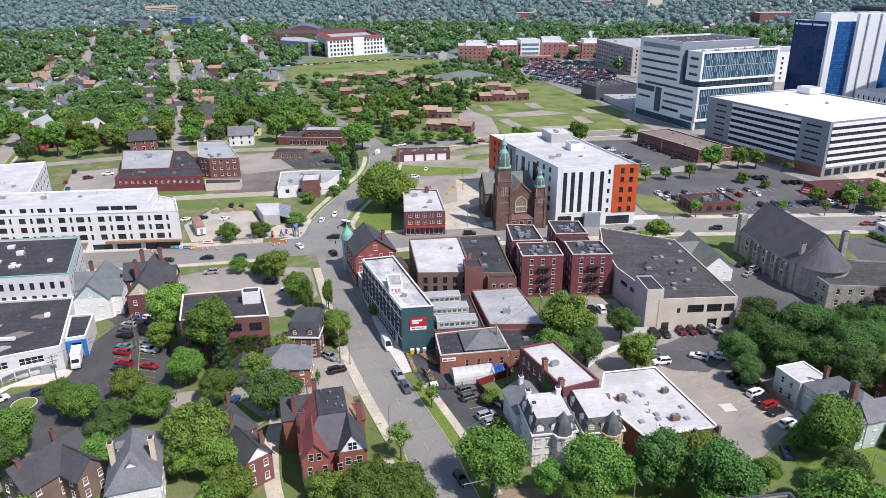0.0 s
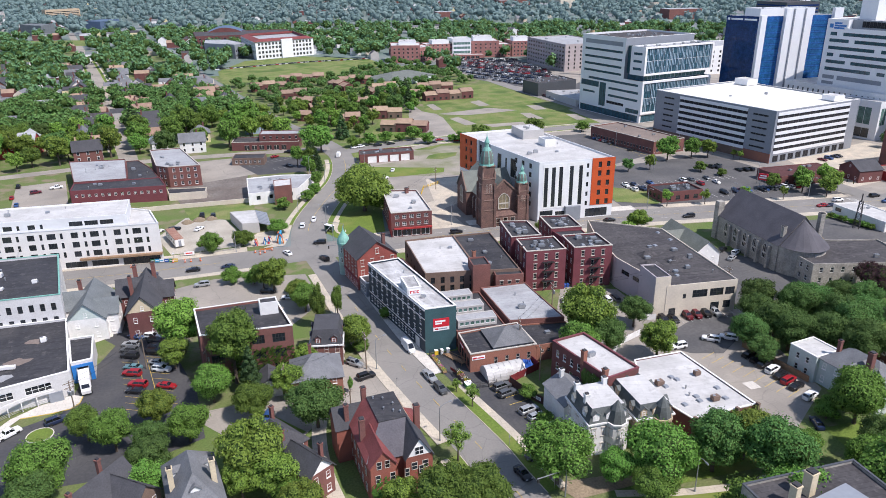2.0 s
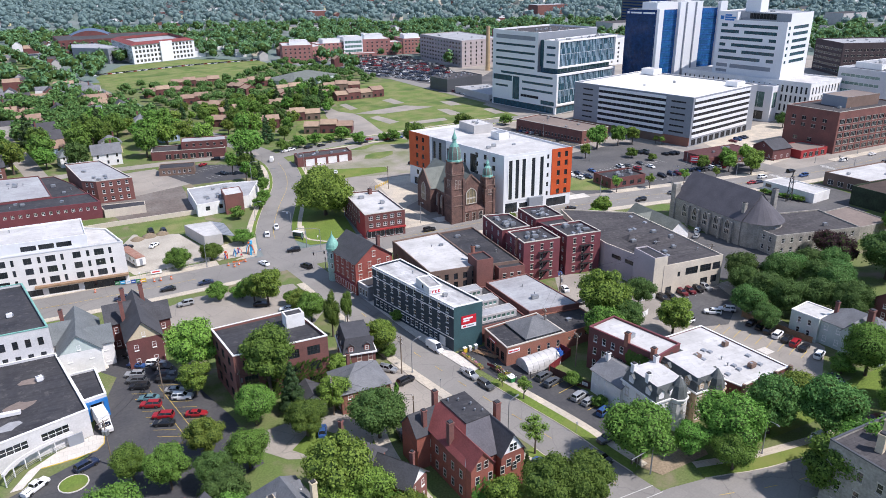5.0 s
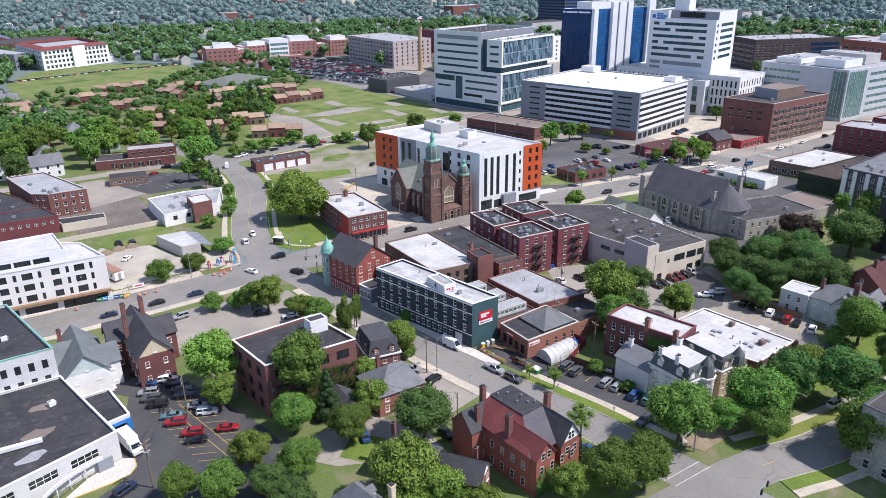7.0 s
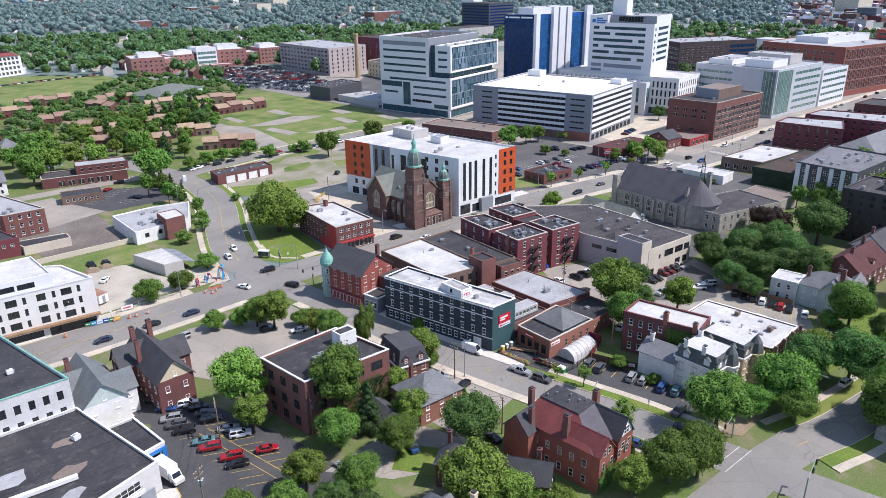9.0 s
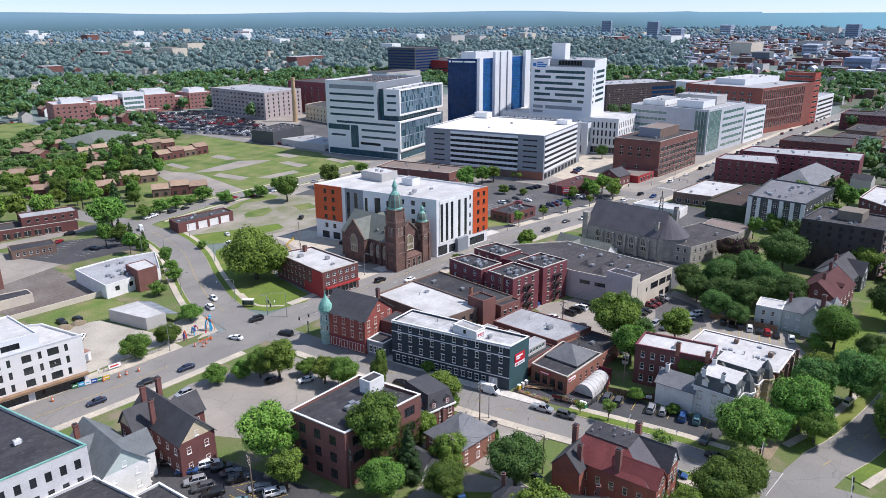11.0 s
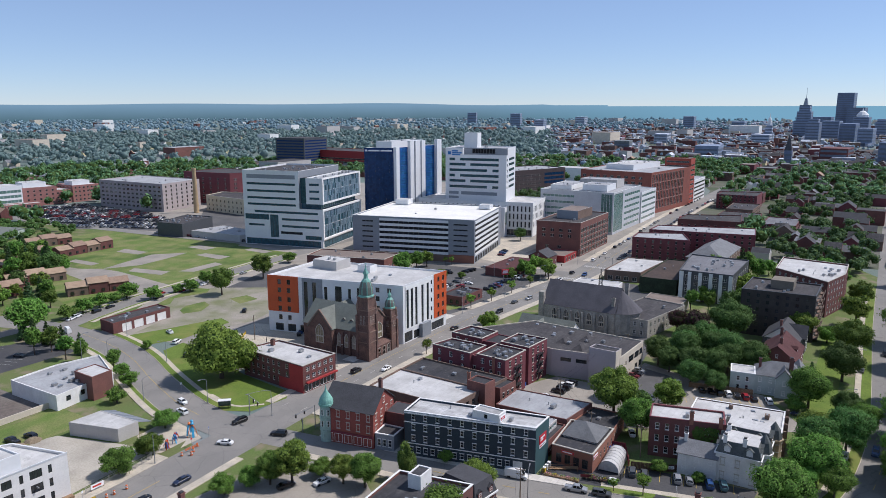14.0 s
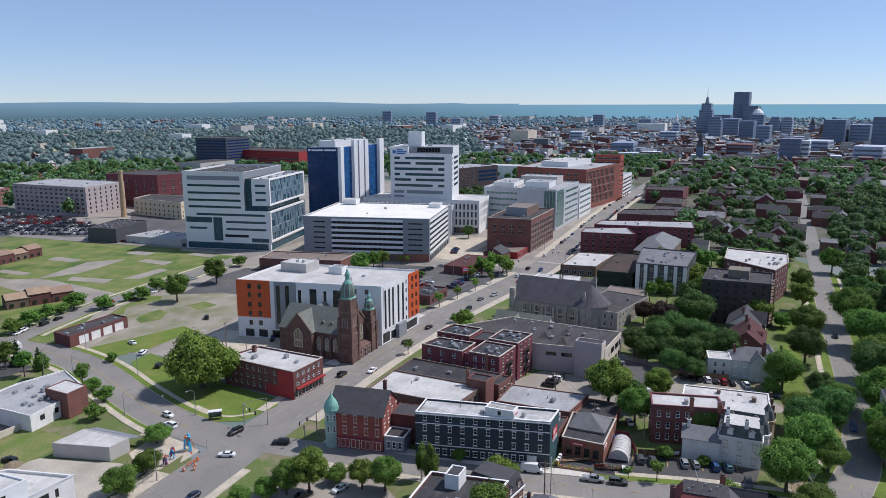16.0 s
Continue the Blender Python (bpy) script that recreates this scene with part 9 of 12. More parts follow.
PLANTED += [(BROAD, *q) for q in [(143.1, 118.4, 5.4), (157.3, 111.0, 4.8), (100.0, 137.3, 4.5), (164.6, 329.5, 5.7), (94.7, 362.3, 6.5), (85.7, 363.5, 6.5), (200.4, 329.7, 5.8), (165.4, 437.7, 6.9), (163.1, 451.3, 5.8), (19.8, 210.2, 3.5), (26.1, 188.2, 3.8), (75.0, 129.2, 4.9), (138.2, 68.5, 6.8), (168.7, 60.3, 6.3), (239.8, 44.5, 5.4), (184.6, 43.2, 7.7), (158.0, 44.5, 7.4), (118.3, 53.6, 7.5), (151.5, 39.9, 7.6), (90.6, 60.9, 7.3)]]
PLANTED += [(BROAD, *q) for q in [(73.6, 70.2, 6.1), (64.5, 71.0, 5.9), (243.6, 20.0, 7.1), (287.5, 17.5, 6.1)]]
PLANTED += [(LIGHT, *q) for q in [(-7.8, 180.6, 6.3), (-11.1, 173.8, 3.9), (-18.0, 150.5, 4.0), (-20.2, 141.1, 3.9), (-4.3, 122.8, 6.1), (-1.3, 117.8, 4.3), (-7.4, 119.5, 3.5), (16.6, 158.0, 2.9), (11.7, 134.3, 5.9), (12.6, 147.6, 3.7), (31.2, 161.8, 4.3), (16.1, 102.4, 3.5), (0.6, 108.9, 4.0), (73.2, 85.2, 5.6), (81.2, 85.0, 5.2), (114.4, 108.1, 3.8), (143.0, 108.2, 5.6), (138.2, 101.9, 5.6), (85.1, 130.3, 5.0), (21.8, 205.4, 4.7), (25.9, 193.8, 3.7), (83.6, 136.4, 6.9), (93.6, 121.8, 4.7)]]
PLANTED += [(LIGHT, *q) for q in [(171.7, 101.5, 8.5), (206.4, 52.3, 6.3), (125.9, 57.4, 6.6), (96.7, 62.7, 6.9), (180.6, 75.1, 5.8)]]
PLANTED += [(SPREAD, 74.0, 263.5, 11.2)]
PLANTED += [(ROUND, *q) for q in [(66.6, 301.7, 3.0), (70.6, 342.0, 3.8), (75.2, 338.9, 3.8), (70.6, 327.2, 3.2), (70.4, 319.8, 3.2), (0.8, 161.1, 6.6)]]
PLANTED += [(PURPLE, *q) for q in [(173.8, 121.2, 4.6), (166.5, 113.6, 5.4)]]
PLANTED += [(SPRUCE, *q) for q in [(25.6, 106.8, 1.7), (3.3, 153.6, 3.9), (125.3, 79.8, 3.2), (82.5, 361, 2.9), (81, 354, 3.1), (80.5, 346.5, 3.1), (79, 337.5, 3.0), (77, 327, 2.6)]]
PLANTED += [(COLUMN, *q) for q in [(26.3, 177.3, 3.8), (22.5, 143.6, 1.1), (33.4, 181.0, 2.9)]]
PLANTED += [(YOUNG, *q) for q in [(32.2, 110.6, 3.2), (41.2, 131.1, 1.4), (43.4, 125.4, 2.1)]]
PLANTED += [(SHRUB, *q) for q in [(-0.6, 113.0, 3.7), (33.7, 159.8, 2.4), (107.5, 86.1, 3.3), (159.5, 197.8, 2.5), (36.6, 255.1, 4.1), (22.6, 248.6, 4.2), (11.6, 248.0, 4.7), (64.6, 296.2, 3.3), (58.0, 287.3, 3.2), (46.5, 281.5, 3.2), (89.3, 307.7, 2.3), (181.4, 351.2, 4.8), (165.2, 348.3, 4.6), (161.5, 352.7, 3.0), (146.5, 358.3, 4.8), (142.2, 362.6, 5.5), (133.3, 363.4, 3.8), (127.1, 365.6, 4.4), (117.0, 364.4, 4.6), (109.3, 365.1, 4.5), (238.5, 337.3, 4.5), (12.4, 217.9, 3.4), (18.0, 214.3, 3.4), (27.4, 200.8, 3.2)]]
PLANTED += [(SHRUB, *q) for q in [(37.3, 160.4, 3.0), (38.1, 168.5, 2.4), (56.4, 122.6, 2.4), (54.6, 113.2, 1.9), (180.5, 66.5, 4.5), (233.1, 108.5, 5.2), (240.5, 90.8, 5.3)]]
PLANTED += [(BROAD, *q) for q in [(138, 118, 5.2), (128.5, 122.5, 4.4), (147, 106, 5.2), (154, 117, 4.8)]]
PLANTED += [(YOUNG, *q) for q in [(118.0, 216.0 - 9.0, 2.4), (196.0, 203.5, 2.6), (181.0, 209.0, 2.8), (212.0, 197.0, 2.6), (228.0, 192.0, 2.3), (279.0, 264.0, 1.9), (280.0, 272.0, 1.9), (282.0, 280.0, 1.9)]]
PLANTED += [(LIGHT, *q) for q in [(247.0, 187.0, 4.3), (254.0, 190.0, 4.6), (262.0, 196.0, 4.4), (244.0, 196.0, 3.6), (203.0, 257.0, 3.0), (214.0, 254.5, 3.2), (194.0, 259.5, 2.8), (150.0, 192.0, 3.8), (143.0, 189.0, 3.0), (350.0, 226.0, 4.2)]]
PLANTED += [(BROAD, 234.0, 264.0, 5.4), (BROAD, 247.0, 261.0, 4.4), (LIGHT, 255.0, 258.0, 4.2), (SHRUB, 232.0, 240.5, 3.4), (SHRUB, 235.0, 231.0, 2.6), (YOUNG, 267.0, 246.0, 1.9), (YOUNG, 264.0, 250.0, 1.9), *[(SHRUB, 225.1 + 0.08 * k, 169.2 - 1.96 * k, 1.5) for k in range(9)], (BROAD, 236.0, 205.0, 3.6), (BROAD, 250.0, 201.0, 4.2)]

for k, (kind, x, y, radius) in enumerate(PLANTED):
    if kind in (BROAD, LIGHT) and (112 < x < 162 and 94 < y < 128 or k % 5 == 3):
        kind = DEEP
    plant(kind, x, y, radius * (1.08 if kind in (BROAD, LIGHT) else 1.0), 1000 + k, kind == SPREAD or length((x, y), (0, 80)) < 195)


def scatter(seed, n, area, gap, radius, kinds):
    """Trees at random in an outline, clear of streets and houses, at least a gap apart."""
    r = random.Random(seed)
    xs, ys = [p[0] for p in area], [p[1] for p in area]
    out = []
    for _ in range(n * 14):
        if len(out) >= n:
            break
        x, y = r.uniform(min(xs), max(xs)), r.uniform(min(ys), max(ys))
        if not inside((x, y), area) or any(abs(x - a) < gap and abs(y - b) < gap and length((x, y), (a, b)) < gap for a, b, _, _ in out):
            continue
        if free_spot(x, y, 1.5, False) is None:
            continue
        out.append((x, y, r.uniform(*radius), r.choice(kinds)))
    return out


WOODS = ["broad", "deep", "light", "broad", "round", "light", "broad", "light", "round", "broad", "spruce"]

# ---- houses of the quarter, then the woods round them ----
def small_house(label, w, d, eave, ridge, wall, roof, hip=False):
    """A plain timber house: body, roof, chimney and windows, built once for its copies."""
    e = thing("house", label, "house", 0, 0, -200, 0, "houses of the quarter")
    pitched(e, w, d, eave, ridge, wall, roof, "hip" if hip else "gable", over=0.5)
    FOOT.pop()
    chimney(e, w * 0.2, d * 0.15, eave, ridge + 1.2, 0.7)
    allw, base = Mesh(), 0
    for turn, run, off, n in ((0, w, d / 2, 3), (90, d, w / 2, 2), (-90, d, w / 2, 2), (180, w, d / 2, 3)):
        g = Mesh()
        for z in (1.0, 3.8):
            if z + 1.5 > eave + 0.2:
                continue
            for i in range(n):
                x = -run / 2 + run * (i + 0.5) / n
                g.box(x - 0.55, -0.05, z - 0.1, x + 0.55, 0.0, z + 1.6, 0)
                g.box(x - 0.43, -0.09, z, x + 0.43, -0.05, z + 1.45, 1)
        R4 = Matrix.Rotation(radians(turn), 4, "Z") @ Matrix.Translation((0, -off, 0))
        allw.v += [tuple(R4 @ Vector(p)) for p in g.v]
        allw.f += [[i + base for i in f] for f in g.f]
        allw.m += g.m
        base = len(allw.v)
    allw.make("windows", [WHITE_TRIM, GLASS], e)["kind"] = "stuff"
    return e


YELLOW_WALL = material("pale_yellow_siding", (0.70, 0.62, 0.36), 0.8, 0.06, 0.4, 3)
BLUE_WALL = material("blue_siding", (0.30, 0.38, 0.48), 0.8, 0.06, 0.4, 3)
MODELS = [
    small_house("white timber house with a grey shingle roof", 12, 8.0, 5.8, 9.4, WHITE_WALL, SHINGLE_GREY),
    small_house("pale grey timber house with a charcoal roof", 11, 8.4, 5.6, 9.0, GREY_CLAD, SHINGLE_DARK),
    small_house("red brick house with a charcoal shingle roof", 12, 8.6, 5.8, 9.6, RED_BRICK, SHINGLE_DARK),
    small_house("pale yellow timber house with a grey hipped roof", 10, 9.0, 5.6, 9.2, YELLOW_WALL, SHINGLE_GREY, True),
    small_house("blue timber house with a brown shingle roof", 11, 8.0, 5.4, 8.8, BLUE_WALL, SHINGLE_TAN),
    small_house("white timber house with a blue-grey roof", 11, 8.2, 5.6, 9.0, WHITE_WALL, SHINGLE_BLUE, True),
]


def settle(model, x, y, yaw, s=1.0):
    o = copy_thing(model, pose(x, y, 0, 0, 0, yaw) @ Matrix.Diagonal((s, s, s, 1)))
    FOOT.append([(x + a * s, y + b * s) for a, b in ((-5.5, -5.5), (5.5, -5.5), (5.5, 5.5), (-5.5, 5.5))])
    return o


rnd = random.Random(77)
for side, k in ((-1, 0), (1, 1)):
    for line, lo, hi, gap in ((ROAD_T, 408, 800, 19), (ROAD_S, 420, 830, 20)):
        y = lo + 4 * k
        while y < hi:
            x = min(line, key=lambda p: abs(p[1] - y))[0]
            xx = x + side * rnd.uniform(15, 19)
            if free_spot(xx, y, 6.0, False):
                settle(MODELS[rnd.randrange(6)], xx, y, 90 * (side > 0) + rnd.choice((0, 90)) + rnd.uniform(-4, 4), rnd.uniform(0.9, 1.15))
            y += gap * rnd.uniform(0.85, 1.25)
for x, y in ((72, 432), (76, 520), (72, 545), (68, 560), (78, 610), (66, 640), (70, 470), (40, 425), (32, 402), (44, 480), (40, 540), (42, 600)):
    if free_spot(x, y, 5.0, False):
        settle(MODELS[rnd.randrange(6)], x, y, rnd.choice((0, 90)) - 10, rnd.uniform(0.95, 1.25))

# low brown terraces of the housing estate
def terrace(n, yaw, x, y):
    e = thing("terrace_house", "low brick terrace with tan shingle roofs", "terrace house", x, y, 0, yaw, "estate terraces")
    for i in range(n):
        h = 4.4 + 1.0 * (i % 2)
        pitched(e, 9.0, 9.0 + (i % 2), h, h + 2.0, DARK_BRICK if (i + int(x)) % 3 else BROWN_BRICK, SHINGLE_TAN, "gable", pose((i - (n - 1) / 2) * 9.2, 0.6 * (i % 2), 0), 0.3)
        g = Mesh()
        for xx in (-2.4, 2.0):
            g.box((i - (n - 1) / 2) * 9.2 + xx - 0.7, -4.75 + 0.6 * (i % 2) - 0.5 * (i % 2), 1.0, (i - (n - 1) / 2) * 9.2 + xx + 0.7, -4.5 + 0.6 * (i % 2) - 0.5 * (i % 2), 2.5)
        g.make("windows", GLASS, e)["kind"] = "stuff"
    return e


for n, xa, ya, xb, yb in ((3, 140.2, 437.3, 163.9, 425.9), (3, 138.9, 394.5, 157.0, 381.2), (4, 207.8, 473.1, 238.7, 468.4), (4, 176.8, 522.7, 175.7, 483.3), (2, 151.9, 479.2, 161.5, 468.1), (2, 120.0, 470.4, 136.0, 469.0), (2, 106.0, 450.0, 115.0, 441.4), (2, 116.0, 503.0, 124.0, 491.0),
                          (3, 165.6, 571.7, 169.2, 544.7), (3, 219.2, 515.4, 244.6, 505.4), (2, 118.9, 426.1, 132.0, 421.0), (1, 198.6, 490.1, 205.1, 486.1), (4, 138.0, 615.0, 174.0, 604.0), (3, 107.0, 584.0, 133.0, 577.0), (3, 178.0, 580.0, 204.0, 573.0), (2, 118.0, 536.0, 134.0, 530.0), (2, 188.0, 530.0, 204.0, 524.0)):
    d = (Vector((xb, yb)) - Vector((xa, ya))).normalized()
    terrace(n, math.degrees(math.atan2(d.y, d.x)), (xa + xb) / 2 - d.y * 4.6, (ya + yb) / 2 + d.x * 4.6)
BOX += [(min(p[0] for p in q), max(p[0] for p in q), min(p[1] for p in q), max(p[1] for p in q), q) for q in FOOT[len(BOX):]]
CLEAR = [(poly, 0) for _, _, poly in LOTS] + [(poly, 0) for i, (_, _, poly) in enumerate(GREENS)]
BOX += [(min(p[0] for p in q), max(p[0] for p in q), min(p[1] for p in q), max(p[1] for p in q), q) for q, _ in CLEAR]

near_woods = scatter(5, 62, [(-100, 396), (84, 396), (84, 470), (-112, 470)], 8.5, (4.6, 7.4), WOODS)
near_woods += scatter(6, 72, [(100, 385), (150, 385), (200, 470), (215, 500), (100, 500)], 8.0, (3.0, 5.2), WOODS)
# Mostly deep green kinds here: their dark tone stands in for shade.
near_woods += scatter(8, 62, [(60, 66), (110, 50), (240, 22), (270, -20), (150, -8), (60, 30)], 8.0, (4.5, 7.5), ["deep", "deep", "broad", "deep", "spruce"])
near_woods += scatter(9, 22, [(196, 86), (200, 112), (226, 128), (300, 100), (300, 40), (200, 62)], 8.0, (3.5, 6.0), WOODS)
near_woods += scatter(10, 12, [(-60, 108), (-50, 118), (0, 108), (0, 100)], 7.0, (3.0, 4.5), WOODS)
for k, (x, y, radius, kind) in enumerate(near_woods):
    plant(kind, x, y, radius, 3000 + k, False)
far_lots = [(x, y, 10.5) for x, y, _, _ in scatter(31, 64, [(-125, 500), (84, 500), (84, 640), (-150, 640)], 15.0, (1, 2), WOODS)]
FOOT_ = [[(x + a, y + b) for a, b in ((-6, -6), (6, -6), (6, 6), (-6, 6))] for x, y, _ in far_lots]
BOX += [(min(p[0] for p in q), max(p[0] for p in q), min(p[1] for p in q), max(p[1] for p in q), q) for q in FOOT_]
GARDEN = scatter(15, 40, [(476, 226), (620, 205), (636, 240), (566, 288), (490, 262)], 8.0, (4.0, 6.5), WOODS)
GARDEN += scatter(11, 400, [(-112, 470), (84, 470), (84, 600), (-150, 600)], 6.2, (4.6, 8.0), WOODS)
GARDEN += scatter(12, 170, [(100, 500), (215, 500), (285, 540), (290, 690), (100, 690)], 8.0, (3.0, 5.0), WOODS)
GARDEN += scatter(13, 205, [(240, 22), (430, -22), (640, -80), (640, -160), (270, -80)], 7.5, (5.0, 8.5), WOODS)
GARDEN += scatter(14, 105, [(300, 30), (300, 75), (640, 60), (640, -40)], 7.0, (4.0, 7.0), WOODS)


def clumped(name, label, spots, leaf, lobes=3, leaves=10, size=0.2, inner=None):
    """Woods far off: for each tree a few uneven lobes, each with a shell of leaf sprays that face outwards, all in one object."""
    v0, f0 = np.array([tuple(p) for p in ICO0[0]]), np.array(ICO0[1])
    rg = np.random.RandomState(len(spots))
    sp = np.array(spots)
    n = len(sp)
    rad = sp[:, 2][:, None]
    a, u = rg.uniform(0, 6.283, (n, lobes)), rg.uniform(0, 1, (n, lobes)) ** 0.6 * (0.42 if lobes < 4 else 0.62)
    top = rad * rg.uniform(0.95, 1.3, (n, 1)) * (1.15 - 0.75 * u * rg.uniform(0.3, 1.2, (n, lobes)))
    c = np.stack([sp[:, :1] + np.cos(a) * u * rad, sp[:, 1:2] + np.sin(a) * u * rad, top], -1)
    s = rad * rg.uniform(*((0.50, 0.78) if lobes < 4 else (0.32, 0.52)), (n, lobes))
    core = v0 * (s[..., None, None] * 0.86 * rg.uniform(0.8, 1.2, (n, lobes, 12, 1))) * np.array([1, 1, 0.9]) + c[:, :, None]
    vs = [core.reshape(-1, 3)]
    fs = [(f0[None] + 12 * np.arange(n * lobes)[:, None, None]).reshape(-1, 3)]
    if leaves:
        d = rg.normal(0, 1, (n, lobes, leaves, 3)) + np.array([0, 0, 0.45])
        d /= np.linalg.norm(d, axis=-1, keepdims=True)
        p = c[:, :, None] + d * np.array([1, 1, 0.9]) * s[..., None, None] * rg.uniform(0.86, 1.2, (n, lobes, leaves, 1))
        nrm = d + rg.normal(0, 0.4, d.shape)
        t1 = np.cross(nrm, rg.normal(0, 1, d.shape))
        t1 /= np.linalg.norm(t1, axis=-1, keepdims=True)
        t2 = np.cross(nrm / np.linalg.norm(nrm, axis=-1, keepdims=True), t1)
        w = rad[..., None, None] * size * rg.uniform(0.7, 1.3, (n, lobes, leaves, 1))
        tri = np.stack([p + t1 * w, p - t1 * w * 0.6 + t2 * w * 0.9, p - t1 * w * 0.5 - t2 * w * 0.95], -2)
        vs.append(tri.reshape(-1, 3))
        fs.append(len(vs[0]) + np.arange(n * lobes * leaves * 3).reshape(-1, 3))
    vs, fs = np.concatenate(vs), np.concatenate(fs)
    me = bpy.data.meshes.new(name)
    me.vertices.add(len(vs))
    me.vertices.foreach_set("co", vs.ravel())
    me.loops.add(fs.size)
    me.loops.foreach_set("vertex_index", fs.ravel().astype(np.int32))
    me.polygons.add(len(fs))
    me.polygons.foreach_set("loop_start", np.arange(0, fs.size, 3, dtype=np.int32))
    me.update(calc_edges=True)
    me.materials.append(leaf)
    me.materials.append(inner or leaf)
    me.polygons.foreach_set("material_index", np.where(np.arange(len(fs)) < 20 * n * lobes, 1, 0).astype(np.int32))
    return tagged(new(name, me), label, "woods", kind="stuff")


def far_spots(seed, n, r0, r1, a0, a1, radius, keep=lambda x, y, u: True):
    rg = random.Random(seed)
    out = []
    while n > 0:
        n -= 1
        r, a = math.sqrt(rg.uniform(r0 * r0, r1 * r1)), radians(rg.uniform(a0, a1))
        x, y = -60 + r * math.cos(a), 80 + r * math.sin(a)
        if keep(x, y, rg.random()) and free_spot(x, y, 2.0, False):
            out.append((x, y, rg.uniform(*radius)))
    return out


def outside_core(x, y, u):
    """Not in the part that stands as single things, and thinner round the tall buildings and the city centre."""
    if -150 < x < 290 and y < 600 or (240 < x < 640 and -110 < y < 75):
        return False
    if 95 < x < 290 and y < 690:
        return False
    if 150 < x < 330 and -60 < y < 140 or (130 < x < 700 and 100 < y < 560):
        return False
    if x > 330 and -40 < y < 130:
        return u < 0.8
    if x > 1000 and abs(math.degrees(math.atan2(y - 80, x + 60)) + 5) < 14:
        return u < 0.22
    if x > 700 and -250 < y < 330:
        return u < 0.75
    return True


FOLIAGE_0 = leafy("garden_foliage", (0.078, 0.156, 0.044), (0.155, 0.262, 0.073), 0.0)
# Foliage 1 to 3: aerial haze put into the leaf colours, bluer with distance.
HAZED_FOLIAGE_1 = leafy("quarter_haze_foliage", (0.100, 0.190, 0.084), (0.185, 0.305, 0.128), 0.0)
HAZED_FOLIAGE_2 = leafy("plain_haze_foliage", (0.132, 0.205, 0.190), (0.205, 0.285, 0.262), 0.0)
HAZED_FOLIAGE_3 = leafy("horizon_haze_foliage", (0.175, 0.265, 0.330), (0.255, 0.350, 0.420), 0.0)
clumped("woods", "garden trees between the houses", [(x, y, q * 1.05) for x, y, q, _ in GARDEN if x < 240 or y > 300], FOLIAGE_0, 7, 30, 0.11, CORE_SHADE)
# Leaves darker and bluer here, with haze mixed into their colour.
clumped("woods", "garden and street trees of the brick quarter", [(x, y, q * 1.05) for x, y, q, _ in GARDEN if x >= 240 and y <= 300], leafy("brick_quarter_haze_foliage", (0.058, 0.108, 0.048), (0.120, 0.190, 0.076), 0.0), 7, 28, 0.11, CORE_SHADE)
clumped("woods", "dense garden trees between far houses", far_spots(21, 5200, 330, 1150, -27, 105, (4.8, 8.6), outside_core), HAZED_FOLIAGE_1, 3, 15, 0.19, CORE_SHADE)
clumped("woods", "trees over the far quarters of the town", far_spots(22, 5600, 1150, 2500, 12, 104, (6.0, 11.0), outside_core), HAZED_FOLIAGE_2, 2, 9, 0.24)
clumped("woods", "street trees in the far part of the city", far_spots(24, 3000, 1000, 2500, -26, 12, (3.2, 6.0), lambda x, y, u: outside_core(x, y, u) and u < 0.6), HAZED_FOLIAGE_3, 2, 9, 0.26)
clumped("woods", "wooded plain towards the horizon", far_spots(23, 7600, 2500, 4700, -26, 104, (6.0, 13.0), lambda x, y, u: u < (0.3 if y < 250 else 0.8)), HAZED_FOLIAGE_3, 2, 4, 0.32)


def far_roofs(name, label, spots, wall, roof, seed):
    """Far houses and sheds, each a box with a pitched or flat roof, joined."""
    rg = random.Random(seed)
    g = Mesh()
    for x, y, s in spots:
        w, d, h = s * rg.uniform(0.8, 1.5), s * rg.uniform(0.6, 0.9), rg.uniform(4.5, 7.5) * max(1, s / 14)
        a = radians(rg.choice((-14, 76)) + rg.uniform(-3, 3))
        c, q = math.cos(a), math.sin(a)
        P = [(x + c * u * w / 2 - q * v * d / 2, y + q * u * w / 2 + c * v * d / 2) for u, v in ((-1, -1), (1, -1), (1, 1), (-1, 1))]
        if s > 15:
            g.prism(P, 0, h, 0, 1, bottom=False)
        else:
            g.prism(P, 0, h, 0, 1, bottom=False)
            m0, m1 = ((P[0][0] + P[3][0]) / 2, (P[0][1] + P[3][1]) / 2, h + d * 0.36), ((P[1][0] + P[2][0]) / 2, (P[1][1] + P[2][1]) / 2, h + d * 0.36)
            g.face([(*P[0], h), (*P[1], h), m1, m0], 1)
            g.face([(*P[2], h), (*P[3], h), m0, m1], 1)
            g.face([(*P[1], h), (*P[2], h), m1], 0)
            g.face([(*P[3], h), (*P[0], h), m0], 0)
    return tagged(g.make(name, [wall, roof]), label, "far houses", kind="stuff")


LOOKS = [(WHITE_WALL, SHINGLE_GREY), (GREY_CLAD, SHINGLE_DARK), (DARK_BRICK, SHINGLE_TAN), (BEIGE, SHINGLE_GREY), (RED_BRICK, ROOF_GREY), (WHITE_WALL, SHINGLE_BLUE), (YELLOW_WALL, SHINGLE_DARK), (DARK_BRICK, ROOF_LIGHT)]
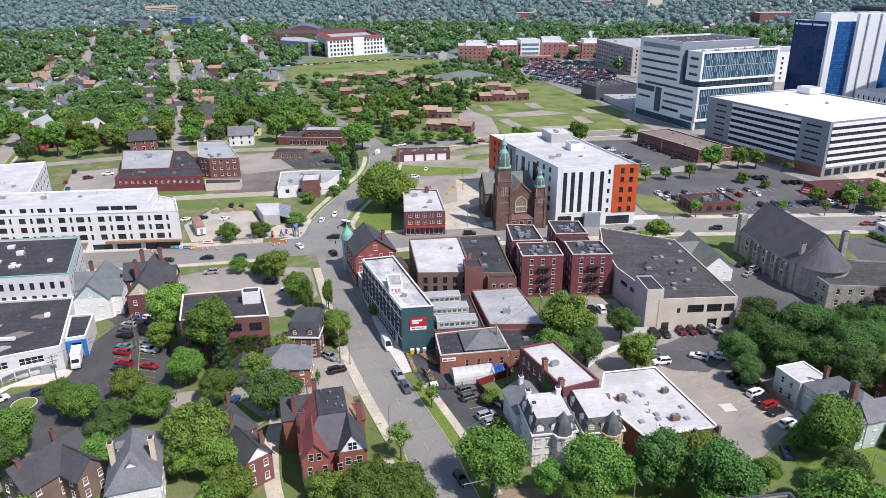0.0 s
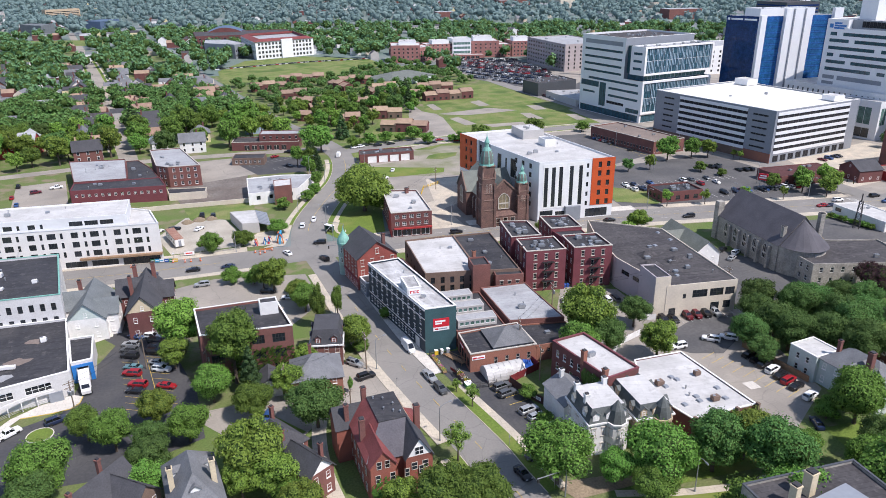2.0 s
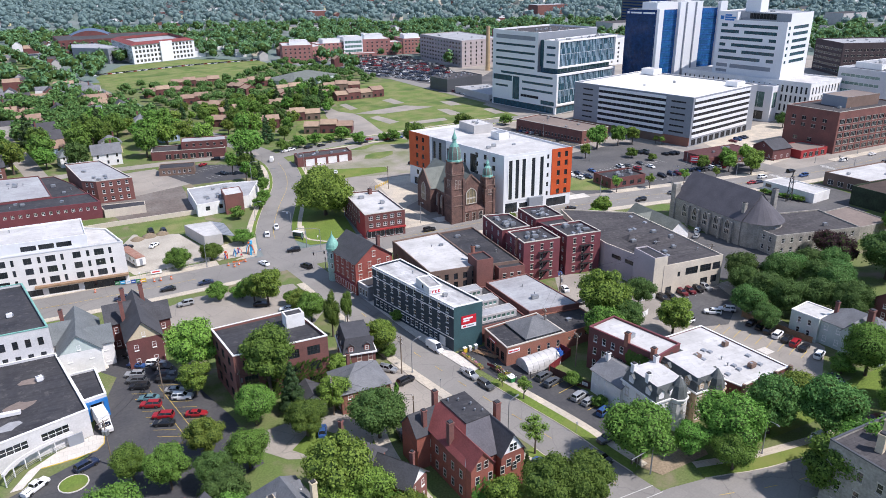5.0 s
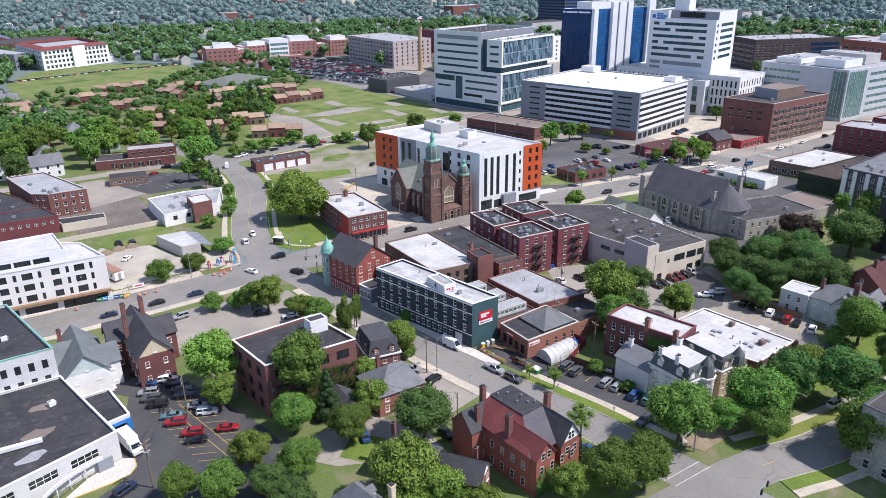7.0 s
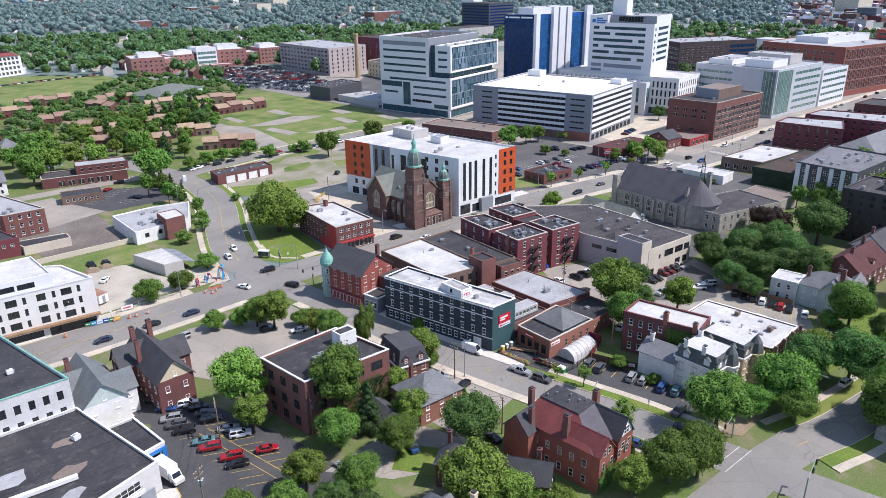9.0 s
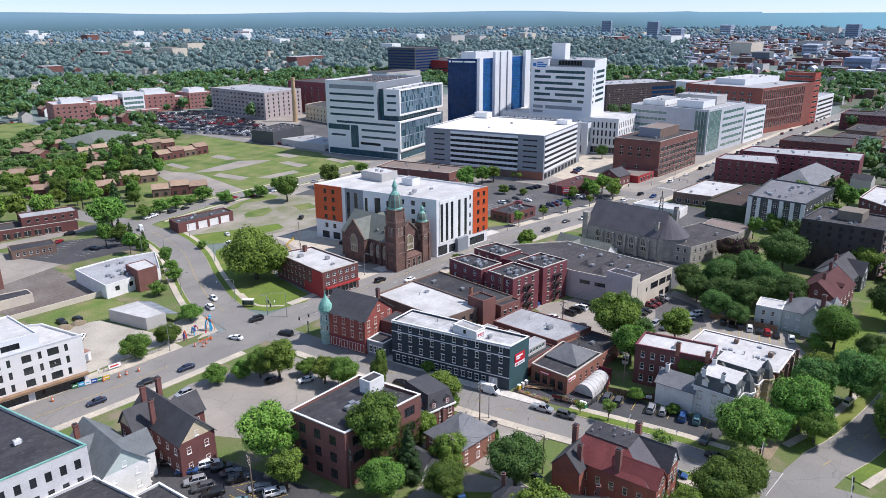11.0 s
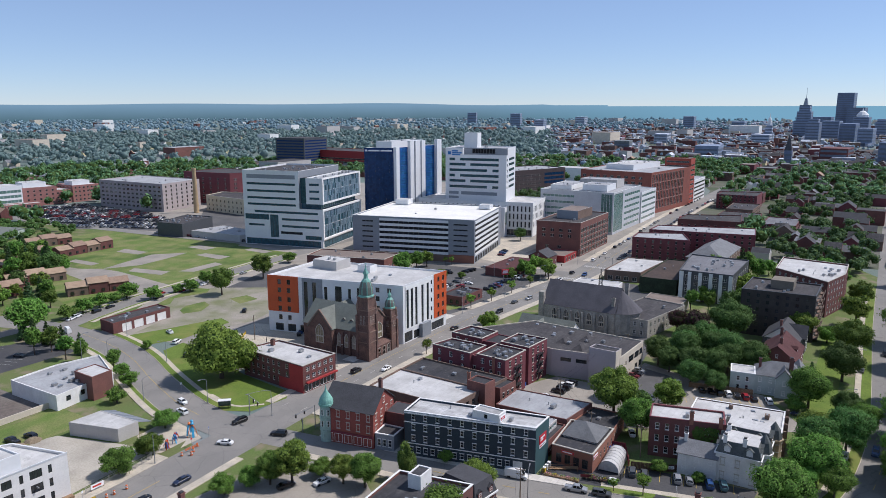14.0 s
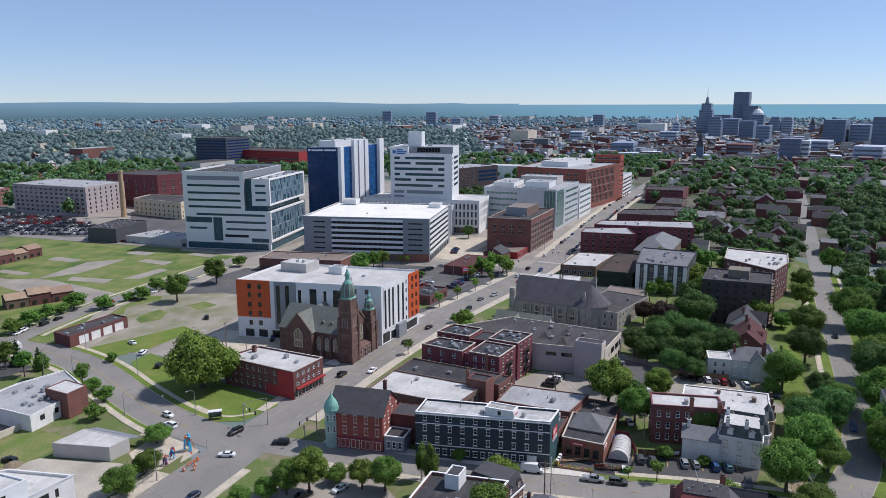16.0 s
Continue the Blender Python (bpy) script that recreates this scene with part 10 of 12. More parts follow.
for k, (wl, rf) in enumerate(LOOKS):
    far_roofs("far_houses", "timber houses between garden trees", far_lots[k::8], wl, rf, 70 + k)
    far_roofs("far_houses", "rows of small houses among trees", far_spots(40 + k, 95, 330, 1150, -27, 105, (8.5, 12), lambda x, y, u: outside_core(x, y, u * 0.3)), wl, rf, k)
    far_roofs("far_houses", "houses of the far town", far_spots(60 + k, 150, 1150, 3200, -26, 104, (10, 18), lambda x, y, u: outside_core(x, y, u * 0.2)), wl, rf, k)
for k, (wl, rf) in enumerate(((PALE_STONE, ROOF_WHITE), (RED_BRICK, ROOF_LIGHT), (BEIGE, ROOF_BROWN), (GREY_CLAD, ROOF_GREY))):
    far_roofs("far_halls", "flat-roofed halls of the far town", far_spots(80 + k, 42, 800, 4200, -42, 60, (20, 60), lambda x, y, u: outside_core(x, y, u * 0.1)), wl, rf, 10 + k)
for k, (wl, rf) in enumerate(((RED_BRICK, ROOF_GREY), (DARK_BRICK, ROOF_GREY), (MAROON, ROOF_BROWN), (GREY_CLAD, ROOF_GREY), (BROWN_BRICK, ROOF_LIGHT), (SANDSTONE, SHINGLE_GREY))):
    far_roofs("far_blocks", "flat-roofed blocks along the main street", far_spots(90 + k, 170, 420, 2900, -26, 12, (10, 27), lambda x, y, u: x > 640 or (y < 90 and x > 300 and u < 0.6)), wl, rf, 20 + k)

for k, (wl, rf) in enumerate(((RED_BRICK, ROOF_GREY), (DARK_BRICK, SHINGLE_DARK), (MAROON, ROOF_BLACK), (BROWN_BRICK, ROOF_GREY), (SANDSTONE, SHINGLE_GREY))):
    far_roofs("far_houses", "brick houses and shops among trees", far_spots(120 + k, 190, 380, 1500, -28, -2, (9, 16), lambda x, y, u: (x > 300 and y < 70 and u < 0.8) or x > 700), wl, rf, 30 + k)

# Walls and roofs of the distant blocks carry a painted blue haze.
HAZED_BRICK = material("hazed_far_brick", (0.27, 0.21, 0.25), 0.9, 0.15, 0.05, 0.5)
HAZED_STONE = material("hazed_far_stone", (0.42, 0.46, 0.54), 0.9, 0.12, 0.05, 0.5)
HAZED_ROOF = material("hazed_far_roof", (0.27, 0.315, 0.40), 0.9, 0.15, 0.05, 0.5)
HAZED_PALE_ROOF = material("hazed_pale_far_roof", (0.62, 0.66, 0.72), 0.9, 0.1, 0.05, 0.5)
for k, (wl, rf, n, sz) in enumerate(((HAZED_BRICK, HAZED_ROOF, 900, (7, 17)), (HAZED_STONE, HAZED_ROOF, 700, (7, 20)), (HAZED_BRICK, HAZED_PALE_ROOF, 330, (8, 24)), (HAZED_STONE, HAZED_PALE_ROOF, 330, (8, 26)))):
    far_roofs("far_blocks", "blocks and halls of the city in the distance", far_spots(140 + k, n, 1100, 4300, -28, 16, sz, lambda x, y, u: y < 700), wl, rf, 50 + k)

# city centre with haze painted into its tower colours, lake and hills
HAZE_GLASS = material("hazed_tower_window", (0.13, 0.16, 0.21), 0.4, 0.1, 0.05, 0.3)
def tower(x, y, w, d, h, mat, label, crown_=None, yaw=-14, steps=()):
    e = thing("city_tower", label, "office tower", x, y, 0, yaw)
    g = Mesh()
    z = 0
    for k, (s, top) in enumerate((*steps, (1.0 if not steps else steps[-1][0] * 0.75, h))):
        g.box(-w / 2 * s, -d / 2 * s, z, w / 2 * s, d / 2 * s, top)
        z = top
    g.make("wall", mat, e)
    p = Mesh()
    n = int(h / 7)
    s0 = steps[0][0] if steps else 1.0
    for i in range(n):
        zz = 4 + i * 7
        s = 1.0 if not steps else next((a for a, b in steps if zz < b), steps[-1][0] * 0.75)
        p.box(-w / 2 * s * 0.92, -d / 2 * s - 0.3, zz, w / 2 * s * 0.92, -d / 2 * s, zz + 3.2)
        p.box(-w / 2 * s - 0.3, -d / 2 * s * 0.92, zz, -w / 2 * s, d / 2 * s * 0.92, zz + 3.2)
    o = p.make("window_bands", HAZE_GLASS, e)
    o["kind"] = "stuff"
    if crown_ == "spire":
        q = Mesh()
        q.turn(0, 0, [(h, w * 0.22), (h + 18, w * 0.10), (h + 19, 0.8), (h + 48, 0.2)], 8)
        q.make("spire", PANEL_GREY, e)
    elif crown_ == "dome":
        q = Mesh()
        q.turn(0, 0, [(h, w * 0.34), (h + 6, w * 0.36), (h + 14, w * 0.22), (h + 18, w * 0.06), (h + 26, 0.2)], 10)
        q.make("dome", PALE_STONE, e)
    elif crown_ == "steeple":
        q = Mesh()
        q.prism([(-w / 2, -d / 2), (w / 2, -d / 2), (w / 2, d / 2), (-w / 2, d / 2)], h, h * 1.9, 0, 0, [(-0.2, -0.2), (0.2, -0.2), (0.2, 0.2), (-0.2, 0.2)])
        q.make("steeple", SLATE_GREY, e)
    return e


def at_bearing(deg, r):
    """A place r metres from the end of the flight, by its bearing."""
    return -121 + r * math.cos(radians(deg)), 142 + r * math.sin(radians(deg))


# Lighter and bluer than the stone and glass: haze is in the base colour.
HAZE_GREY = material("hazed_tower_stone", (0.245, 0.30, 0.41), 0.7, 0.1, 0.05, 0.3)
HAZE_DARK = material("hazed_dark_tower_glass", (0.155, 0.20, 0.30), 0.6, 0.1, 0.05, 0.3)
HAZE_PALE = material("hazed_pale_tower_stone", (0.44, 0.48, 0.57), 0.8, 0.08, 0.05, 0.3)
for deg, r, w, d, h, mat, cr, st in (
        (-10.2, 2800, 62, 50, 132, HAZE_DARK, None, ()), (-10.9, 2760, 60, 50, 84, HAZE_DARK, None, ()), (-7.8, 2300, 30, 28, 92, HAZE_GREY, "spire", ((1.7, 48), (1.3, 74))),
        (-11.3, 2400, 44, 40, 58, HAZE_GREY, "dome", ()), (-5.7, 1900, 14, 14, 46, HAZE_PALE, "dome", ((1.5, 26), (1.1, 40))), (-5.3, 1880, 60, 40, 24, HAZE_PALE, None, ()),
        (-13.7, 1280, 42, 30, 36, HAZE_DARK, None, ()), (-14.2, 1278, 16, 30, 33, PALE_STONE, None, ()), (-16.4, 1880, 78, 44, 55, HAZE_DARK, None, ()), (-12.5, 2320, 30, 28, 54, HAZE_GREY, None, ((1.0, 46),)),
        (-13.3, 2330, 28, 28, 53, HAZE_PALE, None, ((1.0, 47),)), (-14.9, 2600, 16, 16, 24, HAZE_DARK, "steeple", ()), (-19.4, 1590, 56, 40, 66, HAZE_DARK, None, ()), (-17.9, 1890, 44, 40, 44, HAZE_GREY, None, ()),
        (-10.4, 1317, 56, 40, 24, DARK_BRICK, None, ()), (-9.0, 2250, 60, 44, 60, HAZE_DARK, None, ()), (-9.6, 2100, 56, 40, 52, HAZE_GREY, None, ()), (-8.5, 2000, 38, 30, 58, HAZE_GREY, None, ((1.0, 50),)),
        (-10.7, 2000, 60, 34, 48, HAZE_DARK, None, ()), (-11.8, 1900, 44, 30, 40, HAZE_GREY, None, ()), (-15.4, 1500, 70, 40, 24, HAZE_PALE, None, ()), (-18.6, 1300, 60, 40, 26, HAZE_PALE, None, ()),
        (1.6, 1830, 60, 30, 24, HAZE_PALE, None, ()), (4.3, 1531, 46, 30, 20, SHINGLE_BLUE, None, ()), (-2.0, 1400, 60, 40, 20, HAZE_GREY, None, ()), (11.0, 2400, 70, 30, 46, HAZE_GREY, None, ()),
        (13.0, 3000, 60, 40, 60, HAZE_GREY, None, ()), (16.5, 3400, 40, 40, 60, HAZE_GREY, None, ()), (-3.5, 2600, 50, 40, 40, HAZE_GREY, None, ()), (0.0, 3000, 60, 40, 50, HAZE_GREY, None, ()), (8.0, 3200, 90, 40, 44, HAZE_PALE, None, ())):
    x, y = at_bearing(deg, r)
    tower(x, y, w, d, h, mat, "tower of the city centre, its colours tinted by haze" if mat is not HAZE_PALE else "pale stone tower of the city centre, its colour tinted by haze", cr, deg - 8, st)
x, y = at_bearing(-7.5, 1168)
tower(x, y, 10, 10, 26, HAZE_DARK, "dark stone church tower with a tall steeple, its colour tinted by haze", "steeple")


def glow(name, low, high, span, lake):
    """Distance on a glowing sheet, the haze of miles of air in its colour: colour by height, with the lake's turquoise
    on one side.
    """
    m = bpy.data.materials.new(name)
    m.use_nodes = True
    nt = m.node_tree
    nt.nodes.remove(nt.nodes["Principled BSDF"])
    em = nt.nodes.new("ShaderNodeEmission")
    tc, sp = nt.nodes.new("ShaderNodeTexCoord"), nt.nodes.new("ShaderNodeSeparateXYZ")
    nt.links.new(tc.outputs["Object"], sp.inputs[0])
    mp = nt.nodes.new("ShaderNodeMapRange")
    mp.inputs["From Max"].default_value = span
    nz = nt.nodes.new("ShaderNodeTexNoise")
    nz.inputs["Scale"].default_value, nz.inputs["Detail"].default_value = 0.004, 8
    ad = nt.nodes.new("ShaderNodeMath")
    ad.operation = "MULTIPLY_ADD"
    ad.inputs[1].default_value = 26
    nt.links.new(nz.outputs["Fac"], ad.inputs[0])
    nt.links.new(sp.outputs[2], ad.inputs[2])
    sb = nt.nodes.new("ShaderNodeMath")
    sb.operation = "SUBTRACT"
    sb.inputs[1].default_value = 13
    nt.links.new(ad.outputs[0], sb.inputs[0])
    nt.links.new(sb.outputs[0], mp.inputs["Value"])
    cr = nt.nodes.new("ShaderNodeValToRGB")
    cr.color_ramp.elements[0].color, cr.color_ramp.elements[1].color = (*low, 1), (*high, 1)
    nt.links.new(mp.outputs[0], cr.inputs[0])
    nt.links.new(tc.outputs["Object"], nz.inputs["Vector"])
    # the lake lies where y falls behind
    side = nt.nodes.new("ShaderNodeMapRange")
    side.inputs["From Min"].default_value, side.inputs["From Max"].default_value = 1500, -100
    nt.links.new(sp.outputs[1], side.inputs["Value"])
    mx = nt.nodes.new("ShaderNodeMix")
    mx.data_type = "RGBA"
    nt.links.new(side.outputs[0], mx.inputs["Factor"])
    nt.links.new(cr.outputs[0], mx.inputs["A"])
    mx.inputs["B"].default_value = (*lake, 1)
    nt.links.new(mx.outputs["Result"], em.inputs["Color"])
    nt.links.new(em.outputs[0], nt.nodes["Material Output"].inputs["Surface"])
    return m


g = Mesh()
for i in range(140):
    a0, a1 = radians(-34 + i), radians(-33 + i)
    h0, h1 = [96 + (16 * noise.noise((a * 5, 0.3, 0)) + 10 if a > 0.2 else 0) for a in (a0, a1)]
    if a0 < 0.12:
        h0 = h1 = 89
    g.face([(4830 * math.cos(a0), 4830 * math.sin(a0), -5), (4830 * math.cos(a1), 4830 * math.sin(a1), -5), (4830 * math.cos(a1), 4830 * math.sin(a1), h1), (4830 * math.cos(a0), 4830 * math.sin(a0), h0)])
bd = g.make("backdrop", glow("glowing_far_hills_and_lake", (0.10, 0.19, 0.23), (0.22, 0.38, 0.52), 95, (0.22, 0.46, 0.62)))
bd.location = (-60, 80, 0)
tagged(bd, "glowing sheet of hazy blue wooded hills and a turquoise lake on the horizon", "distance", kind="structure")

# ---- vehicles ----
PAINTS = {}


def paint(name, c, metal=0.0):
    if name not in PAINTS:
        PAINTS[name] = material("car_paint_" + name, c, 0.28, 0.03, 1, 3, metal=metal, spec=0.6)
    return PAINTS[name]


COLOURS = {"white": (0.78, 0.78, 0.77), "black": (0.012, 0.012, 0.014), "grey": (0.12, 0.125, 0.13), "silver": (0.42, 0.43, 0.44), "red": (0.30, 0.012, 0.018), "blue": (0.03, 0.08, 0.22), "navy": (0.015, 0.025, 0.06), "maroon": (0.12, 0.012, 0.02), "teal": (0.10, 0.2, 0.22)}
KINDS = {
    # length, width, lower outline (x, z) from tail to nose over the wheels, cabin outline at belt and roof
    "sedan": (4.7, 1.82, [(-2.35, 0.45), (-2.3, 0.92), (-1.7, 0.98), (1.0, 0.96), (2.15, 0.78), (2.35, 0.5)], (-1.75, 1.05, -1.05, 0.25, 1.42)),
    "hatchback": (4.2, 1.78, [(-2.1, 0.45), (-2.08, 0.95), (-1.6, 1.0), (0.9, 0.98), (1.9, 0.8), (2.1, 0.5)], (-2.0, 1.0, -1.55, 0.2, 1.48)),
    "suv": (4.75, 1.92, [(-2.37, 0.5), (-2.35, 1.08), (-1.8, 1.12), (0.95, 1.1), (2.2, 0.98), (2.37, 0.55)], (-2.28, 1.1, -2.0, 0.35, 1.74)),
    "pickup": (5.6, 1.98, [(-2.8, 0.55), (-2.78, 1.1), (-0.9, 1.1), (1.3, 1.12), (2.6, 1.02), (2.8, 0.6)], (-0.85, 1.5, -0.6, 0.75, 1.8)),
    "van": (5.8, 2.05, [(-2.9, 0.5), (-2.9, 1.2), (-2.0, 1.25), (1.6, 1.25), (2.7, 1.05), (2.9, 0.55)], (-2.88, 2.1, -2.85, 1.35, 2.5)),
}
CARS = {}


def wheel_mesh():
    me = CARS.get("wheel")
    if me:
        return me
    g = Mesh()
    n = 12
    for r0, y0, r1, y1, m in ((0.33, -0.11, 0.33, 0.11, 0), (0.33, 0.11, 0.21, 0.12, 0), (0.21, 0.12, 0.05, 0.09, 1), (0.33, -0.11, 0.05, -0.11, 0)):
        p = []
        for r, y in ((r0, y0), (r1, y1)):
            p += [(r * math.cos(2 * math.pi * i / n), y, r * math.sin(2 * math.pi * i / n)) for i in range(n)]
        g.add(p, [[i, (i + 1) % n, n + (i + 1) % n, n + i] for i in range(n)], m)
    me = bpy.data.meshes.new("wheel")
    me.from_pydata(g.v, [], g.f)
    me.materials.append(TYRE)
    me.materials.append(RIM)
    me.polygons.foreach_set("material_index", g.m)
    CARS["wheel"] = me
    return me


def car(kind, colour):
    """A car of that make of body: lower body as the thing itself; cabin glass, roof, lamps and wheels as parts."""
    if (kind, colour) in CARS:
        return CARS[kind, colour]
    Lc, W, prof, (b0, b1, r0, r1, top) = KINDS[kind]
    pm = paint(colour, COLOURS[colour], 0.4 if colour in ("silver", "grey") else 0.0)
    g = Mesh()
    low = 0.24
    h = W / 2
    rings = []
    fine = []
    for (xa, za), (xb, zb) in zip(prof, prof[1:]):
        fine += [(xa + (xb - xa) * k / 3, za + (zb - za) * k / 3) for k in range(3)]
    for x, z in fine + [prof[-1]]:
        e = abs(x) / (Lc / 2)
        taper = 1.0 - 0.16 * max(0.0, e - 0.72) / 0.28 - 0.06 * max(0.0, e - 0.93) / 0.07
        m = low + (z - low) * 0.62
        half = [(h * taper * 0.90, low), (h * taper * 0.985, low + 0.12), (h * taper, m), (h * taper * 0.955, z - 0.07), (h * taper * 0.86, z)]
        rings.append([(x, -w, q) for w, q in half] + [(x, 0, z + 0.035)] + [(x, w, q) for w, q in half[::-1]])
    for a, b in zip(rings, rings[1:]):
        for i in range(11):
            j = (i + 1) % 11
            g.face([a[i], a[j], b[j], b[i]])
    g.face(rings[0][::-1])
    g.face(rings[-1])
    if kind == "pickup":
        g.box(-2.6, -0.75, 1.10, -1.0, 0.75, 1.11, 1)
    for sx in (-1, 1):
        for sy in (-1, 1):
            x = sx * Lc * 0.30
            g.box(x - 0.4, sy * h - 0.02, 0.2, x + 0.4, sy * h + 0.012, 0.68, 1)
    body = g.make("car", [pm, TYRE], smooth=True)
    tagged(body, {"sedan": "%s saloon car on asphalt", "hatchback": "%s hatchback car on asphalt", "suv": "%s sport utility car on asphalt", "pickup": "%s pickup truck with open bed", "van": "%s high-roofed delivery van"}[kind] % colour, "van" if kind == "van" else ("pickup truck" if kind == "pickup" else "car"), "vehicles")
    body.location = (0, 0, -300)
    body.scale = (0.96, 0.96, 0.94)
    z0 = max(z for x, z in prof[1:4]) - 0.02
    c = Mesh()
    hb, ht = h * 0.86, h * 0.66
    lo = [(b0, -hb, z0), (b1, -hb, z0), (b1, hb, z0), (b0, hb, z0)]
    hi_ = [(r0, -ht, top - 0.06), (r1, -ht, top - 0.06), (r1, ht, top - 0.06), (r0, ht, top - 0.06)]
    solid = kind == "van"
    for i in range(4):
        j = (i + 1) % 4
        c.face([lo[i], lo[j], hi_[j], hi_[i]], 1 if solid and i != 1 else 0)
    c.make("cabin_glass", [CAR_GLASS, pm], body)
    r = Mesh()
    r.prism([(r0 - 0.03, -ht - 0.02), (r1 + 0.05, -ht - 0.02), (r1 + 0.05, ht + 0.02), (r0 - 0.03, ht + 0.02)], top - 0.07, top, 0, 0, [(r0 + 0.1, -ht + 0.12), (r1 - 0.1, -ht + 0.12), (r1 - 0.1, ht - 0.12), (r0 + 0.1, ht - 0.12)])
    for sy in (-1, 1):
        for xa, xb in ((b1, r1), ((b0 + b1) / 2 - 0.1, (r0 + r1) / 2), (b0, r0)):
            r.beam((xa, sy * hb * 1.0, z0), (xb, sy * ht, top - 0.05), 0.09, 0.06)
    r.make("roof", pm, body)
    l = Mesh()
    for sy in (-1, 1):
        l.box(Lc / 2 - 0.16, sy * h * 0.66 - 0.2, 0.62, Lc / 2 + 0.01, sy * h * 0.66 + 0.2, 0.76)
    l.make("headlights", RIM, body)["kind"] = "stuff"
    for sx in (-1, 1):
        for sy in (-1, 1):
            child("wheel", wheel_mesh(), body, pose(sx * Lc * 0.30, sy * (h - 0.10), 0.33, 0, 0, 0 if sy > 0 else 180))
    CARS[kind, colour] = body
    return body


def park(kind, colour, x, y, yaw, z=0.1):
    return copy_thing(car(kind, colour), pose(x, y, z, 0, 0, yaw))


# along the streets
for kind, colour, x, y, yaw in (
        ("van", "white", 42.3, 155.2, -91), ("pickup", "silver", 40.9, 140.4, -90), ("suv", "grey", 40.7, 134.5, -90), ("sedan", "black", 40.9, 101.2, -88), ("suv", "grey", 46.2, 104.3, 172),
        ("sedan", "black", 35.0, 176.5, 88), ("sedan", "black", 34.9, 171.0, 88), ("suv", "silver", 27.6, 154.4, -60), ("suv", "black", 27.8, 147.6, 5),
        ("sedan", "navy", -9.3, 236.0, 166), ("sedan", "black", 3.2, 233.6, 166), ("sedan", "navy", 13.7, 230.9, 166), ("suv", "silver", 3.6, 220.4, 170), ("sedan", "white", 33.9, 233.3, 100), ("suv", "black", 46.6, 237.4, 158), ("suv", "black", 43.2, 222.4, 100), ("sedan", "silver", 23.5, 211.3, 150),
        ("suv", "white", 46.6, 257.4, 68), ("hatchback", "white", 52.5, 262.0, -112), ("suv", "black", 93.4, 223.4, -12), ("sedan", "white", 98.9, 214.6, 168), ("sedan", "black", 130.3, 211.3, -15), ("sedan", "black", 150.0, 206.8, -15), ("suv", "black", 179.2, 195.6, 165), ("suv", "white", 245.9, 181.0, -16), ("sedan", "red", 234.3, 179.4, 164), ("sedan", "navy", 237.4, 178.0, 164), ("suv", "black", 263.9, 177.4, -14), ("suv", "blue", 261.5, 170.4, 166), ("sedan", "grey", 196.6, 193.0, -16), ("suv", "silver", 205.0, 188.0, 163),
        ("suv", "white", 79.8, 77.6, -14), ("sedan", "maroon", 94.6, 73.2, -14), ("suv", "blue", 84.4, 69.6, 166), ("sedan", "silver", 108.0, 64.0, 166), ("sedan", "grey", 150.0, 60.6, -14), ("suv", "black", 171.0, 49.0, 166), ("sedan", "blue", 30.5, 107.0, -90), ("sedan", "silver", 33.2, 97.5, 90),
        ("van", "white", 95.1, 352.2, 60), ("sedan", "white", 108.9, 364.9, 4), ("suv", "white", 112.6, 365.4, 4), ("suv", "black", 121.6, 363.6, 0), ("sedan", "black", 129.3, 363.4, 0), ("sedan", "red", 156.4, 358.3, -4), ("suv", "black", 143.7, 302.5, 30), ("sedan", "red", 66.0, 366.6, 20), ("suv", "black", 75.0, 373.0, 150)):
    park(kind, colour, x, y, yaw)

RND = random.Random(321)
TONES = ["white", "black", "grey", "silver", "black", "white", "navy", "red", "silver", "grey", "maroon", "blue"]
BODIES = ["sedan", "suv", "suv", "hatchback", "sedan", "pickup"]


def row(n, x, y, dx, dy, yaw, full=1.0, spread=0.25):
    """Cars side by side in a row of bays."""
    for i in range(n):
        if RND.random() < full:
            park(RND.choice(BODIES), RND.choice(TONES), x + dx * i + RND.uniform(-spread, spread) * 0.4, y + dy * i + RND.uniform(-spread, spread) * 0.4, yaw + RND.choice((0, 180)) + RND.uniform(-3, 3))


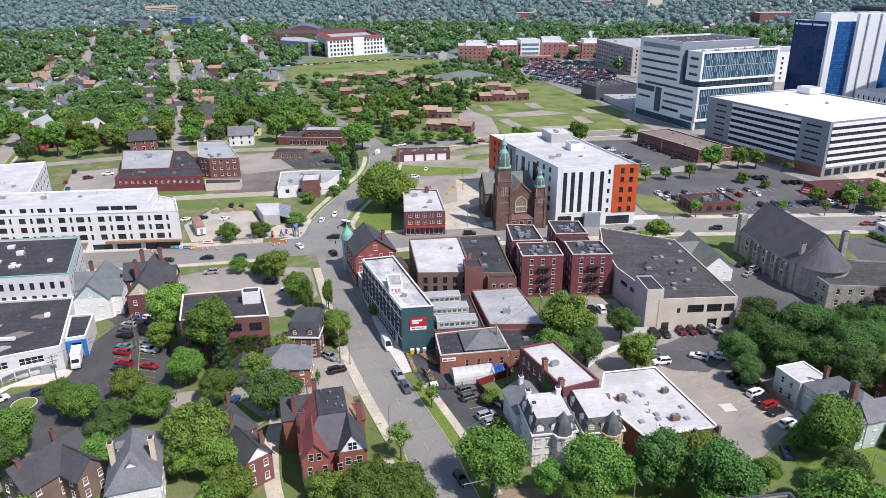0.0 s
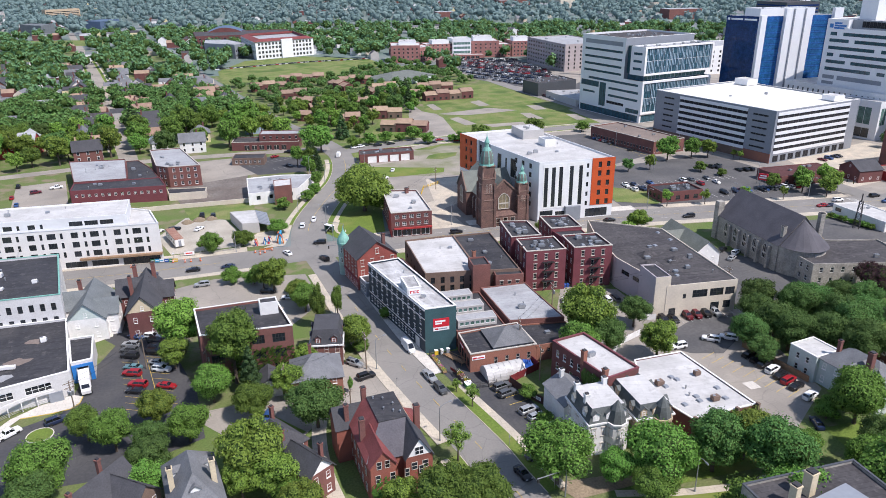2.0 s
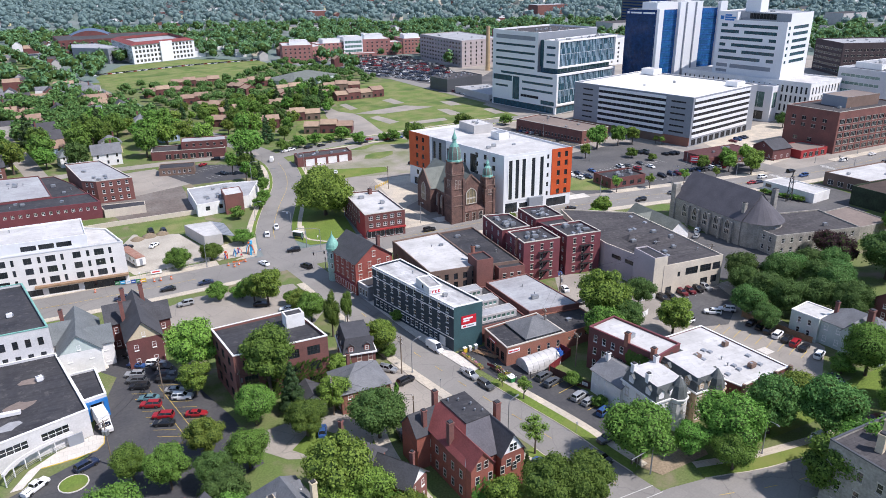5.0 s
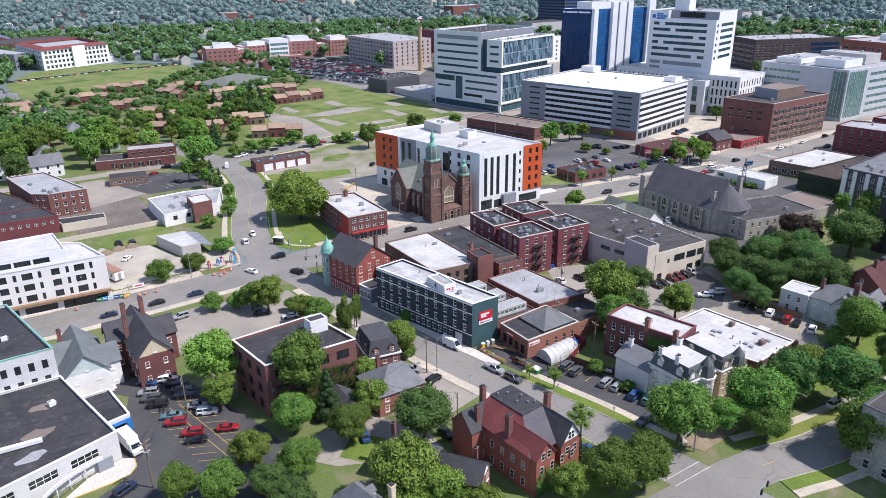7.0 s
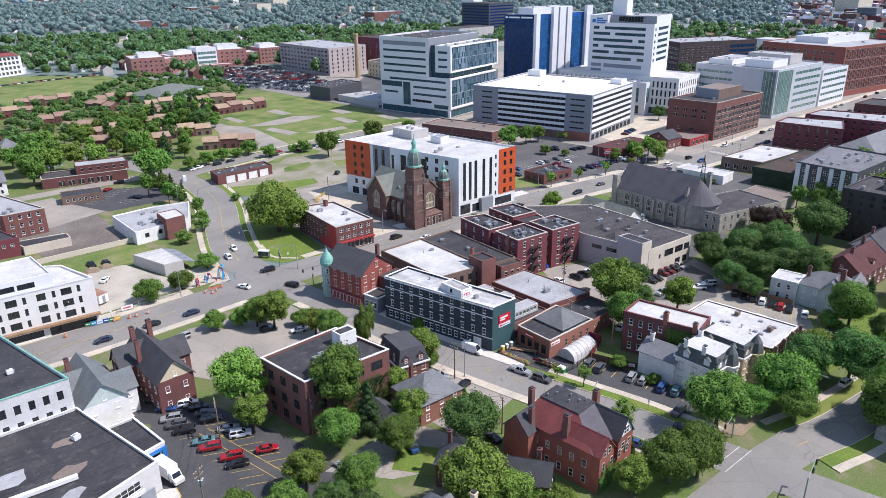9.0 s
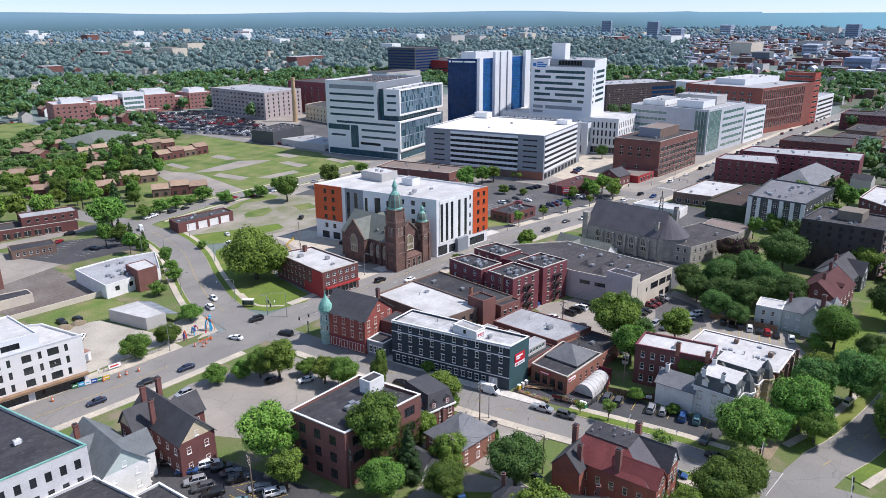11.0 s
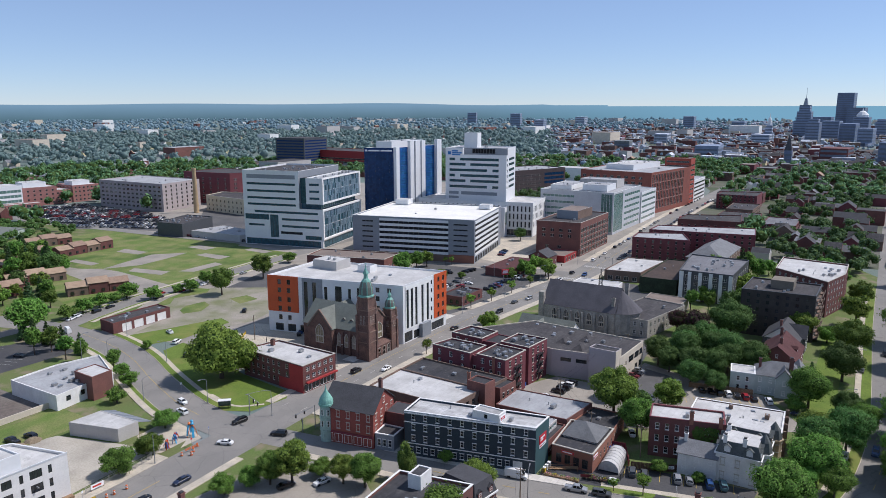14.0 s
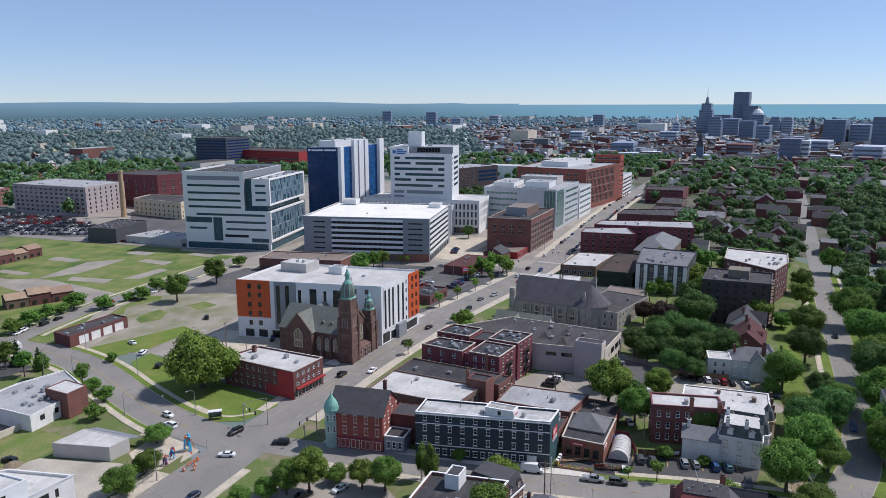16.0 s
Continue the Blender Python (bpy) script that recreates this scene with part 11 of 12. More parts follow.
for kind, colour, x, y, yaw in (("sedan", "black", -17.6, 199.9, 120), ("sedan", "blue", -17.9, 194.8, 130), ("suv", "silver", -19.5, 190.6, 144), ("suv", "grey", -20.1, 187.7, 144), ("suv", "black", -20.3, 184.6, 144), ("sedan", "teal", -20.2, 178.4, 144), ("suv", "red", -20.7, 175.5, 144), ("suv", "red", -20.0, 169.6, 144), ("sedan", "black", -20.8, 166.9, 144),
                                ("suv", "white", -14.0, 192.6, -36), ("suv", "black", -13.5, 189.4, -36), ("sedan", "grey", -13.8, 186.5, -36), ("suv", "black", -14.6, 183.6, -36), ("sedan", "silver", -14.5, 177.8, -36), ("suv", "white", -14.2, 174.2, -36), ("sedan", "red", -14.2, 165.8, -36), ("suv", "navy", -37.0, 162.6, 14), ("hatchback", "silver", -9.2, 149.8, 88), ("pickup", "white", -46, 162, 30),
                                ("suv", "grey", 53.4, 128.6, 5), ("suv", "grey", 53.0, 125.7, 5), ("suv", "silver", 53.6, 118.0, 5), ("hatchback", "silver", 53.7, 115.3, 5), ("suv", "blue", 53.4, 110.7, 5), ("suv", "teal", 53.8, 107.6, 5), ("sedan", "blue", 3.4, 143.0, 60), ("sedan", "black", 15.4, 131.6, 70),
                                ("suv", "black", 109.2, 135.6, -104), ("sedan", "black", 112.0, 134.9, -104), ("suv", "maroon", 116.6, 134.6, -104), ("suv", "maroon", 119.3, 133.9, -104), ("suv", "black", 122.0, 133.2, -104), ("suv", "silver", 124.8, 132.4, -104), ("suv", "silver", 102.6, 129.6, 170), ("sedan", "grey", 102.2, 126.4, 170), ("suv", "white", 102.1, 123.2, 170), ("suv", "white", 112.2, 122.0, 130), ("suv", "white", 116.7, 120.4, 130),
                                ("sedan", "black", 114.4, 112.0, 8), ("sedan", "black", 114.2, 109.4, 8), ("suv", "black", 113.8, 106.9, 8), ("suv", "white", 113.4, 104.3, 8), ("sedan", "black", 113.0, 101.8, 8), ("suv", "red", 112.6, 99.4, 8), ("sedan", "black", 112.2, 96.9, 8), ("suv", "white", 111.4, 92.8, 8), ("sedan", "navy", 103.6, 85.4, 60), ("sedan", "black", 76.6, 94.2, 170),
                                ("sedan", "white", 93.0, 158.0, 60), ("suv", "black", 98.4, 155.0, 75), ("suv", "black", 101.6, 154.0, 75), ("suv", "white", 104.2, 153.2, 75), ("suv", "grey", 106.6, 152.4, 75), ("sedan", "black", 90.6, 148.6, -15), ("sedan", "white", 75.5, 130.5, 10),
                                ("suv", "white", 165.0, 160.8, 20), ("sedan", "black", 163.4, 165.0, 20), ("sedan", "silver", 160.0, 158.0, 20), ("suv", "white", 98.7, 302.0, 10), ("suv", "black", 88.0, 288.6, 20), ("suv", "white", 91.2, 285.8, 20), ("sedan", "white", 108.0, 313.0, 60),
                                ("pickup", "black", 15.8, 288.0, 80), ("suv", "black", 19.6, 285.8, 80), ("sedan", "white", -1.8, 277.4, 30), ("suv", "black", 3.9, 276.6, 20), ("sedan", "white", 12.0, 273.0, 40), ("pickup", "white", -33.8, 360.0, 0), ("suv", "maroon", -42.0, 355.9, 10), ("suv", "black", -49.0, 370.0, 90), ("sedan", "red", -51.0, 352.2, 90), ("sedan", "blue", -49.0, 340.0, 90)):
    park(kind, colour, x, y, yaw)
row(11, 185.0, 232.6, 3.9, -0.9, 77, 0.55)
row(11, 186.2, 239.4, 3.9, -0.9, 77, 0.6)
row(13, 204.0, 213.4, 2.7, -0.62, 77, 0.4)
row(16, 207.6, 277.0, 0.24, 2.75, -5, 0.5)
row(14, 231.0, 282.0, 0.24, 2.75, -5, 0.4)
row(12, 172.0, 262.0, 2.6, 0.6, 100, 0.35)
row(9, 232.0, 206.0, 2.7, -0.62, 77, 0.6)
row(10, 298.0, 226.0, 2.7, 0.2, 90, 0.5)
for kind, colour, x, y, yaw in (("suv", "black", 241.6, 243.4, 80), ("sedan", "black", 243.0, 240.6, 80), ("suv", "grey", 246.0, 243.0, 80), ("sedan", "black", 248.8, 233.2, 80), ("suv", "black", 251.4, 231.6, 80), ("suv", "black", 253.8, 230.8, 80), ("sedan", "silver", 262.0, 226.0, 70)):
    park(kind, colour, x, y, yaw)
row(5, 62.0, 345.0, 2.7, 0.4, 98, 0.3)
row(8, 20.0, 206.0, 1.4, -2.4, 150, 0.5)
for i in range(30):
    s = 300 + i * 11.0
    for d, yaw in ((-6.2, 168), (6.2, -12)):
        if RND.random() < 0.7:
            p = min(ROAD_B, key=lambda q: abs(q[0] - s))
            j = ROAD_B.index(p)
            a, b = Vector(ROAD_B[j - 1]), Vector(ROAD_B[j + 1])
            t = (b - a).normalized()
            q = Vector(p) + t * (s - p[0]) + Vector((-t.y, t.x)) * d
            park(RND.choice(BODIES), RND.choice(TONES), q.x, q.y, math.degrees(math.atan2(t.y, t.x)) + (180 if d < 0 else 0))
row(14, 284.0, 380.0, 0.7, 7.5, 84, 0.7)
row(12, 150.0, 354.0, 7.0, -1.0, -8, 0.45)


def far_cars():
    """The packed car park by the hospital, all in one object."""
    g = Mesh()
    lot = LOTS[13][2]
    a, b = Vector((0.24, -0.97)), Vector((0.97, 0.24))
    for j in range(26):
        for i in range(90):
            p = Vector((262, 690)) + a * (i * 2.75) + b * ((j // 2) * 16.2 + (j % 2) * 5.3)
            if inside(tuple(p), lot) and RND.random() < 0.9:
                m = RND.choice((0, 1, 2, 3, 4, 4, 5, 6)) if 5 < j < 11 else RND.choice((0, 1, 2, 3, 1, 5, 6, 6))
                q = lambda u, v: tuple(p + b * u + a * v)
                g.prism([q(-2.2, -0.9), q(2.2, -0.9), q(2.2, 0.9), q(-2.2, 0.9)][::-1], 0.35, 0.95, m)
                g.prism([q(-1.6, -0.8), q(1.0, -0.8), q(1.0, 0.8), q(-1.6, 0.8)][::-1], 0.95, 1.45, 7, m, [q(-1.2, -0.65), q(0.5, -0.65), q(0.5, 0.65), q(-1.2, 0.65)][::-1])
    tagged(g.make("parked_cars", [paint(c, COLOURS[c]) for c in ("white", "black", "grey", "silver", "red", "silver", "navy")] + [CAR_GLASS]), "rows of parked cars in many colours", "cars", kind="stuff")


far_cars()
g = Mesh()
for i in range(48):
    x = 110 + i * 3.3
    y = 742 - abs(x - 200) * 0.10
    g.box(x - 2.1, y - 0.9, 0.35, x + 2.1, y + 0.9, 1.0, i % 7)
    g.box(x - 1.4, y - 0.75, 1.0, x + 0.9, y + 0.75, 1.45, 7)
tagged(g.make("parked_cars", [paint(c, COLOURS[c]) for c in ("white", "black", "grey", "silver", "red", "white", "navy")] + [CAR_GLASS]), "row of cars parked along the school lawn", "cars", kind="stuff")
for k in list(CARS):
    if k != "wheel":
        for o in (*CARS[k].children_recursive, CARS[k]):
            bpy.data.objects.remove(o)
for e in MODELS:
    for o in (*e.children_recursive, e):
        bpy.data.objects.remove(o)

# ---- street furniture and small things ----
LAMP_GREY = material("grey_painted_steel", (0.30, 0.31, 0.32), 0.5, 0.08, 1, 3, metal=0.3)
POLE_WOOD = material("weathered_pole_timber", (0.22, 0.17, 0.125), 0.9, 0.15, 0.8, 4)
LENS = material("lamp_lens", (0.75, 0.75, 0.72), 0.3, 0.02, 1, 3)
SAFETY_ORANGE = material("orange_plastic", (0.62, 0.13, 0.02), 0.55, 0.08, 1, 3)
GREEN_PLASTIC = material("green_plastic", (0.03, 0.22, 0.07), 0.5, 0.08, 1, 3)
YELLOW_PAINT = material("yellow_plastic", (0.70, 0.46, 0.03), 0.5, 0.08, 1, 3)
BLUE_PLASTIC = material("blue_plastic", (0.02, 0.09, 0.36), 0.5, 0.12, 1, 3)
SKY_PAINT = material("sky_blue_paint", (0.05, 0.36, 0.62), 0.5, 0.08, 1, 3)
RUST = material("rusty_sheet_metal", (0.27, 0.125, 0.085), 0.85, 0.2, 0.5, 3, stain=(0.34, 0.22, 0.17))
SIGNAL_BLACK = material("black_signal_housing", (0.02, 0.02, 0.02), 0.5, 0.1, 1, 3)


def part(name, g, mat, parent, label=""):
    return g.make(name, mat, parent, label)


def street_lamp(x, y, h, yaw, arm=2.4):
    """A steel lamp: tapered pole on a base plate, curved arm and a flat head with its lens."""
    e = thing("street_lamp", "grey steel street lamp with a curved arm beside the kerb", "street lamp", x, y, 0.18, yaw, "street lamps")
    g = Mesh()
    g.tube(0, 0, 0, 0.25, 0.22, 0.2, 8)
    g.tube(0, 0, 0.25, h - 0.9, 0.12, 0.075, 8)
    part("pole", g, LAMP_GREY, e)
    g = Mesh()
    pts = [(arm * (1 - math.cos(a)), 0, h - 0.95 + 0.95 * math.sin(a)) for a in [math.pi / 2 * i / 5 for i in range(6)]]
    for a, b in zip(pts, pts[1:]):
        g.beam(a, b, 0.09, 0.09)
    part("arm", g, LAMP_GREY, e)
    g = Mesh()
    g.prism([(arm - 0.1, -0.17), (arm + 0.75, -0.13), (arm + 0.75, 0.13), (arm - 0.1, 0.17)], h - 0.1, h + 0.1, 0, 0, [(arm, -0.1), (arm + 0.65, -0.08), (arm + 0.65, 0.08), (arm, 0.1)])
    o = part("lamp_head", g, LAMP_GREY, e)
    g = Mesh()
    g.box(arm + 0.08, -0.1, h - 0.15, arm + 0.6, 0.1, h - 0.1)
    part("lens", g, LENS, o)
    return e


for x, y, h, yaw, arm in ((31.5, 150.0, 8.5, 5, 2.2), (32.3, 181.0, 8.5, 5, 2.2), (32.0, 118.0, 8.5, 5, 2.2), (49.8, 199.0, 8.0, 180, 2.0), (73.7, 311.0, 8.5, -30, 2.4), (50.2, 274.7, 7.5, -28, 2.2), (69.0, 318.0, 11.0, -30, 2.2), (80.6, 291.5, 8.0, 150, 2.0),
                          (55.0, 254.7, 8.0, 155, 2.0), (99.0, 326.0, 8.5, 170, 2.2), (96.0, 232.0, 8.5, -105, 2.2), (134.0, 223.0, 8.5, -105, 2.2), (172.0, 210.5, 9.0, -105, 2.6), (206.0, 200.0, 9.0, -105, 2.4), (240.0, 190.0, 9.0, -105, 2.4), (288.0, 178.0, 9.0, -105, 2.4), (320.0, 172.5, 9.0, -105, 2.4),
                          (-10.0, 250.5, 8.5, -105, 2.2), (-44.0, 259.0, 8.5, -105, 2.2), (19.0, 243.5, 8.5, -105, 2.2), (110.0, 72.5, 8.0, -105, 2.0), (150.0, 62.5, 8.0, -105, 2.0), (66.0, 82.5, 8.0, -105, 2.0), (238.0, 214.0, 9.0, 60, 0.8), (212.0, 250.0, 9.0, 60, 0.8), (232.0, 300.0, 9.0, 60, 0.8)):
    street_lamp(x, y, h, yaw, arm)
street_lamp(53.6, 231.2, 8.6, 150, 7.0)


def utility_pole(x, y, h, yaw, arms=2, cans=0):
    """A timber pole with crossarms, insulators and, where it has them, transformer cans."""
    e = thing("utility_pole", "weathered timber utility pole with crossarms" + (" and transformer cans" if cans else ""), "utility pole", x, y, 0.02, yaw, "utility poles")
    g = Mesh()
    g.tube(0, 0, 0, h, 0.17, 0.11, 8)
    part("pole", g, POLE_WOOD, e)
    for k in range(arms):
        z = h - 0.5 - 1.1 * k
        g = Mesh()
        g.box(-1.25 + 0.2 * k, 0.08, z, 1.25 - 0.2 * k, 0.22, z + 0.13)
        g.beam((0, 0.15, z - 0.6), (0.8, 0.15, z), 0.05, 0.05)
        g.beam((0, 0.15, z - 0.6), (-0.8, 0.15, z), 0.05, 0.05)
        o = part("crossarm", g, POLE_WOOD, e)
        q = Mesh()
        for xx in (-1.1, -0.5, 0.5, 1.1):
            q.tube(xx * (1 - 0.15 * k), 0.15, z + 0.13, z + 0.3, 0.05, 0.035, 6)
        part("insulators", q, PALE_STONE, o)
    for k in range(cans):
        a = radians(40 + 70 * k)
        g = Mesh()
        cx, cy = 0.42 * math.cos(a), -0.42 * math.sin(a)
        g.tube(cx, cy, h - 3.2, h - 2.2, 0.24, 0.24, 10)
        g.tube(cx, cy, h - 2.2, h - 2.1, 0.26, 0.12, 10)
        part("transformer", g, STEEL, e)
    return Vector((x, y, h))


POLES = [utility_pole(*q) for q in ((-33.0, 160.0, 10.5, 15, 2, 3), (-17.3, 176.9, 9.6, 60, 2, 0), (-5.0, 162.5, 9.2, 60, 1, 1), (8.6, 147.0, 9.2, 60, 2, 0), (18.0, 131.0, 9.0, 60, 1, 0), (29.4, 151.3, 10.0, 90, 2, 0),
                                    (66.0, 140.6, 9.5, 70, 1, 1), (84.0, 152.0, 10.5, 76, 2, 2), (110.6, 146.0, 10.5, 76, 2, 0), (134.0, 137.0, 10.5, 76, 2, 0), (63.0, 127.4, 9.0, 70, 1, 0), (90.0, 256.0, 10.0, 30, 2, 0), (112.0, 276.0, 10.0, 30, 2, 0))]


def cable(a, b, sag=0.8, off=0.0):
    """One slack wire between two pole heads."""
    d = (b - a).to_2d().normalized()
    s = Vector((-d.y, d.x, 0)) * off
    g = Mesh()
    pts = [a.lerp(b, i / 8) + s + Vector((0, 0, -0.35 - sag * 4 * (i / 8) * (1 - i / 8))) for i in range(9)]
    for p, q in zip(pts, pts[1:]):
        g.beam(p, q, 0.035, 0.035)
    tagged(part("cable", g, SIGNAL_BLACK, None), "slack black overhead cable between poles", "cable", "overhead cables")


for i, j in ((0, 1), (1, 2), (2, 3), (3, 4), (3, 5), (6, 7), (7, 8), (8, 9), (10, 6), (11, 12)):
    for off in (-0.9, 0.9):
        cable(POLES[i], POLES[j], 0.9, off)


def traffic_signal(x, y, h, yaw, reach, heads):
    """A mast with a long arm that carries signal heads over the street."""
    e = thing("traffic_signal", "steel mast arm with black traffic signals over the crossing", "traffic signal", x, y, 0.18, yaw, "traffic signals")
    g = Mesh()
    g.tube(0, 0, 0, h + 0.3, 0.15, 0.11, 8)
    part("mast", g, LAMP_GREY, e)
    if reach > 0.5:
        g = Mesh()
        g.beam((0, 0, h), (reach, 0, h + 0.35), 0.13, 0.13)
        part("arm", g, LAMP_GREY, e)
    for s in heads:
        g = Mesh()
        z = h + 0.35 * s / max(reach, 0.6)
        g.box(s - 0.17, -0.32, z - 1.05, s + 0.17, -0.06, z + 0.05)
        for k in range(3):
            g.box(s - 0.13, -0.46, z - 0.10 - 0.34 * k, s + 0.13, -0.32, z - 0.06 - 0.34 * k)
        o = part("signal_head", g, SIGNAL_BLACK, e)
        for k, mt in enumerate((SIGN_RED, YELLOW_PAINT, GREEN_PLASTIC)):
            q = Mesh()
            q.box(s - 0.1, -0.345, z - 0.29 - 0.34 * k, s + 0.1, -0.325, z - 0.11 - 0.34 * k)
            part("lens", q, mt, o)


for q in ((50.3, 215.0, 6.6, 168, 8.0, (4.0, 7.4)), (51.6, 237.4, 6.2, 235, 8.0, (4.0, 7.2)), (47.2, 217.2, 3.6, 90, 0.0, (0.2,)), (44.4, 92.6, 6.0, 180, 6.4, (3.4, 6.0)), (31.0, 76.6, 6.0, 0, 6.4, (3.4, 6.0)),
          (256.6, 189.0, 6.4, -100, 8.0, (4.2, 7.4)), (281.0, 158.0, 6.4, 80, 8.0, (4.2, 7.4))):
    traffic_signal(*q)


def lattice_mast(x, y, h, w):
    """A four-legged mast that narrows to a point, with crossed braces."""
    e = thing("lattice_mast", "dark steel lattice mast beside the church car park", "mast", x, y, 0.1, 20)
    corner = lambda k, z: Vector(((w * (1 - 0.62 * z / h)) * (0.5 if k in (0, 3) else -0.5), (w * (1 - 0.62 * z / h)) * (0.5 if k < 2 else -0.5), z))

    def bar(a, b, r, name):
        g = Mesh()
        g.tube(0, 0, 0, (b - a).length, r, r, 5)
        o = part(name, g, MAST_STEEL, e)
        o.matrix_basis = Matrix.Translation(a) @ (b - a).to_track_quat("Z", "Y").to_matrix().to_4x4()

    zs = [h * 0.78 * i / 5 for i in range(6)]
    for k in range(4):
        bar(corner(k, 0), corner(k, zs[-1]), 0.11, "leg")
        for z0, z1 in zip(zs, zs[1:]):
            bar(corner(k, z0), corner((k + 1) % 4, z1), 0.07, "brace")
            bar(corner(k, z1), corner((k + 1) % 4, z1), 0.07, "cross_bar")
    bar(Vector((0, 0, zs[-1] - 0.3)), Vector((0, 0, h)), 0.22, "spire")


MAST_STEEL = material("dark_mast_steel", (0.035, 0.034, 0.036), 0.6, 0.15, 0.3, 6.0)
lattice_mast(222.6, 157.3, 13.0, 2.0)


def sign_post(x, y, h, yaw, w, d, mat, bars=0):
    e = thing("sign_post", "small street sign on a thin steel post", "street sign", x, y, 0.18, yaw, "street signs")
    g = Mesh()
    g.tube(0, 0, 0, h, 0.035, 0.035, 6)
    part("post", g, STEEL, e)
    g = Mesh()
    g.box(-w / 2, -0.06, h - d, w / 2, -0.035, h)
    o = part("plate", g, mat, e)
    for k in range(bars):
        q = Mesh()
        q.box(-w * 0.35, -0.075, h - d + d * (k + 0.4) / (bars + 0.4), w * 0.35, -0.06, h - d + d * (k + 0.8) / (bars + 0.4))
        part("sign_mark", q, SIGN_WHITE, o)


for q in ((35.7, 239.8, 2.9, 30, 1.0, 0.5, BLUE_PLASTIC, 1), (32.4, 140.5, 2.5, 90, 0.45, 0.6, SIGN_WHITE), (43.6, 110.0, 2.5, -90, 0.45, 0.6, SIGN_WHITE), (44.0, 95.4, 3.0, 0, 0.9, 0.25, GREEN_PLASTIC, 1), (45.6, 206.5, 2.6, -90, 0.6, 0.6, SIGN_WHITE), (29.6, 240.6, 2.6, 0, 0.6, 0.6, SIGN_RED),
          (57.0, 239.4, 2.6, 10, 0.5, 0.7, SIGN_WHITE), (87.4, 232.0, 2.6, 10, 0.5, 0.6, SIGN_WHITE), (60.6, 269.0, 2.6, -30, 0.5, 0.6, SIGN_WHITE), (-0.8, 246.8, 2.5, 0, 0.5, 0.6, SIGN_WHITE)):
    sign_post(*q)

# bus shelter at the bend
e = thing("bus_shelter", "glazed bus shelter with a dark frame on the lawn's edge", "bus shelter", 53.7, 247.6, 0.2, -62, "")
g = Mesh()
for xx in (-1.7, 1.7):
    for yy in (-0.6, 0.6):
        g.box(xx - 0.05, yy - 0.05, 0, xx + 0.05, yy + 0.05, 2.4)
part("frame", g, BLACK_TRIM, e)
g = Mesh()
g.prism([(-1.9, -0.85), (1.9, -0.85), (1.9, 0.85), (-1.9, 0.85)], 2.4, 2.55, 0, 0, [(-1.8, -0.75), (1.8, -0.75), (1.8, 0.75), (-1.8, 0.75)])
part("roof", g, PANEL_WHITE, e)
for q in ((-1.65, 0.58, 1.65, 0.61), (-1.71, -0.55, -1.68, 0.55), (1.68, -0.55, 1.71, 0.55)):
    g = Mesh()
    g.box(q[0], q[1], 0.3, q[2], q[3], 2.2)
    part("pane", g, GLASS_GREEN, e)
g = Mesh()
g.box(-1.3, 0.1, 0.42, 1.3, 0.5, 0.48)
g.box(-1.1, 0.2, 0, -1.0, 0.4, 0.42)
g.box(1.0, 0.2, 0, 1.1, 0.4, 0.42)
part("bench", g, WOOD, e)


# tall painted figures of bent sheet steel on the corner square
def sculpture(x, y, yaw, s, mats, seed):
    e = thing("sculpture", "large abstract sculpture of bright painted steel bands", "sculpture", x, y, 0.2, yaw, "painted steel sculptures")
    r = random.Random(seed)
    for k, mt in enumerate(mats):
        g = Mesh()
        a = k * 2.1 + r.uniform(-0.3, 0.3)
        foot = Vector((0.9 * math.cos(a), 0.9 * math.sin(a), 0))
        top = Vector((0.3 * math.cos(a + 2.2), 0.3 * math.sin(a + 2.2), r.uniform(2.6, 4.2)))
        end = Vector((1.2 * math.cos(a + 2.8), 1.2 * math.sin(a + 2.8), r.uniform(0.0, 1.6)))
        P = []
        for i in range(9):
            t = i / 8
            P.append((foot * (1 - t) ** 2 + top * 2 * t * (1 - t) * 1.5 + end * t * t) * s)
        for i in range(8):
            g.beam(P[i], P[i + 1], 0.5 * s * (1 - 0.05 * i), 0.14)
        part("band", g, mt, e)
        g = Mesh()
        q = P[4]
        g.turn(q.x, q.y, [(q.z, 0.05), (q.z + 0.12 * s, 0.32 * s), (q.z + 0.45 * s, 0.36 * s), (q.z + 0.7 * s, 0.1)], 10)
        part("knob", g, mats[(k + 1) % len(mats)], e)


RED_PAINT = material("red_gloss_paint", (0.55, 0.03, 0.02), 0.4, 0.06, 1, 3)
ORANGE_PAINT = material("orange_gloss_paint", (0.68, 0.16, 0.02), 0.4, 0.06, 1, 3)
sculpture(34.6, 244.6, 20, 1.25, [SKY_PAINT, ORANGE_PAINT, SKY_PAINT], 3)
sculpture(31.6, 247.4, 80, 0.75, [BLUE_PLASTIC, RED_PAINT], 4)
sculpture(29.6, 246.2, 140, 0.65, [BLUE_PLASTIC, SKY_PAINT], 5)
sculpture(26.4, 246.0, 200, 0.7, [ORANGE_PAINT, RED_PAINT, BLUE_PLASTIC], 6)


def barrel(x, y):
    e = thing("traffic_barrel", "orange traffic barrel with white bands", "traffic barrel", x, y, 0.2, 0, "traffic barrels")
    g = Mesh()
    g.turn(0, 0, [(0, 0.36), (0.08, 0.36), (0.1, 0.3), (0.9, 0.25), (1.0, 0.1), (1.02, 0.0)], 12)
    part("drum", g, SAFETY_ORANGE, e)
    for z in (0.35, 0.65):
        g = Mesh()
        g.turn(0, 0, [(z, 0.30), (z + 0.13, 0.29)], 12)
        part("band", g, SIGN_WHITE, e)


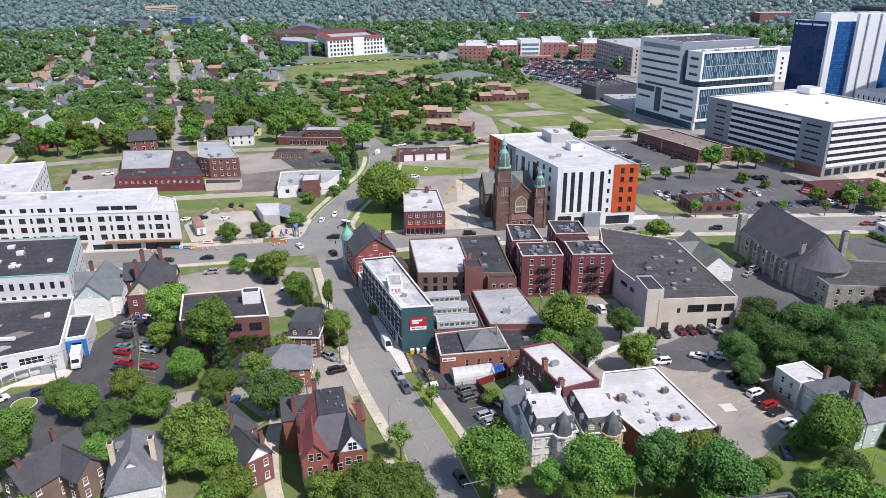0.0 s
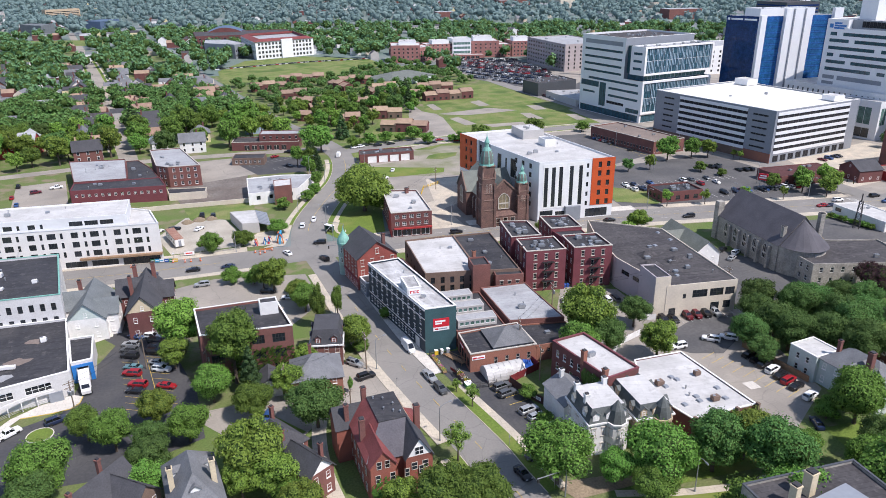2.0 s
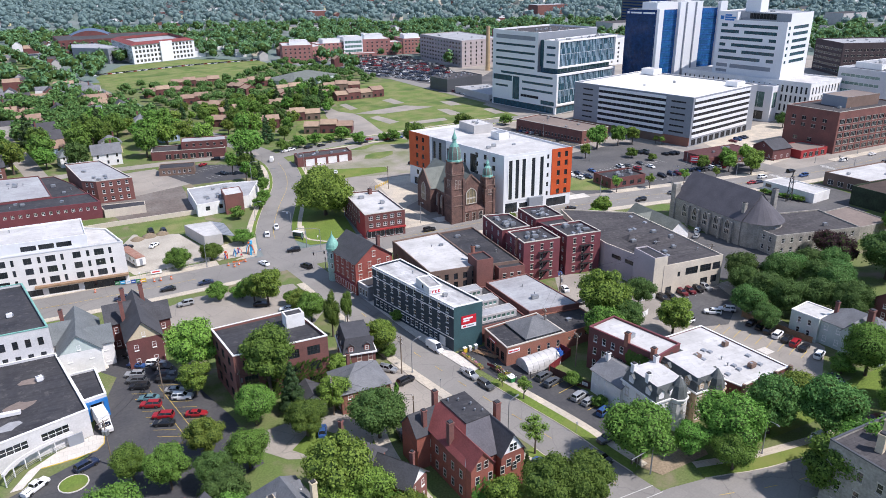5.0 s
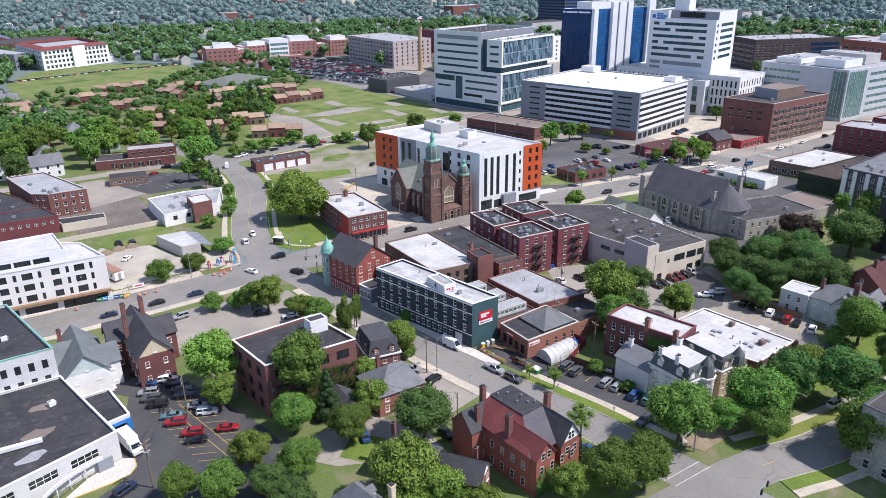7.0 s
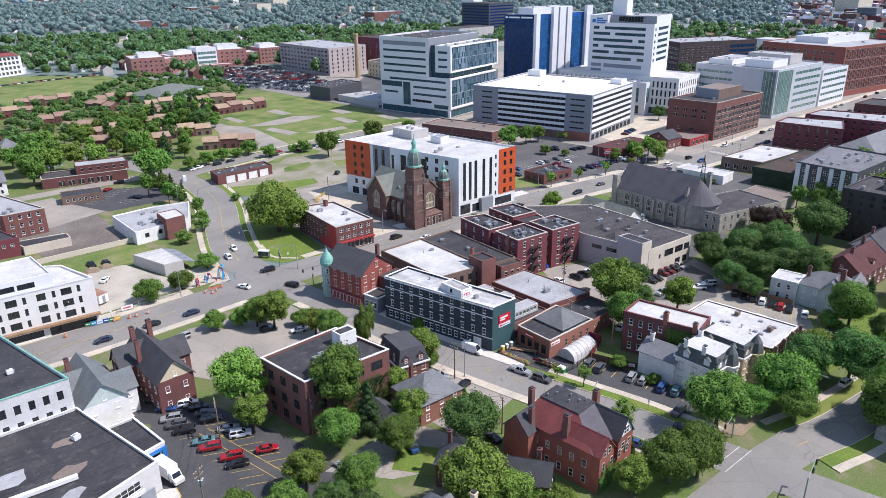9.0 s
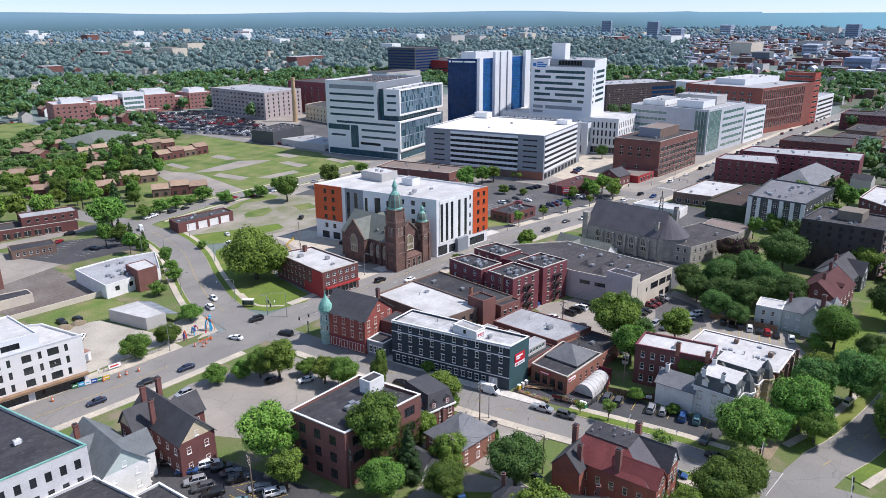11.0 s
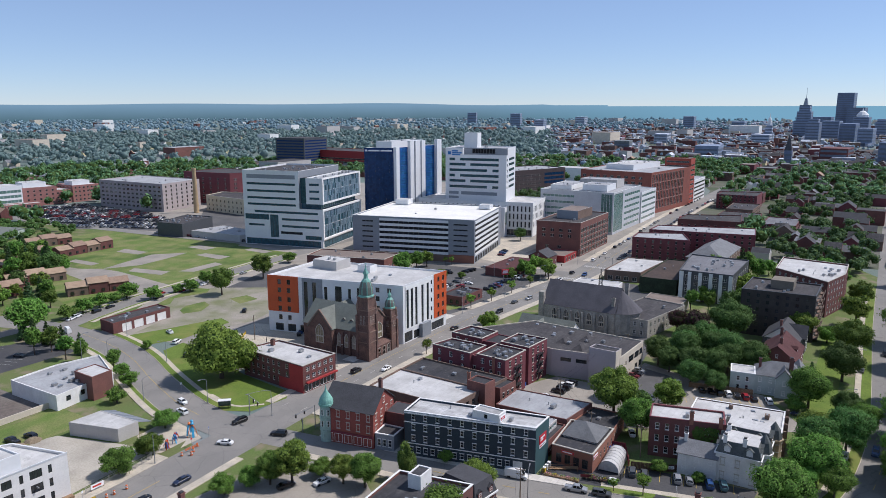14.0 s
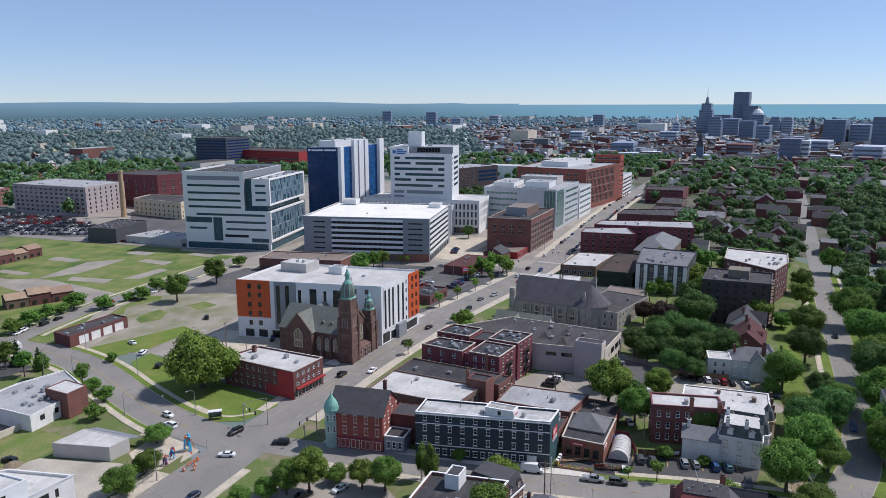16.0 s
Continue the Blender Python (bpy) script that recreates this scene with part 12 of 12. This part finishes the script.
for x, y in ((2.1, 242.7), (3.9, 242.2), (6.8, 241.2), (25.7, 237.6), (27.5, 238.4), (30.2, 239.3), (-14.0, 246.4), (-1.4, 244.4), (24.6, 239.8)):
    barrel(x, y)
for x, y, yaw in ((27.0, 239.8, -15), (29.0, 239.2, -15)):
    e = thing("barricade", "orange and white striped folding barricade", "barricade", x, y, 0.2, yaw)
    g = Mesh()
    for xx in (-0.7, 0.7):
        g.beam((xx, -0.25, 0), (xx, 0, 1.05), 0.06, 0.05)
        g.beam((xx, 0.25, 0), (xx, 0, 1.05), 0.06, 0.05)
    part("legs", g, STEEL, e)
    for z in (0.5, 0.82):
        g = Mesh()
        g.box(-0.9, -0.19, z, 0.9, -0.15, z + 0.2)
        part("rail", g, SAFETY_ORANGE, e)


def fence(name, label, line, h, mat, step=2.4, solid=True, z=0.05, cap=None):
    """A fence along a line: posts, and boarded or railed fields between them."""
    e = thing(name, label, "fence", line[0][0], line[0][1], z)
    o = Vector(line[0])
    for a, b in zip(line, line[1:]):
        a, b = Vector(a) - o, Vector(b) - o
        n = max(1, round((b - a).length / step))
        for i in range(n):
            p, q = a.lerp(b, i / n), a.lerp(b, (i + 1) / n)
            g = Mesh()
            g.box(p.x - 0.06, p.y - 0.06, 0, p.x + 0.06, p.y + 0.06, h + 0.1)
            part("post", g, cap or mat, e)
            g = Mesh()
            if solid:
                u = (q - p).normalized()
                k = max(2, int((q - p).length / 0.3))
                for j in range(k):
                    c, d = p.lerp(q, (j + 0.04) / k), p.lerp(q, (j + 0.96) / k)
                    g.beam((c.x, c.y, h / 2), (d.x, d.y, h / 2), 0.05 + 0.01 * (j % 2), h - 0.1)
            else:
                for z_ in [h * t for t in (0.15, 0.4, 0.65, 0.95)]:
                    g.beam((p.x, p.y, z_), (q.x, q.y, z_), 0.04, 0.04)
                k = max(2, int((q - p).length / 0.25))
                for j in range(k):
                    c = p.lerp(q, j / k)
                    g.beam((c.x, c.y, 0.1), (c.x, c.y, h), 0.025, 0.025)
            part("field", g, mat, e)
    return e


MAROON_BOARD = material("maroon_painted_boards", (0.20, 0.022, 0.030), 0.7, 0.12, 0.4, 3)
fence("timber_fence", "maroon painted board fence behind the garden tunnel", [(56.2, 129.6), (65.6, 131.4), (65.9, 138.0)], 2.0, MAROON_BOARD)
fence("timber_fence", "dark stained board fence along the car park", [(56.1, 129.2), (57.0, 121.4), (58.3, 117.6)], 2.0, WOOD_DARK)
fence("timber_fence", "brown board fence behind parked cars", [(116.6, 116.0), (116.4, 97.0)], 1.8, WOOD)
fence("white_fence", "white board fence at the rear yard", [(84.6, 127.8), (91.0, 131.4), (98.6, 133.0)], 1.8, WHITE_WALL)
fence("steel_fence", "black steel railing round the plant display", [(52.9, 130.0), (47.2, 131.6), (46.2, 133.6), (46.8, 140.0)], 1.7, BLACK_TRIM, 2.0, False)
fence("steel_fence", "black steel railing beside the store's corner", [(45.5, 149.6), (48.0, 149.0), (48.4, 146.4)], 1.5, BLACK_TRIM, 2.0, False)
fence("wire_fence", "grey wire fence round the gravel yard", [(1.6, 248.4), (20.6, 245.8), (22.4, 249.6)], 1.8, STEEL, 3.0, False)
fence("yellow_bollard_rail", "timber rail fence round the loading court", [(103.0, 272.0), (108.0, 280.0), (118.0, 284.0)], 1.2, YELLOW_PAINT, 1.6, False)
fence("white_fence", "white board fence beside the pale building", [(104.0, 139.2), (108.2, 137.6)], 1.8, WHITE_WALL)
for x, y, yaw in ((57.0, 121.2, -82), (57.3, 119.6, -75)):
    e = thing("notice_board", "white notice board with grey bars on the fence", "sign", x - 0.12, y, 1.0, yaw)
    g = Mesh()
    g.box(-0.7, -0.05, 0, 0.7, 0.0, 0.8)
    o = part("board", g, SIGN_WHITE, e)
    for k in range(3):
        g = Mesh()
        g.box(-0.5, -0.07, 0.15 + 0.2 * k, 0.5, -0.05, 0.24 + 0.2 * k)
        part("sign_mark", g, PANEL_GREY, o)

# banners along the site fence of the new flats
a, b = Vector((-8.0, 247.6)), Vector((0.2, 243.9))
cols = [GREEN_PLASTIC, SKY_PAINT, SIGN_WHITE, BLUE_PLASTIC, GREEN_PLASTIC, YELLOW_PAINT]
for i, mt in enumerate(cols):
    p, q = a.lerp(b, (i + 0.03) / 6), a.lerp(b, (i + 0.97) / 6)
    e = thing("fence_banner", "printed banner in plain colour on a site fence frame", "banner", p.x, p.y, 0.2, math.degrees(math.atan2(q.y - p.y, q.x - p.x)), "site fence banners")
    L = (q - p).length
    g = Mesh()
    g.box(0, -0.03, 0.1, L, 0.03, 1.25)
    part("sheet", g, mt, e)
    for xx in (0.0, L):
        g = Mesh()
        g.box(xx - 0.03, -0.3, 0, xx + 0.03, 0.3, 0.06)
        g.box(xx - 0.03, -0.03, 0.06, xx + 0.03, 0.03, 1.4)
        part("stand", g, STEEL, e)
    g = Mesh()
    g.box(0.15 * L, -0.05, 0.55, 0.85 * L, -0.03, 0.8)
    part("banner_mark", g, SIGN_WHITE if mt is not SIGN_WHITE else SKY_PAINT, e)
e = thing("site_banner", "white banner with a red bar on posts", "banner", 4.4, 247.6, 0.1, -14)
g = Mesh()
g.box(-1.6, -0.03, 0.5, 1.6, 0.03, 1.7)
part("sheet", g, SIGN_WHITE, e)
g = Mesh()
g.box(-1.2, -0.05, 0.9, 1.0, -0.03, 1.3)
part("banner_mark", g, RED_PAINT, e)
g = Mesh()
g.box(-1.6, 0.03, 0, -1.5, 0.13, 1.8)
g.box(1.5, 0.03, 0, 1.6, 0.13, 1.8)
part("posts", g, WOOD, e)

# site trailer
e = thing("site_trailer", "white site trailer with a rusty brown roof", "trailer", 2.2, 263.5, 0.05, 96)
g = Mesh()
g.box(-6.5, -1.5, 0.7, 6.5, 1.5, 3.3)
part("body", g, WHITE_WALL, e)
g = Mesh()
g.prism([(-6.6, -1.6), (6.6, -1.6), (6.6, 1.6), (-6.6, 1.6)], 3.3, 3.5, 0, 0, [(-6.5, -1.4), (6.5, -1.4), (6.5, 1.4), (-6.5, 1.4)])
part("roof", g, RUST, e)
for xx in (-3.0, 3.0):
    g = Mesh()
    g.box(xx - 0.6, -1.3, 0, xx + 0.6, 1.3, 0.7)
    part("wheel_block", g, TYRE, e)
for xx in (-4.5, -1.5, 2.0, 4.8):
    g = Mesh()
    g.box(xx - 0.5, 1.5, 1.6, xx + 0.5, 1.54, 2.5)
    part("window", g, GLASS, e)
g = Mesh()
g.box(-6.54, -0.5, 0.8, -6.5, 0.4, 2.8)
part("door", g, PANEL_GREY, e)

# tarred heaps of sand by the yard
r = random.Random(12)
for x, y, s in ((9.5, 283.6, 2.4), (14.0, 284.4, 2.6), (18.5, 283.8, 2.3)):
    e = thing("earth_heap", "small heap of tan earth in the yard", "earth heap", x, y, 0.05)
    g = Mesh()
    rings = [(0, s), (0.5, s * 0.72), (1.0, s * 0.35), (1.2, 0.05)]
    prev = None
    for z, rad in rings:
        cur = [(rad * math.cos(2 * math.pi * i / 12) * r.uniform(0.85, 1.15), rad * math.sin(2 * math.pi * i / 12) * r.uniform(0.85, 1.15), z) for i in range(12)]
        if prev:
            g.add(prev + cur, [[i, (i + 1) % 12, 12 + (i + 1) % 12, 12 + i] for i in range(12)])
        prev = cur
    part("heap", g, DIRT, e)

# plant display and timber walk of the garden shop
FLOWERS = [material("yellow_flowers", (0.60, 0.42, 0.03), 0.8, 0.2, 2, 8), material("pink_flowers", (0.55, 0.20, 0.30), 0.8, 0.2, 2, 8), material("white_flowers", (0.62, 0.60, 0.60), 0.8, 0.15, 2, 8), LEAF_BRIGHT, LEAF_MID]
r = random.Random(5)
for k in range(5):
    p = Vector((45.05, 140.4)).lerp(Vector((45.9, 149.0)), (k + 0.5) / 5)
    e = thing("planter", "timber planter full of flowering plants on the pavement", "planter", p.x, p.y, 0.2, 84, "planters on the pavement")
    g = Mesh()
    g.box(-0.8, -0.5, 0, 0.8, 0.5, 0.45)
    part("box", g, WOOD, e)
    g = Mesh()
    for i in range(46):
        c = Vector((r.uniform(-0.72, 0.72), r.uniform(-0.42, 0.42), 0.45 + r.uniform(0.02, 0.4)))
        d, w = Vector((r.gauss(0, 1), r.gauss(0, 1), r.gauss(0, 1))).normalized(), r.uniform(0.09, 0.16)
        s = d.orthogonal().normalized()
        t = d.cross(s)
        g.face([c - s * w, c + t * w, c + s * w, c - t * w], 0 if r.random() < 0.5 else 1)
    part("plants", g, [FLOWERS[k % 3], LEAF_BRIGHT], e)["kind"] = "stuff"
for k in range(6):
    e = thing("plant_rack", "low rack packed with potted plants", "plant rack", 47.6, 133.4 + k * 1.15, 0.05, 90 - 6, "plant racks in the yard")
    g = Mesh()
    g.box(-0.5, -0.8, 0.5, 0.5, 0.8, 0.56)
    for xx in (-0.45, 0.45):
        for yy in (-0.75, 0.75):
            g.box(xx - 0.03, yy - 0.03, 0, xx + 0.03, yy + 0.03, 0.5)
    part("table", g, WOOD_DARK, e)
    g = Mesh()
    for i in range(50):
        c = Vector((r.uniform(-0.46, 0.46), r.uniform(-0.76, 0.76), 0.56 + r.uniform(0.03, 0.4)))
        d, w = Vector((r.gauss(0, 1), r.gauss(0, 1), r.gauss(0, 1))).normalized(), r.uniform(0.08, 0.15)
        s = d.orthogonal().normalized()
        t = d.cross(s)
        g.face([c - s * w, c + t * w, c + s * w, c - t * w], 0 if r.random() < 0.45 else 1)
    part("plants", g, [FLOWERS[(k * 2 + 1) % 3], LEAF_MID], e)["kind"] = "stuff"
e = thing("timber_walk", "long raised timber walk up to the garden shop's door", "walkway", 50.2, 145.2, 0.05, -79)
for i in range(22):
    g = Mesh()
    x0 = -3.6 + i * 0.33
    g.box(x0, -0.75, 0.10 + 0.025 * i, x0 + 0.31, 0.75, 0.16 + 0.025 * i)
    part("plank", g, WOOD, e)
for yy in (-0.8, 0.8):
    g = Mesh()
    g.beam((-3.6, yy, 0.5), (3.7, yy, 1.35), 0.07, 0.09)
    for i in range(5):
        g.box(-3.5 + i * 1.75, yy - 0.05, 0, -3.4 + i * 1.75, yy + 0.05, 0.55 + 0.2 * i)
    part("rail", g, WOOD, e)
e = thing("banner", "small maroon banner with a pale bar over the display", "banner", 46.6, 139.0, 0.9, -80)
g = Mesh()
g.box(-1.3, -0.02, 0, 1.3, 0.02, 0.7)
part("sheet", g, MAROON_BOARD, e)
g = Mesh()
g.box(-1.0, 0.02, 0.25, 1.0, 0.04, 0.45)
part("banner_mark", g, SIGN_WHITE, e)
for x, y, yaw, sx, mt in ((47.2, 149.3, -12, 0.9, YELLOW_PAINT), (48.6, 149.0, -12, 0.7, SIGN_WHITE), (50.2, 148.7, -12, 0.8, PANEL_GREY)):
    e = thing("vending_box", "upright metal cabinet against the store wall", "cabinet", x, y, 0.05, yaw, "cabinets at the store wall")
    g = Mesh()
    g.box(-sx / 2, -0.35, 0.08, sx / 2, 0.35, 1.3)
    part("body", g, mt, e)
    g = Mesh()
    g.prism([(-sx / 2 - 0.04, -0.39), (sx / 2 + 0.04, -0.39), (sx / 2 + 0.04, 0.38), (-sx / 2 - 0.04, 0.38)], 1.3, 1.42, 0, 0, [(-sx / 2, -0.3), (sx / 2, -0.3), (sx / 2, 0.38), (-sx / 2, 0.38)])
    part("lid", g, SIGN_WHITE, e)


def bin_(x, y, yaw, mat, label):
    e = thing("wheeled_bin", label, "bin", x, y, 0.05, yaw, "wheeled bins")
    g = Mesh()
    g.prism([(-0.32, -0.36), (0.32, -0.36), (0.32, 0.36), (-0.32, 0.36)], 0.1, 1.05, 0, 0, [(-0.38, -0.42), (0.38, -0.42), (0.38, 0.42), (-0.38, 0.42)])
    part("body", g, mat, e)
    g = Mesh()
    g.prism([(-0.4, -0.46), (0.4, -0.46), (0.4, 0.44), (-0.4, 0.44)], 1.05, 1.15, 0, 0, [(-0.3, -0.4), (0.3, -0.4), (0.3, 0.4), (-0.3, 0.4)])
    part("lid", g, mat, e)
    for xx in (-0.34, 0.34):
        g = Mesh()
        g.box(xx - 0.04, 0.24, 0, xx + 0.04, 0.44, 0.2)
        part("wheel", g, TYRE, e)


for i in range(4):
    bin_(97.4 + i * 0.95, 167.0 - i * 0.22, -14, BLUE_PLASTIC, "blue plastic wheeled bin beside the red brick flats")
for i in range(5):
    bin_(104.2 + i * 0.95, 165.4 - i * 0.22, -14, BLUE_PLASTIC, "blue plastic wheeled bin beside the red brick flats")


def dumpster(x, y, yaw, mat, lid, label):
    e = thing("dumpster", label, "dumpster", x, y, 0.06, yaw)
    g = Mesh()
    g.prism([(-0.95, -0.7), (0.95, -0.7), (0.95, 0.7), (-0.95, 0.7)], 0.12, 1.2, 0, 0, [(-1.0, -0.85), (1.0, -0.85), (1.0, 0.75), (-1.0, 0.75)])
    g.box(-1.12, -0.1, 0.7, -1.0, 0.1, 0.9)
    g.box(1.0, -0.1, 0.7, 1.12, 0.1, 0.9)
    part("body", g, mat, e)
    for s in (-0.5, 0.5):
        g = Mesh()
        g.prism([(s - 0.49, -0.9), (s + 0.49, -0.9), (s + 0.49, 0.8), (s - 0.49, 0.8)], 1.2, 1.28, 0, 0, [(s - 0.46, -0.86), (s + 0.46, -0.86), (s + 0.46, 0.8), (s - 0.46, 0.8)])
        part("lid", g, lid, e)


dumpster(46.9, 132.6, 84, GREEN_PLASTIC, SIGN_WHITE, "green steel dumpster with white lids")
dumpster(110.4, 163.6, -14, GREEN_PLASTIC, SIGNAL_BLACK, "green steel dumpster with black lids")
dumpster(121.5, 262.0, 20, SIGNAL_BLACK, SIGNAL_BLACK, "black steel dumpster in the loading court")
dumpster(124.5, 263.0, 20, BLUE_PLASTIC, SIGNAL_BLACK, "blue steel dumpster in the loading court")

# crumpled tarpaulin beside the tunnel
e = thing("tarpaulin_heap", "crumpled blue tarpaulin over stacked goods", "tarpaulin", 63.6, 134.6, 0.05, 10)
r = random.Random(8)
g = Mesh()
N = 10
H = [[(0 if i in (0, N) or j in (0, N) else r.uniform(0.5, 1.5)) for j in range(N + 1)] for i in range(N + 1)]
for i in range(N):
    for j in range(N):
        c = [((i + a) * 0.36 - 1.8, (j + b) * 0.36 - 1.8, H[i + a][j + b]) for a, b in ((0, 0), (1, 0), (1, 1), (0, 1))]
        g.add(c, [(0, 1, 2), (0, 2, 3)])
part("sheet", g, BLUE_PLASTIC, e)

# red pylon sign of the diner, plain marks for its lettering
e = thing("pylon_sign", "red pylon sign with white marks on two posts", "sign", 232.0, 206.5, 0.05, -60)
g = Mesh()
for xx in (-1.0, 1.0):
    g.box(xx - 0.12, -0.12, 0, xx + 0.12, 0.12, 5.0)
part("posts", g, STEEL, e)
g = Mesh()
g.box(-1.9, -0.25, 4.4, 1.9, 0.25, 7.2)
o = part("board", g, SIGN_RED, e)
for z, w in ((6.1, 1.3), (5.2, 1.5)):
    g = Mesh()
    g.box(-w, -0.30, z, w, -0.25, z + 0.5)
    part("sign_mark", g, SIGN_WHITE, o)

# pale patch with a grate in the rear yard; kerbs, aprons and islands
sheet("apron", "pale concrete patch with a drain", "slab", [(102.6, 101.2), (105.4, 100.7), (105.8, 103.6), (103.0, 104.1)], 0.11, CONCRETE_NEW, kind="")
sheet("apron", "pale concrete apron at the entrance", "slab", [(-50.0, 164.0), (-46.0, 168.6), (-40.0, 171.6), (-33.3, 172.6), (-31.6, 171.0), (-32.4, 168.4), (-34.2, 167.0), (-38.0, 167.0), (-44.0, 168.0), (-48.0, 163.6)], 0.12, CONCRETE_NEW, kind="")
sheet("apron", "pale concrete path beside the white house", "slab", [(-31.0, 196.0), (-23.2, 198.6), (-20.6, 214.0), (-22.0, 215.0), (-25.4, 200.4), (-31.4, 198.4)], 0.12, CONCRETE_NEW, kind="")
island = thing("kerbed_island", "round kerbed grass island in the car park", "island", -40.2, 159.2, 0.05)
g = Mesh()
g.turn(0, 0, [(0, 2.7), (0.16, 2.7), (0.16, 2.5), (0.1, 2.5)], 20)
part("kerb", g, CONCRETE_NEW, island)
g = Mesh()
g.tube(0, 0, 0, 0.12, 2.5, 2.5, 20)
part("grass", g, LAWN, island)
ribbon("kerb_yellow", "yellow painted kerb at the apron", "kerb", [(-44.0, 167.8), (-38.0, 166.8), (-34.2, 166.8), (-32.3, 168.3), (-31.5, 171.0)], 0.0, 0.18, 0.16, PAINT_YELLOW, 0.16)
ribbon("drive", "narrow brown paved drive between the houses", "drive", smooth_line([(7.7, 104.0), (7.7, 113.7), (9.0, 124.0), (11.4, 133.0), (14.5, 140.0)]), -1.5, 1.5, 0.125, CONCRETE)
ribbon("footpath", "concrete path across the yard", "path", smooth_line([(60.0, 238.0), (56.0, 246.0), (61.0, 258.0)]), -0.5, 0.5, 0.13, CONCRETE)


def zebra(x, y, yaw, n, L):
    """Crossing: two painted lines or a row of bars."""
    g = Mesh()
    for i in range(n):
        g.face([(i * 1.15, 0, 0), (i * 1.15 + 0.55, 0, 0), (i * 1.15 + 0.55, L, 0), (i * 1.15, L, 0)])
    o = g.make("crossing_mark", PAINT_WHITE)
    o.matrix_world = pose(x, y, 0.14, 0, 0, yaw)
    tagged(o, "worn white painted pedestrian crossing", "road marking", kind="structure")


zebra(252.0, 181.5, -105, 12, 3.0)
zebra(284.0, 174.0, -105, 12, 3.0)
g = Mesh()
for a, b in (((32.6, 90.4), (42.2, 88.2)), ((32.6, 92.6), (42.2, 90.4))):
    g.beam((*a, 0.14), (*b, 0.14), 0.16, 0.006)
tagged(g.make("crossing_mark", PAINT_WHITE), "worn white painted stop and crossing lines", "road marking", kind="structure")

# white box truck at the dock
e = thing("box_truck", "white box truck backed up to the loading dock", "truck", -27.6, 172.6, 0.1, -90 + 53)
e.matrix_world = pose(-30.7, 174.4, 0.1, 0, 0, -90)
g = Mesh()
g.box(-3.4, -1.15, 0.9, 1.6, 1.15, 3.4)
part("cargo_box", g, WHITE_WALL, e)
g = Mesh()
prof = [(1.7, 0.5), (3.6, 0.5), (3.7, 1.3), (2.9, 1.6), (2.4, 2.5), (1.7, 2.6)]
for s in (-1, 1):
    g.face([(x, s * 1.0, z) for x, z in prof][::s])
for (x0, z0), (x1, z1) in zip(prof, prof[1:] + prof[:1]):
    g.face([(x0, -1.0, z0), (x1, -1.0, z1), (x1, 1.0, z1), (x0, 1.0, z0)][::-1])
o = part("cab", g, WHITE_WALL, e)
g = Mesh()
g.face([(2.93, -0.85, 1.62), (2.93, 0.85, 1.62), (2.47, 0.8, 2.42), (2.47, -0.8, 2.42)])
part("windscreen", g, CAR_GLASS, o)
for xx in (-2.2, 2.6):
    for yy in (-1.05, 1.05):
        g = Mesh()
        P = [(xx + 0.45 * math.cos(math.pi * i / 6), 0.45 + 0.45 * math.sin(math.pi * i / 6)) for i in range(12)]
        g.add([(x, yy - 0.14, z) for x, z in P] + [(x, yy + 0.14, z) for x, z in P], [list(range(12)), list(range(23, 11, -1))] + [[i, 12 + i, 12 + (i + 1) % 12, (i + 1) % 12] for i in range(12)])
        part("wheel", g, TYRE, e)
g = Mesh()
g.box(-3.3, -0.5, 0.55, 3.4, 0.5, 0.9)
part("chassis", g, SIGNAL_BLACK, e)
